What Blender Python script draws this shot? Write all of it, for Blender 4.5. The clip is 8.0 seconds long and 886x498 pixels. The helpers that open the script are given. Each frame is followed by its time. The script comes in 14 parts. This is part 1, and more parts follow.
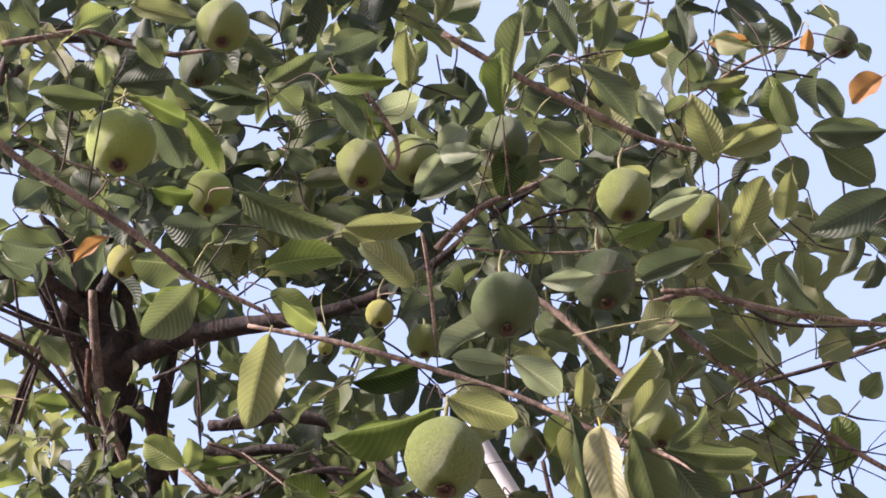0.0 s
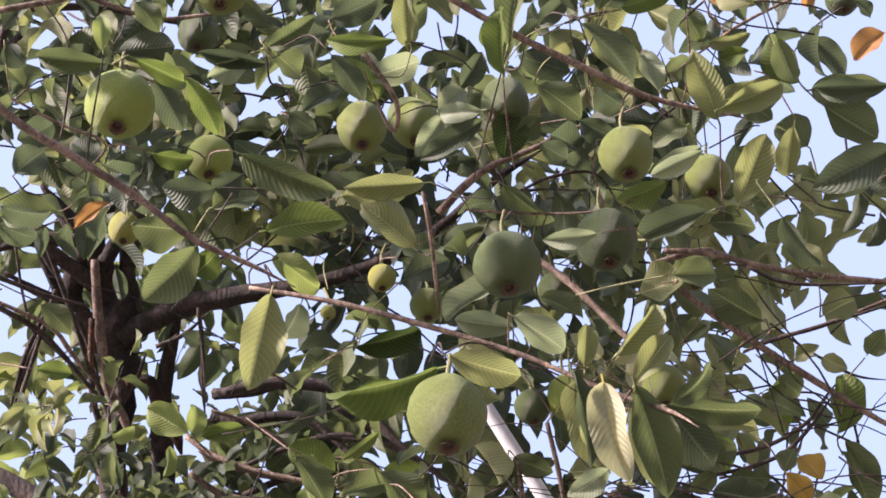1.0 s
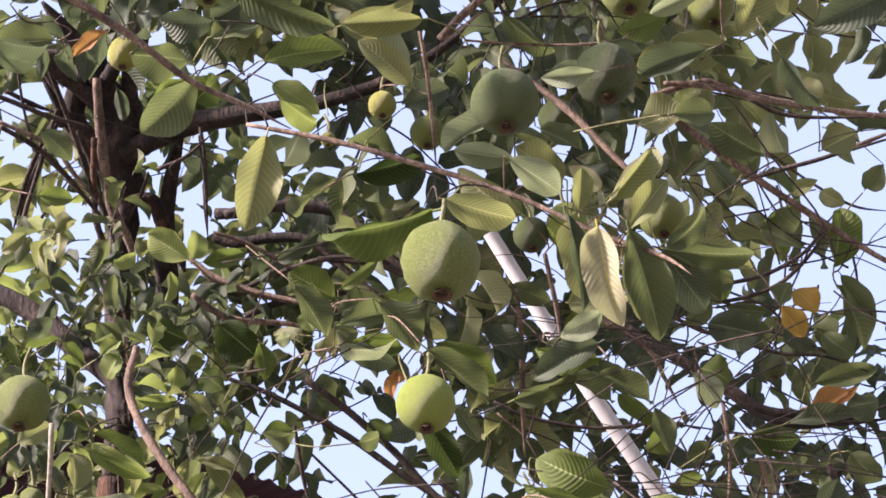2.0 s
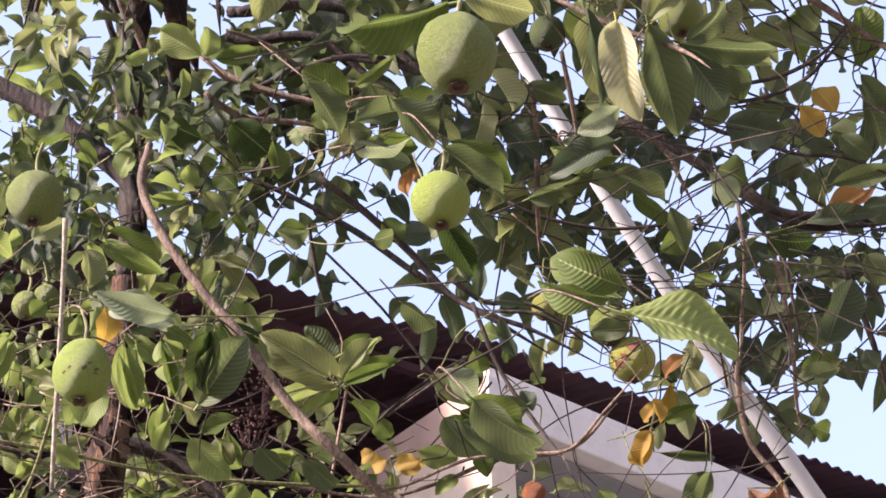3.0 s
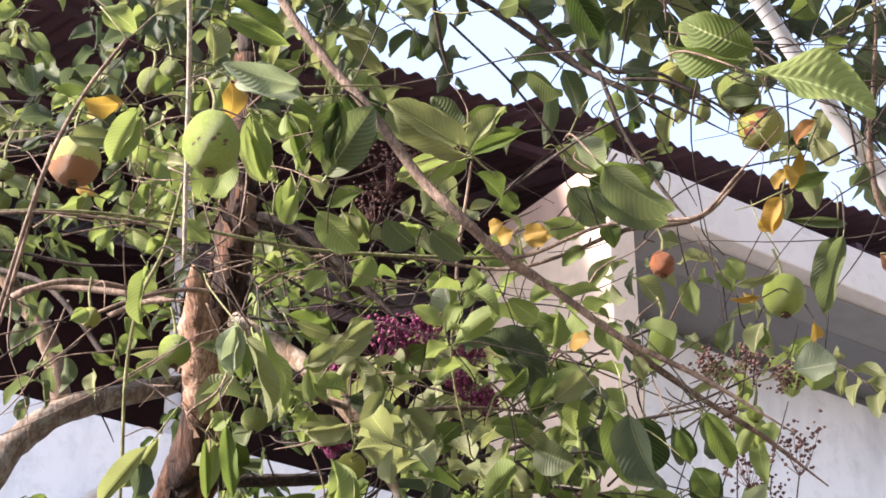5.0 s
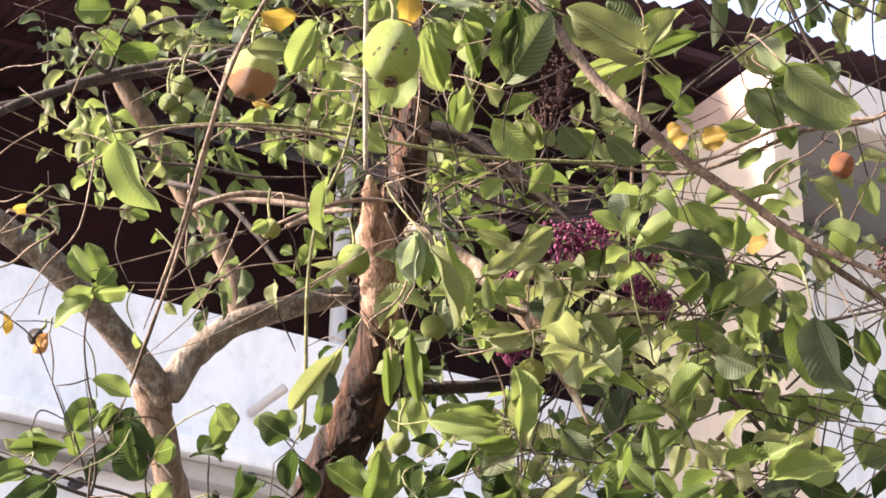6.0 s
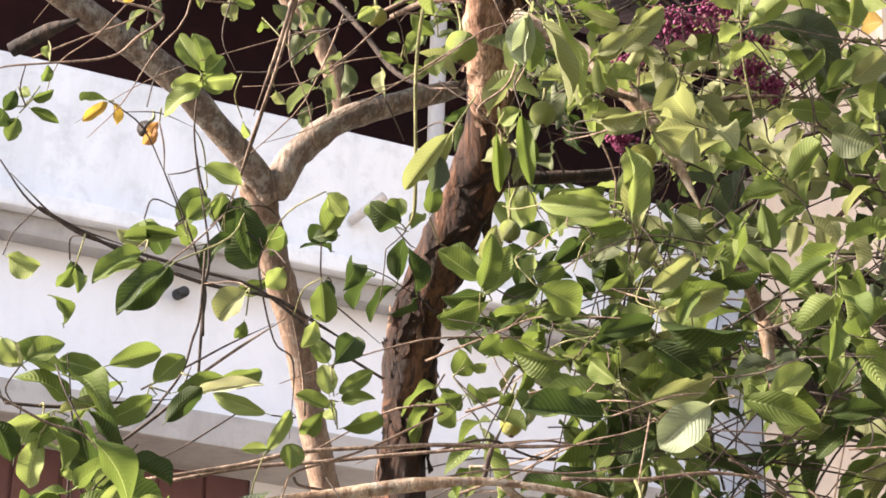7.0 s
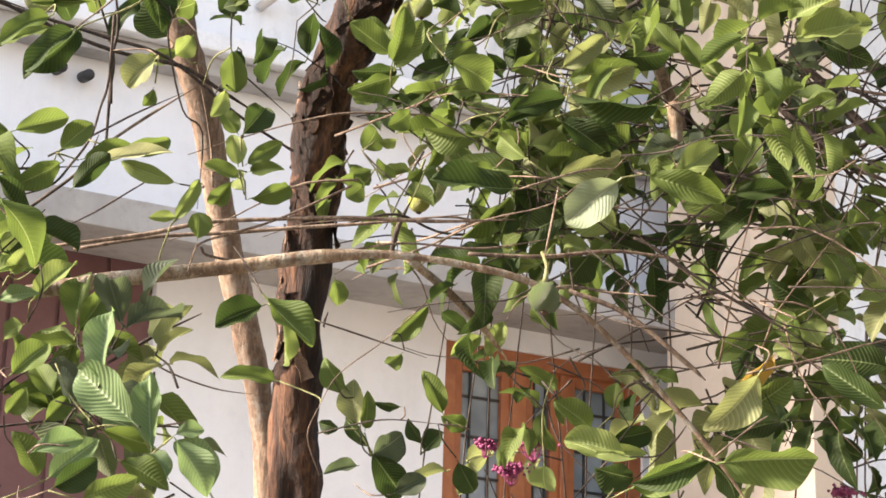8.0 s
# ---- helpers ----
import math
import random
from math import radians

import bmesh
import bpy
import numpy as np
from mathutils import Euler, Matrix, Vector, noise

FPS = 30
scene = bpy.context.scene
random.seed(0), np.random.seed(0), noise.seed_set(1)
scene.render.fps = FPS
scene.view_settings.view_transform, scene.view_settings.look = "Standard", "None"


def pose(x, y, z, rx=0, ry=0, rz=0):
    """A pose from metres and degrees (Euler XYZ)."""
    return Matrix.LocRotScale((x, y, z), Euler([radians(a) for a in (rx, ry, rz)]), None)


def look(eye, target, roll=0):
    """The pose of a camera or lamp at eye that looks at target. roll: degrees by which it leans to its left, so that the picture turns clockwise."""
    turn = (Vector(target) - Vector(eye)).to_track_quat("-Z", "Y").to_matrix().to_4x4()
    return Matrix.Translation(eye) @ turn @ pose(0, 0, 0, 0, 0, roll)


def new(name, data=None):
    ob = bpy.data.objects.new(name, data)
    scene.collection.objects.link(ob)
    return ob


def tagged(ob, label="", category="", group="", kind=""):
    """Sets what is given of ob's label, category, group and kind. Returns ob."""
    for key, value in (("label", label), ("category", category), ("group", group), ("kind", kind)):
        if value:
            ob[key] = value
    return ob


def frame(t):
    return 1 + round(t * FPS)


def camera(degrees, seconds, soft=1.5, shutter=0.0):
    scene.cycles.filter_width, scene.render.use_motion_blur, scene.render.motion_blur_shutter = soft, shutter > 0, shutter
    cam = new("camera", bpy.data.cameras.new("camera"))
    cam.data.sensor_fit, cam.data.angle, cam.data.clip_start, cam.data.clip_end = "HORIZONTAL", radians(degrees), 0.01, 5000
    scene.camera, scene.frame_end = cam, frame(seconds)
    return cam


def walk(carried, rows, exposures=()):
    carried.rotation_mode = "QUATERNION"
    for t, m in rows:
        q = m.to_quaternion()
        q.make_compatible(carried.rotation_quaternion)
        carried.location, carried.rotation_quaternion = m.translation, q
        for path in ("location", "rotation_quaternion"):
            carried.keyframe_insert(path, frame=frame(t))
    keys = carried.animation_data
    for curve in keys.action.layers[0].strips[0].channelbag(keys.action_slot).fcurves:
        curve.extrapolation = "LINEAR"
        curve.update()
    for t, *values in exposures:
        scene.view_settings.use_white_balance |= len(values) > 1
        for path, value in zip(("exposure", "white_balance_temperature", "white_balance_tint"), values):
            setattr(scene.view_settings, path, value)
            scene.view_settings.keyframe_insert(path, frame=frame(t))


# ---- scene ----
# The lens and the camera's way: it stands under the tree and tilts down.
cam = camera(24.58, 8.0, soft=1.7)
walk(cam, [
    (0.0, pose(0.0000, 0.0000, 1.6000, 138.427, 1.984, -3.179)),
    (0.5, pose(0.0003, 0.0296, 1.5927, 138.632, 2.186, -2.795)),
    (1.0, pose(0.0054, 0.0226, 1.5919, 137.824, 2.302, -2.608)),
    (1.2, pose(0.0119, 0.0133, 1.5893, 137.250, 2.127, -2.636)),
    (2.3, pose(0.0253, -0.0300, 1.6418, 129.890, 1.658, -2.681)),
    (2.5, pose(0.0265, -0.0189, 1.6367, 128.975, 1.533, -2.717)),
    (3.0, pose(0.0209, 0.0013, 1.6306, 126.511, 1.310, -2.587)),
    (3.5, pose(0.0198, 0.0078, 1.6238, 124.078, 1.080, -2.077)),
    (4.0, pose(0.0053, 0.0234, 1.6238, 122.546, 0.712, -1.266)),
    (4.2, pose(0.0026, 0.0221, 1.6275, 122.111, 0.670, -1.058)),
    (5.3, pose(0.0048, 0.0294, 1.6214, 119.876, -0.198, 1.722)),
    (5.5, pose(-0.0019, 0.0263, 1.6225, 119.413, -0.531, 2.680)),
    (6.0, pose(-0.0279, 0.0258, 1.6206, 117.879, -0.999, 4.889)),
    (6.5, pose(-0.0536, 0.0397, 1.6080, 115.402, -1.178, 6.860)),
    (7.0, pose(-0.0549, 0.0606, 1.5881, 112.649, -1.411, 7.611)),
    (7.5, pose(-0.0569, 0.0669, 1.5564, 109.897, -1.918, 6.605)),
    (8.0, pose(-0.0608, 0.0700, 1.5580, 107.007, -1.644, 4.704)),
], exposures=[(0.0, 1.84, 6250, 31), (2.3, 1.92, 6400, 32), (3.5, 1.97, 6250, 27), (4.2, 2.14, 6200, 23), (5.3, 2.33, 6350, 21), (6.3, 2.56, 6720, 19), (7.2, 2.51, 6870, 18), (8.0, 2.42, 6900, 15)])

# Light: a hazy sun from the left and a pale sky.
SUN_WAY = Vector((-0.82, -0.28, 0.49)).normalized()
sun = new("sun", bpy.data.lights.new("sun", "SUN"))
sun.data.energy, sun.data.angle, sun.data.color = 4.7, radians(7.0), (1.0, 0.91, 0.79)
sun.matrix_world = look(SUN_WAY * 30, (0, 0, 0))
world = bpy.data.worlds.new("sky")
scene.world = world
world.use_nodes = True
sky = world.node_tree.nodes.new("ShaderNodeTexSky")
sky.sky_type, sky.sun_disc = "NISHITA", False
sky.sun_elevation, sky.sun_rotation = math.asin(SUN_WAY.z), math.atan2(SUN_WAY.x, SUN_WAY.y)
sky.air_density, sky.dust_density, sky.ozone_density = 1.0, 2.5, 1.5
haze = world.node_tree.nodes.new("ShaderNodeMixRGB")
haze.inputs[0].default_value, haze.inputs[2].default_value = 0.6, (1.8, 2.28, 2.95, 1)
world.node_tree.links.new(sky.outputs["Color"], haze.inputs[1])
world.node_tree.links.new(haze.outputs["Color"], world.node_tree.nodes["Background"].inputs["Color"])
world.node_tree.nodes["Background"].inputs["Strength"].default_value = 0.126

# ---- materials ----


class Nodes:
    """A small writer of node trees."""

    def __init__(self, name):
        self.mat = bpy.data.materials.new(name)
        self.mat.use_nodes = True
        self.tree = self.mat.node_tree
        self.bsdf = self.tree.nodes["Principled BSDF"]
        self.out = self.tree.nodes["Material Output"]

    def add(self, kind, **values):
        node = self.tree.nodes.new("ShaderNode" + kind)
        for key, value in values.items():
            if key == "operation":
                node.operation = value
            elif key == "kind":
                node.data_type = value
            elif key == "blend":
                node.blend_type = value
            else:
                node.inputs[key].default_value = value
        return node

    def link(self, a, b):
        self.tree.links.new(a, b)

    def coords(self, which="Object"):
        return self.add("TexCoord").outputs[which]

    def noise(self, scale, detail=4.0, rough=0.6, where=None, distort=0.0):
        node = self.add("TexNoise", Scale=scale, Detail=detail, Roughness=rough, Distortion=distort)
        self.link(where or self.coords(), node.inputs["Vector"])
        return node.outputs["Fac"]

    def stretch(self, sx, sy, sz, where=None):
        node = self.add("Mapping")
        node.inputs["Scale"].default_value = (sx, sy, sz)
        self.link(where or self.coords(), node.inputs["Vector"])
        return node.outputs["Vector"]

    def math(self, op, a, b=None, c=None):
        node = self.add("Math", operation=op)
        for i, v in enumerate((a, b, c)):
            if v is None:
                continue
            if isinstance(v, (int, float)):
                node.inputs[i].default_value = v
            else:
                self.link(v, node.inputs[i])
        return node.outputs[0]

    def ramp(self, fac, *stops):
        node = self.add("ValToRGB")
        while len(node.color_ramp.elements) < len(stops):
            node.color_ramp.elements.new(0.5)
        for element, (place, color) in zip(node.color_ramp.elements, stops):
            element.position = place
            element.color = (*color, 1) if len(color) == 3 else color
        self.link(fac, node.inputs["Fac"])
        return node.outputs["Color"]

    def mix(self, fac, a, b, blend="MIX"):
        node = self.add("MixRGB", blend=blend)
        for i, v in enumerate((fac, a, b)):
            if isinstance(v, (int, float)):
                node.inputs[i].default_value = v
            elif isinstance(v, tuple):
                node.inputs[i].default_value = (*v, 1)
            else:
                self.link(v, node.inputs[i])
        return node.outputs["Color"]

    def bump(self, height, strength=0.4, distance=0.01):
        node = self.add("Bump", Strength=strength, Distance=distance)
        self.link(height, node.inputs["Height"])
        self.link(node.outputs["Normal"], self.bsdf.inputs["Normal"])
        return node.outputs["Normal"]

    def finish(self, color=None, rough=0.6, metal=0.0, spec=0.5):
        if isinstance(color, tuple):
            self.bsdf.inputs["Base Color"].default_value = (*color, 1)
        elif color is not None:
            self.link(color, self.bsdf.inputs["Base Color"])
        if isinstance(rough, (int, float)):
            self.bsdf.inputs["Roughness"].default_value = rough
        else:
            self.link(rough, self.bsdf.inputs["Roughness"])
        self.bsdf.inputs["Metallic"].default_value = metal
        self.bsdf.inputs["Specular IOR Level"].default_value = spec
        return self.mat


def leaf_material(name, deep, light, vein, joined=False, veins=14.0, gloss=0.56, thru=0.38, sheen=0.4, spots=0.0, spot_color=(0.10, 0.05, 0.02)):
    """A leaf: side veins along the blade, a pale midrib, patches, some light passing through."""
    n = Nodes(name)
    uv = n.coords("UV")
    sep = n.add("SeparateXYZ")
    n.link(uv, sep.inputs[0])
    u, v = sep.outputs["X"], n.math("ABSOLUTE", n.math("SUBTRACT", sep.outputs["Y"], 0.5))
    wave = n.math("FRACT", n.math("SUBTRACT", n.math("MULTIPLY", u, veins), n.math("MULTIPLY", n.math("POWER", v, 1.35), 8.0)))
    side = n.ramp(n.math("ABSOLUTE", n.math("SUBTRACT", wave, 0.5)), (0.03, (1, 1, 1)), (0.13, (0, 0, 0)))
    rib = n.math("LESS_THAN", v, 0.022)
    rnd = (n.add("NewGeometry").outputs["Random Per Island"] if joined else n.add("ObjectInfo").outputs["Random"])
    tone = n.mix(rnd, deep, light)
    patch = n.noise(9.0, 3.0, where=n.coords("Object") if joined else uv)
    tone = n.mix(n.math("MULTIPLY", patch, 0.6), tone, tuple(c * 0.6 for c in deep))
    grain = n.noise(420.0 if joined else 70.0, 3.0, where=n.coords("Object") if joined else uv)
    tone = n.mix(n.math("MULTIPLY", grain, 0.35), tone, light)
    if spots:
        mark = n.noise(5.0 if not joined else 60.0, 4.0, 0.7, where=n.coords("Object") if joined else uv)
        tone = n.mix(n.math("MULTIPLY", n.math("GREATER_THAN", mark, 0.62), spots), tone, spot_color)
    swell = n.math("SINE", n.math("MULTIPLY", wave, 6.2832))
    # Shading of the pleats between veins, painted as darker bands.
    pleat_shade = n.math("MULTIPLY", n.math("ADD", swell, 1.0), n.math("ADD", n.math("MULTIPLY", rnd, 0.14), 0.03))
    tone = n.mix(pleat_shade, tone, tuple(c * 0.55 for c in deep))
    tone = n.mix(n.math("MULTIPLY", n.math("MULTIPLY", side, n.math("ADD", n.math("MULTIPLY", rnd, 0.7), 0.3)), 0.3 if joined else 0.42), tone, vein)
    tone = n.mix(n.math("MULTIPLY", rib, 0.5 if joined else 0.8), tone, (max(vein[0], light[0] * 1.3), max(vein[1], light[1] * 1.15), vein[2]))
    n.bump(n.math("ADD", n.math("MULTIPLY", swell, 0.6), n.math("MULTIPLY", grain, 0.6)), 0.26, 0.003)
    mat = n.finish(tone, gloss, 0.0, sheen)
    pass_on = n.add("BsdfTranslucent")
    warm = n.mix(0.5, tone, (light[0] * 1.35, light[1] * 1.45, light[2] * 0.9))
    n.link(warm, pass_on.inputs["Color"])
    blend = n.add("MixShader", Fac=thru)
    n.link(n.bsdf.outputs[0], blend.inputs[1])
    n.link(pass_on.outputs[0], blend.inputs[2])
    n.link(blend.outputs[0], n.out.inputs["Surface"])
    return mat


def bark_material(name, deep, mid, pale, scale=1.0, stretch=0.3, rough=0.85, relief=0.006, lichen=0.0):
    n = Nodes(name)
    where = n.stretch(1, 1, stretch)
    coarse = n.noise(18.0 * scale, 6.0, 0.7, where, 0.6)
    fine = n.noise(120.0 * scale, 6.0, 0.75, where)
    plates = n.noise(7.5 * scale, 4.0, 0.6, where, 1.2)
    cracks = n.noise(55.0 * scale, 3.0, 0.6, n.stretch(1, 1, stretch * 0.35), 0.8)
    tone = n.ramp(coarse, (0.36, deep), (0.5, mid), (0.64, pale))
    tone = n.mix(n.math("MULTIPLY", n.math("GREATER_THAN", plates, 0.56), 0.6), tone, pale)
    tone = n.mix(n.math("MULTIPLY", n.math("LESS_THAN", cracks, 0.42), 0.65), tone, deep)
    tone = n.mix(n.math("MULTIPLY", n.ramp(fine, (0.42, (1, 1, 1)), (0.6, (0, 0, 0))), 0.55), tone, deep)
    if lichen:
        moss = n.noise(34.0, 6.0, 0.75)
        tone = n.mix(n.math("MULTIPLY", n.ramp(moss, (0.5, (0, 0, 0)), (0.6, (1, 1, 1))), lichen), tone, (0.30, 0.30, 0.26))
        dots = n.noise(150.0, 3.0, 0.6)
        tone = n.mix(n.math("MULTIPLY", n.math("GREATER_THAN", dots, 0.62), 0.5), tone, deep)
    n.bump(n.math("ADD", n.math("MULTIPLY", plates, 1.2), n.math("ADD", n.math("ADD", coarse, cracks), n.math("MULTIPLY", fine, 0.6))), 0.9, relief)
    return n.finish(tone, rough, 0.0, 0.3)


def plaster_material(name, base, stain, dirt=0.35, scale=1.0):
    n = Nodes(name)
    streak = n.noise(3.0 * scale, 5.0, 0.65, n.stretch(1.0, 1.0, 0.25), 0.4)
    blot = n.noise(9.0 * scale, 6.0, 0.7)
    fine = n.noise(140.0, 4.0, 0.6)
    tone = n.mix(n.math("MULTIPLY", n.ramp(streak, (0.45, (0, 0, 0)), (0.75, (1, 1, 1))), dirt), base, stain)
    tone = n.mix(n.math("MULTIPLY", n.ramp(blot, (0.5, (0, 0, 0)), (0.72, (1, 1, 1))), dirt * 0.8), tone, stain)
    tone = n.mix(n.math("MULTIPLY", fine, 0.12), tone, stain)
    n.bump(n.math("ADD", blot, n.math("MULTIPLY", fine, 0.5)), 0.25, 0.006)
    return n.finish(tone, 0.85, 0.0, 0.3)


def fruit_material(name, deep, light, mark, rot=None, rot_height=-0.1):
    n = Nodes(name)
    where = n.coords("Object")
    big = n.noise(28.0, 3.0, 0.55, where)
    warts = n.noise(75.0, 3.0, 0.6, where, 0.5)
    fine = n.noise(260.0, 2.0, 0.5, where)
    tone = n.mix(n.add("ObjectInfo").outputs["Random"], deep, light)
    tone = n.mix(n.ramp(big, (0.35, (0, 0, 0)), (0.7, (0.8, 0.8, 0.8))), tone, light)
    tone = n.mix(n.math("MULTIPLY", n.math("LESS_THAN", warts, 0.43), 0.35), tone, deep)
    tone = n.mix(n.math("MULTIPLY", n.math("GREATER_THAN", fine, 0.66), 0.5), tone, mark)
    scab = n.noise(36.0, 4.0, 0.7, where, 1.0)
    tone = n.mix(n.math("MULTIPLY", n.math("GREATER_THAN", scab, 0.67), 0.7), tone, mark)
    if rot:
        sep = n.add("SeparateXYZ")
        n.link(where, sep.inputs[0])
        edge = n.math("ADD", sep.outputs["Z"], n.math("MULTIPLY", n.math("SUBTRACT", big, 0.5), 0.25))
        tone = n.mix(n.math("LESS_THAN", edge, rot_height), tone, rot)
    n.bump(n.math("ADD", warts, n.math("ADD", n.math("MULTIPLY", fine, 0.3), n.math("MULTIPLY", big, 0.8))), 0.7, 0.012)
    return n.finish(tone, 0.5, 0.0, 0.35)


def plain_material(name, base, other, scale=20.0, rough=0.6, metal=0.0, relief=0.003):
    n = Nodes(name)
    a = n.noise(scale, 5.0, 0.65)
    b = n.noise(scale * 9, 3.0, 0.6)
    tone = n.mix(n.ramp(a, (0.35, (0, 0, 0)), (0.7, (1, 1, 1))), base, other)
    tone = n.mix(n.math("MULTIPLY", b, 0.3), tone, other)
    n.bump(n.math("ADD", a, n.math("MULTIPLY", b, 0.4)), 0.35, relief)
    return n.finish(tone, n.math("ADD", n.math("MULTIPLY", a, 0.2), rough - 0.1), metal)


# dark and deep carry shade in their colour, light and fresh carry sun.
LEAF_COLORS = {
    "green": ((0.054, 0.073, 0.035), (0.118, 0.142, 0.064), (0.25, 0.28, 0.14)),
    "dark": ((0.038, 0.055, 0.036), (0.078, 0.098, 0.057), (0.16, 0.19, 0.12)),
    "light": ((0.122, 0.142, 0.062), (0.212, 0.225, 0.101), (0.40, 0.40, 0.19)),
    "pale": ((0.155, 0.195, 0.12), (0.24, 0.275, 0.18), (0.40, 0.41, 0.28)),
    # Pale sky sheen put into the leaf's own colour.
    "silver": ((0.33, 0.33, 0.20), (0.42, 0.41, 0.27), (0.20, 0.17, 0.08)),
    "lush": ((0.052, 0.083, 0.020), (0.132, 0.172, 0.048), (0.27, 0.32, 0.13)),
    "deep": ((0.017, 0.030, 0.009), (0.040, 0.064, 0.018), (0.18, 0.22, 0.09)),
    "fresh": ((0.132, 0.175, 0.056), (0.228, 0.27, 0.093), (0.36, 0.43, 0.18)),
    # Bluish green that has a pale sheen mixed into the colour.
    "sheen_green": ((0.095, 0.150, 0.066), (0.165, 0.232, 0.105), (0.32, 0.39, 0.21)),
    "yellow": ((0.29, 0.175, 0.034), (0.42, 0.27, 0.06), (0.45, 0.33, 0.12)),
    "dead": ((0.16, 0.072, 0.044), (0.29, 0.145, 0.092), (0.25, 0.15, 0.10)),
    "brown": ((0.24, 0.11, 0.045), (0.38, 0.20, 0.075), (0.30, 0.16, 0.08)),
}
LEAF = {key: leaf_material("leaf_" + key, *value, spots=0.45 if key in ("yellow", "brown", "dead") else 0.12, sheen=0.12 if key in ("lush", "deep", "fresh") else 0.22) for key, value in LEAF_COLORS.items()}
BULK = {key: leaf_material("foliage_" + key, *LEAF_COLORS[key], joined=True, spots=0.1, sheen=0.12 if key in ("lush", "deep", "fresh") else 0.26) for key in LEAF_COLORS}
BARK = bark_material("red_brown_peeling_bark", (0.009, 0.005, 0.004), (0.045, 0.020, 0.011), (0.165, 0.077, 0.040), 1.0, 0.22, relief=0.016)
BARK_PALE = bark_material("pale_tan_bark", (0.075, 0.048, 0.033), (0.165, 0.104, 0.068), (0.25, 0.17, 0.115), 0.9, 0.3, 0.8, 0.005, lichen=0.22)
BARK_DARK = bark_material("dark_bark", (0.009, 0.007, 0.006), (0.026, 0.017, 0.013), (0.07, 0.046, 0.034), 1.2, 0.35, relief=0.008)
BARK_GREY = bark_material("grey_brown_bark", (0.05, 0.036, 0.028), (0.125, 0.088, 0.064), (0.24, 0.185, 0.14), 1.2, 0.3, 0.8, 0.005, lichen=0.4)
BARK_PATCHY = bark_material("patchy_tan_bark", (0.10, 0.062, 0.038), (0.24, 0.165, 0.108), (0.42, 0.34, 0.25), 1.6, 0.4, 0.8, 0.004, lichen=0.5)
TWIG = bark_material("grey_brown_twig", (0.06, 0.04, 0.03), (0.16, 0.11, 0.08), (0.30, 0.22, 0.16), 3.0, 0.5, 0.8, 0.002)
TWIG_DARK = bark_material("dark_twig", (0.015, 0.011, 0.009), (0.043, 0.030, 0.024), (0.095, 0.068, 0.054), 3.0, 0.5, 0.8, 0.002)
TWIG_GREEN = bark_material("green_twig", (0.08, 0.08, 0.03), (0.17, 0.17, 0.07), (0.28, 0.27, 0.13), 3.0, 0.5, 0.7, 0.002)
CORD = bark_material("pale_dry_stem", (0.17, 0.15, 0.11), (0.29, 0.26, 0.20), (0.40, 0.37, 0.30), 3.0, 0.5, 0.8, 0.002)
WOOD_RAW = bark_material("torn_wood", (0.10, 0.046, 0.028), (0.42, 0.26, 0.17), (0.62, 0.45, 0.33), 2.2, 0.12, 0.85, 0.006)
# lit and dark are the green skin with sun or shade in its colour.
FRUIT = {
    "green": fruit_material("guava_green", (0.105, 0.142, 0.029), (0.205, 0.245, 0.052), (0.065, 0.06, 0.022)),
    "lit": fruit_material("guava_lit_green", (0.18, 0.25, 0.038), (0.285, 0.345, 0.064), (0.10, 0.09, 0.03)),
    "dark": fruit_material("guava_shaded_green", (0.045, 0.068, 0.022), (0.095, 0.13, 0.036), (0.04, 0.042, 0.016)),
    "ripe": fruit_material("guava_yellow_green", (0.23, 0.25, 0.042), (0.34, 0.345, 0.07), (0.20, 0.13, 0.04)),
    "rotten": fruit_material("guava_rotten", (0.15, 0.045, 0.022), (0.36, 0.125, 0.045), (0.05, 0.02, 0.012)),
    "black": fruit_material("guava_black", (0.012, 0.010, 0.009), (0.03, 0.022, 0.02), (0.008, 0.007, 0.006)),
    "half": fruit_material("guava_half_brown", (0.33, 0.36, 0.08), (0.45, 0.46, 0.13), (0.18, 0.12, 0.04), (0.26, 0.12, 0.045), -0.16),
}
CALYX = plain_material("dry_calyx", (0.05, 0.03, 0.018), (0.13, 0.08, 0.045), 90.0, 0.9)
PLASTER = plaster_material("white_limewash", (0.85, 0.85, 0.865), (0.45, 0.45, 0.45), 0.16)
PLASTER_WORN = plaster_material("weathered_whitewash", (0.83, 0.84, 0.855), (0.40, 0.42, 0.43), 0.45)
CREAM = plaster_material("cream_paint", (0.60, 0.49, 0.385), (0.42, 0.34, 0.26), 0.45)
EAVE = plaster_material("greyed_white_paint", (0.62, 0.57, 0.52), (0.36, 0.33, 0.31), 0.45)
# Two greys that paint the eave's shade, darker and lighter.
CEMENT_SHADED = plaster_material("shaded_cement_plaster", (0.20, 0.20, 0.205), (0.13, 0.13, 0.13), 0.35)
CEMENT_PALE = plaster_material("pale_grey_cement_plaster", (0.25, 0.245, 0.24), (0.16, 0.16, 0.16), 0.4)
PLASTER_PINK = plaster_material("pinkish_sun_tone", (0.36, 0.255, 0.205), (0.24, 0.17, 0.14), 0.5)
CONCRETE_DARK = plaster_material("dark_blocker_concrete", (0.16, 0.15, 0.13), (0.07, 0.07, 0.06), 0.6)
CONCRETE = plaster_material("grey_concrete", (0.42, 0.40, 0.38), (0.20, 0.19, 0.18), 0.6)
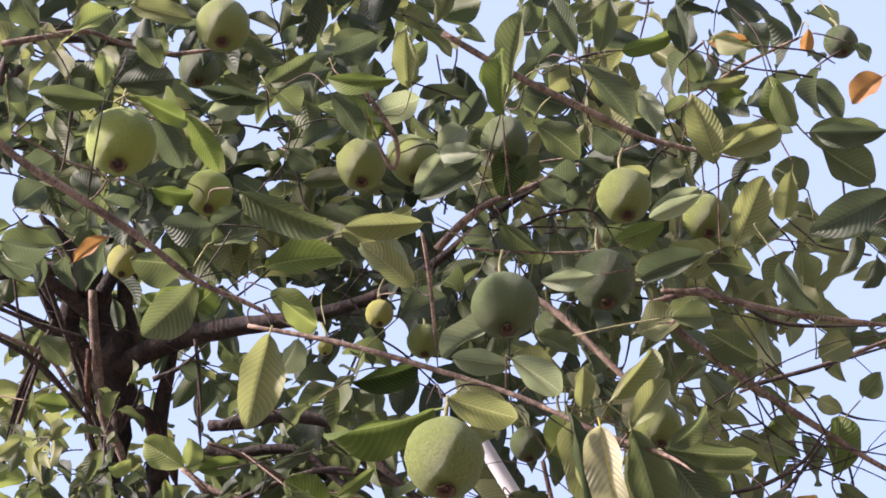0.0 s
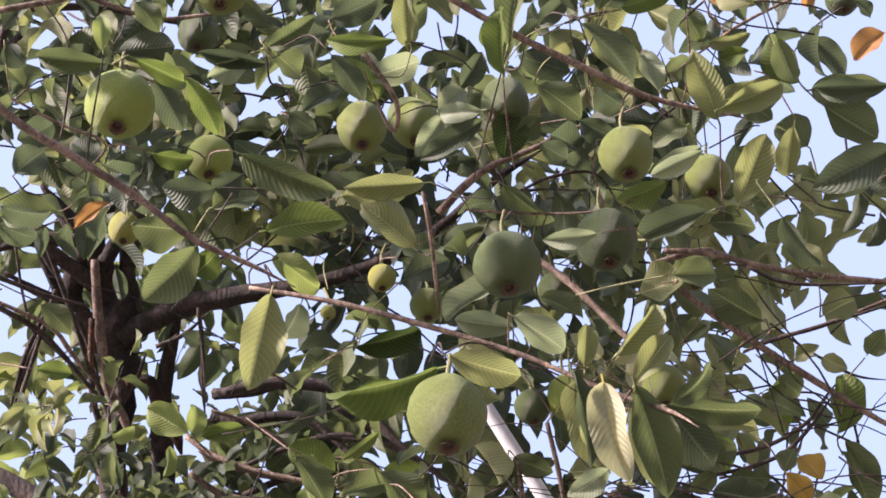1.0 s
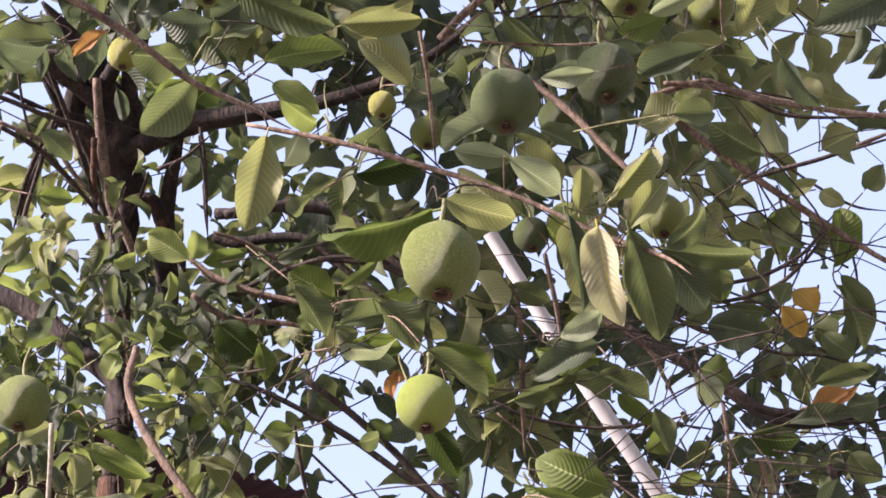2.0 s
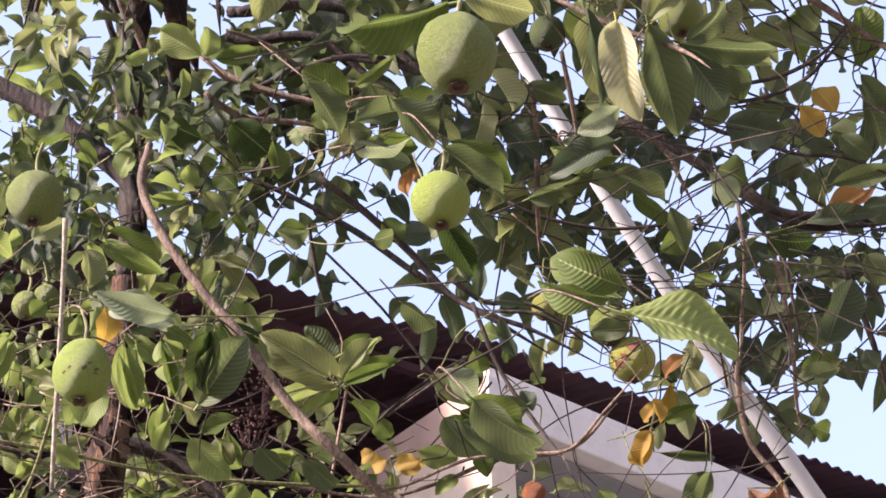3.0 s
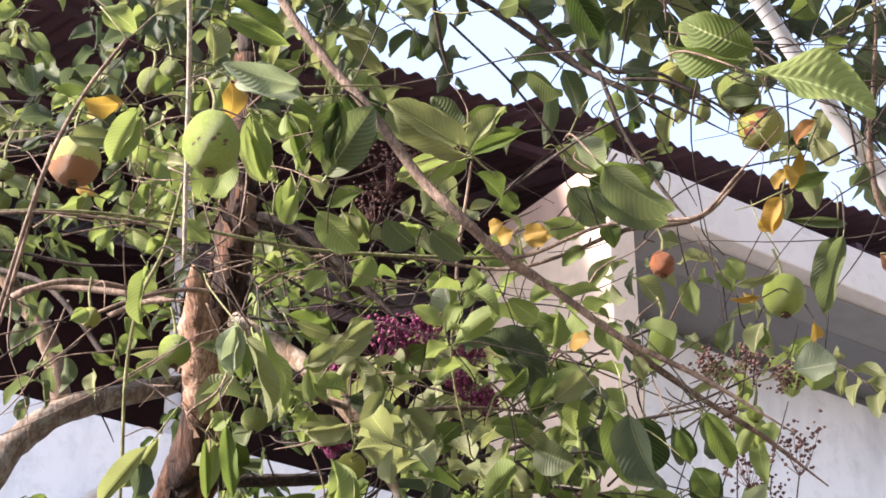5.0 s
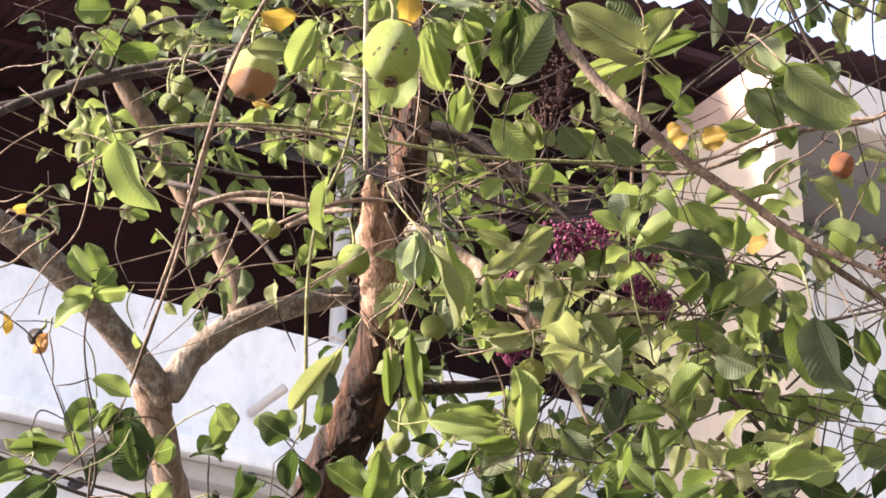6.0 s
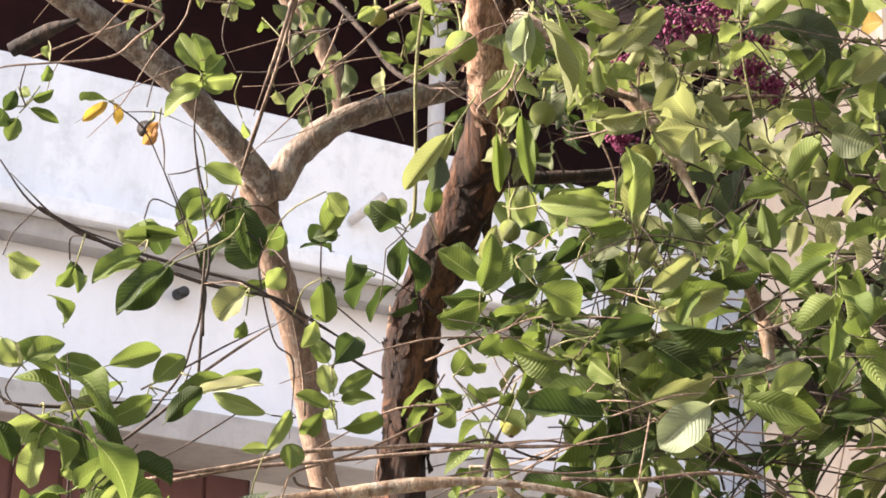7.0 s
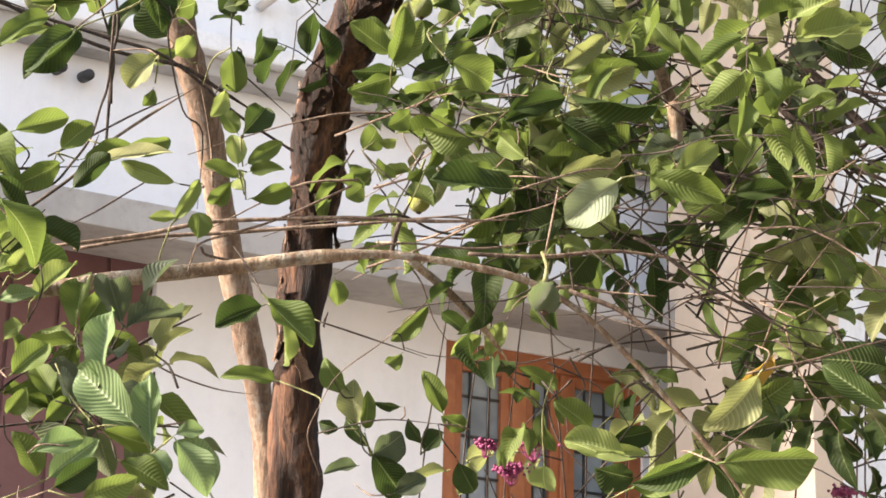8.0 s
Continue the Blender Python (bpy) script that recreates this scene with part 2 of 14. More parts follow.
# Dark maroon paint, taken darker still for the shade under the roof.
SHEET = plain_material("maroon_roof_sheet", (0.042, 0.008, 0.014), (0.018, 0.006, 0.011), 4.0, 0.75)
MAROON = plain_material("maroon_painted_board", (0.17, 0.075, 0.07), (0.12, 0.05, 0.048), 6.0, 0.6)
WOOD = plain_material("orange_varnished_wood", (0.42, 0.15, 0.06), (0.30, 0.10, 0.04), 12.0, 0.45)
PIPE = plaster_material("white_plastic_pipe", (0.50, 0.50, 0.51), (0.36, 0.36, 0.37), 0.35, 4.0)
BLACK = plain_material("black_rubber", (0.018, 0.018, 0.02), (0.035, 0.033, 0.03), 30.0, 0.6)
FLOWER = plain_material("magenta_flower", (0.13, 0.012, 0.055), (0.22, 0.03, 0.11), 60.0, 0.7)
SEED = plain_material("brown_seed_head", (0.045, 0.018, 0.016), (0.095, 0.042, 0.034), 60.0, 0.85)
# The ground is out of view; its grey-brown sets the light bounced upwards.
SOIL = plain_material("bounce_ground", (0.20, 0.185, 0.165), (0.13, 0.12, 0.105), 1.5, 0.95, 0.0, 0.03)


def glass_material():
    n = Nodes("window_glass")
    n.bump(n.noise(3.0, 2.0), 0.05, 0.01)
    # Reflected sky painted into the base colour as pale bluish patches.
    reflection = n.mix(n.ramp(n.noise(2.2, 3.0), (0.35, (0, 0, 0)), (0.65, (1, 1, 1))), (0.10, 0.13, 0.15), (0.30, 0.35, 0.38))
    return n.finish(reflection, 0.12, 0.0, 0.7)


GLASS = glass_material()

# ---- tools for meshes ----


def mesh_of(name, verts, faces, uvs=None, smooth=True):
    me = bpy.data.meshes.new(name)
    me.from_pydata(verts, [], faces)
    if uvs is not None:
        layer = me.uv_layers.new(name="UVMap")
        index = np.empty(len(me.loops), dtype=np.int32)
        me.loops.foreach_get("vertex_index", index)
        layer.data.foreach_set("uv", np.asarray(uvs, dtype=np.float32)[index].ravel())
    me.polygons.foreach_set("use_smooth", [smooth] * len(me.polygons))
    me.update()
    return me


def thing(name, place=(0, 0, 0), label="", category="", group="", kind=""):
    ob = new(name)
    ob.location = place
    ob.empty_display_size = 0.1
    return tagged(ob, label, category, group, kind)


def child(name, me, material, parent, label="", kind=""):
    """One mesh under a thing, given in world coordinates less the parent's place."""
    ob = new(name, me)
    if material is not None:
        if len(me.materials) == 0:
            me.materials.append(material)
        elif me.materials[0] != material:
            ob.material_slots[0].link = "OBJECT"
            ob.material_slots[0].material = material
    ob.parent = parent
    return tagged(ob, label, "", "", kind)


def part(name, bm, material, parent, label="", smooth=False):
    me = bpy.data.meshes.new(name)
    bm.to_mesh(me)
    bm.free()
    me.polygons.foreach_set("use_smooth", [smooth] * len(me.polygons))
    return child(name, me, material, parent, label)


def block(corners, bevel=0.0):
    """A six-sided solid from its eight corners: four below, then the four above them."""
    bm = bmesh.new()
    vs = [bm.verts.new(c) for c in corners]
    for f in ((3, 2, 1, 0), (4, 5, 6, 7), (0, 1, 5, 4), (1, 2, 6, 5), (2, 3, 7, 6), (3, 0, 4, 7)):
        bm.faces.new([vs[i] for i in f])
    bmesh.ops.recalc_face_normals(bm, faces=bm.faces)
    if bevel:
        bmesh.ops.bevel(bm, geom=list(bm.edges), offset=bevel, segments=2, affect="EDGES", profile=0.6)
    return bm


def spline(points, steps):
    """A smooth line through points (x, y, z, radius)."""
    pts = [np.array(p, dtype=float) for p in points]
    pts = [2 * pts[0] - pts[1]] + pts + [2 * pts[-1] - pts[-2]]
    line = []
    for a, b, c, d in zip(pts, pts[1:], pts[2:], pts[3:]):
        for i in range(steps):
            t = i / steps
            line.append(0.5 * (2 * b + (c - a) * t + (2 * a - 5 * b + 4 * c - d) * t * t + (3 * b - a - 3 * c + d) * t ** 3))
    line.append(pts[-2])
    return line


def tube_data(points, sides=7, steps=5, rough=0.12, grain=40.0, seed=0.0):
    """Verts and faces of a tapering, uneven limb along points (x, y, z, radius)."""
    line = spline(points, steps) if len(points) > 1 else points
    verts, faces = [], []
    side = Vector((0.3, -1.0, 0.2))
    for i, p in enumerate(line):
        here = Vector(p[:3])
        nxt = Vector(line[min(i + 1, len(line) - 1)][:3])
        prv = Vector(line[max(i - 1, 0)][:3])
        way = (nxt - prv).normalized()
        side = (side - way * side.dot(way)).normalized()
        up = way.cross(side)
        r = max(p[3], 0.0004)
        for k in range(sides):
            a = 2 * math.pi * k / sides
            out = side * math.cos(a) + up * math.sin(a)
            q = here + out * r
            g = Vector((q.x, q.y, q.z * 0.45)) * grain
            bulge = 1 + rough * (noise.noise(g + Vector((seed, 0, 0))) + 0.5 * noise.noise(g * 2.7))
            verts.append(tuple(here + out * r * bulge))
    n = len(line)
    for i in range(n - 1):
        for k in range(sides):
            a, b = i * sides + k, i * sides + (k + 1) % sides
            faces.append((a, b, b + sides, a + sides))
    faces.append(tuple(range(sides - 1, -1, -1)))
    faces.append(tuple(range((n - 1) * sides, n * sides)))
    return verts, faces


BOUGHS, HOLDS = [], []


def branch(parent, name, material, *points, sides=7, steps=5, rough=0.14, grain=45.0, label=""):
    if name in ("branch", "limb"):
        points = (*points[:-1], (*points[-1][:3], points[-1][3] * 0.3))
    if name == "branch":
        points = tuple((*p[:3], p[3] * 0.85) for p in points)
    v, f = tube_data(points, sides, steps, rough, grain)
    BOUGHS.extend(np.array(p) for p in spline(points, 6))
    return child(name, mesh_of(name, v, f), material, parent, label)


def blade(nu, nv, fullness=0.62, widest=0.5, fold=0.16, curl=0.22, pleat=0.012, veins=13, wave=0.03, twist=0.0, tip=0.0, seed=1):
    """A leaf blade: 1 long on x, 1 wide on y, facing z, with a short stalk behind its base."""
    rng = random.Random(seed)
    verts, uvs, faces = [], [], []
    wob = rng.uniform(0, 6)
    for i in range(nu + 1):
        u = i / nu
        s = u ** (math.log(0.5) / math.log(widest))
        w = max(0.0, 4 * s * (1 - s)) ** fullness * 0.5
        w *= 1 - tip * max(0.0, u - 0.75) * 2
        w = max(w, 0.012)
        for j in range(nv + 1):
            v = 2 * j / nv - 1
            y = v * w
            z = fold * abs(y) - curl * (u - 0.25) ** 2 + 0.05 * curl
            z += pleat * math.sin(2 * math.pi * (u * veins - 2.1 * abs(v) * 0.5)) * (1 - 0.4 * abs(v)) * min(1, abs(v) * 4)
            z += wave * math.sin(u * 9 + wob + (2 if v > 0 else 0)) * abs(v) ** 2
            z += twist * v * w * (u - 0.3)
            verts.append((u, y * (1 + 0.03 * math.sin(17 * u + wob)), z))
            uvs.append((u, 0.5 + 0.5 * v))
    for i in range(nu):
        for j in range(nv):
            a = i * (nv + 1) + j
            faces.append((a, a + nv + 1, a + nv + 2, a + 1))
    base = len(verts)
    z0 = -curl * 0.0625 + 0.05 * curl
    for x, dz in ((-0.09, 0.02), (0.06, 0.0)):
        for y, dzz in ((-0.022, 0), (0.022, 0), (0.0, -0.03)):
            verts.append((x, y, z0 + dz + dzz))
            uvs.append((0.0, 0.5))
    for a, b in ((0, 1), (1, 2), (2, 0)):
        faces.append((base + a, base + b, base + b + 3, base + a + 3))
    return verts, faces, uvs


BLADES = {
    "guava": [blade(24, 8, 0.68, 0.50, 0.34, 0.34, 0.0, 11, 0.06, 0.3, 0.15, seed=1), blade(24, 8, 0.72, 0.53, 0.50, 0.18, 0.0, 12, 0.07, -0.5, 0.1, seed=2),
              blade(24, 8, 0.70, 0.48, 0.26, 0.66, 0.0, 11, 0.07, 0.5, 0.2, seed=3), blade(24, 8, 0.66, 0.51, 0.42, -0.16, 0.0, 11, 0.08, 0.2, 0.1, seed=4)],
    "oval": [blade(14, 6, 0.60, 0.49, 0.30, 0.24, 0.004, 9, 0.05, 0.3, 0.25, seed=5), blade(14, 6, 0.62, 0.46, 0.20, 0.46, 0.004, 9, 0.07, -0.4, 0.3, seed=6),
             blade(14, 6, 0.60, 0.52, 0.42, 0.06, 0.004, 9, 0.05, 0.0, 0.2, seed=7)],
    "pleated": [blade(48, 12, 0.52, 0.56, 0.22, 0.28, 0.008, 13, 0.06, 0.15, 0.0, seed=8)],
}
BLADE_MESH = {key: [mesh_of("leaf", *b) for b in value] for key, value in BLADES.items()}
COARSE = {"guava": [blade(9, 4, 0.60, 0.48, 0.40, 0.40, 0.0, 11, 0.06, 0.3, 0.3, seed=1), blade(9, 4, 0.62, 0.52, 0.60, 0.16, 0.0, 11, 0.07, -0.5, 0.3, seed=2), blade(9, 4, 0.64, 0.46, 0.26, 0.75, 0.0, 11, 0.07, 0.5, 0.3, seed=3)],
          "oval": [blade(8, 4, 0.64, 0.47, 0.40, 0.30, 0.0, 9, 0.06, 0.4, 0.35, seed=5), blade(8, 4, 0.66, 0.44, 0.26, 0.58, 0.0, 9, 0.08, -0.5, 0.4, seed=6)]}
for key in COARSE:
    COARSE[key] = [(np.array(v), f, np.array(t)) for v, f, t in COARSE[key]]
picker = random.Random(7)


def axes(base, tip, normal):
    x = (Vector(tip) - Vector(base))
    length = x.length
    x.normalize()
    z = Vector(normal)
    z = (z - x * z.dot(x)).normalized()
    return x, z.cross(x), z, length


def leaf(parent, base, tip, normal, width, color="green", shape="guava", which=None):
    """A single leaf from its base to its tip; normal is the way its upper face looks."""
    x, y, z, length = axes(base, tip, normal)
    forms = BLADE_MESH[shape]
    me = forms[picker.randrange(len(forms)) if which is None else which]
    ob = child("leaf", me, LEAF[color], parent)
    m = Matrix((x, y, z)).transposed().to_4x4()
    m.translation = Vector(base) - parent.location
    HOLDS.append((Vector(base) - x * 0.085 * length, x))
    ob.matrix_basis = m @ Matrix.Diagonal((length, width * 0.9, length, 1))
    return ob


class Foliage:
    """Leaves and twigs past counting, gathered into one mesh a colour."""

    def __init__(self):
        self.leaves = {}
        self.twigs = {}

    def leaf(self, base, tip, normal, width, color, shape, rng):
        x, y, z, length = axes(base, tip, normal)
        v, f, t = COARSE[shape][rng.randrange(len(COARSE[shape]))]
        m = np.array((x, y, z)) * np.array([[length], [width], [length]])
        store = self.leaves.setdefault(color, ([], [], [], [0]))
        store[0].append(v @ m + np.array(base))
        store[1].extend([tuple(i + store[3][0] for i in face) for face in f])
        store[2].append(t)
        store[3][0] += len(v)

    def single(self, base, tip, normal, width, color, shape, form):
        """One fine leaf among the many."""
        if len(COARSE[shape]) < 4:
            COARSE[shape].extend((np.array(v), f, np.array(t)) for v, f, t in BLADES[shape][:2])
        self.pick = form
        self.leaf(base, tip, normal, width * 0.9, color, shape, self)
        way = (Vector(tip) - Vector(base)).normalized()
        HOLDS.append((Vector(base) - way * 0.008, way))

    def randrange(self, count):
        return count - 1 - self.pick

    def twig(self, points, material, sides=4, steps=3):
        v, f = tube_data(points, sides, steps, 0.1)
        store = self.twigs.setdefault(material.name, (material, [], []))
        n = len(store[1])
        store[1].extend(v)
        store[2].extend([tuple(i + n for i in face) for face in f])

    def sprig(self, base, way, length, size, color, shape, rng, droop=0.35, material=None, gap=0.5, mess=0.5):
        """A twig with leaves in pairs, bending down under its weight."""
        way = Vector(way).normalized()
        pts, p, d = [], Vector(base), way.copy()
        n = 5
        for i in range(n + 1):
            pts.append((*p, 0.0022 * (1 - 0.6 * i / n) * (size / 0.1)))
            d = (d + Vector((rng.gauss(0, 0.14), rng.gauss(0, 0.14), rng.gauss(0, 0.1) - droop / n))).normalized()
            p = p + d * (length / n)
        self.twig(pts, material or TWIG_DARK)
        along = 0.25 * length
        turn = rng.uniform(0, 3)
        while along < length:
            s = along / length * n
            i = min(int(s), n - 1)
            here = Vector(pts[i][:3]).lerp(Vector(pts[i + 1][:3]), s - i)
            d = (Vector(pts[i + 1][:3]) - Vector(pts[i][:3])).normalized()
            flat = d.cross(Vector((0, 0, 1)))
            if flat.length < 0.1:
                flat = Vector((1, 0, 0))
            flat.normalize()
            lift = flat.cross(d)
            for sign in (-1, 1):
                if rng.random() < 0.12:
                    continue
                side = (flat * math.cos(turn) + lift * math.sin(turn)) * sign
                w = (side + d * rng.uniform(0.2, 0.9) + Vector((0, 0, rng.uniform(-0.7, 0.15)))).normalized()
                L = size * rng.uniform(0.65, 1.15)
                up = Vector((rng.gauss(0, mess), rng.gauss(0, mess), 1))
                self.leaf(here + w * 0.006, here + w * L, up, L * rng.uniform(0.36, 0.54), color, shape, rng)
            turn += 1.2 if rng.random() < 0.5 else 0.3
            along += size * gap
        L = size * rng.uniform(0.5, 0.9)
        self.leaf(p, p + d * L, Vector((rng.gauss(0, mess), rng.gauss(0, mess), 1)), L * 0.42, color, shape, rng)

    def clump(self, place, reach, count, size, color="green", shape="guava", droop=0.35, material=None, deep=1.0, seed=0):
        """Sprigs scattered within reach of a place, each heading outwards."""
        rng = random.Random(seed * 7919 + count)
        for _ in range(count):
            while True:
                o = Vector((rng.uniform(-1, 1), rng.uniform(-1, 1), rng.uniform(-1, 1)))
                if o.length < 1:
                    break
            p = Vector(place) + Vector((o.x * reach, o.y * reach * deep, o.z * reach))
            way = o * 0.6 + Vector((rng.gauss(0, 0.6), rng.gauss(0, 0.6), rng.gauss(0, 0.45)))
            c = color if rng.random() < 0.8 else rng.choice(("green", "dark", "light"))
            self.sprig(p, way, size * rng.uniform(1.2, 2.6), size, c, shape, rng, droop, material)

    def tangle(self, place, reach, count, length, thick, material, seed=0, flat=0.5):
        """Bare crossing twigs."""
        rng = random.Random(seed * 104729 + count)
        for _ in range(count):
            p = Vector(place) + Vector((rng.uniform(-1, 1), rng.uniform(-1, 1), rng.uniform(-1, 1))) * reach
            d = Vector((rng.gauss(0, 1), rng.gauss(0, 0.6), rng.gauss(0, flat))).normalized()
            pts = []
            for i in range(5):
                pts.append((*p, thick * (1 - 0.17 * i)))
                d = (d + Vector((rng.gauss(0, 0.25), rng.gauss(0, 0.25), rng.gauss(0, 0.2) - 0.04))).normalized()
                p = p + d * (length * rng.uniform(0.15, 0.3))
            self.twig(pts, material)

    def hold(self, reach=0.13):
        """A thin twig from each single leaf and fruit stalk to the limb beside it, or back into the crown."""
        rng = random.Random(5)
        boughs = np.array([p[:3] for p in BOUGHS])
        tied = []
        for base, way in HOLDS:
            near = [q for q in tied if (q - base).length < 0.04]
            tied.append(base)
            if near:
                self.twig([(*base, 0.0011), (*base.lerp(near[0], 0.5), 0.0012), (*near[0], 0.0014)], TWIG_GREEN, 5, 2)
                continue
            away = np.linalg.norm(boughs - np.array(base), axis=1)
            i = int(away.argmin())
            if away[i] < reach:
                end = Vector(boughs[i])
            else:
                end = base - way * rng.uniform(0.04, 0.09) + Vector((rng.gauss(0, 0.03), rng.uniform(0.02, 0.14), rng.uniform(0.02, 0.08)))
            mid = base.lerp(end, 0.5) - way * 0.012 + Vector((rng.gauss(0, 0.006), 0, rng.uniform(-0.01, 0.015)))
            self.twig([(*base, 0.0011), (*mid, 0.0013), (*end, 0.0008)], rng.choice((TWIG_DARK, TWIG_DARK, TWIG, TWIG_GREEN)), 5, 4)

    def finish(self, parent):
        for color, (v, f, t, _) in self.leaves.items():
            me = mesh_of("foliage", np.concatenate(v).tolist(), f, np.concatenate(t))
            child("foliage", me, BULK[color], parent, "", "stuff")
        for material, v, f in self.twigs.values():
            child("twig", mesh_of("twig", v, f), material, parent, "", "stuff")


def fruit_mesh(seed, pear=0.0, tall=1.0, lumps=0.03):
    """A guava of diameter 1 round its own middle, stalk end up."""
    verts, faces = [], []
    rings, sides = 18, 24
    for i in range(rings + 1):
        a = math.pi * i / rings
        r = 0.5 * math.sin(a) * (1 - pear * 0.38 * (1 + math.cos(a)) / 2)
        z = 0.5 * math.cos(a) * tall
        if a < 0.35:
            z -= 0.05 * (1 - a / 0.35)
        if a > 2.8:
            z += 0.05 * (a - 2.8) / 0.34
        for k in range(sides):
            b = 2 * math.pi * k / sides
            p = Vector((math.cos(b) * r, math.sin(b) * r, z))
            s = 1 + lumps * noise.noise(p * 3.2 + Vector((seed * 7, 0, 0))) + lumps * 0.6 * noise.noise(p * 8 + Vector((0, seed * 5, 0)))
            s += 0.012 * math.cos(5 * b + seed) * math.sin(a)
            verts.append(tuple(p * s))
    for i in range(rings):
        for k in range(sides):
            a, b = i * sides + k, i * sides + (k + 1) % sides
            faces.append((a, a + sides, b + sides, b))
    return mesh_of("flesh", verts, faces)


def calyx_mesh():
    verts, faces = [], []
    sides = 15
    for i, (r, z) in enumerate(((0.05, 0.03), (0.075, -0.01), (0.10, -0.055), (0.125, -0.085), (0.10, -0.07), (0.06, -0.025))):
        for k in range(sides):
            b = 2 * math.pi * k / sides
            j = 1 + (0.28 * math.cos(5 * b) if i in (2, 3, 4) else 0.0)
            verts.append((math.cos(b) * r * (1.15 - 0.15 * j), math.sin(b) * r * (1.15 - 0.15 * j), z * j))
    for i in range(5):
        for k in range(sides):
            a, b = i * sides + k, i * sides + (k + 1) % sides
            faces.append((a, a + sides, b + sides, b))
    faces.append(tuple(range(5 * sides, 6 * sides)))
    return mesh_of("calyx", verts, faces)


FLESH = [fruit_mesh(1), fruit_mesh(2, 0.35, 1.12, 0.025), fruit_mesh(3, 0.15, 1.04, 0.05), fruit_mesh(4, 0.7, 1.3, 0.03), fruit_mesh(5, 0.3, 1.02, 0.2)]
CALYX_MESH = calyx_mesh()
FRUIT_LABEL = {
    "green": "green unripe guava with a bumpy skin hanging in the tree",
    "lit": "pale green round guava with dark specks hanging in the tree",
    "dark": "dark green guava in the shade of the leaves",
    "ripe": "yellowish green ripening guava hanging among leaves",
    "rotten": "shrivelled brown rotten guava still hanging on its twig",
    "black": "small black dried-up guava on a bare twig",
    "half": "yellow-green guava with a rotten brown lower half",
}


def guava(place, size, color="green", form=0, tilt=(0, 0), stalk=0.05):
    """A fruit with its dry crown below and a stalk above."""
    ob = thing("guava", place, FRUIT_LABEL[color], "guava", "guavas on the tree")
    ob.rotation_euler = (radians(tilt[0]), radians(tilt[1]), place[0] * 40)
    tall = (1.0, 1.12, 1.04, 1.3, 1.02)[form]
    skin = child("flesh", FLESH[form], FRUIT[color], ob)
    skin.scale = (size,) * 3
    crown = child("calyx", CALYX_MESH, CALYX, ob)
    crown.location, crown.scale = (0, 0, -0.455 * size * tall), (size,) * 3
    if stalk:
        v, f = tube_data([(0, 0, 0.44 * size * tall, 0.0032), (0.004, 0.003, 0.5 * size * tall + stalk * 0.5, 0.0024), (0.0, 0.01, 0.5 * size * tall + stalk, 0.0022)], 6, 3, 0.1)
        child("stalk", mesh_of("stalk", v, f), TWIG_GREEN, ob)
        HOLDS.append((Vector(place) + Vector((0, 0, 0.5 * size * tall + stalk * 0.8)), Vector((0, 0, -1))))
    return ob


def blemish(fruit, aim, size, spread, count, material, seed, big=1.0):
    """Small sunken marks on the side of a fruit that faces aim."""
    rng = random.Random(seed)
    to = (Vector(aim) - fruit.location).normalized()
    for _ in range(count):
        d = (to + Vector((rng.gauss(0, spread), rng.gauss(0, spread), rng.gauss(0, spread)))).normalized()
        verts, faces = [(0, 0, 0.35)], []
        for k in range(9):
            a = k * 2 * math.pi / 9
            r = 1 + 0.35 * math.sin(2 * a + rng.random())
            verts.append((math.cos(a) * r, math.sin(a) * r, 0.0))
            faces.append((0, 1 + k, 1 + (k + 1) % 9))
        ob = child("blemish", mesh_of("blemish", verts, faces), material, fruit)
        m = d.to_track_quat("Z", "Y").to_matrix().to_4x4()
        m.translation = d * size * 0.5 * rng.uniform(0.985, 1.0) * (1 - 0.006 * big)
        s = size * rng.uniform(0.018, 0.045) * big
        ob.matrix_basis = fruit.rotation_euler.to_matrix().to_4x4().inverted() @ m @ Matrix.Diagonal((s, s, s * 0.5, 1))


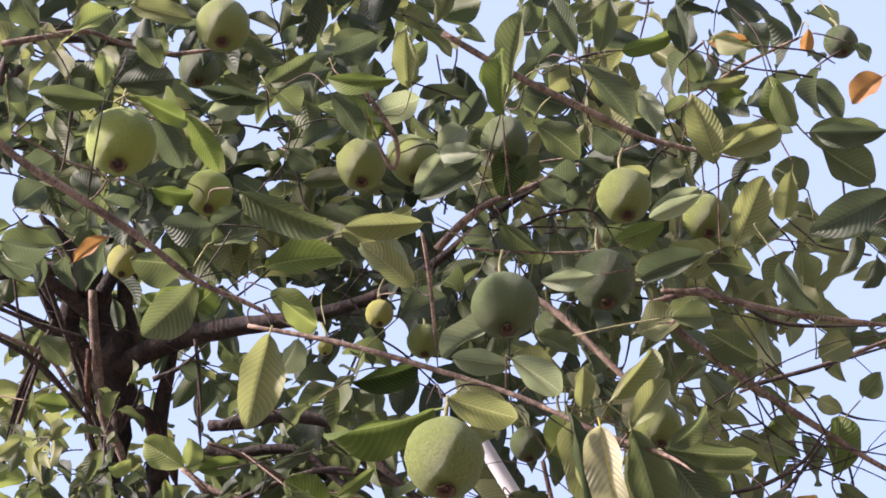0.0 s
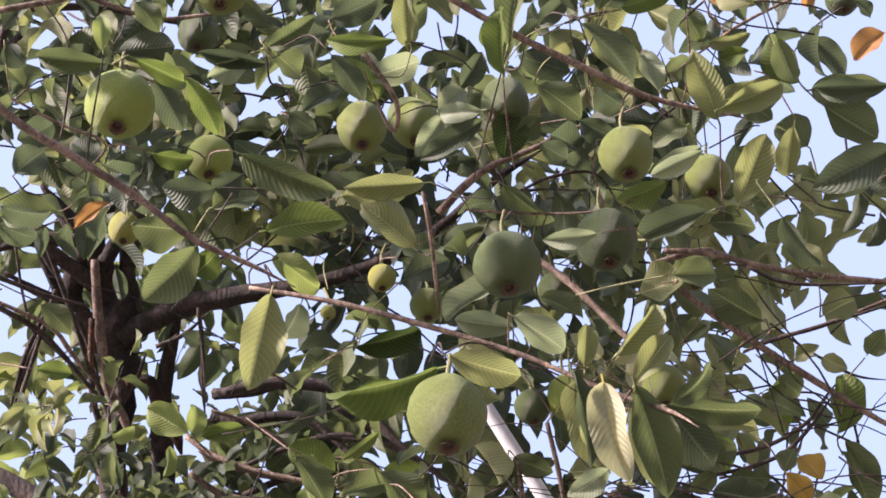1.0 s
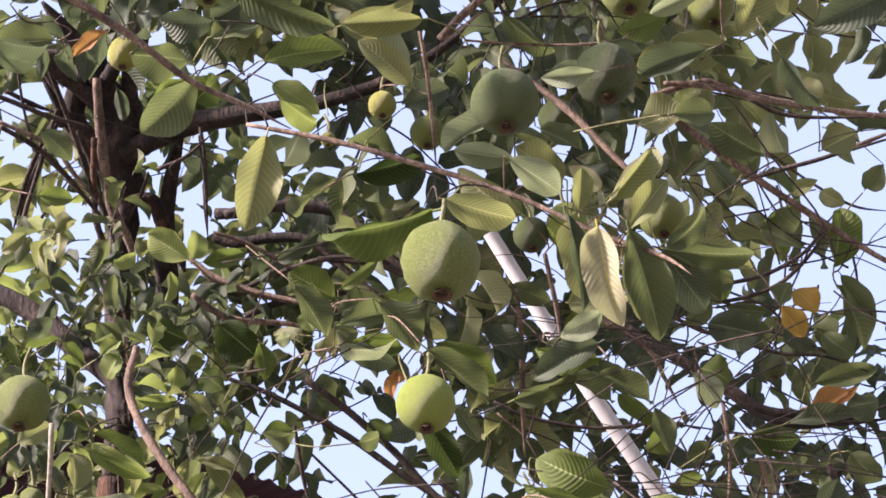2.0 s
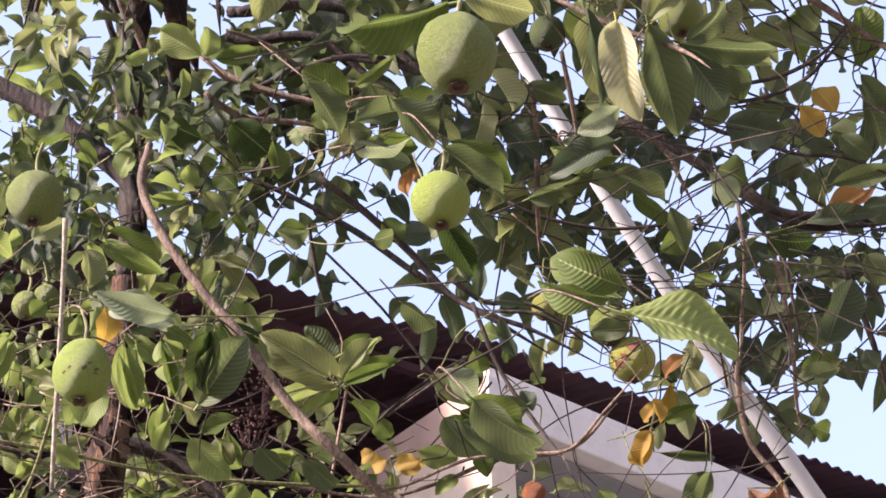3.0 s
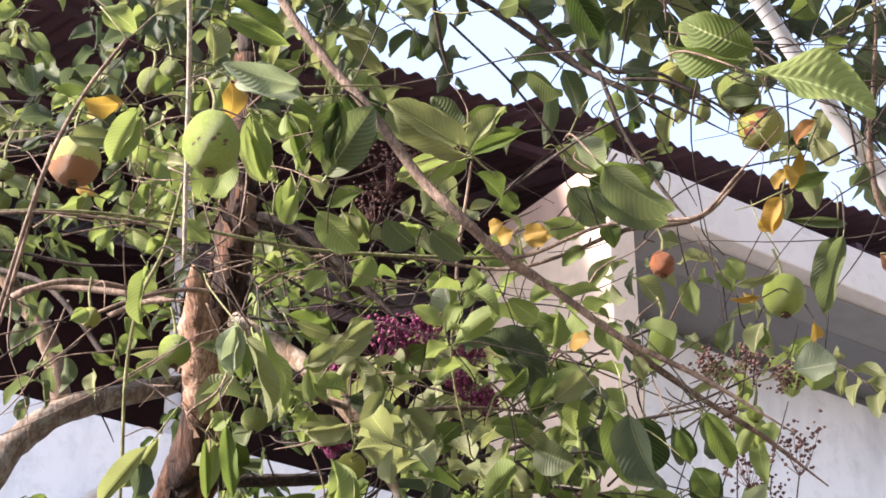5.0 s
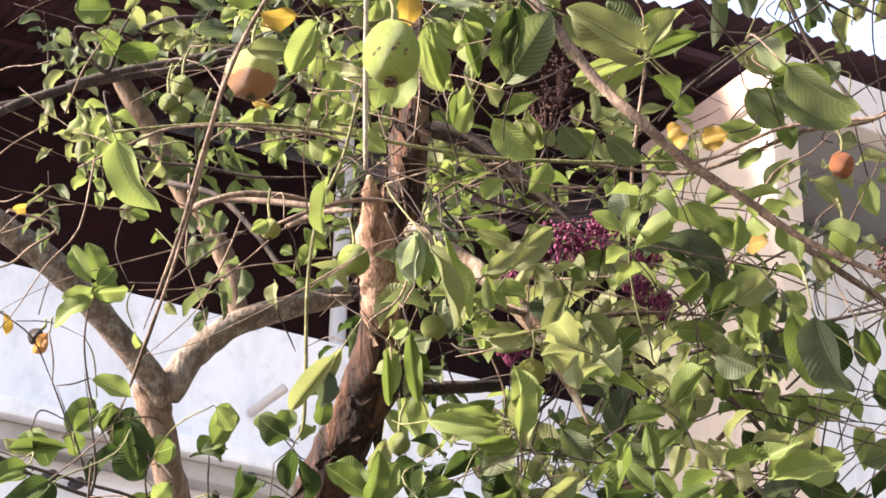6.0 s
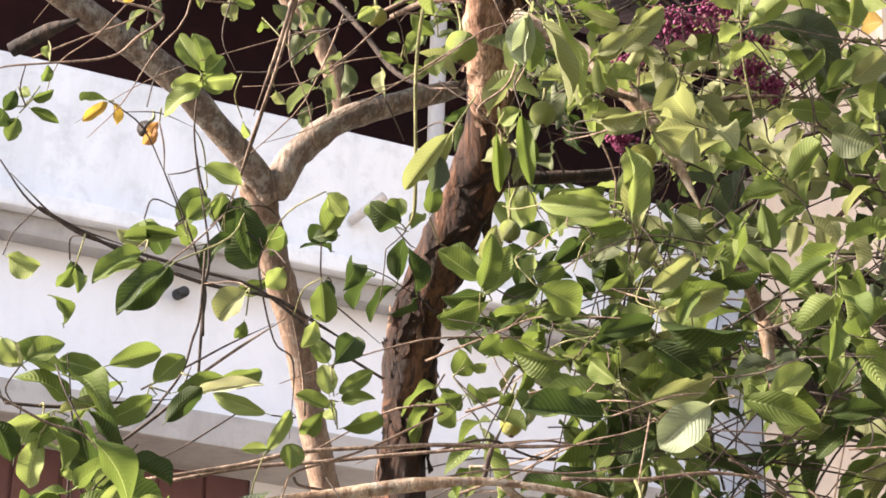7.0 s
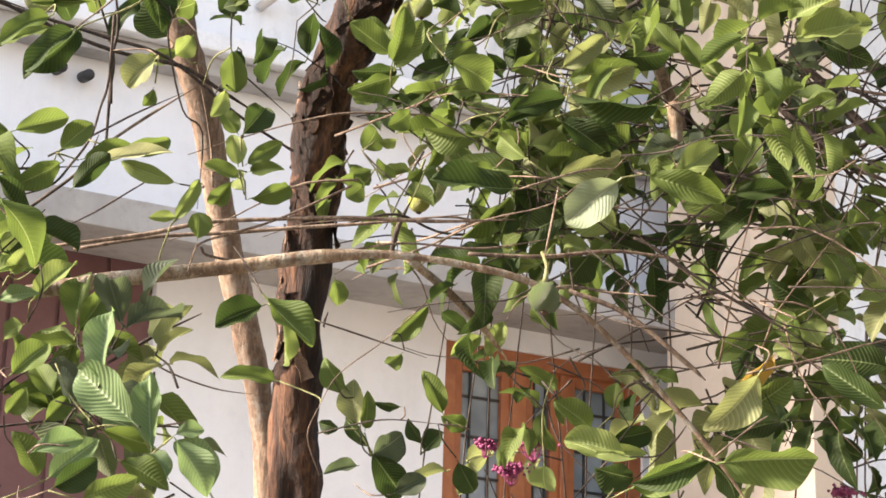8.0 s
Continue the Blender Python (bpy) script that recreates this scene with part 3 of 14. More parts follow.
def bark_flakes(parent, points, count, seed=3):
    """Loose curling plates of bark, hanging off a trunk that runs through points (x, y, z, radius)."""
    rng = random.Random(seed)
    forms = []
    for k in range(4):
        verts, faces = [], []
        n, m = 6, 4
        for side in (0, 1):
            for i in range(n + 1):
                for j in range(m + 1):
                    u, w = i / n, j / m - 0.5
                    z = 0.30 * w * w * (1 if k % 2 else -1) + 0.42 * max(0, u - 0.35) ** 2 + 0.05 * math.sin(9 * u + k * 2 + 5 * w)
                    verts.append((u - 0.3, w * (0.55 + 0.2 * math.sin(u * 3 + k)) * (1 + 0.25 * math.sin(13 * u + k)), z - 0.05 * side))
        q = (n + 1) * (m + 1)
        for side in (0, 1):
            for i in range(n):
                for j in range(m):
                    a = side * q + i * (m + 1) + j
                    f = (a, a + 1, a + m + 2, a + m + 1)
                    faces.append(f if side else f[::-1])
        rim = [i * (m + 1) for i in range(n + 1)] + [n * (m + 1) + j for j in range(1, m + 1)] + [i * (m + 1) + m for i in range(n - 1, -1, -1)] + list(range(m - 1, 0, -1))
        for a, b in zip(rim, rim[1:] + rim[:1]):
            faces.append((a, b, b + q, a + q))
        forms.append(mesh_of("bark_flake", verts, faces))
    line = spline(points, 30)
    for _ in range(count):
        i = rng.randrange(1, len(line) - 1)
        p, r = Vector(line[i][:3]), line[i][3]
        way = (Vector(line[i + 1][:3]) - Vector(line[i - 1][:3])).normalized()
        a = rng.uniform(0, 2 * math.pi)
        out = (Vector((math.cos(a), math.sin(a), 0)) - way * way.dot(Vector((math.cos(a), math.sin(a), 0)))).normalized()
        x = (way * rng.choice((-1, 1)) + out.cross(way) * rng.gauss(0, 0.35)).normalized()
        y = out.cross(x)
        ob = child("bark_flake", forms[rng.randrange(4)], rng.choice((BARK, BARK, BARK, WOOD_RAW)), parent)
        m = Matrix((x, y, out)).transposed().to_4x4()
        m.translation = p + out * r * rng.uniform(0.98, 1.08)
        s = rng.uniform(0.014, 0.052)
        ob.matrix_basis = m @ Matrix.Diagonal((s * rng.uniform(1.0, 1.8), s * rng.uniform(0.5, 0.9), s * 0.7, 1))


def flower_head(parent, place, reach, count, material, name, size, seed, flat=0.6):
    """A branched head of many small blooms or seeds."""
    rng = random.Random(seed)
    verts, faces = [], []
    base = Vector(place) - Vector((0, 0, reach * 1.3))

    def add(v, f):
        n = len(verts)
        verts.extend(v)
        faces.extend([tuple(i + n for i in q) for q in f])
    for _ in range(count):
        o = Vector((rng.gauss(0, 0.5), rng.gauss(0, 0.5), rng.gauss(0, 0.5) * flat)) * reach
        p = Vector(place) + o
        s = size * rng.uniform(0.6, 1.2)
        ring = [p + Vector((math.cos(k * 1.2566) * s, math.sin(k * 1.2566) * s, rng.uniform(-0.3, 0.5) * s)) for k in range(5)]
        add([tuple(p + Vector((0, 0, s * 0.9))), tuple(p - Vector((0, 0, s * 0.9)))] + [tuple(q) for q in ring],
            [(0, 2 + k, 2 + (k + 1) % 5) for k in range(5)] + [(1, 2 + (k + 1) % 5, 2 + k) for k in range(5)])
        if rng.random() < 0.15:
            mid = base.lerp(p, 0.6) + Vector((0, 0, -0.01))
            add(*tube_data([(*base, 0.0007), (*mid, 0.0006), (*p, 0.0005)], 3, 2, 0.0))
    return child(name, mesh_of(name, verts, faces), material, parent, "", "stuff")

# ---- ground and house ----


def ground_sheet():
    verts, faces = [], []
    n = 48
    for i in range(n + 1):
        for j in range(n + 1):
            x = math.copysign(abs(2 * i / n - 1) ** 3, 2 * i / n - 1) * 900
            y = math.copysign(abs(2 * j / n - 1) ** 3, 2 * j / n - 1) * 900
            z = 0.05 * noise.noise(Vector((x * 0.4, y * 0.4, 0))) - 0.03
            verts.append((x, y, z))
    for i in range(n):
        for j in range(n):
            a = i * (n + 1) + j
            faces.append((a, a + n + 1, a + n + 2, a + 1))
    ob = new("ground", mesh_of("ground", verts, faces))
    ob.data.materials.append(SOIL)
    tagged(ob, "bare dusty grey-brown earth yard with darker patches", "ground", "", "structure")


ground_sheet()

H_ALONG = Vector((math.sin(radians(56)), math.cos(radians(56)), 0))
H_OUT = Vector((H_ALONG.y, -H_ALONG.x, 0))
H_BASE = Vector((-0.91, 9.72, 0))


def at_house(u, out, z):
    """A place by the house: along its front, out from it, and up."""
    return H_BASE + H_ALONG * u + H_OUT * out + Vector((0, 0, z))


def slab(u0, u1, o0, o1, z0, z1, bevel=0.0):
    return block([at_house(u, o, z) for z in (z0, z1) for u, o in ((u0, o0), (u1, o0), (u1, o1), (u0, o1))], bevel)


def corrugated(u0, u1, o_eave, z_eave, o_back, z_back, rise=0.055, pitch=0.105, height=0.015):
    """A ridged roofing sheet of real thickness, from its eave up to the back."""
    verts, faces = [], []
    n = int((u1 - u0) / pitch * 6)
    rows = 10
    for side in (0, 1):
        for r in range(rows + 1):
            s = r / rows
            for i in range(n + 1):
                u = u0 + (u1 - u0) * i / n
                ridge = height * math.cos(2 * math.pi * u / pitch) + 0.006 * noise.noise(Vector((u * 2, s * 5, 1)))
                edge = 0.012 * noise.noise(Vector((u * 6, 0, 4))) if r == 0 else 0.0
                verts.append(tuple(at_house(u, o_eave + (o_back - o_eave) * s + edge, z_eave + rise * u + (z_back - z_eave) * s + ridge - 0.008 * side)))
    m = (rows + 1) * (n + 1)
    for side in (0, 1):
        for r in range(rows):
            for i in range(n):
                a = side * m + r * (n + 1) + i
                q = (a, a + 1, a + n + 2, a + n + 1)
                faces.append(q if side == 0 else q[::-1])
    for i in range(n):
        faces.append((i, i + m, i + m + 1, i + 1))
    return mesh_of("roof_sheet", verts, faces)


house = thing("house", at_house(0, 0, 0), "white limewashed house with a parapet under a maroon sheet roof", "house")


def house_part(name, bm, material, parent=None, label=""):
    ob = part(name, bm, material, parent or house, label)
    if parent is None:
        ob.location = -house.location
    return ob


# Front wall with the window's opening left free.
house_part("wall", slab(-7.0, -3.30, -0.25, 0.0, -0.1, 5.28), PLASTER)
house_part("wall", slab(-1.52, 0.0, -0.25, 0.0, -0.1, 5.28), PLASTER)
house_part("wall", slab(1.17, 2.6, -0.25, 0.0, -0.1, 5.28), PLASTER)
house_part("wall", slab(0.0, 1.17, -0.25, 0.0, 4.06, 5.28), PLASTER)
house_part("wall", slab(0.0, 1.17, -0.25, 0.0, -0.1, 2.70), PLASTER)
house_part("wall", slab(-3.30, -1.52, -0.25, 0.0, 4.30, 5.28), PLASTER)
house_part("plinth", slab(-3.30, -1.52, -0.25, 0.02, -0.1, 2.0), CONCRETE)
# A maroon boarded front beside the white wall.
house_part("shutter", slab(-3.30, -1.52, -0.20, -0.06, 2.0, 4.30), MAROON, None, "faded maroon painted boarded shutter")
for i in range(8):
    house_part("plank", slab(-3.29 + i * 0.2225, -3.085 + i * 0.2225, -0.06, -0.045, 2.02, 4.28, 0.004), MAROON)
# Ledges and parapet.
house_part("sunshade", slab(-7.0, 1.30, 0.0, 0.50, 4.17, 4.26, 0.008), CONCRETE, None, "stained grey concrete sunshade slab")
house_part("sunshade_lip", slab(-7.0, 1.302, 0.50, 0.535, 4.14, 4.285, 0.006), CONCRETE)
house_part("ledge", slab(-7.0, 2.6, 0.0, 0.13, 5.10, 5.20, 0.02), CONCRETE, None, "grey weathered moulding under the parapet")
house_part("ledge", slab(-7.0, 2.6, 0.0, 0.20, 5.20, 5.29, 0.015), PLASTER_WORN)
house_part("parapet", slab(-7.0, 2.6, -0.14, 0.02, 5.29, 6.04, 0.02), PLASTER_WORN, None, "whitewashed parapet with grey mould stains")
house_part("terrace", slab(-7.0, 5.0, -7.0, -0.14, 5.0, 5.28), CONCRETE)
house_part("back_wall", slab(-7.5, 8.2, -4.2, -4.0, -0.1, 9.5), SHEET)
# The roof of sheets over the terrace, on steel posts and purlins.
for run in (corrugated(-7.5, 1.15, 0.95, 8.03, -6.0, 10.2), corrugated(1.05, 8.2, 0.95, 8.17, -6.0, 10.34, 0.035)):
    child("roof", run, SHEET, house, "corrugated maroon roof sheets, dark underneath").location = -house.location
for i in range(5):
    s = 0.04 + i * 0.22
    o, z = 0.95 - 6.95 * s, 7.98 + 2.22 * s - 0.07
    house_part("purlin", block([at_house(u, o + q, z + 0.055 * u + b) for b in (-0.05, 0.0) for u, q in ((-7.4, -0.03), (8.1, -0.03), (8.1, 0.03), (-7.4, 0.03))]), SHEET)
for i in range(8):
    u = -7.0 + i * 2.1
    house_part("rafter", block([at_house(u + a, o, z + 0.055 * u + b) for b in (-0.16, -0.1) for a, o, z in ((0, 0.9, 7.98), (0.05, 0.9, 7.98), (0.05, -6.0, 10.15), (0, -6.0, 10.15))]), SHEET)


def post(place, r, z0, z1, name, material, parent, label=""):
    v, f = tube_data([(place.x, place.y, z0, r), (place.x, place.y, (z0 + z1) / 2, r), (place.x, place.y, z1, r)], 14, 2, 0.0)
    ob = child(name, mesh_of(name, v, f), material, parent, label)
    ob.location = -parent.location
    return ob


for u in (-5.2, -0.53, 3.9):
    post(at_house(u, -0.25, 0), 0.045, 5.28, 8.2, "post", PIPE, house, "white painted steel post")
# Two short drain pipes, a spout and a lamp holder on the wall.
for u, z in ((-2.087, 5.017), (-1.957, 5.007)):
    a, b = at_house(u, -0.01, z), at_house(u, 0.10, z - 0.02)
    v, f = tube_data([(*a, 0.027), (*((a + b) / 2), 0.027), (*b, 0.026)], 14, 2, 0.0)
    child("drain_pipe", mesh_of("drain_pipe", v, f), BLACK, house, "short black drain pipe").location = -house.location
a, b = at_house(-1.112, 0.03, 5.547), at_house(-1.011, 0.2, 5.639)
v, f = tube_data([(*a, 0.024), (*((a + b) / 2), 0.024), (*b, 0.025)], 14, 2, 0.0)
child("spout", mesh_of("spout", v, f), EAVE, house, "short cream pipe spout").location = -house.location
a = at_house(-1.163, 0.21, 5.158)
v, f = tube_data([(*a, 0.018), (a.x, a.y, a.z - 0.03, 0.019), (a.x, a.y, a.z - 0.07, 0.014)], 12, 2, 0.0)
child("bracket", mesh_of("bracket", v, f), BLACK, house).location = -house.location

# The window: frame, two casements with mullions, panes, and a black slab painted as the unlit room.
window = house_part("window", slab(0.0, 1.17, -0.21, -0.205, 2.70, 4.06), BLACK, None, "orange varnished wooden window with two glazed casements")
for u0, u1, z0, z1 in ((0.0, 0.075, 2.7, 4.06), (1.095, 1.17, 2.7, 4.06), (0.075, 1.095, 3.985, 4.06), (0.075, 1.095, 2.7, 2.775)):
    house_part("frame", slab(u0, u1, -0.14, -0.02, z0, z1, 0.006), WOOD, window)
house_part("mullion", slab(0.40, 0.485, -0.13, -0.025, 2.775, 3.985, 0.006), WOOD, window)
house_part("mullion", slab(0.69, 0.735, -0.125, -0.03, 2.775, 3.985, 0.006), WOOD, window)
for u0, u1 in ((0.075, 0.40), (0.485, 0.69), (0.735, 1.095)):
    for a, b, c, d in ((u0, u0 + 0.05, 2.775, 3.985), (u1 - 0.05, u1, 2.775, 3.985), (u0 + 0.05, u1 - 0.05, 3.93, 3.985), (u0 + 0.05, u1 - 0.05, 2.775, 2.84)):
        house_part("sash", slab(a, b, -0.115, -0.05, c, d, 0.005), WOOD, window)
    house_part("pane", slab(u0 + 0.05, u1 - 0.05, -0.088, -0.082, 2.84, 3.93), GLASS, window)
    for i in range(5):
        z = 3.0 + i * 0.2
        house_part("grille_bar", slab(u0 + 0.04, u1 - 0.04, -0.078, -0.068, z, z + 0.012), BLACK, window)
    for i in (1, 2):
        u = u0 + (u1 - u0) * i / 3
        house_part("grille_bar", slab(u - 0.005, u + 0.005, -0.078, -0.068, 2.84, 3.93), BLACK, window)

# The wing that comes forward: cream walls, a corner pier and a deep white eave slab.
W_ALONG = Vector((math.sin(radians(54)), math.cos(radians(54)), 0))
W_BACK = Vector((-W_ALONG.y, W_ALONG.x, 0))
W_BASE = Vector((0.796, 8.974, 0))
W_TOP = 7.470


def at_wing(u, back, z):
    return W_BASE + W_ALONG * u + W_BACK * back + Vector((0, 0, z))


def wing_block(u0, u1, b0, b1, z0, z1, bevel=0.0):
    return block([at_wing(u, b, z) for z in (z0, z1) for u, b in ((u0, b0), (u1, b0), (u1, b1), (u0, b1))], bevel)


wing = thing("house_wing", W_BASE, "cream painted house wing with a deep white eave slab", "house")


def wing_part(name, bm, material, label=""):
    ob = part(name, bm, material, wing, label)
    ob.location = -wing.location
    return ob


wing_part("wall", wing_block(0.03, 0.30, 0.45, 1.10, -0.1, W_TOP - 0.24), CREAM)
wing_part("wall", wing_block(1.9, 7.0, 1.05, 3.4, -0.1, W_TOP - 0.24), CREAM)
wing_part("pier", wing_block(0.02, 0.19, 0.03, 0.45, -0.1, W_TOP - 0.24, 0.01), CREAM)
wing_part("front_wall", wing_block(0.30, 6.98, 0.90, 1.04, -0.1, W_TOP - 0.33), PLASTER_WORN, "white front wall in the shade of the eave")
# The eave's shade is painted in: dark strip and rear soffit, lighter front.
wing_part("vent_strip", wing_block(0.30, 6.98, 0.95, 1.04, W_TOP - 0.33, W_TOP - 0.243), CEMENT_SHADED, "dark grey recessed strip under the eave")
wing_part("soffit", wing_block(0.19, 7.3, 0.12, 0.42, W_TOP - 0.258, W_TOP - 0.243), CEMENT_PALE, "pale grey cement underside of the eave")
wing_part("soffit", wing_block(0.19, 7.3, 0.42, 0.94, W_TOP - 0.262, W_TOP - 0.243), CEMENT_SHADED, "sooty grey underside against the wall")
# Added sheet: its darker pink stands for softer sunlight on the slab's end.
wing_part("end_cap", wing_block(-0.006, 0.0, 0.02, 1.10, W_TOP - 0.235, W_TOP - 0.004), PLASTER_PINK, "bare pinkish plaster on the slab's end")
wing_part("eave_slab", wing_block(0.0, 7.4, 0.0, 1.12, W_TOP - 0.24, W_TOP, 0.012), EAVE, "white concrete eave slab, streaked with grey")
wing_part("roof_slab", wing_block(1.8, 7.4, 1.12, 3.6, W_TOP - 0.22, W_TOP - 0.02, 0.012), EAVE)
wing_part("upstand", wing_block(0.06, 7.3, 0.06, 0.16, W_TOP, W_TOP + 0.10, 0.01), EAVE)

# Walls out of view, added beside and behind the camera to block light.
def blocker_wall(name, x0, x1, y0, y1, z, label):
    bm = block([(x, y, q) for q in (-0.2, z) for x, y in ((x0, y0), (x1, y0), (x1, y1), (x0, y1))], 0.02)
    me = bpy.data.meshes.new(name)
    bm.to_mesh(me)
    bm.free()
    ob = new(name, me)
    me.materials.append(CONCRETE_DARK)
    tagged(ob, label, "wall", "", "structure")


blocker_wall("wall_east", 6.2, 6.45, -7.0, 8.5, 11.0, "dark stained concrete wall of the neighbouring building")
blocker_wall("wall_south", -7.0, 6.2, -7.25, -7.0, 4.0, "dark stained concrete boundary wall")


# ---- the guava tree ----
tree = thing("guava_tree", (0, 0, 0), "guava tree with peeling red-brown bark, full of green fruit", "tree")
leaves = Foliage()
# Trunk, limbs and long branches.
branch(tree, 'trunk', BARK, (-0.590, 3.361, 1.892, 0.0465), (-0.591, 3.327, 2.134, 0.0428), (-0.588, 3.295, 2.296, 0.0391), (-0.584, 3.292, 2.508, 0.0387), (-0.564, 3.243, 2.670, 0.0416), (-0.551, 3.202, 2.791, 0.0397), (-0.497, 3.167, 2.898, 0.0463), (-0.442, 3.128, 3.003, 0.0472), (-0.419, 3.100, 3.114, 0.0399), (-0.401, 3.067, 3.246, 0.0383), (-0.376, 3.024, 3.392, 0.0340), (-0.371, 3.017, 3.502, 0.0286), (-0.364, 2.995, 3.629, 0.0250), (-0.364, 2.967, 3.756, 0.0233), sides=26, steps=9, label='red-brown trunk with peeling flaking bark', rough=0.30, grain=26.0)
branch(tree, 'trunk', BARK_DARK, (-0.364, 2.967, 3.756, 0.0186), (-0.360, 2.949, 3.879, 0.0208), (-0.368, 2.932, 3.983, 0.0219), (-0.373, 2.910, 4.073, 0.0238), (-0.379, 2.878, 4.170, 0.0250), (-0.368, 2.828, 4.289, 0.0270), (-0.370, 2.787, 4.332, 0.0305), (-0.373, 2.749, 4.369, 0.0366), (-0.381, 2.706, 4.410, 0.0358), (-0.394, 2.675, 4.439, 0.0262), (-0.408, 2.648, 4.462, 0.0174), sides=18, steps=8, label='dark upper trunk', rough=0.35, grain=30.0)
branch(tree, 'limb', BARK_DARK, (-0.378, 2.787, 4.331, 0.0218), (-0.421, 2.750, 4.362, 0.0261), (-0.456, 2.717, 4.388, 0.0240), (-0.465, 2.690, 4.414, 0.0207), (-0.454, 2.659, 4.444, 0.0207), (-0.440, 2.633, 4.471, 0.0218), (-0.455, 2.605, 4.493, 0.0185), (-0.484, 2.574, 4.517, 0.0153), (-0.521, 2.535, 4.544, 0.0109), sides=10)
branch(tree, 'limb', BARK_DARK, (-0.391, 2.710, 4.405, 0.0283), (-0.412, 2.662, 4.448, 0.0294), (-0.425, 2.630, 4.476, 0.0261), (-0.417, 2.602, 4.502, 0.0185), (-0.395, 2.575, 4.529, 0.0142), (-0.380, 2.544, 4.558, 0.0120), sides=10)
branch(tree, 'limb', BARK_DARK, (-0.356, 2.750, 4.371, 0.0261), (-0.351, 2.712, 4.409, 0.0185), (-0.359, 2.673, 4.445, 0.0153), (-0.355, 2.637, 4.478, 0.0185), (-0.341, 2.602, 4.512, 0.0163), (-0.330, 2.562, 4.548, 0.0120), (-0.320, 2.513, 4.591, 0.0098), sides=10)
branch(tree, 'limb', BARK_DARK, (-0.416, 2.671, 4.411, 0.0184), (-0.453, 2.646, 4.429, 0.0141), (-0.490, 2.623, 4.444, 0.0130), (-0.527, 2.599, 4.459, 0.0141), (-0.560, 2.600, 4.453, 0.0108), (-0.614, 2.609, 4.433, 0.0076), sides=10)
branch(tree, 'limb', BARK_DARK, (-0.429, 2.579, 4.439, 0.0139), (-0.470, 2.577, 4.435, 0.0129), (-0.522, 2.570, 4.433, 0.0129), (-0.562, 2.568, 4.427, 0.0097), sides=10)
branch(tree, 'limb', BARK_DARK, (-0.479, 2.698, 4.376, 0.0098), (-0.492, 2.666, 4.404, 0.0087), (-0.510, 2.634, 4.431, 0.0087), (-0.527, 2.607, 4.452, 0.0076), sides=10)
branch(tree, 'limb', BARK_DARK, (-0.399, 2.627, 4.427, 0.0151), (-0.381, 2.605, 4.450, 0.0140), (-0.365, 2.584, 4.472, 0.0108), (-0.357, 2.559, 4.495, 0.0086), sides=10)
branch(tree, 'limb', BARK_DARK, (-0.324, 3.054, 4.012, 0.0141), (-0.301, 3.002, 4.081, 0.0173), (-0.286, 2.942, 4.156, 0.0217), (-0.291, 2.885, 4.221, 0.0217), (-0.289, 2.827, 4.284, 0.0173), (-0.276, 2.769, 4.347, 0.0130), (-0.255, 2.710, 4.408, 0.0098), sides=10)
branch(tree, 'limb', BARK, (-0.354, 2.786, 4.261, 0.0139), (-0.330, 2.781, 4.269, 0.0118), (-0.309, 2.787, 4.266, 0.0139), (-0.292, 2.816, 4.237, 0.0150), (-0.264, 2.851, 4.202, 0.0129), (-0.251, 2.878, 4.172, 0.0086), sides=9)
branch(tree, 'creeper_stem', BARK, (-0.404, 2.597, 4.247, 0.0058), (-0.405, 2.646, 4.196, 0.0065), (-0.401, 2.695, 4.145, 0.0065), (-0.387, 2.730, 4.109, 0.0072), (-0.367, 2.765, 4.072, 0.0072), (-0.350, 2.800, 4.035, 0.0065), (-0.340, 2.846, 3.980, 0.0065), (-0.338, 2.898, 3.917, 0.0065), (-0.334, 2.948, 3.852, 0.0050), sides=8)
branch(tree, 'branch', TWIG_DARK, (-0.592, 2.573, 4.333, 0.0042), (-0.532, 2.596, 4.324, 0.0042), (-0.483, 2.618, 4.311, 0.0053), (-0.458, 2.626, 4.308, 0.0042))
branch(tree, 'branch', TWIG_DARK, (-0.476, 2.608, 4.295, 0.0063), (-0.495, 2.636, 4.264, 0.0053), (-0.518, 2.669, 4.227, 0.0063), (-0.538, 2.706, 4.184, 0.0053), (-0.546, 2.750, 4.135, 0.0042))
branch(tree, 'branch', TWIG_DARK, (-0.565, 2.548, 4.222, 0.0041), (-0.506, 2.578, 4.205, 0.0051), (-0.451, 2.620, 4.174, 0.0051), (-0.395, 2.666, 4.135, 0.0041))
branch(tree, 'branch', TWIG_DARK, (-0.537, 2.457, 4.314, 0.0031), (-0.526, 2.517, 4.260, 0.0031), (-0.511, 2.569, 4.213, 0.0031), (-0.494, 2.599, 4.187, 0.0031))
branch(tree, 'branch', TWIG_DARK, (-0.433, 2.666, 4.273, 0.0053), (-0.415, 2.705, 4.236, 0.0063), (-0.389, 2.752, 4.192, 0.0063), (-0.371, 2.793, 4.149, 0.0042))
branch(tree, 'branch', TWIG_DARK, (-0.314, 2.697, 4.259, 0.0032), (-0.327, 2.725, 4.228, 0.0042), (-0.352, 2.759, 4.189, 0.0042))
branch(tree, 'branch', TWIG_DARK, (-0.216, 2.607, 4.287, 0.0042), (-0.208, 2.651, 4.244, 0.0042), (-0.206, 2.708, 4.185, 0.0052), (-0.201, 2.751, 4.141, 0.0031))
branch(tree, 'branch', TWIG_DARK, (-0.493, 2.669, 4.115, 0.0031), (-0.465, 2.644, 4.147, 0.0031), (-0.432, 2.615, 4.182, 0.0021))
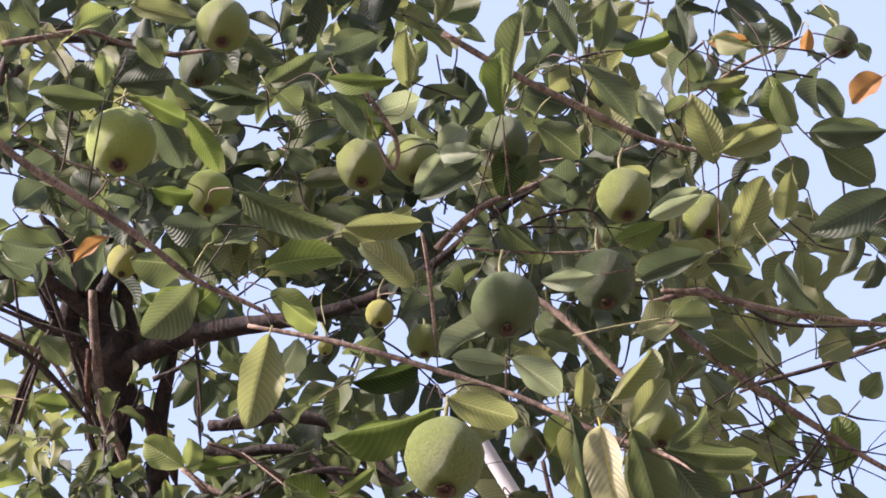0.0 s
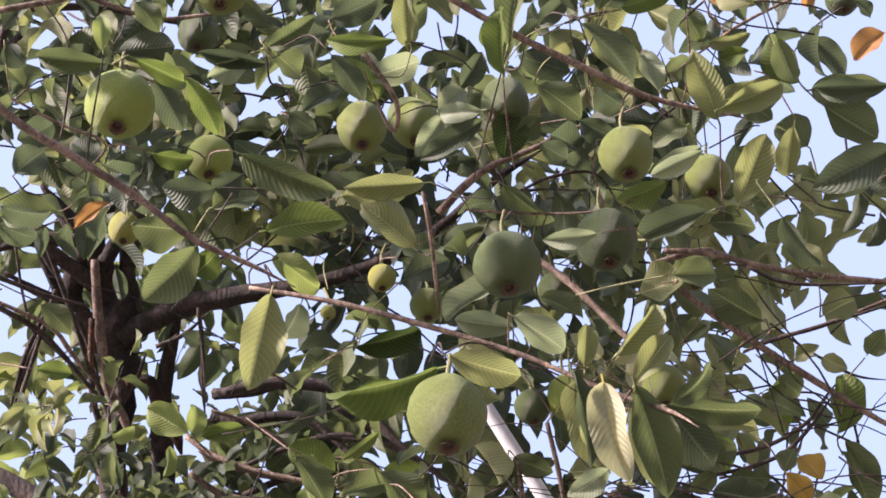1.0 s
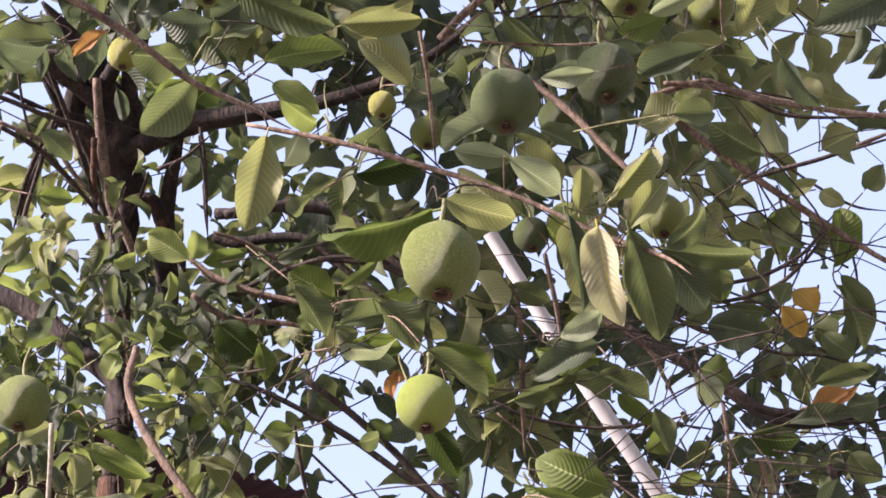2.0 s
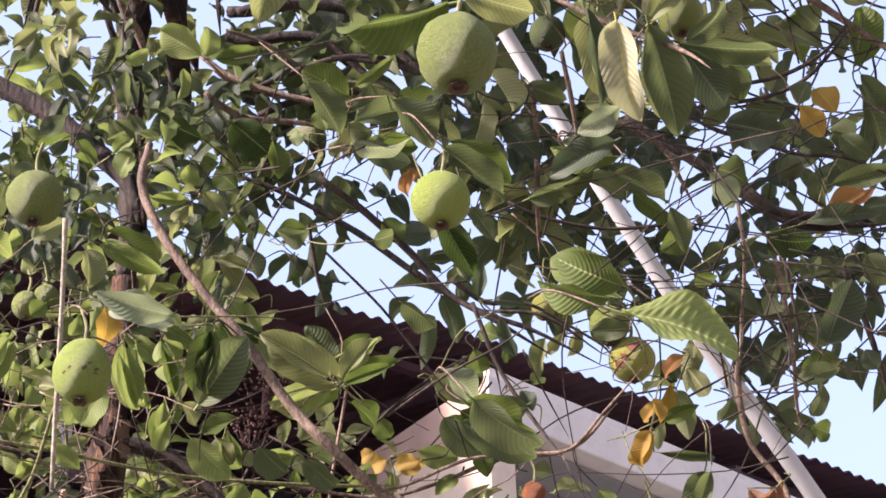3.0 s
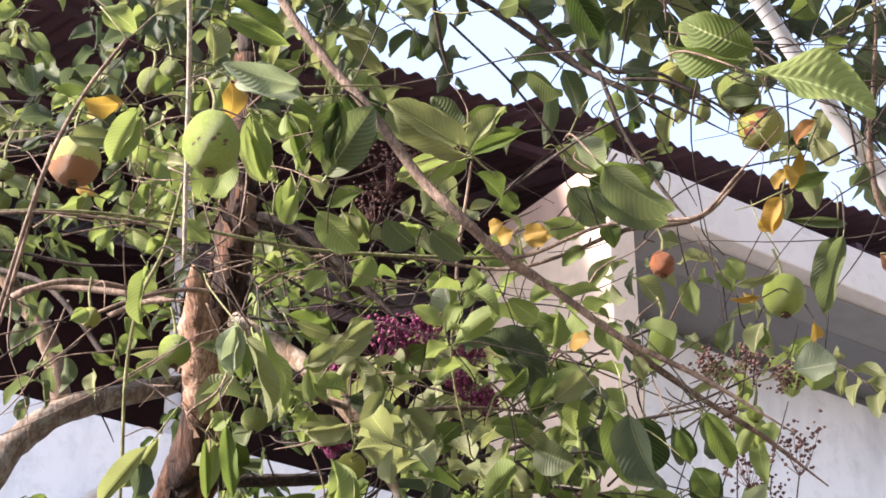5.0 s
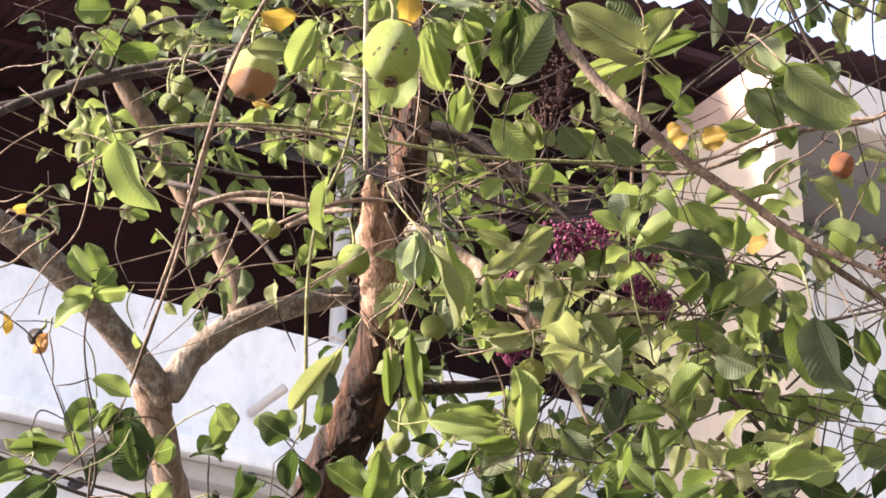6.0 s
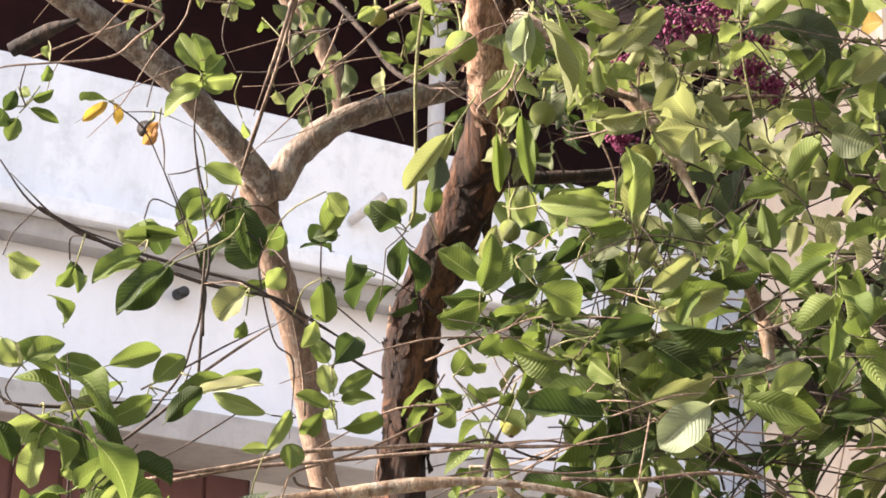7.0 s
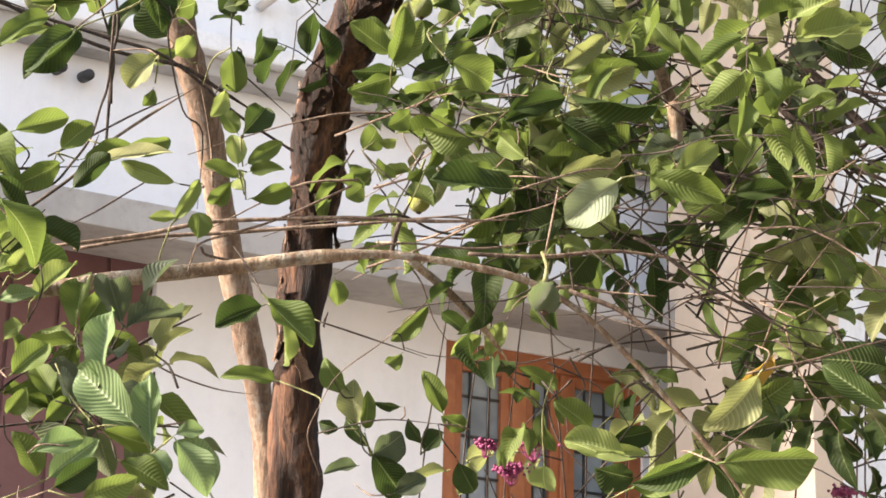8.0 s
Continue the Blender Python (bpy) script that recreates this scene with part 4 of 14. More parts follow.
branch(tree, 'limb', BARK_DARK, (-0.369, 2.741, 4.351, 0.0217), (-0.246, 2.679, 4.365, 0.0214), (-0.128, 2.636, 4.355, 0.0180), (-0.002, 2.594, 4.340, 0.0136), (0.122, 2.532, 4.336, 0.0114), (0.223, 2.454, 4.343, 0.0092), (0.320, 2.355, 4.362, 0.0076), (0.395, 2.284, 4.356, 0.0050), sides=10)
branch(tree, 'stub', WOOD_RAW, (-0.419, 3.125, 3.085, 0.0153), (-0.417, 3.057, 3.110, 0.0283), (-0.419, 3.011, 3.155, 0.0347), (-0.419, 2.974, 3.204, 0.0318), (-0.421, 2.951, 3.245, 0.0224), (-0.423, 2.925, 3.270, 0.0140), (-0.425, 2.902, 3.289, 0.0046), sides=18, steps=7, label='torn pale wood where a limb broke off', rough=0.32, grain=70.0)
branch(tree, 'limb', BARK_PATCHY, (-0.367, 2.996, 3.239, 0.0142), (-0.269, 2.978, 3.165, 0.0158), (-0.201, 2.956, 3.088, 0.0164), (-0.144, 2.931, 3.008, 0.0152), (-0.107, 2.906, 2.924, 0.0097), (-0.071, 2.883, 2.829, 0.0060), sides=10)
branch(tree, 'limb', TWIG_DARK, (-0.352, 2.999, 3.439, 0.0078), (-0.272, 3.037, 3.438, 0.0088), (-0.216, 3.085, 3.415, 0.0108), (-0.178, 3.136, 3.381, 0.0099), (-0.090, 3.181, 3.359, 0.0060))
branch(tree, 'branch', TWIG, (-0.250, 2.232, 3.465, 0.0064), (-0.258, 2.240, 3.399, 0.0071), (-0.225, 2.245, 3.315, 0.0078), (-0.169, 2.251, 3.229, 0.0076), (-0.106, 2.253, 3.144, 0.0083), (-0.045, 2.258, 3.049, 0.0081), (0.013, 2.247, 2.974, 0.0087), (0.071, 2.272, 2.928, 0.0079), (0.143, 2.294, 2.884, 0.0061), (0.214, 2.314, 2.836, 0.0054), (0.321, 2.330, 2.782, 0.0043), (0.425, 2.345, 2.717, 0.0033), sides=10)
branch(tree, 'branch', TWIG, (0.064, 2.272, 2.928, 0.0034), (0.106, 2.253, 2.927, 0.0032), (0.184, 2.218, 2.944, 0.0028), (0.253, 2.195, 2.938, 0.0028), (0.307, 2.172, 2.932, 0.0026), (0.346, 2.130, 2.959, 0.0022), (0.398, 2.075, 2.998, 0.0018))
branch(tree, 'branch', TWIG, (-0.390, 1.421, 3.427, 0.0059), (-0.340, 1.460, 3.396, 0.0059), (-0.271, 1.495, 3.370, 0.0062), (-0.201, 1.528, 3.341, 0.0052), (-0.137, 1.561, 3.307, 0.0045), (-0.073, 1.578, 3.284, 0.0032), (-0.022, 1.592, 3.262, 0.0026), sides=9)
branch(tree, 'branch', TWIG, (-0.080, 1.728, 3.406, 0.0031), (0.030, 1.708, 3.358, 0.0041), (0.143, 1.692, 3.299, 0.0040), (0.238, 1.673, 3.237, 0.0036), (0.322, 1.657, 3.168, 0.0035), (0.389, 1.630, 3.108, 0.0028), (0.410, 1.602, 3.058, 0.0018), sides=9)
branch(tree, 'branch', TWIG, (0.168, 1.619, 3.878, 0.0054), (0.265, 1.658, 3.841, 0.0058), (0.377, 1.692, 3.800, 0.0058), (0.454, 1.712, 3.771, 0.0051), (0.582, 1.718, 3.736, 0.0039), sides=9)
branch(tree, 'branch', TWIG, (0.505, 1.966, 3.676, 0.0072), (0.529, 1.980, 3.657, 0.0064), (0.606, 2.009, 3.607, 0.0060), (0.690, 2.035, 3.555, 0.0060), (0.780, 2.058, 3.497, 0.0048), (0.846, 2.068, 3.458, 0.0036), sides=9)
branch(tree, 'branch', TWIG, (0.489, 2.019, 3.769, 0.0058), (0.567, 2.011, 3.792, 0.0059), (0.620, 2.031, 3.794, 0.0055), (0.747, 2.047, 3.775, 0.0051), (0.904, 2.044, 3.755, 0.0043))
branch(tree, 'branch', TWIG_DARK, (0.643, 2.082, 3.669, 0.0042), (0.730, 2.048, 3.673, 0.0037), (0.876, 1.986, 3.678, 0.0033))
branch(tree, 'branch', TWIG, (0.125, 1.574, 3.409, 0.0027), (0.134, 1.608, 3.378, 0.0030), (0.142, 1.657, 3.333, 0.0027), (0.147, 1.692, 3.299, 0.0023))
branch(tree, 'branch', TWIG_DARK, (-0.015, 2.412, 3.551, 0.0060), (0.054, 2.443, 3.511, 0.0069), (0.123, 2.478, 3.462, 0.0069), (0.184, 2.499, 3.398, 0.0059), (0.247, 2.476, 3.336, 0.0050), (0.330, 2.498, 3.290, 0.0033))
branch(tree, 'limb', BARK_DARK, (-0.622, 2.728, 4.022, 0.0175), (-0.495, 2.723, 3.941, 0.0181), (-0.418, 2.710, 3.855, 0.0187), (-0.343, 2.693, 3.769, 0.0164), (-0.311, 2.682, 3.665, 0.0142), sides=10)

# ---- the pale forked tree ----
forked_tree = thing("forked_tree", (0, 0, 0), "slender tree with smooth pale tan bark and a forked trunk", "tree")
branch(tree, 'trunk', BARK, (-0.620, 3.411, -0.150, 0.0850), (-0.620, 3.401, 0.500, 0.0620), (-0.600, 3.381, 1.300, 0.0520), (-0.590, 3.361, 1.942, 0.0465), sides=26, steps=8, rough=0.3, grain=26.0)
branch(forked_tree, 'trunk', BARK_PALE, (-0.759, 4.338, -0.150, 0.0600), (-0.759, 4.328, 0.500, 0.0420), (-0.779, 4.308, 1.400, 0.0340), (-0.779, 4.288, 2.035, 0.0300), sides=16, steps=6)
branch(forked_tree, 'trunk', BARK_PALE, (-0.779, 4.288, 1.985, 0.0299), (-0.793, 4.243, 2.295, 0.0287), (-0.811, 4.203, 2.479, 0.0275), (-0.851, 4.150, 2.661, 0.0311), (-0.892, 4.089, 2.841, 0.0299), (-0.926, 4.013, 3.040, 0.0311), (-0.967, 3.947, 3.186, 0.0323), (-0.996, 3.889, 3.305, 0.0370), (-1.002, 3.863, 3.359, 0.0394), sides=16, steps=7, label='smooth pale trunk')
branch(forked_tree, 'limb', BARK_GREY, (-0.967, 3.871, 3.321, 0.0328), (-1.002, 3.823, 3.366, 0.0297), (-1.080, 3.744, 3.448, 0.0284), (-1.152, 3.668, 3.517, 0.0307), (-1.254, 3.585, 3.575, 0.0294), (-1.353, 3.501, 3.625, 0.0258), (-1.468, 3.400, 3.682, 0.0222), sides=12)
branch(forked_tree, 'limb', BARK_GREY, (-0.966, 3.866, 3.332, 0.0328), (-0.927, 3.879, 3.422, 0.0313), (-0.838, 3.901, 3.510, 0.0280), (-0.748, 3.939, 3.560, 0.0258), (-0.632, 3.979, 3.610, 0.0223), (-0.537, 4.018, 3.647, 0.0163), sides=12)
branch(forked_tree, 'limb', BARK_PALE, (-0.836, 3.920, 3.519, 0.0244), (-0.857, 3.900, 3.626, 0.0234), (-0.902, 3.875, 3.726, 0.0223), (-0.955, 3.867, 3.787, 0.0213), (-1.022, 3.817, 3.912, 0.0214), (-1.096, 3.764, 4.029, 0.0216), (-1.169, 3.707, 4.143, 0.0179), sides=12)

# Bare and leafy branches lower down.
branch(tree, 'branch', BARK_PATCHY, (-0.849, 2.606, 2.273, 0.0118), (-0.817, 2.626, 2.285, 0.0123), (-0.741, 2.654, 2.307, 0.0125), (-0.670, 2.680, 2.323, 0.0125), (-0.576, 2.708, 2.343, 0.0120), (-0.478, 2.732, 2.363, 0.0120), (-0.372, 2.757, 2.374, 0.0068), (-0.255, 2.784, 2.363, 0.0065), (-0.185, 2.805, 2.349, 0.0058), (-0.114, 2.831, 2.312, 0.0052), (-0.035, 2.862, 2.243, 0.0048), (0.068, 2.897, 2.130, 0.0045), (0.123, 2.921, 2.055, 0.0042), sides=10, label='long bare tan branch')
branch(tree, 'branch', TWIG, (-0.825, 2.745, 2.377, 0.0032), (-0.718, 2.766, 2.402, 0.0036), (-0.618, 2.784, 2.414, 0.0036), (-0.507, 2.800, 2.428, 0.0032), (-0.412, 2.811, 2.438, 0.0028), (-0.268, 2.820, 2.455, 0.0024))
branch(tree, 'branch', TWIG_DARK, (-0.393, 2.876, 2.407, 0.0049), (-0.381, 2.863, 2.450, 0.0045), (-0.361, 2.853, 2.490, 0.0020))
branch(tree, 'branch', BARK_PATCHY, (-0.364, 2.830, 2.393, 0.0072), (-0.310, 2.881, 2.358, 0.0073), (-0.264, 2.930, 2.321, 0.0066), (-0.224, 2.978, 2.278, 0.0042))
branch(tree, 'branch', TWIG, (-0.276, 2.837, 2.400, 0.0036), (-0.172, 2.875, 2.408, 0.0037), (-0.059, 2.907, 2.426, 0.0033), (0.065, 2.942, 2.416, 0.0033))
branch(tree, 'branch', TWIG_DARK, (-0.460, 2.806, 2.432, 0.0020), (-0.384, 2.848, 2.463, 0.0024), (-0.306, 2.903, 2.450, 0.0025), (-0.142, 2.947, 2.473, 0.0025), (0.025, 2.991, 2.466, 0.0026), (0.195, 3.030, 2.443, 0.0022))
branch(tree, 'branch', TWIG, (-0.015, 3.022, 2.793, 0.0116), (0.011, 3.091, 2.753, 0.0126), (0.037, 3.163, 2.703, 0.0128), (0.048, 3.231, 2.659, 0.0102), (0.053, 3.305, 2.596, 0.0085), sides=9)
branch(tree, 'branch', BARK_DARK, (0.038, 3.151, 2.737, 0.0101), (0.082, 3.206, 2.679, 0.0111), (0.136, 3.255, 2.627, 0.0103), (0.200, 3.303, 2.574, 0.0085), sides=9)
branch(tree, 'branch', TWIG, (0.147, 3.127, 2.783, 0.0064), (0.216, 3.208, 2.746, 0.0075), (0.295, 3.286, 2.705, 0.0076), (0.404, 3.353, 2.679, 0.0068))
branch(tree, 'branch', TWIG_DARK, (0.120, 3.115, 2.817, 0.0046), (0.236, 3.211, 2.826, 0.0047), (0.403, 3.308, 2.803, 0.0044))
branch(tree, 'branch', TWIG_DARK, (0.184, 3.038, 2.728, 0.0044), (0.255, 3.155, 2.687, 0.0046), (0.391, 3.279, 2.585, 0.0043))
branch(tree, 'branch', TWIG_DARK, (-0.950, 2.460, 2.677, 0.0027), (-0.920, 2.495, 2.667, 0.0031), (-0.846, 2.549, 2.641, 0.0031), (-0.755, 2.604, 2.619, 0.0036), (-0.669, 2.647, 2.613, 0.0036), (-0.626, 2.681, 2.596, 0.0036), (-0.560, 2.725, 2.564, 0.0032))
branch(tree, 'branch', TWIG_DARK, (-0.757, 2.629, 2.550, 0.0028), (-0.755, 2.608, 2.609, 0.0028), (-0.746, 2.590, 2.660, 0.0024), (-0.760, 2.537, 2.773, 0.0020))
branch(tree, 'branch', TWIG_DARK, (-0.516, 2.715, 2.512, 0.0024), (-0.593, 2.684, 2.556, 0.0028), (-0.684, 2.639, 2.621, 0.0028), (-0.767, 2.609, 2.641, 0.0032), (-0.864, 2.571, 2.661, 0.0028), (-0.936, 2.537, 2.682, 0.0024), (-1.005, 2.484, 2.741, 0.0020))
branch(tree, 'branch', TWIG, (-0.793, 2.662, 2.485, 0.0024), (-0.716, 2.662, 2.542, 0.0024), (-0.647, 2.661, 2.587, 0.0020))
branch(tree, 'branch', TWIG_DARK, (-0.782, 2.713, 2.502, 0.0024), (-0.774, 2.682, 2.593, 0.0028), (-0.769, 2.666, 2.638, 0.0024), (-0.786, 2.633, 2.703, 0.0020), (-0.814, 2.590, 2.780, 0.0016))
branch(tree, 'branch', TWIG, (-0.655, 2.852, 2.505, 0.0021), (-0.659, 2.827, 2.575, 0.0021), (-0.677, 2.784, 2.675, 0.0021))
branch(tree, 'branch', TWIG_DARK, (-0.882, 2.709, 2.427, 0.0028), (-0.813, 2.710, 2.485, 0.0028), (-0.790, 2.701, 2.532, 0.0024))
branch(tree, 'branch', TWIG, (-0.580, 2.488, 3.253, 0.0037), (-0.605, 2.528, 3.183, 0.0037), (-0.638, 2.582, 3.081, 0.0037), (-0.674, 2.630, 2.977, 0.0029), (-0.718, 2.673, 2.870, 0.0025), (-0.752, 2.706, 2.778, 0.0021))
branch(tree, 'branch', TWIG_GREEN, (-0.389, 2.501, 3.194, 0.0029), (-0.417, 2.549, 3.110, 0.0033), (-0.452, 2.581, 3.045, 0.0033), (-0.471, 2.629, 2.951, 0.0033), (-0.476, 2.685, 2.833, 0.0033), (-0.481, 2.714, 2.765, 0.0033), (-0.494, 2.722, 2.742, 0.0029))
branch(tree, 'branch', TWIG_GREEN, (-0.421, 2.765, 3.427, 0.0032), (-0.416, 2.824, 3.335, 0.0032), (-0.413, 2.862, 3.273, 0.0027))
branch(tree, 'branch', TWIG, (-0.413, 3.070, 3.315, 0.0044), (-0.384, 3.083, 3.244, 0.0043), (-0.366, 3.085, 3.191, 0.0034), (-0.387, 3.091, 3.119, 0.0029), (-0.428, 3.078, 3.078, 0.0024))
branch(tree, 'creeper_stem', CORD, (-0.328, 2.063, 3.203, 0.0033), (-0.330, 2.110, 3.141, 0.0033), (-0.334, 2.163, 3.065, 0.0033), (-0.338, 2.216, 2.980, 0.0033), (-0.340, 2.253, 2.919, 0.0029))
branch(tree, 'branch', TWIG, (-0.439, 2.251, 3.267, 0.0035), (-0.493, 2.283, 3.206, 0.0035), (-0.540, 2.323, 3.132, 0.0039), (-0.579, 2.373, 3.038, 0.0035), (-0.617, 2.426, 2.928, 0.0035), (-0.667, 2.475, 2.809, 0.0027))
branch(tree, 'branch', TWIG_GREEN, (-0.744, 2.504, 3.143, 0.0029), (-0.642, 2.546, 3.177, 0.0029), (-0.526, 2.593, 3.201, 0.0034), (-0.407, 2.644, 3.208, 0.0034), (-0.240, 2.701, 3.202, 0.0035), (-0.103, 2.739, 3.210, 0.0035), (0.019, 2.768, 3.221, 0.0040), (0.099, 2.791, 3.236, 0.0040))
branch(tree, 'branch', TWIG_DARK, (-1.194, 2.947, 3.389, 0.0090), (-1.175, 2.994, 3.445, 0.0102), (-1.077, 3.043, 3.541, 0.0103), (-0.954, 3.104, 3.622, 0.0095), (-0.804, 3.172, 3.691, 0.0075), (-0.667, 3.225, 3.767, 0.0054))
branch(tree, 'branch', TWIG, (-0.854, 3.447, 3.536, 0.0089), (-0.790, 3.381, 3.522, 0.0082), (-0.692, 3.332, 3.490, 0.0075), (-0.577, 3.289, 3.450, 0.0073), (-0.486, 3.240, 3.407, 0.0072))
branch(tree, 'branch', TWIG_DARK, (-0.910, 3.497, 3.630, 0.0080), (-0.798, 3.466, 3.576, 0.0073), (-0.712, 3.452, 3.477, 0.0066), (-0.638, 3.435, 3.373, 0.0065), (-0.545, 3.397, 3.310, 0.0053))
branch(tree, 'branch', TWIG, (-0.587, 3.061, 3.284, 0.0058), (-0.522, 3.015, 3.283, 0.0062), (-0.445, 2.977, 3.267, 0.0066))
branch(tree, 'stub', BARK_DARK, (-0.408, 3.211, 3.036, 0.0107), (-0.358, 3.244, 3.057, 0.0118), (-0.282, 3.279, 3.074, 0.0119), (-0.229, 3.312, 3.091, 0.0110), sides=10)
branch(tree, 'branch', TWIG_DARK, (-0.364, 3.092, 3.485, 0.0100), (-0.294, 3.152, 3.495, 0.0091), (-0.218, 3.231, 3.468, 0.0103), (-0.181, 3.305, 3.443, 0.0094), (-0.121, 3.369, 3.434, 0.0063))
branch(tree, 'branch', TWIG, (-0.284, 2.867, 3.072, 0.0053), (-0.198, 2.916, 3.046, 0.0063), (-0.110, 2.950, 3.042, 0.0063), (0.017, 2.971, 3.061, 0.0045), (0.153, 2.995, 3.061, 0.0037))
branch(tree, 'branch', TWIG, (0.104, 2.709, 3.173, 0.0052), (0.198, 2.756, 3.119, 0.0061), (0.284, 2.801, 3.064, 0.0065), (0.386, 2.841, 3.005, 0.0057), (0.472, 2.872, 2.961, 0.0049), (0.573, 2.907, 2.891, 0.0040))
branch(tree, 'branch', TWIG_DARK, (-0.065, 2.941, 2.942, 0.0036), (0.041, 2.934, 2.957, 0.0040), (0.156, 2.919, 2.983, 0.0040), (0.305, 2.896, 3.004, 0.0036), (0.434, 2.872, 3.020, 0.0031))
branch(tree, 'branch', TWIG, (0.009, 2.919, 3.211, 0.0037), (0.006, 2.911, 3.292, 0.0037), (0.027, 2.868, 3.428, 0.0033), (0.037, 2.860, 3.501, 0.0028))
branch(tree, 'branch', TWIG, (0.131, 3.074, 2.881, 0.0055), (0.245, 3.071, 2.997, 0.0047), (0.361, 3.060, 3.113, 0.0038))
branch(tree, 'branch', TWIG_DARK, (-0.051, 3.075, 2.884, 0.0046), (0.078, 3.078, 2.962, 0.0046), (0.208, 3.103, 2.972, 0.0037), (0.366, 3.141, 2.936, 0.0038))
branch(tree, 'branch', TWIG, (-0.219, 2.587, 3.950, 0.0058), (-0.170, 2.593, 3.911, 0.0063), (-0.102, 2.592, 3.878, 0.0062), (-0.016, 2.587, 3.849, 0.0057), (0.059, 2.574, 3.826, 0.0043))
branch(tree, 'limb', BARK_DARK, (-0.183, 2.684, 4.143, 0.0113), (-0.110, 2.654, 4.121, 0.0092), (-0.020, 2.612, 4.109, 0.0080), (0.080, 2.617, 4.046, 0.0080), (0.138, 2.626, 3.975, 0.0069), (0.215, 2.632, 3.902, 0.0058))
branch(tree, 'branch', TWIG_DARK, (0.002, 2.592, 3.956, 0.0049), (0.117, 2.576, 3.922, 0.0058), (0.192, 2.577, 3.866, 0.0048), (0.274, 2.585, 3.798, 0.0038))
branch(tree, 'branch', TWIG, (0.284, 2.134, 3.970, 0.0044), (0.341, 2.129, 3.900, 0.0061), (0.387, 2.120, 3.833, 0.0065), (0.448, 2.126, 3.745, 0.0059), (0.482, 2.115, 3.678, 0.0042))
branch(tree, 'branch', TWIG_DARK, (-0.566, 2.434, 4.191, 0.0045), (-0.471, 2.471, 4.175, 0.0050), (-0.394, 2.492, 4.169, 0.0050))
branch(tree, 'branch', TWIG_DARK, (-0.547, 2.478, 4.153, 0.0050), (-0.475, 2.544, 4.151, 0.0056), (-0.410, 2.629, 4.124, 0.0051), (-0.363, 2.699, 4.107, 0.0046))
branch(tree, 'branch', TWIG_DARK, (-0.472, 2.399, 4.241, 0.0050), (-0.447, 2.482, 4.215, 0.0056), (-0.410, 2.594, 4.159, 0.0051), (-0.388, 2.697, 4.105, 0.0046))
branch(tree, 'branch', TWIG_DARK, (-0.465, 2.534, 4.256, 0.0041), (-0.502, 2.617, 4.167, 0.0046), (-0.539, 2.697, 4.076, 0.0046), (-0.576, 2.746, 4.013, 0.0046))
branch(tree, 'branch', TWIG_DARK, (-0.481, 2.007, 4.299, 0.0076), (-0.516, 2.026, 4.278, 0.0085), (-0.491, 1.979, 4.320, 0.0094), (-0.419, 1.976, 4.335, 0.0085), (-0.338, 1.984, 4.341, 0.0066), (-0.218, 2.006, 4.337, 0.0057), (-0.144, 1.999, 4.346, 0.0038))
branch(tree, 'branch', TWIG, (0.061, 1.685, 3.835, 0.0039), (0.108, 1.739, 3.792, 0.0043), (0.101, 1.770, 3.768, 0.0039), (0.061, 1.704, 3.821, 0.0023))
branch(tree, 'branch', TWIG, (0.328, 2.128, 3.556, 0.0040), (0.344, 2.173, 3.500, 0.0044), (0.353, 2.211, 3.453, 0.0036))
branch(tree, 'branch', TWIG, (0.306, 2.314, 3.651, 0.0043), (0.315, 2.368, 3.585, 0.0052), (0.316, 2.421, 3.517, 0.0052), (0.320, 2.472, 3.448, 0.0039))
branch(tree, 'branch', BARK_DARK, (0.502, 2.633, 3.863, 0.0088), (0.575, 2.639, 3.806, 0.0097), (0.684, 2.652, 3.726, 0.0125), (0.753, 2.653, 3.668, 0.0124), (0.830, 2.631, 3.634, 0.0095), (0.957, 2.565, 3.631, 0.0057), sides=9)
branch(tree, 'branch', TWIG, (0.653, 2.542, 3.612, 0.0037), (0.657, 2.568, 3.519, 0.0036), (0.647, 2.593, 3.428, 0.0036), (0.636, 2.614, 3.337, 0.0031))
branch(tree, 'branch', TWIG_DARK, (0.715, 2.559, 3.568, 0.0037), (0.725, 2.573, 3.458, 0.0036), (0.734, 2.587, 3.341, 0.0031))
branch(tree, 'branch', TWIG, (0.617, 2.539, 3.311, 0.0043), (0.616, 2.550, 3.247, 0.0056), (0.627, 2.562, 3.176, 0.0051), (0.666, 2.563, 3.109, 0.0050), (0.676, 2.559, 3.059, 0.0037))
branch(tree, 'branch', TWIG_DARK, (-0.028, 2.390, 3.446, 0.0033), (-0.015, 2.434, 3.386, 0.0037), (-0.002, 2.463, 3.346, 0.0029))
branch(tree, 'branch', TWIG_DARK, (0.214, 2.453, 3.350, 0.0042), (0.253, 2.478, 3.248, 0.0041), (0.300, 2.486, 3.166, 0.0037), (0.336, 2.479, 3.105, 0.0032))
branch(tree, 'branch', TWIG_DARK, (0.240, 2.376, 3.282, 0.0032), (0.312, 2.375, 3.272, 0.0032), (0.392, 2.397, 3.224, 0.0032))
branch(tree, 'branch', TWIG_DARK, (-0.003, 2.415, 3.413, 0.0025), (0.081, 2.463, 3.346, 0.0025), (0.140, 2.503, 3.283, 0.0025), (0.173, 2.524, 3.248, 0.0025))
branch(tree, 'branch', TWIG_DARK, (0.081, 2.210, 3.002, 0.0021), (0.153, 2.181, 3.044, 0.0021), (0.225, 2.155, 3.075, 0.0018), (0.267, 2.133, 3.099, 0.0014))

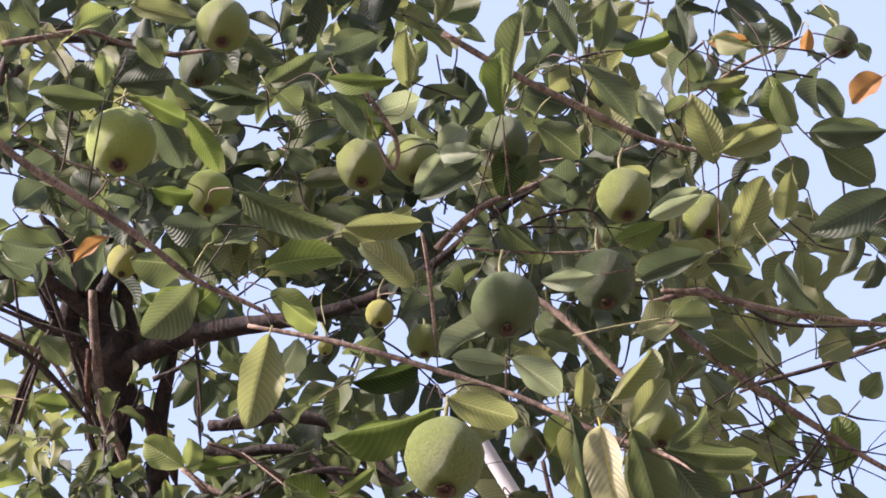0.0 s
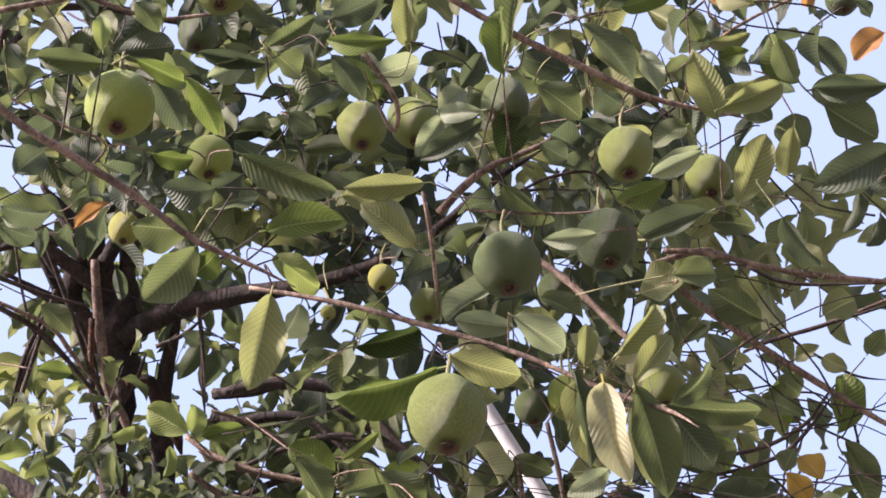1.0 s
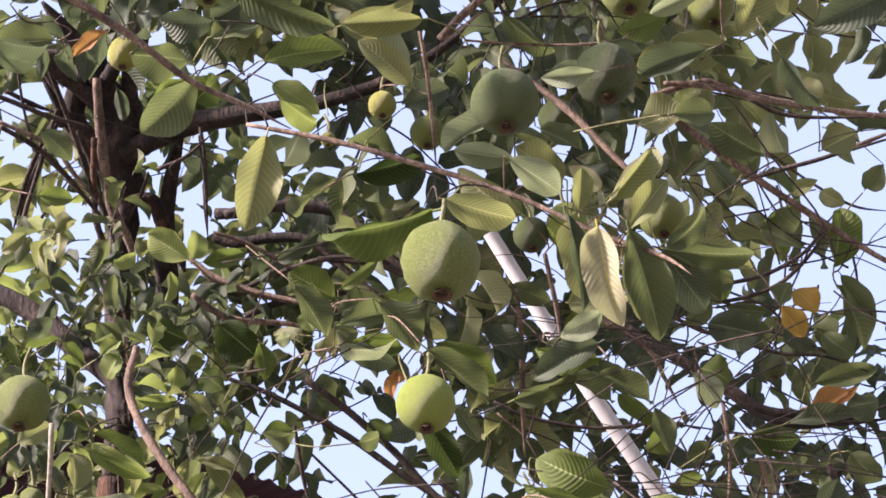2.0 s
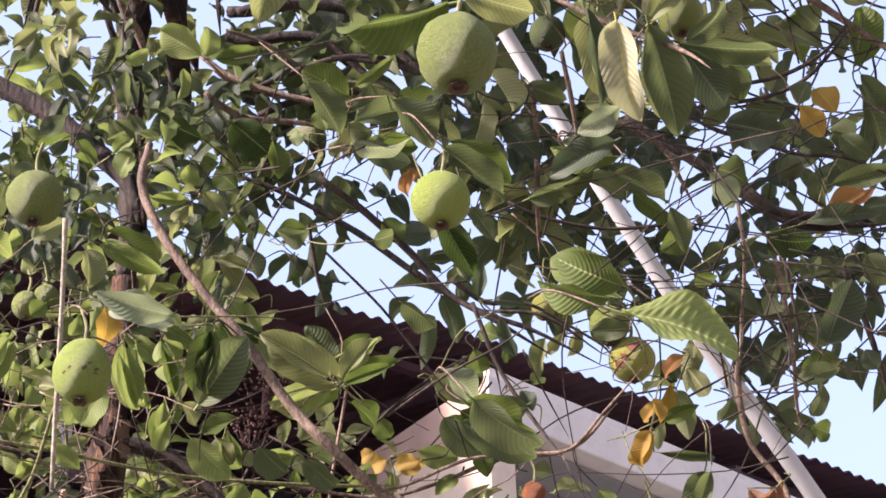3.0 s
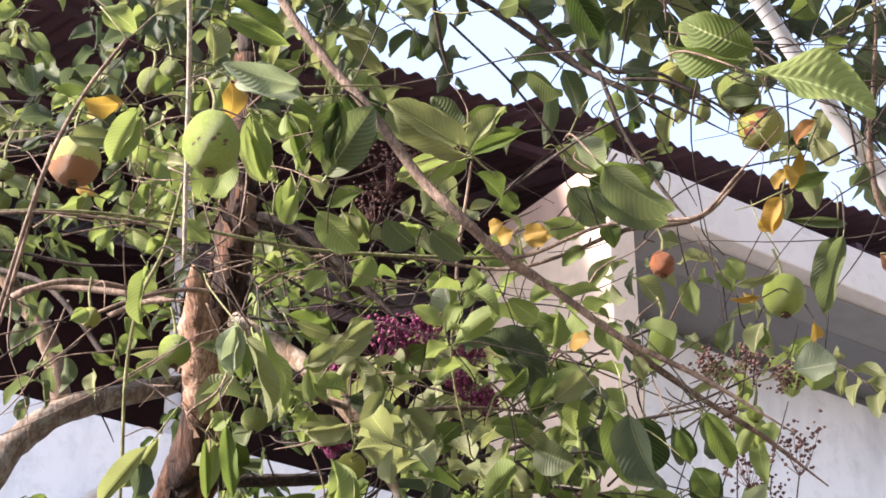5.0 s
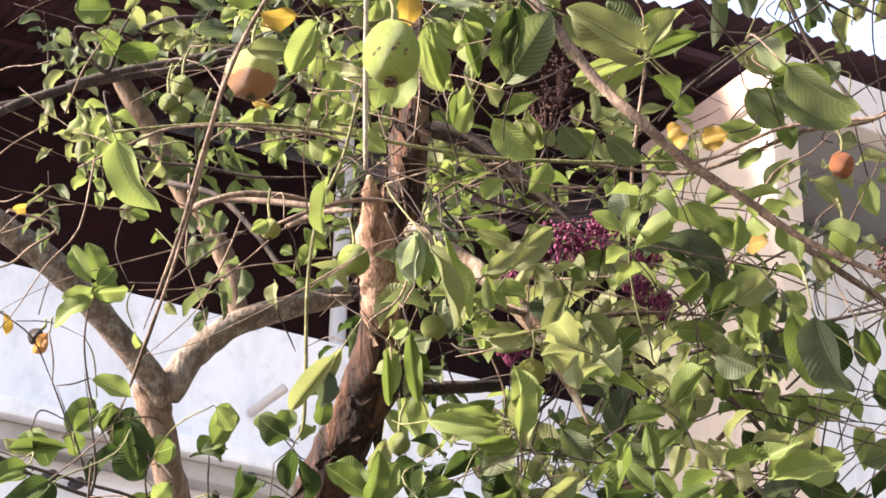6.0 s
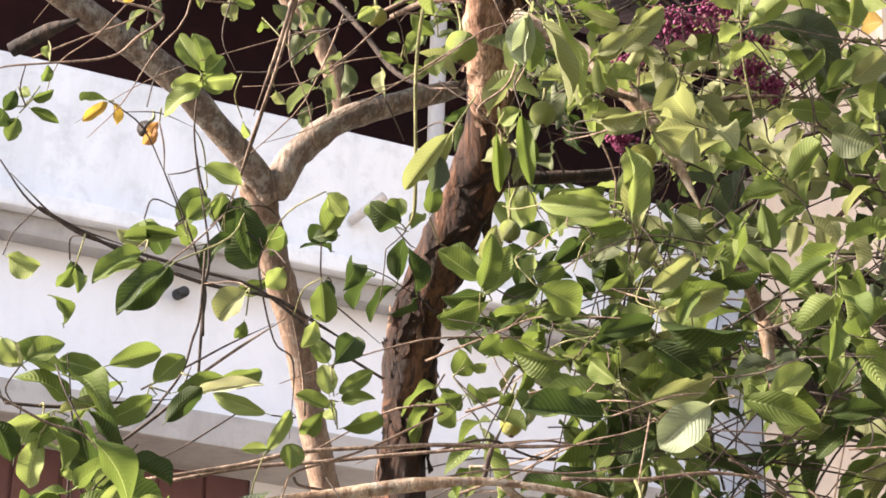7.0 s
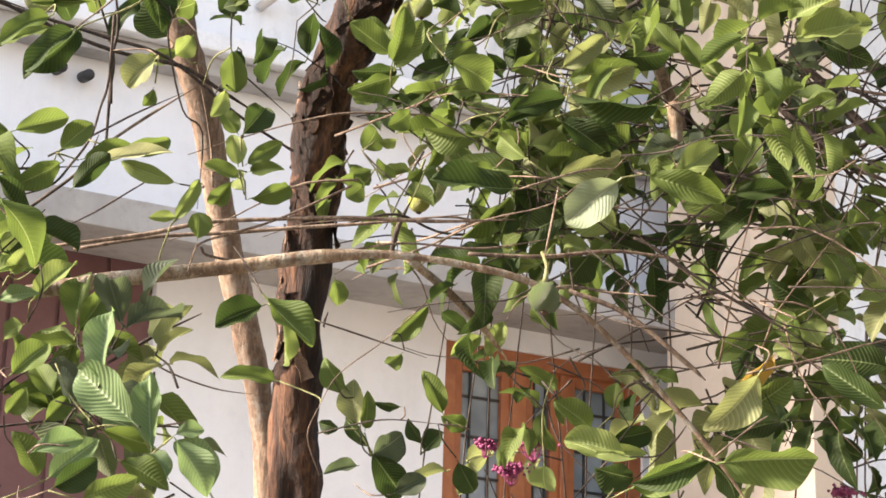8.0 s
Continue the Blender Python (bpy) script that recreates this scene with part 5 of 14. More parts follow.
bark_flakes(tree, [(-0.588, 3.295, 2.296, 0.0391), (-0.564, 3.243, 2.670, 0.0416), (-0.551, 3.202, 2.791, 0.0397), (-0.442, 3.128, 3.003, 0.0472), (-0.401, 3.067, 3.246, 0.0383), (-0.376, 3.024, 3.392, 0.0340), (-0.364, 2.995, 3.629, 0.0250)], 150)

# ---- a pole leaning in the tree ----
pole = thing("fruit_pole", (0, 0, 0), "long white plastic pole leaning up through the branches", "pole")
branch(pole, "pipe", PIPE, (3.416, 4.806, 0.000, 0.0180), (2.131, 3.933, 1.684, 0.0170), (0.846, 3.060, 3.367, 0.0160), (0.727, 2.980, 3.514, 0.0155), (0.611, 2.902, 3.665, 0.0150), (0.500, 2.824, 3.821, 0.0145), (0.392, 2.748, 3.981, 0.0138), (0.287, 2.673, 4.145, 0.0132), sides=14, steps=4, rough=0.01)

# ---- a flowering shrub behind the trunk ----
shrub = thing("flowering_shrub", (0, 0, 0), "tall shrub with magenta flower heads and brown seed heads", "shrub")
branch(shrub, 'stem', TWIG_DARK, (-0.584, 3.960, -0.020, 0.0035), (-0.406, 3.652, 2.314, 0.0017), (-0.117, 2.947, 3.147, 0.0012))
flower_head(shrub, (-0.117, 2.947, 3.187), 0.042, 130, FLOWER, 'flower_head', 0.0042, 0, 0.42)
branch(shrub, 'stem', TWIG_DARK, (-0.464, 4.040, -0.020, 0.0035), (-0.336, 3.655, 2.309, 0.0017), (-0.087, 2.952, 3.138, 0.0012))
flower_head(shrub, (-0.087, 2.952, 3.178), 0.032, 130, FLOWER, 'flower_head', 0.0042, 1, 0.42)
branch(shrub, 'stem', TWIG_DARK, (-0.344, 4.120, -0.020, 0.0035), (-0.258, 3.647, 2.324, 0.0017), (-0.044, 2.939, 3.161, 0.0012))
flower_head(shrub, (-0.044, 2.939, 3.201), 0.034, 130, FLOWER, 'flower_head', 0.0042, 2, 0.42)
branch(shrub, 'stem', TWIG_DARK, (-0.224, 4.200, -0.020, 0.0035), (-0.298, 3.669, 2.281, 0.0017), (-0.183, 2.973, 3.095, 0.0012))
flower_head(shrub, (-0.183, 2.973, 3.135), 0.025, 130, FLOWER, 'flower_head', 0.0042, 3, 0.42)
branch(shrub, 'stem', TWIG_DARK, (-0.104, 4.280, -0.020, 0.0035), (-0.120, 3.677, 2.268, 0.0017), (0.015, 2.985, 3.075, 0.0012))
flower_head(shrub, (0.015, 2.985, 3.115), 0.027, 130, FLOWER, 'flower_head', 0.0042, 4, 0.42)
branch(shrub, 'stem', TWIG_DARK, (0.016, 4.360, -0.020, 0.0035), (-0.048, 3.684, 2.253, 0.0017), (0.049, 2.996, 3.052, 0.0012))
flower_head(shrub, (0.049, 2.996, 3.092), 0.027, 130, FLOWER, 'flower_head', 0.0042, 5, 0.42)
branch(shrub, 'stem', TWIG_DARK, (0.136, 4.440, -0.020, 0.0035), (-0.157, 3.705, 2.208, 0.0017), (-0.196, 3.029, 2.983, 0.0012))
flower_head(shrub, (-0.196, 3.029, 3.023), 0.019, 130, FLOWER, 'flower_head', 0.0042, 6, 0.42)
branch(shrub, 'stem', TWIG_DARK, (0.256, 4.520, -0.020, 0.0035), (0.038, 3.662, 2.295, 0.0017), (0.027, 2.963, 3.117, 0.0012))
flower_head(shrub, (0.027, 2.963, 3.157), 0.021, 130, FLOWER, 'flower_head', 0.0042, 7, 0.42)
branch(shrub, 'stem', TWIG_DARK, (0.376, 4.600, -0.020, 0.0035), (-0.058, 3.880, 1.690, 0.0017), (-0.198, 3.299, 2.185, 0.0012))
flower_head(shrub, (-0.198, 3.299, 2.225), 0.027, 130, FLOWER, 'flower_head', 0.0042, 8, 0.42)
branch(shrub, 'stem', TWIG_DARK, (0.496, 4.680, -0.020, 0.0035), (-0.060, 3.879, 1.684, 0.0017), (-0.277, 3.296, 2.178, 0.0012))
flower_head(shrub, (-0.277, 3.296, 2.218), 0.016, 130, FLOWER, 'flower_head', 0.0042, 9, 0.42)
branch(shrub, 'stem', TWIG_DARK, (0.616, 4.760, -0.020, 0.0035), (0.018, 3.885, 1.660, 0.0017), (-0.234, 3.306, 2.140, 0.0012))
flower_head(shrub, (-0.234, 3.306, 2.180), 0.021, 130, FLOWER, 'flower_head', 0.0042, 10, 0.42)
branch(shrub, 'stem', TWIG_DARK, (0.736, 4.840, -0.020, 0.0035), (0.410, 3.880, 1.639, 0.0017), (0.292, 3.298, 2.108, 0.0012))
flower_head(shrub, (0.292, 3.298, 2.148), 0.019, 130, FLOWER, 'flower_head', 0.0042, 11, 0.42)
branch(shrub, 'stem', TWIG_DARK, (-0.105, 3.653, -0.020, 0.0035), (0.153, 3.655, 2.331, 0.0017), (0.431, 3.117, 3.163, 0.0012))
flower_head(shrub, (0.431, 3.117, 3.213), 0.028, 80, SEED, 'seed_head', 0.0040, 20, 0.9)
branch(shrub, 'stem', TWIG_DARK, (0.145, 3.773, -0.020, 0.0035), (0.259, 3.649, 2.329, 0.0017), (0.501, 3.108, 3.160, 0.0012))
flower_head(shrub, (0.501, 3.108, 3.210), 0.043, 80, SEED, 'seed_head', 0.0040, 21, 0.9)
branch(shrub, 'stem', TWIG_DARK, (0.395, 3.893, -0.020, 0.0035), (0.358, 3.650, 2.314, 0.0017), (0.561, 3.110, 3.136, 0.0012))
flower_head(shrub, (0.561, 3.110, 3.186), 0.026, 80, SEED, 'seed_head', 0.0040, 22, 0.9)
branch(shrub, 'stem', TWIG_DARK, (0.645, 4.013, -0.020, 0.0035), (0.374, 3.694, 2.239, 0.0017), (0.494, 3.177, 3.021, 0.0012))
flower_head(shrub, (0.494, 3.177, 3.071), 0.049, 80, SEED, 'seed_head', 0.0040, 23, 0.9)
branch(shrub, 'stem', TWIG_DARK, (0.895, 4.133, -0.020, 0.0035), (0.451, 3.710, 2.196, 0.0017), (0.520, 3.203, 2.955, 0.0012))
flower_head(shrub, (0.520, 3.203, 3.005), 0.043, 80, SEED, 'seed_head', 0.0040, 24, 0.9)
branch(shrub, 'stem', TWIG_DARK, (1.145, 4.253, -0.020, 0.0035), (0.548, 3.682, 2.244, 0.0017), (0.577, 3.160, 3.028, 0.0012))
flower_head(shrub, (0.577, 3.160, 3.078), 0.043, 80, SEED, 'seed_head', 0.0040, 25, 0.9)
branch(shrub, 'stem', TWIG_DARK, (1.395, 4.373, -0.020, 0.0035), (0.543, 3.676, 2.279, 0.0017), (0.476, 3.151, 3.083, 0.0012))
flower_head(shrub, (0.476, 3.151, 3.133), 0.028, 80, SEED, 'seed_head', 0.0040, 26, 0.9)
flower_head(shrub, (-0.127, 3.295, 3.749), 0.065, 90, SEED, 'seed_head', 0.0042, 40, 0.9)
flower_head(shrub, (-0.051, 3.282, 3.772), 0.043, 90, SEED, 'seed_head', 0.0042, 41, 0.9)
flower_head(shrub, (-0.149, 3.335, 3.685), 0.043, 90, SEED, 'seed_head', 0.0042, 42, 0.9)

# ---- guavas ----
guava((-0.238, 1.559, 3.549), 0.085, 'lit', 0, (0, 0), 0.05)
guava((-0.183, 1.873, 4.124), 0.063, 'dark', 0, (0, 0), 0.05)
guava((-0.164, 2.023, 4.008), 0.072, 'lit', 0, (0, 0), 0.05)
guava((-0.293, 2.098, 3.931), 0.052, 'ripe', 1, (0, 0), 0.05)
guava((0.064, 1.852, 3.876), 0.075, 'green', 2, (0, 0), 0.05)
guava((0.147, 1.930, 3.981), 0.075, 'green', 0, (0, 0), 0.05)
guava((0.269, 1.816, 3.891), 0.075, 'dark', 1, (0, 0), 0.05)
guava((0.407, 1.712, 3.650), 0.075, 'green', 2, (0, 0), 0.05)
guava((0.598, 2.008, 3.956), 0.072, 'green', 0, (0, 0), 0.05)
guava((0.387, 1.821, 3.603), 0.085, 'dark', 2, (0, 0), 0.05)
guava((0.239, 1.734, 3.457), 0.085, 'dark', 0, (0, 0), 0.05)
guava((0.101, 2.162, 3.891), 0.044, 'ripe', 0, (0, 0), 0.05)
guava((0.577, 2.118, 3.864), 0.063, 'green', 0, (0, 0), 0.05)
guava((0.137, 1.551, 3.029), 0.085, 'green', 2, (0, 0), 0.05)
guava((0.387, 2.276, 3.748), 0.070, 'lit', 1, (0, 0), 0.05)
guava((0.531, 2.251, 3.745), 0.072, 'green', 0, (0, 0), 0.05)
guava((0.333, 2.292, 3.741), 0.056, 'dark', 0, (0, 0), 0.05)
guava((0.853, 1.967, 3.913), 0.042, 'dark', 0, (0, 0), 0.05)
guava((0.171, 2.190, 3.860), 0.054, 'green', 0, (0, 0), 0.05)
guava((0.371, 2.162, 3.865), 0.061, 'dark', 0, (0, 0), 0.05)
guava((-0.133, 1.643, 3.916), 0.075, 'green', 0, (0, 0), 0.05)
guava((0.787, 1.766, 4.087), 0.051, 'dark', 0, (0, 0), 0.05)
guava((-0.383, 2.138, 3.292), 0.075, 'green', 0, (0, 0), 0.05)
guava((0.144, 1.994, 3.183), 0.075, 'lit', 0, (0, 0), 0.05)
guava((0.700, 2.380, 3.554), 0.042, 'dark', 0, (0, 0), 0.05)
blemish(guava((-0.287, 2.057, 2.969), 0.075, 'lit', 1, (0, 0), 0.05), (0.003, 0.022, 1.627), 0.075, 0.28, 9, CALYX, 276)
spotted = guava((0.471, 2.613, 3.357), 0.072, 'ripe', 0, (0, 0), 0.05)
blemish(spotted, (0.454, 2.593, 3.342), 0.072, 0.0, 1, FRUIT["rotten"], 5, 4.5)
blemish(spotted, (0.469, 2.578, 3.360), 0.072, 0.0, 1, FRUIT["rotten"], 9, 3.4)
guava((-0.148, 2.330, 2.194), 0.035, 'dark', 0, (0, 0), 0.04)
guava((0.322, 2.739, 3.190), 0.040, 'rotten', 4, (0, 0), 0.05)
guava((0.504, 2.742, 3.135), 0.067, 'lit', 0, (0, 0), 0.05)
guava((0.691, 2.718, 3.104), 0.063, 'rotten', 4, (0, 0), 0.05)
guava((0.320, 2.796, 3.087), 0.049, 'lit', 3, (0, 0), 0.05)
guava((-0.536, 2.445, 3.196), 0.075, 'half', 0, (0, 0), 0.05)
guava((0.337, 2.582, 3.433), 0.042, 'ripe', 0, (0, 0), 0.05)
guava((0.365, 2.591, 3.414), 0.032, 'green', 0, (0, 0), 0.05)
guava((0.436, 2.588, 3.403), 0.063, 'green', 0, (0, 0), 0.05)
guava((-0.554, 2.746, 3.108), 0.032, 'ripe', 0, (0, 0), 0.05)
guava((-0.428, 2.788, 3.072), 0.051, 'lit', 0, (0, 0), 0.05)
guava((-0.308, 2.849, 2.983), 0.040, 'green', 0, (0, 0), 0.05)
guava((-0.458, 2.570, 3.421), 0.045, 'green', 0, (0, 0), 0.05)
guava((-0.429, 2.566, 3.434), 0.040, 'green', 0, (0, 0), 0.05)
guava((-0.159, 2.893, 2.923), 0.045, 'ripe', 0, (0, 0), 0.05)
guava((-0.679, 2.613, 3.289), 0.033, 'green', 0, (0, 0), 0.05)
guava((-0.700, 2.623, 3.265), 0.030, 'green', 0, (0, 0), 0.05)
guava((-0.684, 2.636, 3.250), 0.032, 'green', 0, (0, 0), 0.05)
guava((-0.651, 2.648, 3.245), 0.026, 'green', 0, (0, 0), 0.05)
guava((-0.395, 2.601, 3.395), 0.044, 'green', 0, (0, 0), 0.05)
guava((0.459, 2.835, 2.980), 0.026, 'lit', 0, (0, 0), 0.05)
guava((-0.365, 2.925, 2.822), 0.035, 'green', 0, (0, 0), 0.05)
guava((-0.176, 3.100, 2.412), 0.054, 'dark', 0, (0, 0), 0.05)
guava((-0.371, 3.043, 2.547), 0.035, 'ripe', 0, (0, 0), 0.05)
guava((0.018, 2.202, 3.855), 0.024, 'ripe', 0, (0, 0), 0.05)

# Single leaves near the camera.
leaf(tree, (0.396, 1.648, 3.892), (0.395, 1.598, 3.936), (-0.21, -0.65, -0.73), 0.040, 'green', 'guava')
leaf(tree, (0.247, 1.586, 3.719), (0.263, 1.505, 3.782), (-0.50, -0.59, -0.63), 0.049, 'green', 'guava')
leaf(tree, (-0.176, 1.640, 3.924), (-0.262, 1.634, 3.945), (-0.10, -0.74, -0.67), 0.040, 'light', 'guava')
leaf(tree, (-0.382, 1.642, 3.898), (-0.415, 1.597, 3.918), (-0.28, -0.21, -0.94), 0.047, 'green', 'guava')
leaf(tree, (-0.336, 1.651, 3.899), (-0.285, 1.634, 3.943), (-0.04, -0.94, -0.33), 0.038, 'fresh', 'guava')
leaf(tree, (0.020, 1.681, 3.902), (0.082, 1.649, 3.901), (-0.15, -0.27, -0.95), 0.049, 'dark', 'guava')
leaf(tree, (0.586, 1.596, 3.887), (0.613, 1.609, 3.847), (-0.07, -0.93, -0.35), 0.036, 'dark', 'guava')
leaf(tree, (0.542, 1.624, 3.878), (0.587, 1.604, 3.860), (-0.50, -0.44, -0.75), 0.024, 'brown', 'guava')
leaf(tree, (0.729, 1.598, 3.844), (0.752, 1.615, 3.829), (0.25, -0.83, -0.49), 0.030, 'dark', 'guava')
leaf(tree, (0.669, 1.590, 3.869), (0.672, 1.631, 3.867), (-0.15, -0.04, -0.99), 0.021, 'brown', 'guava')
leaf(tree, (0.394, 2.244, 3.219), (0.306, 2.231, 3.275), (-0.12, -0.91, -0.40), 0.074, 'fresh', 'guava')
leaf(tree, (0.309, 1.711, 2.818), (0.430, 1.709, 2.784), (-0.13, -0.93, 0.34), 0.078, 'fresh', 'pleated', 0)
leaf(tree, (0.370, 2.339, 3.223), (0.423, 2.326, 3.219), (-0.24, -0.83, -0.50), 0.035, 'green', 'guava')
leaf(tree, (0.106, 2.334, 3.266), (0.155, 2.375, 3.256), (-0.08, -0.14, -0.99), 0.043, 'green', 'guava')
leaf(tree, (0.065, 2.284, 3.337), (0.097, 2.291, 3.352), (0.46, -0.44, -0.77), 0.037, 'green', 'guava')
leaf(tree, (0.214, 2.325, 3.270), (0.219, 2.290, 3.303), (-0.34, -0.68, -0.65), 0.026, 'dark', 'guava')
leaf(tree, (0.236, 2.326, 3.266), (0.274, 2.312, 3.252), (-0.41, -0.88, -0.23), 0.025, 'dark', 'guava')
leaf(tree, (0.244, 2.341, 3.243), (0.268, 2.368, 3.200), (-0.40, -0.66, -0.63), 0.027, 'dark', 'guava')
leaf(tree, (0.525, 2.423, 3.047), (0.501, 2.471, 2.970), (-0.59, -0.75, -0.28), 0.045, 'green', 'guava')
leaf(tree, (0.451, 2.405, 3.102), (0.435, 2.453, 3.070), (-0.77, -0.51, -0.39), 0.037, 'yellow', 'guava')
leaf(tree, (0.455, 2.381, 3.138), (0.465, 2.389, 3.105), (0.42, -0.90, -0.09), 0.029, 'yellow', 'guava')
leaf(tree, (-0.086, 2.256, 3.150), (0.002, 2.291, 3.106), (-0.25, -0.44, -0.86), 0.050, 'light', 'guava')
leaf(tree, (0.007, 2.389, 3.188), (0.054, 2.362, 3.227), (0.44, -0.41, -0.80), 0.051, 'light', 'guava')
leaf(tree, (0.008, 2.402, 3.168), (-0.079, 2.427, 3.146), (0.11, -0.39, -0.91), 0.044, 'light', 'guava')
leaf(tree, (0.007, 2.393, 3.181), (-0.024, 2.348, 3.236), (0.39, -0.81, -0.44), 0.043, 'green', 'guava')
leaf(tree, (-0.306, 2.246, 3.205), (-0.209, 2.269, 3.183), (0.23, -0.97, -0.04), 0.048, 'pale', 'guava')
leaf(tree, (-0.328, 2.308, 3.268), (-0.329, 2.291, 3.323), (0.70, -0.69, -0.21), 0.044, 'light', 'guava')
leaf(tree, (-0.305, 2.326, 3.247), (-0.300, 2.349, 3.202), (0.59, -0.75, -0.30), 0.039, 'yellow', 'guava')
leaf(tree, (-0.166, 2.345, 3.242), (-0.176, 2.374, 3.167), (0.60, -0.71, -0.35), 0.047, 'green', 'guava')
leaf(tree, (-0.285, 2.363, 3.197), (-0.260, 2.398, 3.127), (-0.33, -0.79, -0.51), 0.029, 'light', 'guava')
leaf(tree, (0.170, 2.145, 2.954), (0.264, 2.164, 2.913), (-0.09, -0.80, -0.59), 0.051, 'green', 'guava')
leaf(tree, (0.165, 2.386, 3.186), (0.222, 2.418, 3.161), (0.36, -0.88, -0.31), 0.044, 'pale', 'guava')
leaf(tree, (0.152, 2.032, 3.299), (0.235, 2.078, 3.252), (0.33, -0.90, -0.30), 0.044, 'green', 'guava')
leaf(tree, (0.091, 2.160, 3.490), (0.155, 2.199, 3.442), (0.33, -0.90, -0.29), 0.061, 'green', 'guava')
leaf(tree, (-0.027, 2.146, 3.507), (0.021, 2.187, 3.450), (0.29, -0.88, -0.38), 0.052, 'green', 'guava')
leaf(tree, (0.037, 2.202, 3.442), (0.124, 2.220, 3.449), (0.11, -0.20, -0.97), 0.036, 'pale', 'guava')
leaf(tree, (0.037, 2.181, 3.466), (0.116, 2.183, 3.500), (0.16, -0.93, -0.34), 0.041, 'green', 'guava')
leaf(tree, (0.328, 2.184, 3.437), (0.402, 2.192, 3.413), (-0.00, -0.95, -0.30), 0.040, 'green', 'guava')
leaf(tree, (0.278, 2.205, 3.352), (0.376, 2.181, 3.384), (0.18, -0.45, -0.87), 0.039, 'green', 'guava')
leaf(tree, (0.399, 2.205, 3.399), (0.482, 2.243, 3.379), (0.35, -0.90, -0.26), 0.047, 'green', 'guava')
leaf(tree, (0.477, 2.224, 3.355), (0.496, 2.254, 3.299), (0.19, -0.89, -0.41), 0.034, 'green', 'guava')
leaf(tree, (0.690, 2.299, 3.179), (0.719, 2.239, 3.246), (0.11, -0.72, -0.69), 0.063, 'dark', 'guava')
leaf(tree, (0.659, 2.209, 3.316), (0.749, 2.164, 3.311), (-0.44, -0.83, -0.34), 0.028, 'dark', 'guava')
leaf(tree, (0.685, 2.195, 3.325), (0.742, 2.174, 3.344), (-0.33, -0.94, -0.05), 0.032, 'brown', 'guava')
leaf(tree, (0.649, 2.109, 3.444), (0.682, 2.138, 3.413), (0.17, -0.79, -0.58), 0.037, 'yellow', 'guava')
leaf(tree, (0.649, 2.337, 3.139), (0.706, 2.315, 3.153), (-0.25, -0.89, -0.37), 0.032, 'green', 'guava')
leaf(tree, (0.668, 2.358, 3.098), (0.691, 2.332, 3.136), (0.36, -0.65, -0.66), 0.034, 'green', 'guava')
leaf(tree, (0.463, 2.419, 3.075), (0.544, 2.430, 3.075), (0.11, -0.78, -0.61), 0.016, 'green', 'guava')
leaf(tree, (0.618, 2.420, 3.017), (0.589, 2.429, 2.987), (0.30, -0.78, -0.55), 0.025, 'dead', 'guava')
leaf(tree, (0.629, 2.414, 3.022), (0.637, 2.461, 2.978), (-0.69, -0.44, -0.58), 0.041, 'dead', 'guava')
leaf(tree, (0.584, 2.426, 3.020), (0.604, 2.428, 2.986), (-0.06, -0.99, -0.10), 0.024, 'dead', 'guava')
leaf(tree, (0.116, 2.222, 3.414), (0.105, 2.271, 3.397), (-0.47, -0.39, -0.80), 0.025, 'brown', 'guava')
leaf(tree, (0.132, 2.224, 3.411), (0.117, 2.246, 3.429), (-0.80, -0.07, -0.59), 0.021, 'brown', 'guava')
leaf(tree, (0.164, 2.267, 3.354), (0.141, 2.285, 3.348), (-0.56, -0.78, -0.27), 0.037, 'green', 'guava')
leaf(tree, (0.203, 2.250, 3.372), (0.234, 2.265, 3.324), (-0.12, -0.92, -0.37), 0.029, 'green', 'guava')
leaf(tree, (-0.026, 2.275, 3.349), (-0.074, 2.306, 3.352), (-0.16, -0.14, -0.98), 0.040, 'green', 'guava')
leaf(tree, (0.530, 2.188, 3.387), (0.572, 2.223, 3.355), (0.24, -0.80, -0.55), 0.042, 'pale', 'guava')
leaf(tree, (0.512, 2.100, 3.496), (0.578, 2.132, 3.473), (0.22, -0.82, -0.52), 0.050, 'green', 'guava')
leaf(tree, (0.551, 2.140, 3.438), (0.626, 2.134, 3.414), (-0.29, -0.65, -0.70), 0.064, 'dark', 'guava')
leaf(tree, (0.563, 2.365, 3.129), (0.550, 2.398, 3.112), (0.07, -0.43, -0.90), 0.035, 'green', 'guava')
leaf(tree, (-0.350, 2.398, 3.161), (-0.344, 2.417, 3.118), (0.64, -0.74, -0.22), 0.048, 'fresh', 'guava')
leaf(tree, (-0.269, 2.420, 3.143), (-0.283, 2.404, 3.208), (0.11, -0.97, -0.22), 0.025, 'light', 'guava')
leaf(tree, (-0.468, 2.364, 3.181), (-0.527, 2.349, 3.175), (0.28, -0.87, -0.40), 0.035, 'light', 'guava')
leaf(tree, (-0.434, 2.347, 3.217), (-0.470, 2.375, 3.147), (-0.30, -0.93, -0.21), 0.028, 'fresh', 'guava')
leaf(tree, (-0.459, 2.340, 3.221), (-0.505, 2.328, 3.213), (0.23, -0.26, -0.94), 0.039, 'yellow', 'guava')
leaf(tree, (-0.161, 2.230, 3.031), (-0.102, 2.170, 3.096), (-0.10, -0.78, -0.62), 0.066, 'green', 'guava')
leaf(tree, (-0.477, 2.260, 3.326), (-0.429, 2.281, 3.308), (0.33, -0.92, -0.20), 0.032, 'fresh', 'guava')
leaf(tree, (-0.306, 2.284, 3.334), (-0.228, 2.307, 3.293), (-0.08, -0.79, -0.60), 0.027, 'fresh', 'guava')
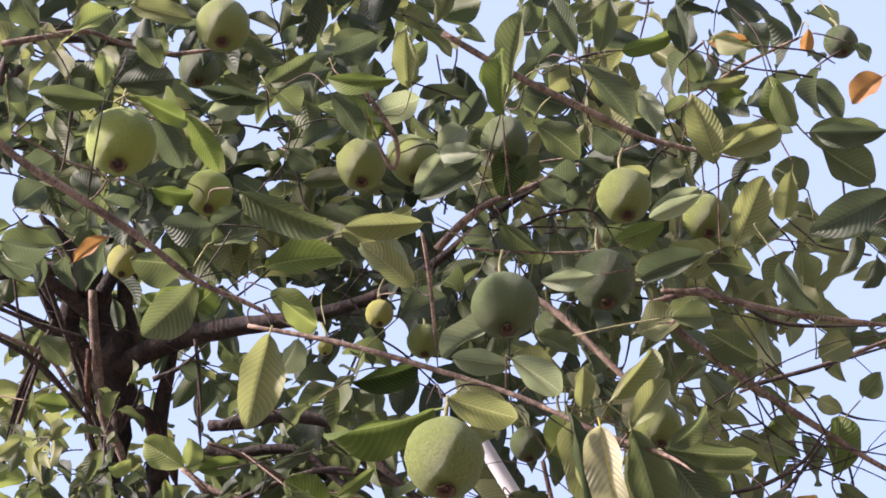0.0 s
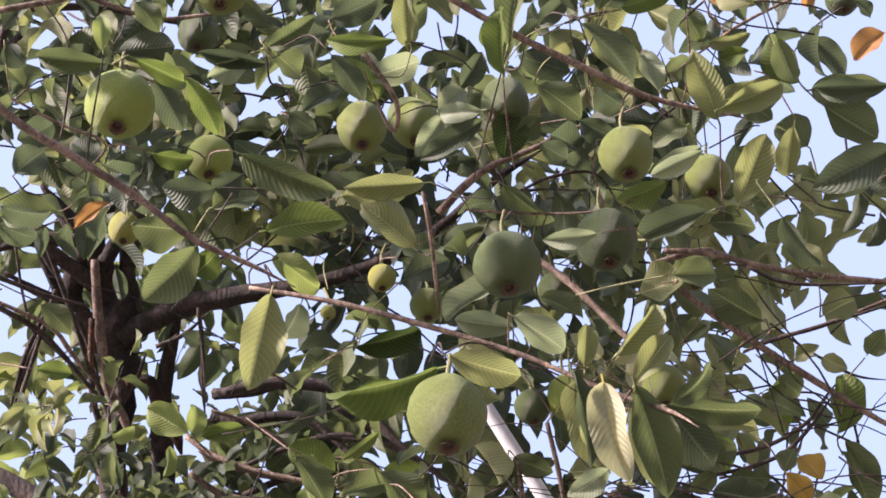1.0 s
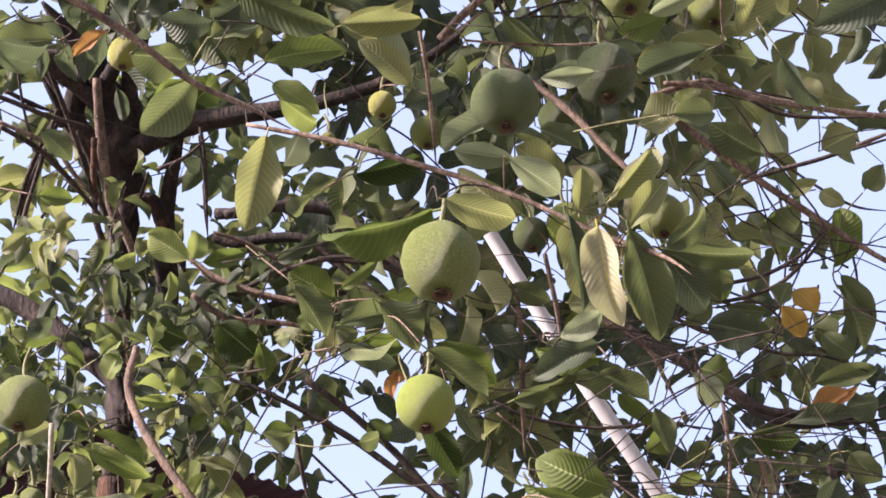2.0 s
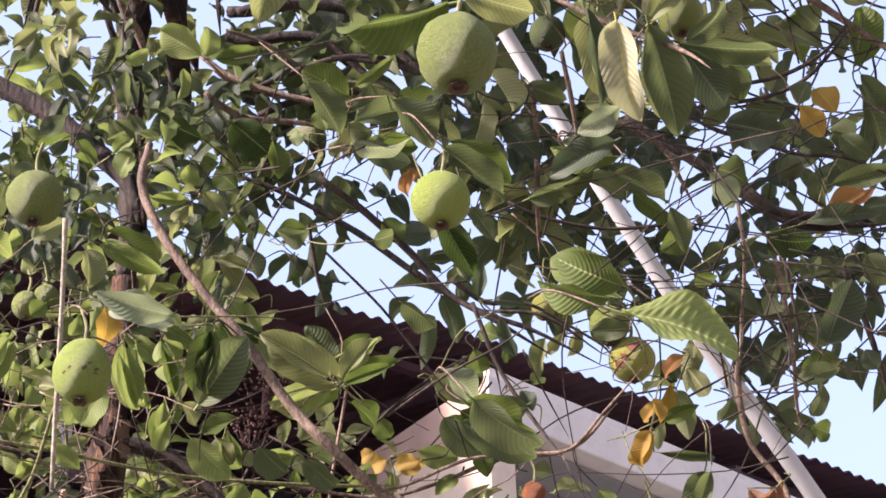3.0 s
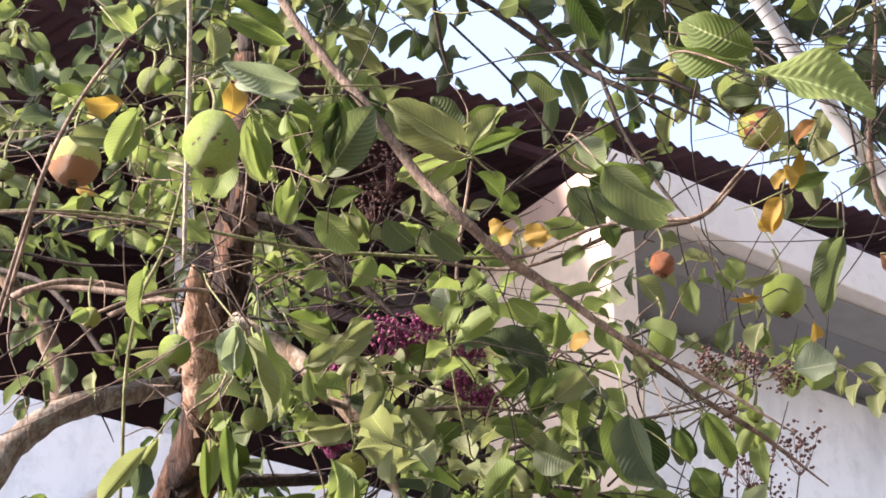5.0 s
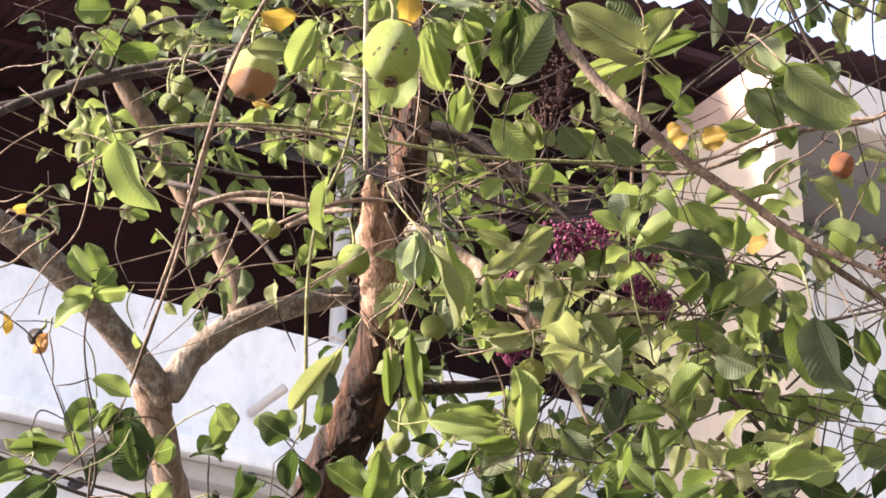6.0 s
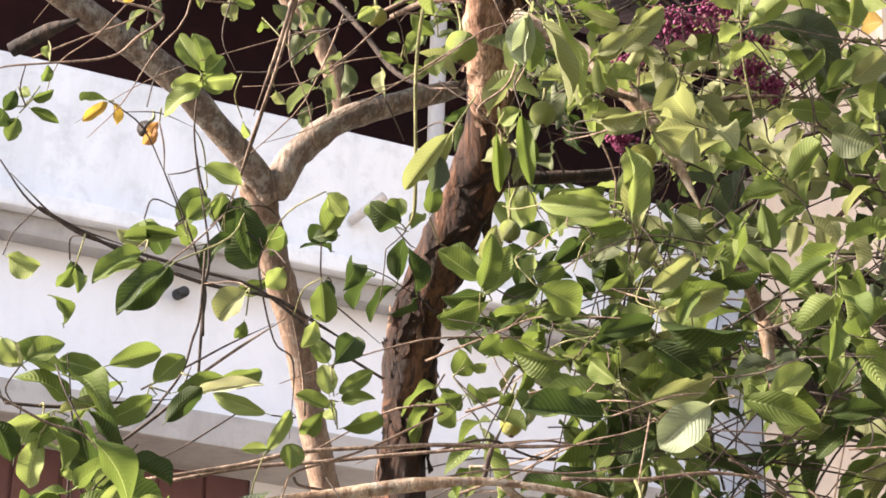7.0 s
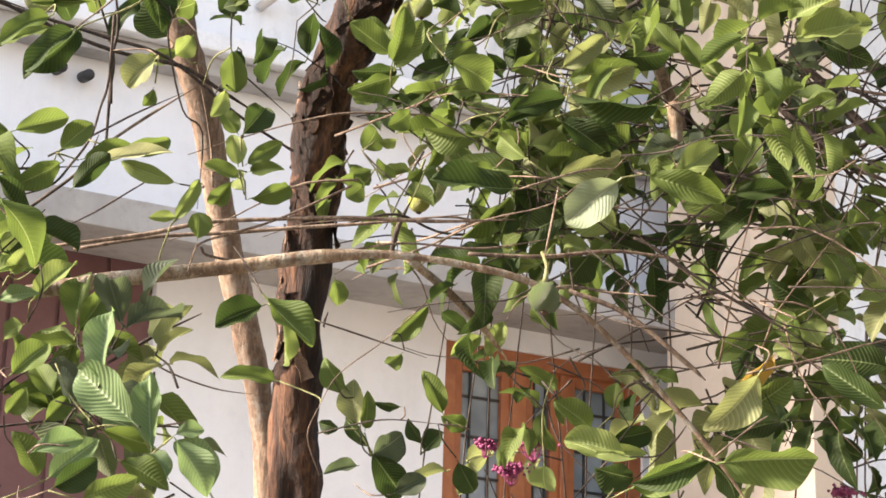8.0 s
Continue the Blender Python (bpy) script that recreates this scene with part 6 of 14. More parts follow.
leaf(tree, (0.457, 2.417, 3.104), (0.426, 2.469, 3.076), (-0.19, -0.56, -0.81), 0.029, 'yellow', 'guava')
leaf(tree, (0.461, 2.394, 3.140), (0.448, 2.421, 3.125), (-0.79, -0.54, -0.28), 0.026, 'yellow', 'guava')
leaf(tree, (0.497, 2.254, 2.948), (0.477, 2.315, 2.867), (-0.45, -0.76, -0.46), 0.033, 'green', 'guava')
leaf(tree, (0.375, 2.532, 2.926), (0.381, 2.493, 2.958), (-0.63, -0.55, -0.55), 0.027, 'green', 'guava')
leaf(tree, (0.417, 2.527, 2.923), (0.425, 2.526, 2.976), (-0.68, -0.73, 0.10), 0.034, 'light', 'guava')
leaf(tree, (0.391, 2.485, 3.008), (0.465, 2.491, 3.033), (0.27, -0.74, -0.62), 0.018, 'light', 'guava')
leaf(tree, (0.467, 2.530, 2.899), (0.528, 2.528, 2.906), (-0.06, -0.97, 0.22), 0.067, 'pale', 'guava')
leaf(tree, (-0.299, 2.517, 2.972), (-0.316, 2.564, 2.913), (0.09, -0.76, -0.64), 0.035, 'pale', 'guava')
leaf(tree, (-0.232, 2.191, 2.789), (-0.214, 2.265, 2.712), (0.38, -0.71, -0.60), 0.024, 'fresh', 'guava')
leaf(tree, (0.426, 2.489, 2.991), (0.400, 2.498, 2.997), (-0.33, -0.40, -0.86), 0.011, 'yellow', 'guava')
leaf(tree, (0.283, 2.415, 3.149), (0.206, 2.459, 3.139), (-0.44, -0.85, -0.29), 0.059, 'green', 'guava')
leaf(tree, (0.070, 2.462, 3.099), (0.046, 2.481, 3.097), (-0.58, -0.74, -0.35), 0.025, 'yellow', 'guava')
leaf(tree, (0.133, 2.466, 3.088), (0.102, 2.493, 3.095), (-0.67, -0.72, -0.14), 0.029, 'yellow', 'guava')
leaf(tree, (-0.406, 2.274, 3.326), (-0.362, 2.271, 3.364), (0.21, -0.92, -0.32), 0.040, 'light', 'guava')
leaf(tree, (0.499, 2.352, 3.192), (0.472, 2.393, 3.182), (-0.78, -0.57, -0.27), 0.028, 'brown', 'guava')
leaf(tree, (-0.151, 2.597, 2.849), (-0.219, 2.610, 2.856), (-0.21, -0.83, -0.52), 0.024, 'light', 'guava')
leaf(tree, (-0.127, 2.595, 2.856), (-0.067, 2.606, 2.857), (0.12, -0.56, -0.82), 0.038, 'light', 'guava')
leaf(tree, (-0.135, 2.604, 2.835), (-0.065, 2.618, 2.810), (-0.04, -0.83, -0.56), 0.048, 'light', 'guava')
leaf(tree, (-0.152, 2.647, 2.738), (-0.160, 2.626, 2.810), (0.16, -0.95, -0.26), 0.049, 'fresh', 'guava')
leaf(tree, (-0.191, 2.643, 2.741), (-0.266, 2.643, 2.755), (-0.15, -0.56, -0.81), 0.048, 'fresh', 'guava')
leaf(tree, (0.210, 2.239, 2.693), (0.244, 2.300, 2.612), (-0.62, -0.48, -0.62), 0.074, 'dark', 'guava')
leaf(tree, (0.351, 2.575, 2.855), (0.380, 2.595, 2.803), (-0.40, -0.76, -0.52), 0.038, 'dark', 'guava')
leaf(tree, (0.325, 2.620, 2.764), (0.361, 2.619, 2.780), (0.22, -0.79, -0.58), 0.050, 'dark', 'guava')
leaf(tree, (-0.408, 2.579, 2.826), (-0.462, 2.621, 2.768), (0.07, -0.78, -0.63), 0.032, 'light', 'guava')
leaf(tree, (-0.307, 2.551, 2.911), (-0.309, 2.534, 2.983), (-0.46, -0.86, -0.22), 0.045, 'pale', 'guava')
leaf(tree, (-0.249, 2.259, 2.817), (-0.215, 2.316, 2.735), (0.67, -0.71, -0.22), 0.029, 'fresh', 'guava')
leaf(tree, (-0.205, 2.555, 2.925), (-0.165, 2.537, 2.947), (-0.09, -0.84, -0.53), 0.029, 'light', 'guava')
leaf(tree, (-0.150, 2.542, 2.958), (-0.114, 2.535, 2.985), (0.29, -0.76, -0.58), 0.025, 'light', 'guava')
leaf(tree, (-0.220, 2.526, 2.977), (-0.171, 2.562, 2.973), (0.39, -0.62, -0.68), 0.024, 'light', 'guava')
leaf(tree, (-0.431, 2.591, 2.793), (-0.436, 2.591, 2.742), (0.52, -0.85, -0.05), 0.042, 'dark', 'guava')
leaf(tree, (-0.583, 2.584, 2.740), (-0.563, 2.613, 2.719), (0.59, -0.70, -0.41), 0.033, 'fresh', 'guava')
leaf(tree, (0.422, 2.492, 2.995), (0.382, 2.488, 2.989), (0.17, -0.61, -0.77), 0.010, 'yellow', 'guava')
leaf(tree, (-0.614, 2.061, 2.859), (-0.584, 2.127, 2.785), (-0.25, -0.66, -0.70), 0.060, 'fresh', 'guava')
leaf(tree, (-0.762, 2.527, 2.909), (-0.795, 2.517, 2.963), (-0.01, -0.98, -0.19), 0.032, 'lush', 'guava')
leaf(tree, (-0.753, 2.531, 2.906), (-0.732, 2.537, 2.935), (0.31, -0.95, -0.03), 0.030, 'lush', 'guava')
leaf(tree, (-0.758, 2.532, 2.902), (-0.800, 2.532, 2.881), (0.36, -0.58, -0.73), 0.039, 'fresh', 'guava')
leaf(tree, (-0.758, 2.534, 2.896), (-0.720, 2.564, 2.917), (0.66, -0.41, -0.62), 0.030, 'fresh', 'guava')
leaf(tree, (-0.763, 2.538, 2.888), (-0.818, 2.537, 2.855), (0.01, -1.00, 0.01), 0.037, 'fresh', 'guava')
leaf(tree, (-0.887, 2.514, 2.858), (-0.920, 2.512, 2.829), (0.30, -0.91, -0.28), 0.019, 'yellow', 'guava')
leaf(tree, (-0.878, 2.517, 2.859), (-0.877, 2.535, 2.833), (0.72, -0.57, -0.39), 0.020, 'yellow', 'guava')
leaf(tree, (-0.887, 2.512, 2.861), (-0.931, 2.519, 2.869), (-0.15, -0.99, 0.05), 0.014, 'lush', 'guava')
leaf(tree, (-0.821, 2.544, 2.841), (-0.842, 2.573, 2.833), (-0.45, -0.52, -0.73), 0.019, 'brown', 'guava')
leaf(tree, (-0.713, 2.621, 2.740), (-0.696, 2.644, 2.663), (0.49, -0.86, -0.16), 0.054, 'deep', 'guava')
leaf(tree, (-0.786, 2.610, 2.720), (-0.753, 2.601, 2.745), (0.10, -0.89, -0.44), 0.036, 'lush', 'guava')
leaf(tree, (-0.762, 2.587, 2.787), (-0.709, 2.610, 2.770), (0.39, -0.92, -0.04), 0.038, 'fresh', 'guava')
leaf(tree, (-0.794, 2.617, 2.697), (-0.874, 2.600, 2.692), (0.22, -0.95, -0.21), 0.025, 'lush', 'guava')
leaf(tree, (-0.842, 2.596, 2.711), (-0.822, 2.641, 2.678), (0.63, -0.63, -0.47), 0.038, 'deep', 'guava')
leaf(tree, (-0.847, 2.616, 2.660), (-0.911, 2.611, 2.630), (-0.02, -0.97, 0.22), 0.035, 'lush', 'guava')
leaf(tree, (-0.718, 2.309, 2.523), (-0.771, 2.296, 2.461), (0.71, -0.48, -0.51), 0.037, 'deep', 'guava')
leaf(tree, (-0.729, 2.633, 2.702), (-0.771, 2.622, 2.652), (0.05, -0.98, 0.17), 0.033, 'deep', 'guava')
leaf(tree, (-0.683, 2.646, 2.698), (-0.652, 2.658, 2.711), (0.48, -0.69, -0.54), 0.042, 'lush', 'guava')
leaf(tree, (-0.676, 2.669, 2.647), (-0.727, 2.682, 2.636), (-0.05, -0.74, -0.67), 0.025, 'lush', 'guava')
leaf(tree, (-0.598, 2.684, 2.651), (-0.615, 2.688, 2.594), (0.78, -0.56, -0.27), 0.043, 'deep', 'guava')
leaf(tree, (-0.601, 2.660, 2.710), (-0.565, 2.629, 2.752), (-0.03, -0.81, -0.58), 0.032, 'lush', 'guava')
leaf(tree, (-0.581, 2.664, 2.711), (-0.611, 2.650, 2.707), (0.39, -0.91, 0.09), 0.032, 'deep', 'guava')
leaf(tree, (-0.494, 2.672, 2.730), (-0.531, 2.642, 2.740), (0.19, -0.50, -0.84), 0.046, 'deep', 'guava')
leaf(tree, (-0.354, 2.170, 2.623), (-0.410, 2.191, 2.563), (-0.01, -0.95, -0.32), 0.027, 'light', 'guava')
leaf(tree, (-0.943, 2.588, 2.651), (-0.936, 2.615, 2.627), (0.23, -0.68, -0.69), 0.028, 'deep', 'guava')
leaf(tree, (-0.864, 2.451, 2.989), (-0.856, 2.477, 3.008), (0.95, -0.05, -0.31), 0.018, 'yellow', 'guava')
leaf(tree, (-0.379, 2.671, 2.641), (-0.435, 2.640, 2.673), (0.38, -0.90, -0.22), 0.041, 'lush', 'guava')
leaf(tree, (-0.371, 2.679, 2.623), (-0.334, 2.649, 2.681), (0.00, -0.88, -0.47), 0.041, 'lush', 'guava')
leaf(tree, (-0.368, 2.683, 2.612), (-0.439, 2.685, 2.593), (0.22, -0.49, -0.85), 0.045, 'lush', 'guava')
leaf(tree, (-0.282, 2.642, 2.738), (-0.192, 2.643, 2.723), (-0.09, -0.77, -0.63), 0.038, 'fresh', 'guava')
leaf(tree, (-0.157, 2.664, 2.706), (-0.151, 2.622, 2.795), (-0.28, -0.88, -0.39), 0.043, 'light', 'guava')
leaf(tree, (-0.201, 2.606, 2.832), (-0.137, 2.604, 2.855), (0.21, -0.76, -0.62), 0.031, 'light', 'guava')
leaf(tree, (0.179, 2.677, 2.657), (0.220, 2.673, 2.704), (0.22, -0.94, -0.27), 0.042, 'fresh', 'guava')
leaf(tree, (0.221, 2.671, 2.662), (0.272, 2.682, 2.673), (0.24, -0.95, -0.17), 0.048, 'fresh', 'guava')
leaf(tree, (0.060, 2.580, 2.890), (0.103, 2.549, 2.912), (0.11, -0.47, -0.87), 0.023, 'lush', 'guava')
leaf(tree, (-0.104, 2.691, 2.643), (-0.035, 2.718, 2.619), (-0.08, -0.54, -0.83), 0.054, 'lush', 'guava')
leaf(tree, (-0.213, 2.665, 2.695), (-0.165, 2.665, 2.710), (-0.06, -0.99, 0.12), 0.036, 'lush', 'guava')

leaf(tree, (0.302, 1.634, 3.183), (0.302, 1.602, 3.216), (0.19, -0.57, -0.80), 0.029, 'light', 'guava')
leaf(tree, (0.335, 1.624, 3.187), (0.388, 1.593, 3.237), (0.37, -0.58, -0.72), 0.029, 'light', 'guava')
leaf(tree, (0.354, 1.629, 3.148), (0.398, 1.598, 3.201), (-0.32, -0.68, -0.66), 0.034, 'light', 'guava')
leaf(tree, (0.399, 1.652, 3.142), (0.455, 1.630, 3.181), (0.09, -0.48, -0.87), 0.032, 'green', 'guava')
leaf(tree, (0.394, 1.670, 3.155), (0.510, 1.682, 3.154), (-0.08, -0.58, -0.81), 0.036, 'green', 'guava')
leaf(tree, (0.317, 1.617, 3.139), (0.335, 1.670, 3.044), (-0.47, -0.72, -0.51), 0.054, 'silver', 'guava')
leaf(tree, (0.354, 1.630, 3.147), (0.393, 1.705, 3.051), (0.00, -0.86, -0.52), 0.054, 'green', 'guava')
leaf(tree, (0.398, 1.672, 3.151), (0.451, 1.723, 3.109), (-0.01, -0.59, -0.81), 0.049, 'dark', 'guava')
leaf(tree, (0.283, 1.618, 3.159), (0.313, 1.685, 3.078), (0.38, -0.73, -0.58), 0.033, 'dark', 'guava')
leaf(tree, (0.330, 1.723, 3.108), (0.287, 1.749, 3.085), (-0.15, -0.53, -0.83), 0.032, 'pale', 'guava')
leaf(tree, (0.150, 1.623, 3.185), (0.234, 1.650, 3.177), (-0.02, -0.59, -0.81), 0.045, 'light', 'guava')
leaf(tree, (0.224, 1.616, 3.242), (0.289, 1.653, 3.224), (0.10, -0.73, -0.67), 0.041, 'pale', 'guava')
branch(tree, 'branch', TWIG_GREEN, (0.302, 1.641, 3.175, 0.0025), (0.301, 1.632, 3.185, 0.0019))
branch(tree, 'branch', TWIG_GREEN, (0.322, 1.644, 3.168, 0.0032), (0.330, 1.631, 3.180, 0.0025), (0.343, 1.617, 3.193, 0.0019))

# More of the larger leaves.
leaves.single((0.179, 2.036, 2.917), (0.256, 2.068, 2.865), (-0.37, -0.44, -0.82), 0.063, 'green', 'guava', 1)
leaves.single((0.176, 2.601, 3.243), (0.225, 2.632, 3.192), (-0.21, -0.74, -0.64), 0.052, 'green', 'guava', 1)
leaves.single((0.250, 2.584, 3.259), (0.217, 2.602, 3.232), (-0.19, -0.91, -0.36), 0.035, 'light', 'guava', 0)
leaves.single((-0.283, 2.540, 3.329), (-0.267, 2.571, 3.239), (-0.44, -0.82, -0.37), 0.039, 'fresh', 'guava', 0)
leaves.single((-0.240, 2.538, 3.336), (-0.207, 2.554, 3.286), (-0.52, -0.66, -0.55), 0.036, 'light', 'guava', 0)
leaves.single((-0.235, 2.603, 3.238), (-0.256, 2.653, 3.209), (-0.14, -0.54, -0.83), 0.031, 'fresh', 'guava', 1)
leaves.single((-0.202, 2.619, 3.217), (-0.144, 2.640, 3.159), (-0.28, -0.77, -0.57), 0.053, 'fresh', 'guava', 0)
leaves.single((-0.134, 2.785, 2.916), (-0.067, 2.795, 2.877), (0.22, -0.97, 0.13), 0.071, 'light', 'guava', 1)
leaves.single((-0.208, 2.834, 2.796), (-0.291, 2.803, 2.830), (0.11, -0.85, -0.52), 0.048, 'fresh', 'guava', 1)
leaves.single((0.005, 2.853, 2.764), (0.068, 2.850, 2.767), (-0.06, -0.96, 0.27), 0.039, 'pale', 'guava', 0)
leaves.single((-0.028, 2.844, 2.788), (0.013, 2.859, 2.739), (0.43, -0.90, 0.09), 0.043, 'green', 'guava', 1)
leaves.single((0.324, 2.760, 2.927), (0.342, 2.808, 2.884), (0.00, -0.67, -0.74), 0.029, 'dark', 'guava', 0)
leaves.single((0.372, 2.763, 2.908), (0.393, 2.788, 2.883), (0.13, -0.75, -0.65), 0.034, 'dark', 'guava', 1)
leaves.single((0.346, 2.793, 2.850), (0.388, 2.820, 2.825), (0.09, -0.75, -0.65), 0.043, 'green', 'guava', 0)
leaves.single((0.270, 2.720, 3.020), (0.280, 2.725, 2.984), (-0.03, -0.99, -0.13), 0.029, 'light', 'guava', 0)
leaves.single((0.063, 2.718, 3.052), (0.141, 2.717, 3.021), (0.00, -1.00, 0.03), 0.039, 'dark', 'guava', 1)
leaves.single((0.001, 2.702, 3.084), (-0.019, 2.679, 3.129), (-0.57, -0.61, -0.55), 0.053, 'pale', 'guava', 1)
leaves.single((-0.101, 2.628, 3.210), (-0.060, 2.654, 3.174), (-0.42, -0.43, -0.80), 0.055, 'green', 'guava', 0)
leaves.single((-0.034, 2.639, 3.194), (0.015, 2.660, 3.156), (-0.18, -0.73, -0.66), 0.039, 'green', 'guava', 0)
leaves.single((0.081, 2.689, 3.103), (0.132, 2.727, 3.084), (0.31, -0.73, -0.61), 0.034, 'fresh', 'guava', 1)
leaves.single((-0.158, 2.757, 2.973), (-0.082, 2.758, 2.944), (-0.12, -0.93, -0.35), 0.042, 'dark', 'guava', 0)
leaves.single((-0.074, 2.774, 2.942), (-0.025, 2.781, 2.907), (-0.41, -0.61, -0.68), 0.056, 'green', 'guava', 1)
leaves.single((0.085, 2.782, 2.923), (0.135, 2.774, 2.937), (-0.17, -0.98, 0.09), 0.040, 'green', 'guava', 1)
leaves.single((0.143, 2.787, 2.906), (0.183, 2.812, 2.862), (-0.43, -0.55, -0.71), 0.057, 'green', 'guava', 0)
leaves.single((0.049, 2.817, 2.848), (0.116, 2.830, 2.843), (0.02, -0.46, -0.89), 0.054, 'light', 'guava', 0)
leaves.single((-0.230, 2.855, 2.742), (-0.178, 2.825, 2.774), (-0.37, -0.90, -0.22), 0.046, 'green', 'guava', 1)
leaves.single((-0.111, 2.836, 2.804), (-0.070, 2.849, 2.746), (0.10, -0.98, -0.15), 0.043, 'green', 'guava', 1)
leaves.single((-0.398, 2.839, 2.738), (-0.369, 2.802, 2.776), (0.21, -0.61, -0.76), 0.036, 'light', 'guava', 0)
leaves.single((0.326, 2.840, 2.745), (0.390, 2.843, 2.772), (0.22, -0.88, -0.41), 0.052, 'green', 'guava', 0)
leaves.single((0.242, 2.781, 2.902), (0.200, 2.812, 2.871), (-0.54, -0.83, -0.11), 0.049, 'dark', 'guava', 0)
leaves.single((-0.405, 2.609, 3.197), (-0.363, 2.625, 3.166), (0.09, -0.93, -0.35), 0.034, 'fresh', 'guava', 0)
leaves.single((-0.154, 2.677, 3.122), (-0.120, 2.660, 3.160), (0.43, -0.60, -0.67), 0.039, 'fresh', 'guava', 0)
leaves.single((-0.188, 2.667, 3.137), (-0.222, 2.679, 3.116), (-0.25, -0.96, -0.13), 0.035, 'fresh', 'guava', 0)
leaves.single((-0.419, 1.761, 4.068), (-0.457, 1.789, 4.021), (0.02, -0.85, -0.53), 0.039, 'dark', 'guava', 1)
leaves.single((-0.074, 1.840, 4.046), (-0.023, 1.888, 4.041), (0.51, -0.61, -0.60), 0.056, 'green', 'guava', 0)
leaves.single((-0.022, 1.914, 3.991), (0.037, 1.900, 4.031), (-0.01, -0.95, -0.31), 0.049, 'dark', 'guava', 0)
leaves.single((0.111, 1.817, 4.062), (0.160, 1.773, 4.060), (-0.06, -0.03, -1.00), 0.047, 'green', 'guava', 1)
leaves.single((0.163, 1.902, 3.995), (0.105, 1.926, 3.983), (-0.19, -0.78, -0.60), 0.044, 'pale', 'guava', 0)
leaves.single((0.213, 1.880, 4.008), (0.246, 1.834, 4.032), (0.09, -0.41, -0.91), 0.039, 'dark', 'guava', 0)
leaves.single((0.329, 1.798, 4.056), (0.367, 1.746, 4.057), (-0.30, -0.24, -0.93), 0.037, 'dark', 'guava', 1)
leaves.single((0.415, 1.864, 3.994), (0.461, 1.902, 3.988), (-0.21, 0.11, -0.97), 0.053, 'dark', 'guava', 0)
leaves.single((0.514, 1.841, 3.992), (0.556, 1.823, 4.012), (0.13, -0.57, -0.81), 0.038, 'green', 'guava', 1)
leaves.single((0.391, 1.907, 3.965), (0.441, 1.922, 3.944), (-0.24, -0.41, -0.88), 0.044, 'dark', 'guava', 0)
leaves.single((0.333, 1.938, 3.949), (0.377, 1.965, 3.943), (0.20, -0.49, -0.85), 0.042, 'dark', 'guava', 0)
leaves.single((0.267, 2.008, 3.899), (0.331, 1.998, 3.862), (-0.47, -0.59, -0.66), 0.042, 'dark', 'guava', 1)
leaves.single((0.485, 2.014, 3.858), (0.440, 1.979, 3.869), (-0.13, -0.14, -0.98), 0.047, 'dark', 'guava', 0)
leaves.single((0.133, 2.103, 3.825), (0.201, 2.086, 3.858), (0.02, -0.87, -0.50), 0.052, 'dark', 'guava', 1)
leaves.single((0.402, 2.060, 3.833), (0.461, 2.039, 3.848), (-0.30, -0.94, -0.15), 0.054, 'dark', 'guava', 0)
leaves.single((0.657, 2.101, 3.733), (0.618, 2.134, 3.718), (0.02, -0.39, -0.92), 0.041, 'green', 'guava', 1)
leaves.single((-0.198, 1.958, 3.948), (-0.249, 1.980, 3.948), (-0.12, -0.25, -0.96), 0.045, 'dark', 'guava', 0)
leaves.single((-0.321, 1.965, 3.928), (-0.364, 1.946, 3.956), (0.14, -0.91, -0.40), 0.046, 'dark', 'guava', 1)
leaves.single((-0.387, 1.916, 3.958), (-0.432, 1.918, 3.920), (0.55, -0.49, -0.68), 0.052, 'dark', 'guava', 1)
leaves.single((-0.466, 2.024, 3.853), (-0.412, 2.058, 3.855), (0.20, -0.27, -0.94), 0.045, 'dark', 'guava', 1)
leaves.single((-0.072, 1.973, 3.942), (-0.122, 1.942, 3.943), (0.08, -0.16, -0.98), 0.047, 'dark', 'guava', 1)
leaves.single((0.047, 2.043, 3.883), (-0.004, 2.023, 3.886), (0.01, -0.12, -0.99), 0.040, 'green', 'guava', 1)
leaves.single((0.548, 1.896, 3.942), (0.497, 1.912, 3.920), (-0.20, -0.96, -0.20), 0.052, 'green', 'guava', 1)
leaves.single((0.629, 1.852, 3.956), (0.668, 1.867, 3.921), (-0.47, -0.49, -0.73), 0.043, 'green', 'guava', 0)
leaves.single((0.536, 1.757, 4.049), (0.570, 1.795, 4.016), (-0.04, -0.63, -0.78), 0.043, 'green', 'guava', 1)
leaves.single((0.376, 2.036, 3.317), (0.289, 2.079, 3.293), (-0.31, -0.86, -0.41), 0.047, 'dark', 'guava', 1)
leaves.single((0.382, 2.355, 3.509), (0.453, 2.391, 3.495), (0.43, -0.89, -0.15), 0.054, 'green', 'guava', 0)
leaves.single((0.315, 2.381, 3.487), (0.376, 2.367, 3.519), (-0.10, -0.96, -0.26), 0.040, 'dark', 'guava', 1)
leaves.single((0.053, 2.341, 3.560), (0.121, 2.361, 3.534), (-0.17, -0.53, -0.83), 0.045, 'dark', 'guava', 1)
leaves.single((0.256, 2.317, 3.576), (0.312, 2.317, 3.522), (-0.17, -0.97, -0.18), 0.045, 'dark', 'guava', 1)
leaf(tree, (-0.678, 2.547, 2.583), (-0.720, 2.558, 2.549), (-0.23, -0.97, -0.03), 0.049, 'light', 'guava')
leaf(tree, (-0.580, 2.563, 2.600), (-0.581, 2.609, 2.560), (0.19, -0.64, -0.75), 0.041, 'lush', 'guava')
leaf(tree, (-0.565, 2.605, 2.498), (-0.539, 2.625, 2.544), (0.56, -0.83, 0.05), 0.045, 'deep', 'guava')
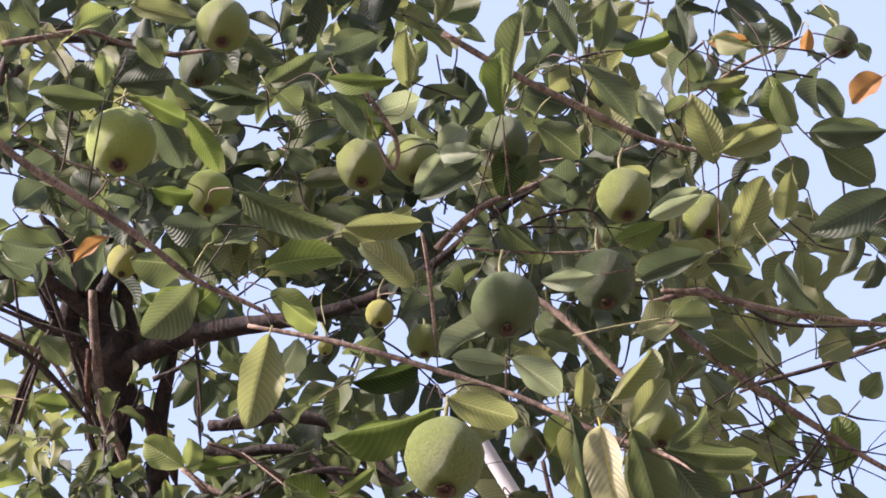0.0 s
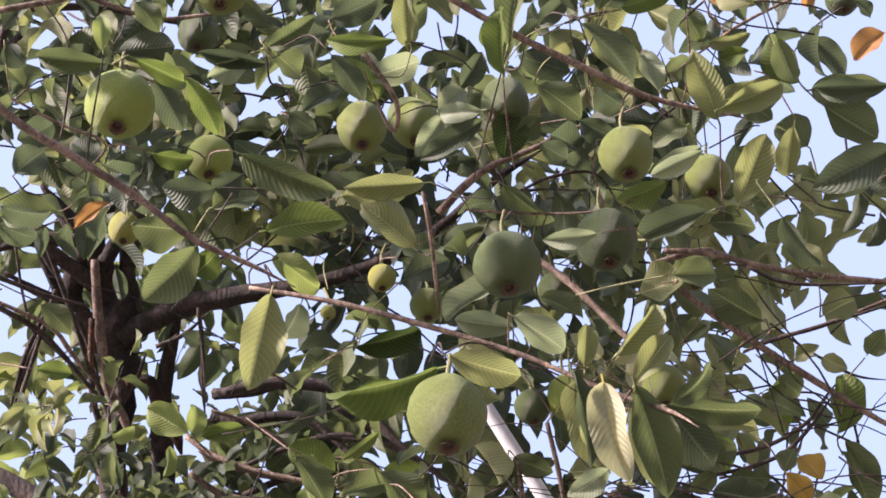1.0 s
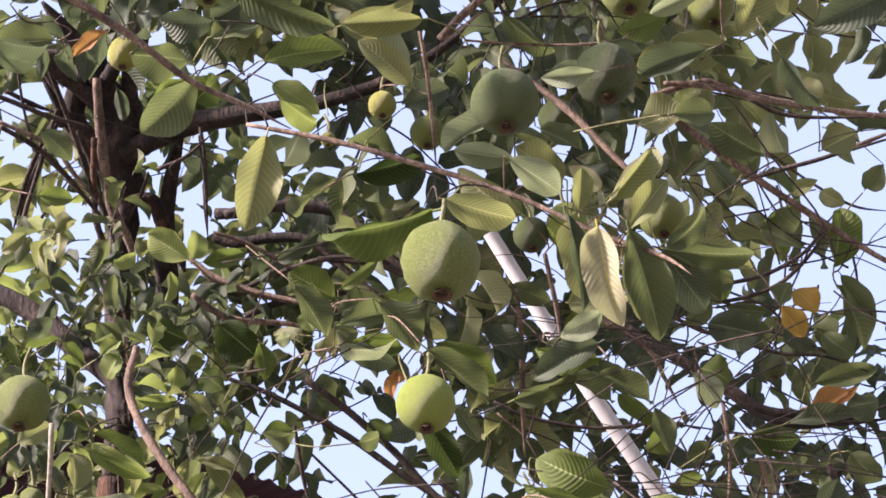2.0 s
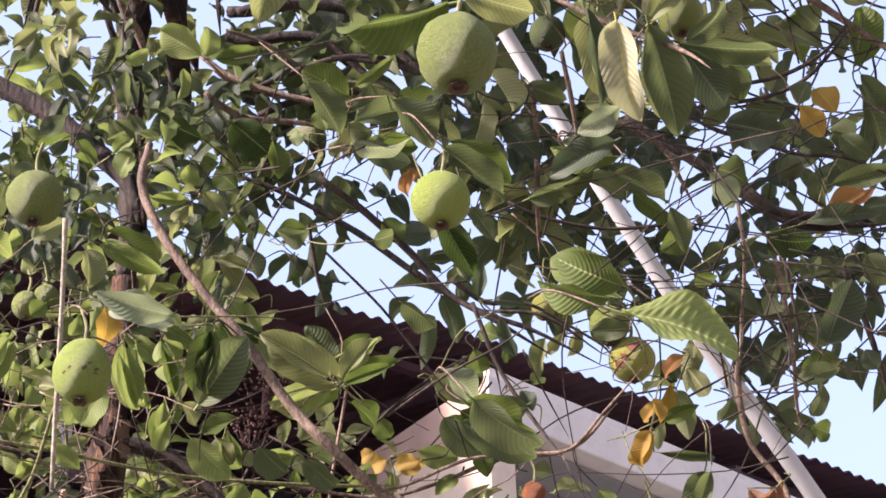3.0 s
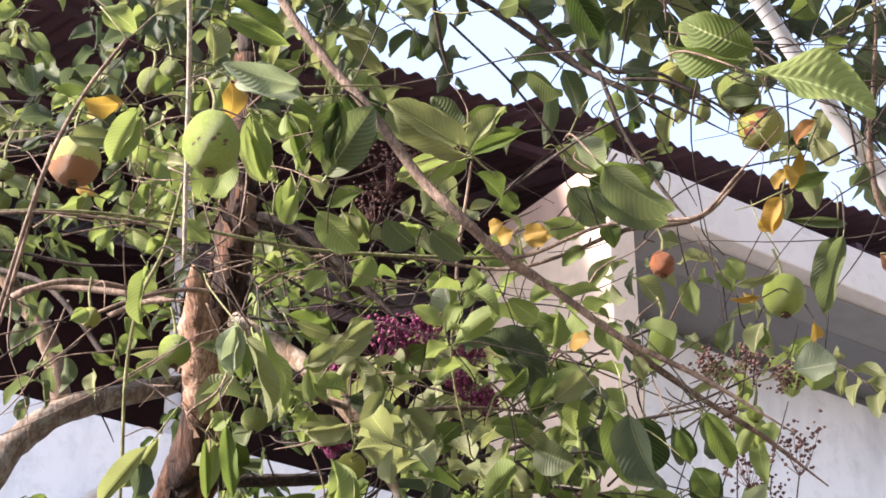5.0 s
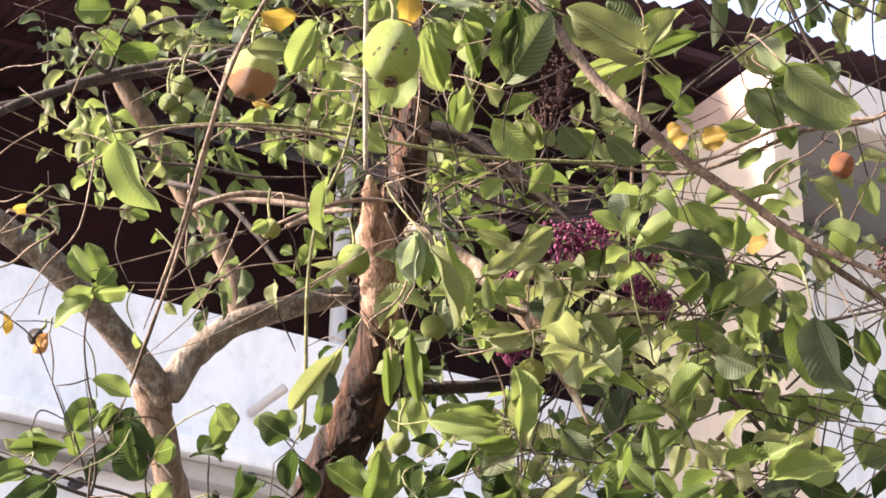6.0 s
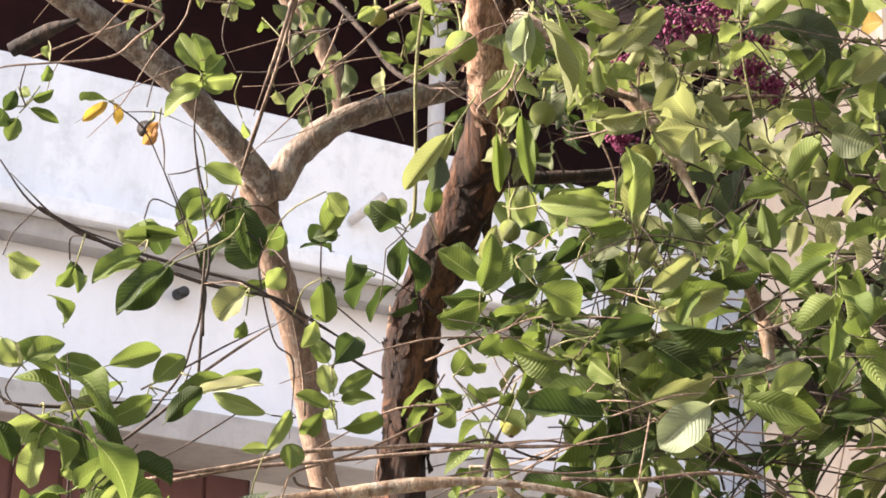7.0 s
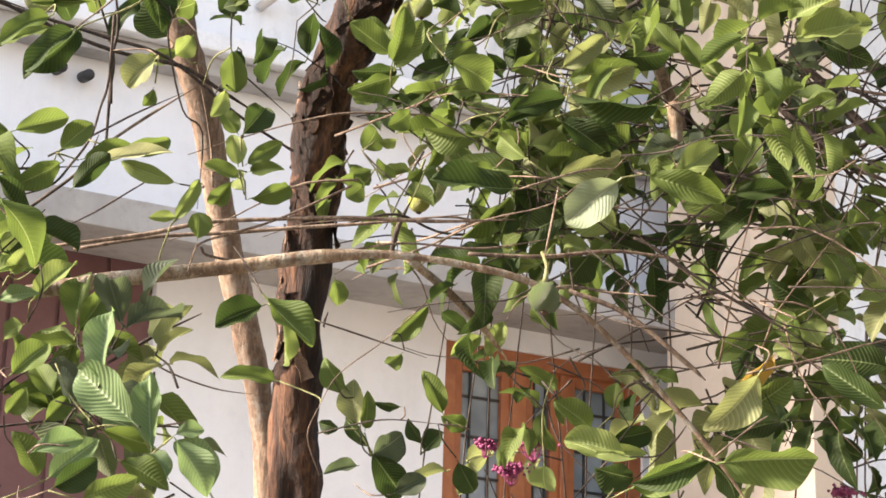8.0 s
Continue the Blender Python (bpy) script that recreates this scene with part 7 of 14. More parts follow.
leaf(tree, (-0.945, 2.540, 2.377), (-0.970, 2.573, 2.314), (0.07, -0.87, -0.48), 0.042, 'fresh', 'guava')
leaf(tree, (-0.745, 2.152, 2.253), (-0.695, 2.195, 2.197), (0.71, -0.70, 0.08), 0.042, 'lush', 'guava')
leaf(tree, (-0.898, 2.571, 2.328), (-0.898, 2.539, 2.372), (0.64, -0.61, -0.47), 0.051, 'fresh', 'guava')
leaf(tree, (-0.867, 2.586, 2.311), (-0.881, 2.560, 2.341), (0.82, -0.56, -0.13), 0.057, 'fresh', 'guava')
leaves.single((-0.959, 2.502, 2.473), (-0.913, 2.506, 2.503), (0.06, -1.00, 0.03), 0.036, 'lush', 'guava', 1)
leaves.single((-0.864, 2.537, 2.467), (-0.922, 2.516, 2.481), (0.31, -0.93, -0.19), 0.036, 'lush', 'guava', 1)
leaves.single((-0.857, 2.536, 2.477), (-0.793, 2.572, 2.513), (0.53, -0.84, -0.10), 0.035, 'lush', 'guava', 1)
leaves.single((-0.800, 2.560, 2.460), (-0.762, 2.563, 2.500), (0.22, -0.97, -0.12), 0.037, 'lush', 'guava', 1)
leaves.single((-0.771, 2.572, 2.450), (-0.702, 2.582, 2.471), (0.15, -0.99, -0.02), 0.031, 'lush', 'guava', 1)
leaves.single((-0.724, 2.578, 2.469), (-0.662, 2.599, 2.485), (0.38, -0.71, -0.59), 0.028, 'lush', 'guava', 0)
leaves.single((-0.717, 2.481, 2.416), (-0.630, 2.469, 2.424), (-0.13, -0.99, -0.02), 0.024, 'silver', 'guava', 0)
leaves.single((-0.656, 2.609, 2.430), (-0.729, 2.591, 2.452), (0.09, -0.91, -0.40), 0.027, 'fresh', 'guava', 1)
leaves.single((-0.803, 2.566, 2.441), (-0.850, 2.536, 2.398), (0.68, -0.68, -0.28), 0.038, 'lush', 'guava', 1)
leaves.single((-0.814, 2.494, 2.621), (-0.869, 2.464, 2.577), (0.21, -0.91, 0.37), 0.038, 'lush', 'guava', 1)
leaves.single((-0.763, 2.436, 2.576), (-0.818, 2.416, 2.512), (0.08, -0.97, 0.23), 0.041, 'deep', 'guava', 1)
leaves.single((-0.899, 2.476, 2.596), (-0.923, 2.492, 2.573), (0.35, -0.57, -0.74), 0.028, 'lush', 'guava', 0)
leaves.single((-0.896, 2.479, 2.592), (-0.883, 2.466, 2.559), (0.58, -0.66, 0.48), 0.021, 'lush', 'guava', 1)
leaves.single((-0.979, 2.445, 2.600), (-0.936, 2.444, 2.583), (-0.29, -0.62, -0.72), 0.044, 'fresh', 'guava', 0)
leaves.single((-0.683, 2.561, 2.545), (-0.695, 2.573, 2.523), (0.57, -0.54, -0.62), 0.021, 'lush', 'guava', 1)
leaves.single((-0.631, 2.546, 2.614), (-0.652, 2.549, 2.588), (0.54, -0.68, -0.50), 0.039, 'fresh', 'guava', 0)
leaves.single((-0.589, 2.581, 2.550), (-0.603, 2.583, 2.513), (0.66, -0.70, -0.28), 0.027, 'fresh', 'guava', 1)
leaves.single((-0.574, 2.603, 2.498), (-0.593, 2.586, 2.524), (0.43, -0.87, -0.26), 0.030, 'lush', 'guava', 1)
leaves.single((-0.573, 2.617, 2.458), (-0.581, 2.608, 2.499), (0.35, -0.93, -0.15), 0.033, 'fresh', 'guava', 1)
leaves.single((-0.571, 2.624, 2.440), (-0.614, 2.601, 2.455), (0.45, -0.89, -0.05), 0.022, 'lush', 'guava', 0)
leaves.single((-0.556, 2.635, 2.416), (-0.507, 2.664, 2.443), (0.63, -0.66, -0.41), 0.031, 'lush', 'guava', 0)
leaves.single((-0.560, 2.619, 2.460), (-0.514, 2.616, 2.490), (0.16, -0.93, -0.34), 0.027, 'lush', 'guava', 1)
leaves.single((-0.656, 2.624, 2.382), (-0.624, 2.630, 2.443), (0.48, -0.86, -0.16), 0.024, 'fresh', 'guava', 1)
leaves.single((-0.656, 2.623, 2.385), (-0.685, 2.603, 2.379), (0.57, -0.81, -0.10), 0.018, 'fresh', 'guava', 0)
leaves.single((-0.626, 2.638, 2.360), (-0.625, 2.635, 2.396), (0.54, -0.84, -0.07), 0.038, 'lush', 'guava', 0)
leaves.single((-0.581, 2.624, 2.435), (-0.612, 2.654, 2.412), (-0.20, -0.71, -0.68), 0.030, 'lush', 'guava', 0)
leaves.single((-0.566, 2.630, 2.425), (-0.575, 2.643, 2.453), (-0.59, -0.78, 0.19), 0.030, 'fresh', 'guava', 0)
leaves.single((-0.555, 2.624, 2.450), (-0.510, 2.602, 2.446), (-0.43, -0.90, -0.00), 0.025, 'lush', 'guava', 0)
leaves.single((-0.931, 2.534, 2.412), (-0.999, 2.528, 2.379), (0.40, -0.56, -0.73), 0.042, 'fresh', 'guava', 1)
leaves.single((-0.917, 2.538, 2.413), (-0.848, 2.531, 2.420), (-0.13, -0.97, 0.20), 0.028, 'light', 'guava', 0)
leaves.single((-0.913, 2.543, 2.404), (-0.960, 2.541, 2.367), (0.18, -0.97, -0.18), 0.036, 'lush', 'guava', 1)
leaves.single((-0.832, 2.593, 2.328), (-0.821, 2.583, 2.367), (0.08, -0.96, -0.26), 0.036, 'lush', 'guava', 1)
leaves.single((-0.978, 2.538, 2.346), (-0.993, 2.506, 2.393), (0.66, -0.71, -0.25), 0.038, 'deep', 'guava', 0)
leaves.single((-0.964, 2.503, 2.466), (-0.997, 2.499, 2.497), (0.00, -0.99, -0.11), 0.039, 'light', 'guava', 0)
leaves.single((-0.989, 2.482, 2.499), (-0.972, 2.495, 2.468), (-0.00, -0.91, -0.42), 0.031, 'fresh', 'guava', 1)
leaf(tree, (-0.814, 2.790, 2.846), (-0.854, 2.800, 2.795), (-0.07, -0.99, -0.13), 0.051, 'lush', 'guava')
leaf(tree, (-0.893, 2.803, 2.767), (-0.922, 2.808, 2.810), (0.14, -0.97, 0.21), 0.048, 'lush', 'guava')
leaf(tree, (-0.777, 2.832, 2.775), (-0.760, 2.815, 2.843), (0.02, -0.97, -0.25), 0.058, 'deep', 'guava')
leaf(tree, (-0.642, 2.851, 2.804), (-0.622, 2.858, 2.864), (0.62, -0.77, -0.12), 0.050, 'lush', 'guava')
leaves.single((-1.057, 2.668, 2.933), (-1.017, 2.686, 2.916), (0.33, -0.91, -0.24), 0.020, 'lush', 'guava', 0)
leaves.single((-1.077, 2.649, 2.954), (-1.093, 2.655, 2.925), (0.55, -0.70, -0.45), 0.027, 'deep', 'guava', 0)
leaves.single((-1.076, 2.668, 2.918), (-1.089, 2.675, 2.885), (0.29, -0.91, -0.30), 0.030, 'lush', 'guava', 1)
leaves.single((-1.054, 2.662, 2.946), (-1.020, 2.656, 2.954), (0.10, -0.57, -0.81), 0.018, 'lush', 'guava', 0)
leaves.single((-1.039, 2.655, 2.971), (-1.024, 2.638, 2.987), (0.53, -0.29, -0.80), 0.020, 'lush', 'guava', 0)
leaves.single((-1.056, 2.659, 2.951), (-1.075, 2.660, 2.962), (-0.17, -0.96, -0.22), 0.020, 'fresh', 'guava', 1)
leaves.single((-1.094, 2.657, 2.926), (-1.098, 2.653, 2.900), (0.83, -0.56, -0.06), 0.038, 'deep', 'guava', 1)
leaves.single((-0.881, 2.732, 2.926), (-0.903, 2.747, 2.904), (0.28, -0.64, -0.72), 0.023, 'brown', 'guava', 0)
leaves.single((-0.732, 2.833, 2.799), (-0.699, 2.839, 2.776), (0.05, -0.98, -0.18), 0.040, 'lush', 'guava', 1)
leaves.single((-0.804, 2.812, 2.805), (-0.785, 2.796, 2.842), (0.55, -0.63, -0.55), 0.044, 'lush', 'guava', 1)
leaves.single((-0.904, 2.798, 2.768), (-0.944, 2.778, 2.780), (0.16, -0.69, -0.70), 0.029, 'light', 'guava', 0)
leaves.single((-0.838, 2.817, 2.771), (-0.848, 2.779, 2.786), (0.81, -0.38, -0.45), 0.037, 'lush', 'guava', 0)
leaves.single((-0.642, 2.851, 2.804), (-0.660, 2.847, 2.783), (0.49, -0.83, -0.28), 0.040, 'deep', 'guava', 1)
leaves.single((-0.542, 2.865, 2.816), (-0.581, 2.863, 2.849), (0.10, -0.99, 0.07), 0.042, 'lush', 'guava', 1)
leaves.single((-0.542, 2.865, 2.816), (-0.528, 2.868, 2.859), (0.35, -0.93, -0.04), 0.037, 'lush', 'guava', 0)
leaves.single((-0.481, 2.868, 2.832), (-0.471, 2.833, 2.866), (0.41, -0.57, -0.71), 0.036, 'lush', 'guava', 1)
leaves.single((-0.510, 2.873, 2.809), (-0.494, 2.884, 2.839), (0.14, -0.96, 0.26), 0.029, 'lush', 'guava', 0)
leaves.single((-0.578, 2.721, 3.091), (-0.552, 2.721, 3.106), (0.28, -0.81, -0.51), 0.027, 'fresh', 'guava', 0)
leaves.single((-0.517, 2.748, 3.063), (-0.536, 2.749, 3.075), (-0.01, -1.00, 0.06), 0.022, 'lush', 'guava', 0)
leaves.single((-0.506, 2.757, 3.049), (-0.483, 2.749, 3.082), (-0.01, -0.97, -0.25), 0.031, 'fresh', 'guava', 0)
leaves.single((-0.513, 2.762, 3.038), (-0.545, 2.741, 3.045), (0.23, -0.60, -0.76), 0.021, 'lush', 'guava', 0)
leaves.single((-0.543, 2.781, 2.991), (-0.551, 2.783, 3.038), (-0.47, -0.88, -0.05), 0.032, 'light', 'guava', 0)
leaves.single((-0.513, 2.767, 3.028), (-0.476, 2.754, 3.013), (-0.48, -0.58, -0.66), 0.030, 'lush', 'guava', 1)
leaves.single((-0.465, 2.750, 3.075), (-0.496, 2.719, 3.089), (0.12, -0.51, -0.85), 0.029, 'lush', 'guava', 1)
leaves.single((-0.462, 2.780, 3.019), (-0.471, 2.777, 3.057), (-0.10, -0.99, -0.11), 0.034, 'fresh', 'guava', 1)
leaves.single((-0.719, 2.695, 3.080), (-0.723, 2.718, 3.077), (0.31, -0.09, -0.95), 0.023, 'lush', 'guava', 0)
leaves.single((-0.756, 2.672, 3.105), (-0.729, 2.682, 3.099), (0.19, -0.83, -0.53), 0.020, 'lush', 'guava', 0)
leaves.single((-1.028, 2.633, 3.019), (-1.036, 2.651, 3.007), (-0.37, -0.61, -0.70), 0.021, 'fresh', 'guava', 1)
leaves.single((-0.704, 2.749, 2.988), (-0.697, 2.775, 2.975), (-0.26, -0.37, -0.89), 0.026, 'light', 'guava', 1)
leaves.single((-0.754, 2.759, 2.944), (-0.751, 2.790, 2.933), (-0.05, -0.33, -0.94), 0.015, 'fresh', 'guava', 0)
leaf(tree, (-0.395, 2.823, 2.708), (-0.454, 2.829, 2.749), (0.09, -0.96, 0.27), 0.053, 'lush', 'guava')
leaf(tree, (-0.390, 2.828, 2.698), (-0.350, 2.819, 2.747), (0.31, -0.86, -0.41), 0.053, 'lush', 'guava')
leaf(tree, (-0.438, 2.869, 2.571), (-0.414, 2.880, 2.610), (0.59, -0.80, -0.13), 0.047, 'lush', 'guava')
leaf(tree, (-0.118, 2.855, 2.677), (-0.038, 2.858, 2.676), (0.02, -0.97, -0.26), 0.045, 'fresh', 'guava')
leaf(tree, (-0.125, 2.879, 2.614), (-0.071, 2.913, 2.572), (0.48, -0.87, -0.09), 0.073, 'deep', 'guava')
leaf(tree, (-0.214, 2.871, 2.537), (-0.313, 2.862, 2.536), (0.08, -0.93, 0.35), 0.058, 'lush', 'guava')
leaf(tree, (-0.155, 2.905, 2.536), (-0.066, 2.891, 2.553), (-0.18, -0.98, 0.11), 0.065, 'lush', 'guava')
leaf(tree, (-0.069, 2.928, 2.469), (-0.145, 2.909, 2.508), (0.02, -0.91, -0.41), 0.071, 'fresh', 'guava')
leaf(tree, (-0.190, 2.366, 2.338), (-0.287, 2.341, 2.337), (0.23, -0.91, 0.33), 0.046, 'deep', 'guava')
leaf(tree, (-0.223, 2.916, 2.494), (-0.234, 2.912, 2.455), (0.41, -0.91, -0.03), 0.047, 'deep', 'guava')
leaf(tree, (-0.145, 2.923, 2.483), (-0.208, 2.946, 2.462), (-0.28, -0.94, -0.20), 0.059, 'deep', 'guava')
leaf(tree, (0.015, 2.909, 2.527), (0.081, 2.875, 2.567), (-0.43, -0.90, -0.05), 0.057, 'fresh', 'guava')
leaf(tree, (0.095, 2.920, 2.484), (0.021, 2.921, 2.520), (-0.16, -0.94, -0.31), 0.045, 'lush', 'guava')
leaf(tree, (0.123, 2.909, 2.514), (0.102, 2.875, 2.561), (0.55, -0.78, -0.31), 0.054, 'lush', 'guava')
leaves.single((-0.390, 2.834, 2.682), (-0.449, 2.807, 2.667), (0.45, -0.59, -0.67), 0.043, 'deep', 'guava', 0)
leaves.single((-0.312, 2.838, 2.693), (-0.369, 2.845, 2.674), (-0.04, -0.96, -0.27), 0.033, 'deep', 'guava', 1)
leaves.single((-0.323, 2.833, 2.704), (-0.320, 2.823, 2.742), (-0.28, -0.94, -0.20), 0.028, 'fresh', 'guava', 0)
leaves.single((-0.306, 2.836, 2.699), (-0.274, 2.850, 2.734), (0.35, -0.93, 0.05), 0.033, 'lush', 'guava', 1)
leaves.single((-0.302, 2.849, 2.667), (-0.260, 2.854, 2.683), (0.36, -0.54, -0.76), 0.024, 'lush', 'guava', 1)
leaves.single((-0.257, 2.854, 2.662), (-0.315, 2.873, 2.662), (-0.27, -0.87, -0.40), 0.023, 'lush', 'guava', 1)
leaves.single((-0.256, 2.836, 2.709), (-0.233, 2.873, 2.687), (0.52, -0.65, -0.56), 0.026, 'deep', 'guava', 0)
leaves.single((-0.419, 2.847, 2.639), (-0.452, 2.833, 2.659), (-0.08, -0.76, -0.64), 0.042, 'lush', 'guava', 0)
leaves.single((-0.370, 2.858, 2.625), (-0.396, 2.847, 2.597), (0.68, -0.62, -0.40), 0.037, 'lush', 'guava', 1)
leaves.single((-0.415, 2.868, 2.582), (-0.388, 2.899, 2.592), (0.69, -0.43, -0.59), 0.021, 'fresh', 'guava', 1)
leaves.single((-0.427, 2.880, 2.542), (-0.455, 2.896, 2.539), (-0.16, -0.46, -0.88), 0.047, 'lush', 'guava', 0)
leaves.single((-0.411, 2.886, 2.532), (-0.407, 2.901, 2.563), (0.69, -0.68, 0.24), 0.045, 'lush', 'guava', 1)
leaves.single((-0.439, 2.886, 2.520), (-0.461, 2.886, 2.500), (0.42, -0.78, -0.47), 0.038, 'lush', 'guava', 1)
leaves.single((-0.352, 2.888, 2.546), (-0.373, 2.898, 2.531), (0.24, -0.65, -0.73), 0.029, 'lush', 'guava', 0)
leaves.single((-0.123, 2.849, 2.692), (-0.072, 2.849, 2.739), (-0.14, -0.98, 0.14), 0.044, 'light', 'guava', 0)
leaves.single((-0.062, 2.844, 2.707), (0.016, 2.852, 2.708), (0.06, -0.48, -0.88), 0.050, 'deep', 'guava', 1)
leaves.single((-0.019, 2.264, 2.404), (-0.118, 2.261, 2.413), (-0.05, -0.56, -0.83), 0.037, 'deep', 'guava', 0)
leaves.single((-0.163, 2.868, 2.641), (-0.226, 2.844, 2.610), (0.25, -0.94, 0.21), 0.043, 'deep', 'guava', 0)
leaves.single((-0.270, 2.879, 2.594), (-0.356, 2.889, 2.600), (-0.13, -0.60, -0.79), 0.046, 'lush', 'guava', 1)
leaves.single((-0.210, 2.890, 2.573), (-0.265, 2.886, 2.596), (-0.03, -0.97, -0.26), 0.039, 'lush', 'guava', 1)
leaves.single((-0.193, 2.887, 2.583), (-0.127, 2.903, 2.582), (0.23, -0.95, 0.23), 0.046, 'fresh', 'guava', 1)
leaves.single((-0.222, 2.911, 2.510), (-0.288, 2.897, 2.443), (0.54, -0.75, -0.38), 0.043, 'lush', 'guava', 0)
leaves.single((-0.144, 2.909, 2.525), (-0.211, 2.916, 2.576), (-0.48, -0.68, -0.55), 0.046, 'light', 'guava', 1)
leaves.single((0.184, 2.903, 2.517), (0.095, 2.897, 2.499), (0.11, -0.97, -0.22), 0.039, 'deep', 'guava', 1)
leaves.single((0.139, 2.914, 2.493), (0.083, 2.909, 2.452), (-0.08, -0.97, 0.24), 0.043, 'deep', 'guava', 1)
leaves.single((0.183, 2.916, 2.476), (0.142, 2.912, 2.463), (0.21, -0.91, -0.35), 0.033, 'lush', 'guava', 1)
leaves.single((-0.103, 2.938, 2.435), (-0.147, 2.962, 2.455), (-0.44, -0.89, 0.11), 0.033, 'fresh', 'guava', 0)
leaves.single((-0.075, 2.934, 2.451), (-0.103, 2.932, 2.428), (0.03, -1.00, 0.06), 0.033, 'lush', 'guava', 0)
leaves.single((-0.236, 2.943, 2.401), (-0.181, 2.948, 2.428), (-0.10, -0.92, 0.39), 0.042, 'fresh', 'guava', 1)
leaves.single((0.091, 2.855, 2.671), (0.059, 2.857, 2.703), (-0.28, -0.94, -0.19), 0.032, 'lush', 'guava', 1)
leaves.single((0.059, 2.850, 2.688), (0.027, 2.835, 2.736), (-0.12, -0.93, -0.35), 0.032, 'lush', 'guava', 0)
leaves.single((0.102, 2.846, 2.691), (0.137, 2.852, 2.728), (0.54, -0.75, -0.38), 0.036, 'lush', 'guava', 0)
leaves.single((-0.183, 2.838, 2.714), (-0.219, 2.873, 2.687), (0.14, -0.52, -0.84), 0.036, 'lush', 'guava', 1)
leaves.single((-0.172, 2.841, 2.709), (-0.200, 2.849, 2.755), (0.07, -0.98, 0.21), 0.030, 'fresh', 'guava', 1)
leaf(tree, (-0.141, 2.935, 2.992), (-0.068, 2.959, 2.961), (-0.07, -0.69, -0.72), 0.051, 'fresh', 'guava')
leaf(tree, (-0.165, 2.988, 2.877), (-0.193, 2.951, 2.929), (-0.42, -0.63, -0.65), 0.057, 'fresh', 'guava')
leaf(tree, (-0.297, 2.990, 2.853), (-0.223, 2.956, 2.906), (-0.16, -0.92, -0.37), 0.049, 'lush', 'guava')
leaf(tree, (-0.039, 2.948, 2.968), (0.004, 2.919, 3.011), (-0.27, -0.90, -0.33), 0.050, 'lush', 'guava')
leaf(tree, (0.162, 2.876, 3.094), (0.196, 2.907, 3.056), (0.08, -0.81, -0.58), 0.048, 'lush', 'guava')
leaves.single((-0.351, 2.846, 3.136), (-0.336, 2.873, 3.082), (0.23, -0.89, -0.38), 0.042, 'lush', 'guava', 0)
leaves.single((-0.244, 2.148, 2.751), (-0.212, 2.175, 2.659), (0.52, -0.85, -0.08), 0.031, 'light', 'guava', 0)
leaves.single((-0.376, 2.926, 2.977), (-0.379, 2.936, 2.910), (0.25, -0.95, -0.16), 0.024, 'fresh', 'guava', 1)
leaves.single((-0.351, 2.912, 3.009), (-0.340, 2.960, 2.926), (0.62, -0.72, -0.32), 0.033, 'lush', 'guava', 0)
leaves.single((-0.235, 2.881, 3.089), (-0.185, 2.839, 3.114), (0.21, -0.30, -0.93), 0.049, 'fresh', 'guava', 1)
leaves.single((-0.168, 2.860, 3.134), (-0.132, 2.845, 3.151), (-0.36, -0.93, -0.03), 0.037, 'fresh', 'guava', 1)
leaves.single((-0.262, 2.839, 3.161), (-0.211, 2.877, 3.153), (0.57, -0.81, -0.14), 0.035, 'lush', 'guava', 0)
leaves.single((-0.146, 2.924, 3.013), (-0.072, 2.940, 3.021), (0.21, -0.59, -0.78), 0.038, 'fresh', 'guava', 1)
leaves.single((-0.170, 2.931, 2.998), (-0.232, 2.923, 3.006), (0.15, -0.98, 0.12), 0.041, 'light', 'guava', 0)
leaves.single((-0.164, 2.969, 2.917), (-0.187, 2.959, 2.969), (0.09, -0.98, -0.15), 0.042, 'fresh', 'guava', 1)
leaves.single((-0.201, 2.770, 2.785), (-0.303, 2.787, 2.802), (-0.16, -0.99, 0.02), 0.042, 'fresh', 'guava', 0)
leaves.single((-0.178, 2.995, 2.858), (-0.255, 2.989, 2.825), (0.33, -0.67, -0.66), 0.038, 'fresh', 'guava', 1)
leaves.single((-0.119, 3.002, 2.846), (-0.059, 2.995, 2.886), (-0.19, -0.97, 0.12), 0.040, 'fresh', 'guava', 1)
leaves.single((-0.034, 2.963, 2.936), (0.008, 2.937, 2.948), (-0.42, -0.84, -0.35), 0.035, 'lush', 'guava', 1)
leaves.single((0.047, 2.973, 2.911), (0.117, 2.950, 2.918), (-0.23, -0.84, -0.49), 0.041, 'lush', 'guava', 1)
leaves.single((0.085, 2.921, 3.016), (0.137, 2.930, 2.998), (0.07, -0.96, -0.28), 0.039, 'deep', 'guava', 0)
leaves.single((0.149, 2.906, 3.038), (0.115, 2.916, 3.032), (-0.04, -0.62, -0.79), 0.045, 'deep', 'guava', 0)
leaves.single((0.064, 2.884, 3.090), (0.111, 2.911, 3.069), (0.44, -0.88, -0.17), 0.039, 'lush', 'guava', 1)
leaves.single((0.054, 2.865, 3.126), (0.146, 2.878, 3.102), (-0.08, -0.71, -0.70), 0.036, 'deep', 'guava', 1)
leaves.single((0.153, 2.945, 2.959), (0.188, 2.926, 2.987), (-0.44, -0.90, -0.06), 0.048, 'lush', 'guava', 0)
leaves.single((0.153, 2.947, 2.954), (0.133, 2.956, 2.900), (-0.06, -0.99, -0.14), 0.041, 'lush', 'guava', 0)
leaves.single((0.010, 3.002, 2.848), (0.075, 3.002, 2.852), (0.00, -1.00, -0.07), 0.036, 'fresh', 'guava', 1)
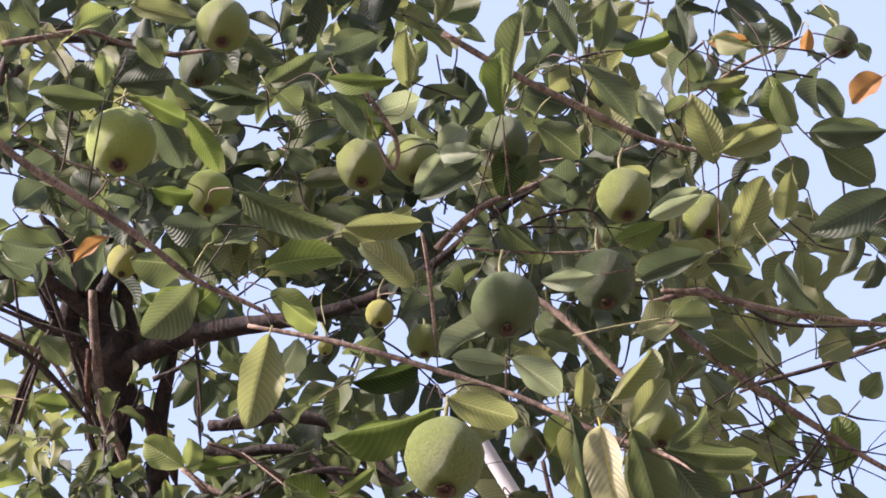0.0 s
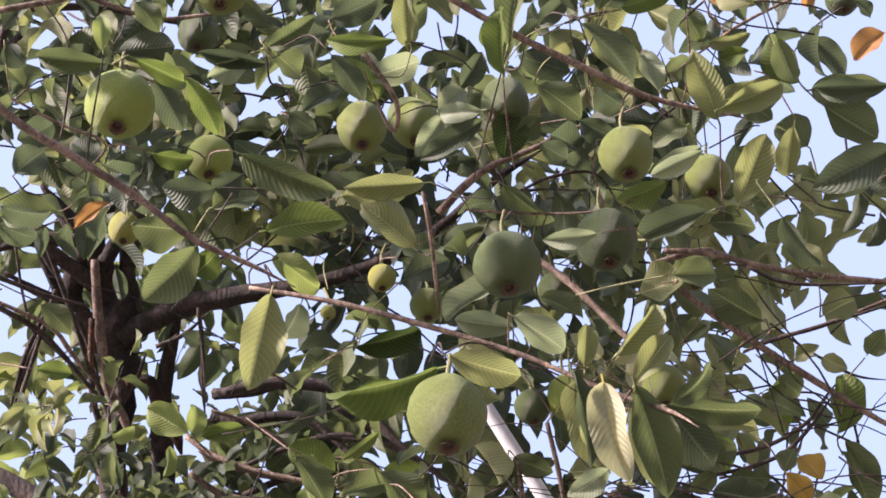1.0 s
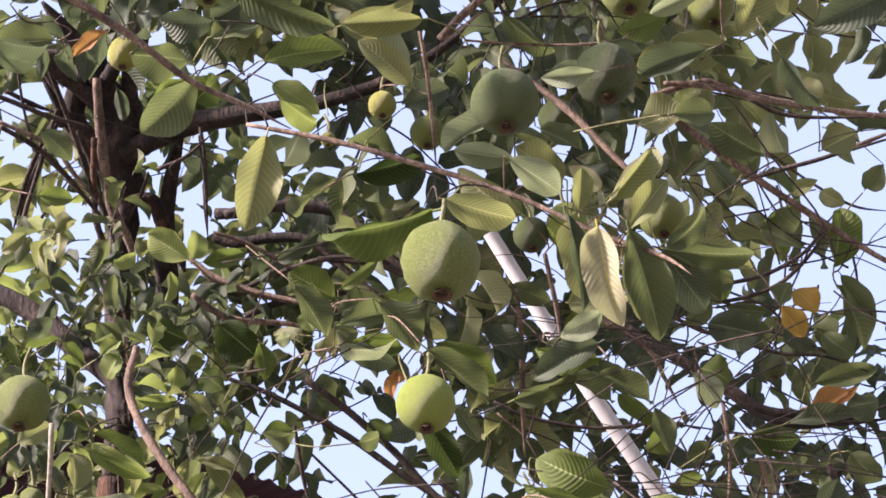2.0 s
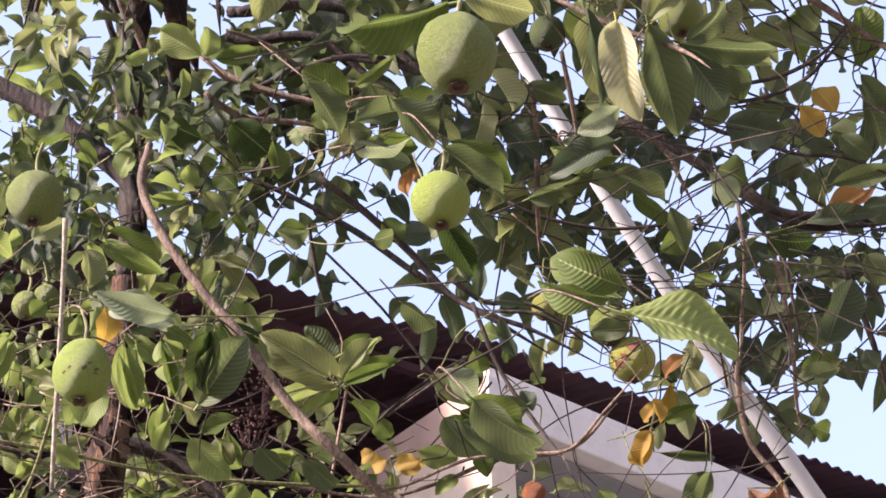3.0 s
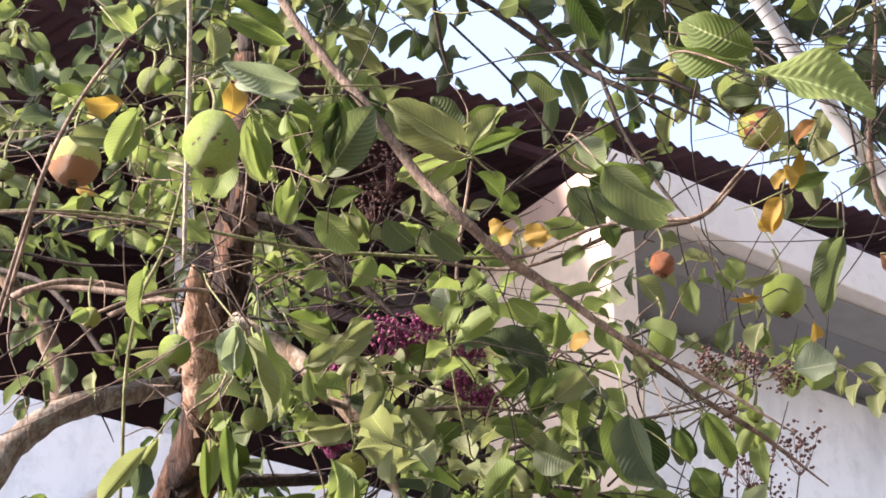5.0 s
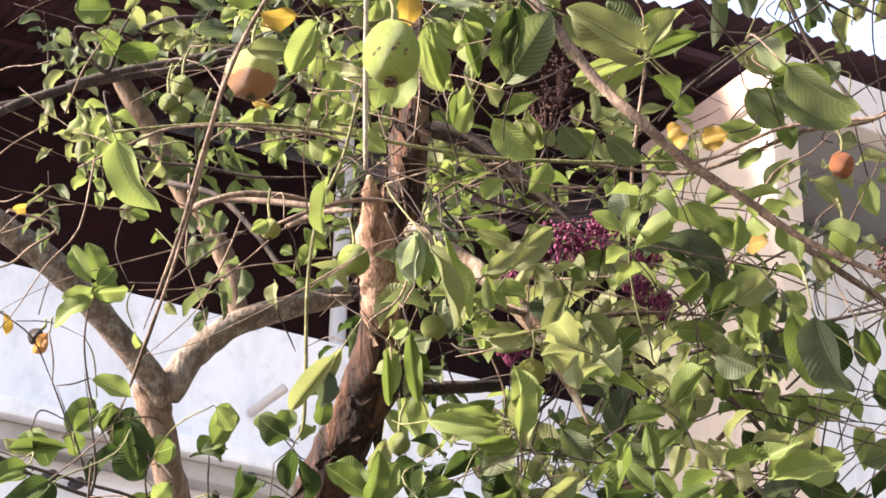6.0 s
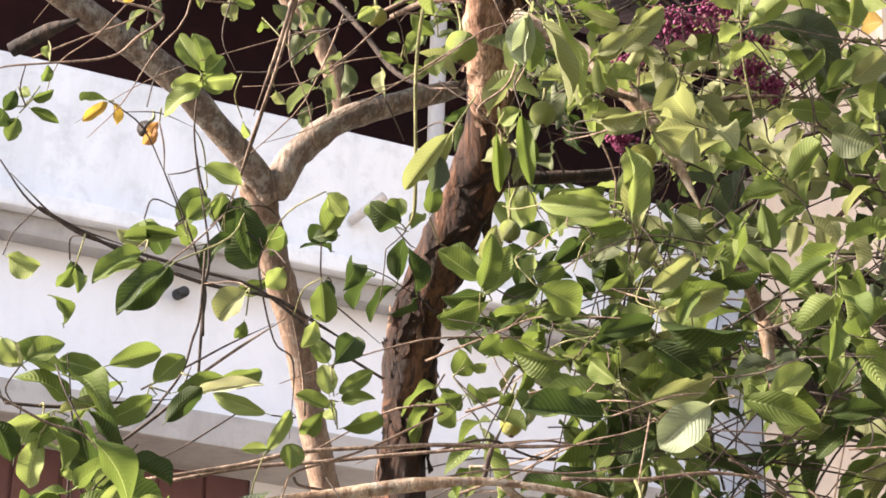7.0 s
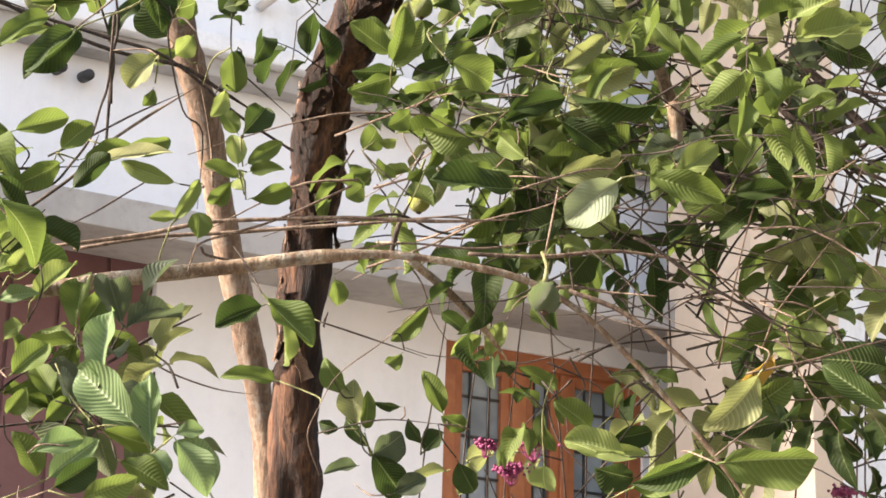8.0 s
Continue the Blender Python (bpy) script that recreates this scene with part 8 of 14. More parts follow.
leaves.single((-0.025, 3.009, 2.832), (0.021, 3.020, 2.820), (0.25, -0.97, 0.07), 0.048, 'lush', 'guava', 0)
leaves.single((0.058, 2.982, 2.889), (0.092, 2.974, 2.872), (-0.48, -0.56, -0.68), 0.045, 'lush', 'guava', 0)
leaves.single((0.167, 2.988, 2.862), (0.190, 3.019, 2.824), (0.22, -0.81, -0.54), 0.042, 'deep', 'guava', 0)
leaves.single((-0.087, 2.880, 3.101), (-0.076, 2.877, 3.066), (-0.23, -0.97, 0.00), 0.028, 'lush', 'guava', 0)
leaves.single((-0.135, 2.889, 3.082), (-0.107, 2.904, 3.048), (0.09, -0.94, -0.34), 0.035, 'lush', 'guava', 0)
leaves.single((0.124, 2.844, 3.158), (0.168, 2.840, 3.134), (-0.36, -0.74, -0.57), 0.035, 'lush', 'guava', 1)
leaf(tree, (-0.718, 2.762, 2.707), (-0.753, 2.734, 2.752), (-0.17, -0.77, -0.61), 0.065, 'deep', 'guava')
leaves.single((-0.684, 2.748, 2.758), (-0.694, 2.733, 2.715), (0.39, -0.89, 0.22), 0.039, 'lush', 'guava', 0)
leaf(tree, (0.198, 2.813, 2.744), (0.250, 2.788, 2.762), (-0.21, -0.81, -0.54), 0.045, 'light', 'guava')
leaf(tree, (0.241, 2.813, 2.735), (0.298, 2.798, 2.736), (-0.22, -0.88, -0.42), 0.048, 'fresh', 'guava')
leaf(tree, (0.230, 2.821, 2.717), (0.300, 2.824, 2.683), (-0.19, -0.88, -0.44), 0.045, 'deep', 'guava')
leaves.single((0.177, 2.855, 2.648), (0.123, 2.861, 2.666), (-0.32, -0.51, -0.80), 0.048, 'deep', 'guava', 0)
leaves.single((0.112, 2.893, 2.557), (0.140, 2.901, 2.513), (-0.12, -0.97, -0.23), 0.039, 'lush', 'guava', 0)
leaves.single((0.178, 2.895, 2.540), (0.194, 2.879, 2.575), (-0.21, -0.92, -0.32), 0.033, 'deep', 'guava', 1)
leaves.single((0.320, 2.862, 2.586), (0.276, 2.876, 2.609), (-0.40, -0.89, -0.24), 0.032, 'lush', 'guava', 1)
leaves.single((0.167, 2.877, 2.592), (0.141, 2.892, 2.615), (-0.21, -0.91, 0.35), 0.037, 'deep', 'guava', 1)
leaf(tree, (-0.576, 2.579, 2.006), (-0.614, 2.553, 2.068), (0.65, -0.75, 0.09), 0.056, 'sheen_green', 'guava')
leaf(tree, (-0.671, 2.543, 2.080), (-0.708, 2.532, 2.092), (0.26, -0.97, -0.04), 0.043, 'sheen_green', 'guava')
leaf(tree, (-0.769, 2.530, 2.014), (-0.711, 2.532, 2.063), (0.12, -0.99, -0.09), 0.043, 'sheen_green', 'guava')
leaves.single((-0.776, 2.514, 2.083), (-0.750, 2.518, 2.113), (0.46, -0.84, -0.29), 0.029, 'lush', 'guava', 0)
leaves.single((-0.805, 2.478, 2.196), (-0.838, 2.495, 2.185), (-0.49, -0.86, 0.15), 0.036, 'lush', 'guava', 1)
leaves.single((-0.783, 2.526, 2.013), (-0.806, 2.491, 2.063), (0.65, -0.73, -0.20), 0.036, 'lush', 'guava', 0)
leaves.single((-0.792, 2.473, 2.229), (-0.749, 2.496, 2.286), (0.06, -0.94, 0.33), 0.040, 'fresh', 'guava', 0)
leaves.single((-0.819, 2.456, 2.259), (-0.795, 2.432, 2.281), (-0.01, -0.69, -0.72), 0.028, 'fresh', 'guava', 1)
leaves.single((-0.832, 2.462, 2.226), (-0.784, 2.443, 2.230), (-0.36, -0.93, -0.04), 0.024, 'sheen_green', 'guava', 1)
leaves.single((-0.684, 2.548, 2.038), (-0.621, 2.539, 2.008), (0.05, -0.92, 0.40), 0.037, 'lush', 'guava', 1)
leaves.single((-0.628, 2.565, 2.022), (-0.653, 2.576, 2.063), (0.34, -0.83, 0.43), 0.031, 'sheen_green', 'guava', 1)
leaves.single((-0.821, 2.499, 2.089), (-0.793, 2.479, 2.113), (0.15, -0.68, -0.72), 0.029, 'lush', 'guava', 0)
leaf(tree, (-0.504, 2.505, 2.240), (-0.444, 2.513, 2.178), (0.44, -0.84, 0.33), 0.048, 'lush', 'guava')
leaf(tree, (-0.421, 2.991, 2.139), (-0.377, 2.986, 2.167), (0.32, -0.70, -0.64), 0.057, 'dark', 'guava')
leaf(tree, (-0.421, 2.991, 2.139), (-0.379, 3.033, 2.085), (0.31, -0.85, -0.43), 0.055, 'deep', 'guava')
leaves.single((-0.584, 2.918, 2.344), (-0.648, 2.895, 2.311), (0.19, -0.94, 0.29), 0.048, 'deep', 'guava', 0)
leaves.single((-0.566, 2.948, 2.239), (-0.636, 2.915, 2.242), (0.42, -0.88, 0.22), 0.033, 'lush', 'guava', 1)
leaves.single((-0.556, 2.927, 2.329), (-0.551, 2.969, 2.265), (0.76, -0.57, -0.31), 0.033, 'fresh', 'guava', 0)
leaves.single((-0.479, 2.923, 2.386), (-0.474, 2.936, 2.349), (0.49, -0.84, -0.23), 0.035, 'lush', 'guava', 0)
leaves.single((-0.343, 2.949, 2.354), (-0.396, 2.967, 2.300), (0.22, -0.84, -0.50), 0.030, 'lush', 'guava', 1)
leaves.single((-0.381, 2.963, 2.285), (-0.406, 2.992, 2.270), (-0.17, -0.55, -0.82), 0.027, 'lush', 'guava', 1)
leaves.single((-0.456, 2.968, 2.225), (-0.502, 2.963, 2.275), (-0.35, -0.84, -0.41), 0.037, 'lush', 'guava', 1)
leaves.single((-0.444, 2.979, 2.182), (-0.455, 2.959, 2.243), (-0.31, -0.88, -0.35), 0.047, 'light', 'guava', 1)
leaves.single((-0.433, 2.982, 2.177), (-0.425, 2.950, 2.221), (0.33, -0.73, -0.59), 0.027, 'lush', 'guava', 1)
leaves.single((-0.383, 2.981, 2.209), (-0.417, 2.957, 2.207), (0.49, -0.67, -0.56), 0.014, 'deep', 'guava', 1)
leaves.single((-0.427, 2.988, 2.150), (-0.466, 2.992, 2.193), (-0.21, -0.97, -0.10), 0.026, 'deep', 'guava', 0)
leaves.single((-0.471, 2.977, 2.175), (-0.503, 2.977, 2.181), (-0.09, -0.85, -0.53), 0.024, 'deep', 'guava', 1)
leaves.single((-0.492, 2.987, 2.109), (-0.443, 3.014, 2.129), (0.34, -0.87, 0.35), 0.027, 'dark', 'guava', 0)
leaves.single((-0.320, 2.988, 2.202), (-0.346, 2.959, 2.258), (0.34, -0.89, -0.30), 0.033, 'lush', 'guava', 0)
leaves.single((-0.346, 2.998, 2.147), (-0.319, 2.992, 2.175), (-0.36, -0.92, 0.17), 0.043, 'deep', 'guava', 0)
leaves.single((-0.346, 2.995, 2.158), (-0.375, 2.988, 2.190), (-0.39, -0.76, -0.53), 0.024, 'deep', 'guava', 1)
leaves.single((-0.387, 3.005, 2.086), (-0.343, 3.008, 2.109), (0.09, -0.99, -0.07), 0.039, 'dark', 'guava', 0)
leaf(tree, (-0.103, 2.939, 2.434), (-0.137, 2.978, 2.404), (0.08, -0.56, -0.82), 0.051, 'deep', 'guava')
leaf(tree, (0.121, 2.701, 2.194), (0.064, 2.711, 2.114), (0.35, -0.87, -0.36), 0.055, 'light', 'guava')
leaf(tree, (0.124, 2.992, 2.213), (0.188, 2.960, 2.246), (-0.09, -0.80, -0.59), 0.055, 'lush', 'guava')
leaf(tree, (0.321, 2.959, 2.270), (0.232, 2.953, 2.284), (0.09, -0.99, 0.13), 0.063, 'deep', 'guava')
leaf(tree, (0.260, 2.937, 2.382), (0.245, 2.933, 2.439), (0.37, -0.93, 0.04), 0.065, 'lush', 'guava')
leaf(tree, (0.058, 2.373, 2.012), (0.163, 2.372, 2.022), (0.06, -0.72, -0.69), 0.067, 'lush', 'guava')
leaf(tree, (0.069, 3.011, 2.138), (0.125, 3.041, 2.091), (0.57, -0.80, 0.16), 0.067, 'deep', 'guava')
leaf(tree, (-0.041, 3.018, 2.115), (-0.096, 2.999, 2.122), (0.13, -0.65, -0.75), 0.067, 'deep', 'guava')
leaf(tree, (-0.171, 3.013, 2.130), (-0.172, 3.046, 2.091), (-0.34, -0.72, -0.61), 0.052, 'fresh', 'guava')
leaves.single((-0.265, 2.966, 2.313), (-0.308, 2.960, 2.282), (0.25, -0.95, -0.15), 0.032, 'fresh', 'guava', 0)
leaves.single((-0.256, 2.974, 2.286), (-0.231, 2.964, 2.335), (0.08, -0.97, -0.24), 0.032, 'fresh', 'guava', 0)
leaves.single((-0.187, 2.942, 2.417), (-0.266, 2.945, 2.411), (-0.04, -1.00, 0.08), 0.028, 'fresh', 'guava', 0)
leaves.single((-0.069, 2.998, 2.213), (-0.066, 2.992, 2.251), (-0.33, -0.94, -0.12), 0.034, 'lush', 'guava', 0)
leaves.single((0.080, 2.977, 2.284), (0.123, 2.952, 2.317), (-0.19, -0.88, -0.44), 0.039, 'lush', 'guava', 1)
leaves.single((0.160, 2.972, 2.286), (0.093, 2.976, 2.224), (0.32, -0.85, -0.41), 0.037, 'yellow', 'guava', 0)
leaves.single((0.228, 2.962, 2.303), (0.206, 2.959, 2.337), (0.28, -0.95, 0.11), 0.048, 'fresh', 'guava', 0)
leaves.single((0.206, 2.965, 2.298), (0.162, 2.958, 2.296), (0.15, -0.98, -0.09), 0.042, 'fresh', 'guava', 1)
leaves.single((0.260, 2.518, 2.109), (0.184, 2.531, 2.168), (-0.26, -0.96, -0.11), 0.035, 'deep', 'guava', 1)
leaves.single((0.254, 2.934, 2.393), (0.205, 2.962, 2.392), (-0.27, -0.50, -0.82), 0.041, 'light', 'guava', 0)
leaves.single((0.281, 2.939, 2.366), (0.324, 2.953, 2.387), (0.38, -0.91, -0.15), 0.032, 'fresh', 'guava', 0)
leaves.single((0.271, 2.937, 2.377), (0.282, 2.935, 2.405), (-0.56, -0.81, 0.18), 0.032, 'fresh', 'guava', 1)
leaves.single((0.217, 2.948, 2.357), (0.155, 2.918, 2.382), (0.12, -0.77, -0.63), 0.033, 'deep', 'guava', 1)
leaves.single((0.201, 2.961, 2.315), (0.164, 2.971, 2.351), (-0.31, -0.95, -0.05), 0.042, 'lush', 'guava', 0)
leaves.single((0.047, 2.502, 2.042), (-0.044, 2.504, 2.004), (0.17, -0.87, -0.46), 0.028, 'deep', 'guava', 1)
leaves.single((-0.085, 3.011, 2.147), (-0.141, 3.017, 2.171), (0.02, -0.96, 0.29), 0.040, 'fresh', 'guava', 1)
leaves.single((-0.096, 3.011, 2.147), (-0.025, 2.985, 2.146), (-0.35, -0.93, -0.08), 0.029, 'fresh', 'guava', 1)
leaves.single((-0.074, 3.007, 2.169), (-0.013, 3.016, 2.183), (0.23, -0.87, -0.43), 0.040, 'deep', 'guava', 0)
leaves.single((-0.102, 3.003, 2.185), (-0.152, 2.972, 2.218), (0.48, -0.87, -0.10), 0.041, 'lush', 'guava', 0)
leaves.single((-0.286, 2.996, 2.182), (-0.318, 2.969, 2.192), (0.49, -0.75, -0.44), 0.032, 'lush', 'guava', 0)
leaves.single((0.275, 2.984, 2.185), (0.251, 2.954, 2.195), (0.44, -0.58, -0.68), 0.039, 'deep', 'guava', 0)
leaves.single((0.286, 2.992, 2.143), (0.225, 2.969, 2.165), (0.25, -0.93, -0.27), 0.039, 'deep', 'guava', 1)
leaves.single((-0.008, 2.986, 2.262), (0.025, 2.983, 2.250), (0.05, -0.93, 0.36), 0.031, 'lush', 'guava', 0)
leaves.single((-0.296, 3.005, 2.132), (-0.274, 3.025, 2.091), (-0.10, -0.87, -0.49), 0.041, 'deep', 'guava', 0)
branch(tree, 'branch', TWIG_DARK, (-0.743, 2.558, 2.651, 0.0024), (-0.752, 2.589, 2.568, 0.0024), (-0.763, 2.599, 2.533, 0.0021), (-0.776, 2.610, 2.494, 0.0021), (-0.801, 2.615, 2.458, 0.0021), (-0.831, 2.617, 2.426, 0.0018), (-0.899, 2.603, 2.401, 0.0016))
branch(tree, 'branch', TWIG_DARK, (-0.845, 2.649, 2.481, 0.0019), (-0.784, 2.655, 2.515, 0.0019), (-0.727, 2.658, 2.548, 0.0016), (-0.665, 2.662, 2.579, 0.0013))
branch(tree, 'branch', TWIG_DARK, (-0.678, 2.621, 2.675, 0.0016), (-0.684, 2.632, 2.645, 0.0016), (-0.666, 2.670, 2.557, 0.0016), (-0.640, 2.687, 2.528, 0.0016), (-0.647, 2.719, 2.428, 0.0013))
branch(tree, 'branch', TWIG_DARK, (-0.517, 2.698, 2.702, 0.0011), (-0.526, 2.721, 2.641, 0.0011), (-0.541, 2.733, 2.603, 0.0008))
branch(tree, 'branch', TWIG_DARK, (-0.601, 2.710, 2.633, 0.0016), (-0.565, 2.728, 2.605, 0.0014), (-0.528, 2.746, 2.576, 0.0014))
branch(tree, 'branch', TWIG, (-0.840, 2.688, 2.364, 0.0027), (-0.719, 2.714, 2.389, 0.0040), (-0.637, 2.727, 2.411, 0.0037), (-0.543, 2.742, 2.421, 0.0035), (-0.436, 2.757, 2.428, 0.0035), (-0.312, 2.772, 2.428, 0.0032), (-0.206, 2.778, 2.433, 0.0027))
branch(tree, 'branch', TWIG, (-0.958, 2.364, 2.389, 0.0019), (-0.888, 2.401, 2.355, 0.0022), (-0.843, 2.420, 2.343, 0.0022), (-0.798, 2.449, 2.296, 0.0019), (-0.785, 2.461, 2.270, 0.0017))
branch(tree, 'branch', TWIG_DARK, (-0.703, 2.693, 2.468, 0.0013), (-0.749, 2.691, 2.437, 0.0016), (-0.790, 2.689, 2.410, 0.0016), (-0.840, 2.683, 2.382, 0.0013))
branch(tree, 'branch', TWIG, (-0.435, 2.744, 2.471, 0.0019), (-0.533, 2.743, 2.423, 0.0021), (-0.595, 2.738, 2.400, 0.0021), (-0.642, 2.734, 2.383, 0.0019), (-0.658, 2.738, 2.357, 0.0016))
branch(tree, 'branch', TWIG, (-0.642, 2.735, 2.378, 0.0024), (-0.627, 2.742, 2.366, 0.0024), (-0.544, 2.760, 2.362, 0.0021), (-0.460, 2.768, 2.379, 0.0021), (-0.365, 2.776, 2.397, 0.0019), (-0.260, 2.787, 2.393, 0.0019), (-0.154, 2.788, 2.408, 0.0016))
branch(tree, 'branch', TWIG_DARK, (-1.004, 2.555, 2.434, 0.0026), (-0.938, 2.579, 2.435, 0.0029), (-0.865, 2.600, 2.446, 0.0024), (-0.782, 2.621, 2.457, 0.0016))
branch(tree, 'branch', TWIG, (-0.755, 2.629, 2.286, 0.0015), (-0.708, 2.658, 2.224, 0.0015), (-0.673, 2.675, 2.191, 0.0015), (-0.604, 2.696, 2.168, 0.0013), (-0.544, 2.709, 2.162, 0.0010))
branch(tree, 'branch', TWIG_DARK, (-0.754, 2.705, 2.203, 0.0024), (-0.695, 2.710, 2.242, 0.0031), (-0.630, 2.716, 2.277, 0.0029))
branch(tree, 'branch', TWIG_DARK, (-0.486, 2.841, 2.300, 0.0016), (-0.422, 2.855, 2.282, 0.0016), (-0.335, 2.871, 2.256, 0.0014))
branch(tree, 'branch', TWIG, (-0.335, 2.898, 2.351, 0.0011), (-0.401, 2.907, 2.290, 0.0011), (-0.466, 2.911, 2.240, 0.0011), (-0.495, 2.918, 2.191, 0.0008))
branch(tree, 'branch', TWIG_DARK, (-0.487, 2.878, 2.146, 0.0014), (-0.399, 2.885, 2.168, 0.0014), (-0.318, 2.894, 2.165, 0.0014))
branch(tree, 'branch', TWIG, (-0.135, 2.906, 2.366, 0.0041), (-0.053, 2.916, 2.335, 0.0047), (0.035, 2.932, 2.266, 0.0044), (0.062, 2.937, 2.242, 0.0033))
branch(tree, 'branch', TWIG_DARK, (-0.041, 2.939, 2.242, 0.0022), (-0.017, 2.942, 2.229, 0.0030), (0.024, 2.949, 2.197, 0.0030), (0.067, 2.956, 2.155, 0.0025))
branch(tree, 'branch', TWIG_DARK, (0.036, 2.976, 2.297, 0.0025), (0.102, 2.969, 2.313, 0.0025), (0.168, 2.961, 2.326, 0.0020))
branch(tree, 'branch', TWIG_DARK, (-0.042, 2.837, 2.425, 0.0027), (-0.010, 2.842, 2.410, 0.0030), (0.060, 2.853, 2.363, 0.0030), (0.150, 2.863, 2.311, 0.0024), (0.202, 2.867, 2.279, 0.0019))
branch(tree, 'branch', TWIG_DARK, (-0.135, 2.889, 2.424, 0.0017), (-0.127, 2.906, 2.366, 0.0019), (-0.107, 2.920, 2.319, 0.0017))
branch(tree, 'branch', TWIG, (-0.254, 2.942, 2.405, 0.0020), (-0.175, 2.952, 2.385, 0.0022), (-0.086, 2.955, 2.380, 0.0020), (-0.008, 2.965, 2.343, 0.0017))
branch(tree, 'branch', BARK_DARK, (0.177, 3.112, 2.814, 0.0062), (0.202, 3.138, 2.799, 0.0087), (0.264, 3.165, 2.770, 0.0087), (0.303, 3.189, 2.753, 0.0082), (0.368, 3.220, 2.705, 0.0076), (0.428, 3.248, 2.663, 0.0064), sides=9)
branch(tree, 'branch', TWIG_DARK, (0.056, 3.120, 2.812, 0.0056), (0.106, 3.148, 2.803, 0.0068), (0.205, 3.187, 2.755, 0.0075), (0.299, 3.232, 2.683, 0.0069), (0.344, 3.263, 2.654, 0.0051), sides=9)
branch(tree, 'branch', TWIG, (0.041, 3.026, 2.779, 0.0036), (0.123, 3.032, 2.756, 0.0036), (0.251, 3.030, 2.733, 0.0033), (0.344, 3.026, 2.715, 0.0030), (0.393, 3.022, 2.707, 0.0027))
branch(tree, 'branch', TWIG_DARK, (0.192, 3.018, 2.775, 0.0027), (0.250, 3.020, 2.757, 0.0030), (0.344, 3.034, 2.693, 0.0027), (0.393, 3.038, 2.664, 0.0024))
branch(tree, 'branch', TWIG_DARK, (0.228, 3.038, 2.720, 0.0030), (0.274, 3.042, 2.696, 0.0033), (0.345, 3.057, 2.633, 0.0030), (0.388, 3.065, 2.593, 0.0027))
branch(tree, 'branch', TWIG_DARK, (0.106, 2.942, 2.713, 0.0035), (0.129, 2.965, 2.649, 0.0035), (0.152, 2.980, 2.606, 0.0026))
branch(tree, 'branch', TWIG_DARK, (-0.345, 2.971, 3.117, 0.0056), (-0.248, 2.989, 3.098, 0.0062), (-0.140, 3.011, 3.063, 0.0062), (-0.020, 3.036, 3.016, 0.0056), (0.099, 3.052, 2.972, 0.0043), (0.227, 3.076, 2.899, 0.0037), sides=9)
branch(tree, 'branch', TWIG_DARK, (0.095, 2.949, 2.957, 0.0036), (0.163, 2.974, 2.895, 0.0042), (0.209, 2.992, 2.843, 0.0039), (0.256, 3.009, 2.792, 0.0030))
branch(tree, 'branch', TWIG_GREEN, (0.001, 2.752, 3.125, 0.0023), (-0.004, 2.785, 3.066, 0.0023), (0.003, 2.817, 3.005, 0.0020), (0.018, 2.845, 2.948, 0.0017))
branch(tree, 'branch', TWIG, (-0.155, 2.789, 3.056, 0.0017), (-0.160, 2.821, 2.995, 0.0020), (-0.153, 2.854, 2.928, 0.0017))
branch(tree, 'branch', TWIG_DARK, (0.024, 2.848, 2.943, 0.0017), (-0.006, 2.877, 2.882, 0.0020), (-0.037, 2.905, 2.820, 0.0017))
branch(tree, 'branch', TWIG, (-0.364, 2.647, 3.077, 0.0022), (-0.334, 2.688, 3.010, 0.0022), (-0.347, 2.710, 2.965, 0.0022), (-0.393, 2.722, 2.930, 0.0020), (-0.361, 2.739, 2.905, 0.0020), (-0.362, 2.758, 2.865, 0.0017))
branch(tree, 'branch', TWIG, (-0.241, 2.784, 2.948, 0.0017), (-0.214, 2.806, 2.907, 0.0020), (-0.196, 2.831, 2.855, 0.0017), (-0.206, 2.858, 2.793, 0.0014))
branch(tree, 'branch', TWIG, (-0.903, 2.545, 3.041, 0.0017), (-0.836, 2.574, 3.028, 0.0028), (-0.875, 2.580, 2.996, 0.0025), (-0.913, 2.583, 2.968, 0.0022), (-0.996, 2.562, 2.951, 0.0020), (-1.052, 2.546, 2.940, 0.0017), (-1.077, 2.542, 2.929, 0.0014))
branch(tree, 'branch', TWIG_DARK, (-0.781, 2.592, 2.918, 0.0017), (-0.789, 2.617, 2.863, 0.0017), (-0.786, 2.642, 2.815, 0.0019), (-0.777, 2.663, 2.775, 0.0019), (-0.753, 2.695, 2.717, 0.0019))
branch(tree, 'branch', TWIG_DARK, (-0.820, 2.589, 2.785, 0.0014), (-0.802, 2.616, 2.738, 0.0016), (-0.788, 2.641, 2.690, 0.0016))
branch(tree, 'branch', TWIG_DARK, (-0.647, 2.606, 3.062, 0.0025), (-0.672, 2.636, 2.998, 0.0025), (-0.697, 2.664, 2.932, 0.0025), (-0.734, 2.701, 2.840, 0.0020), (-0.763, 2.722, 2.777, 0.0017))
branch(tree, 'branch', TWIG_DARK, (-1.069, 2.602, 2.819, 0.0014), (-1.031, 2.640, 2.768, 0.0020), (-0.980, 2.670, 2.743, 0.0022), (-0.898, 2.708, 2.721, 0.0022))
branch(tree, 'branch', TWIG_DARK, (-0.750, 2.680, 2.987, 0.0014), (-0.695, 2.691, 2.993, 0.0017), (-0.644, 2.684, 3.028, 0.0017), (-0.546, 2.671, 3.087, 0.0014))
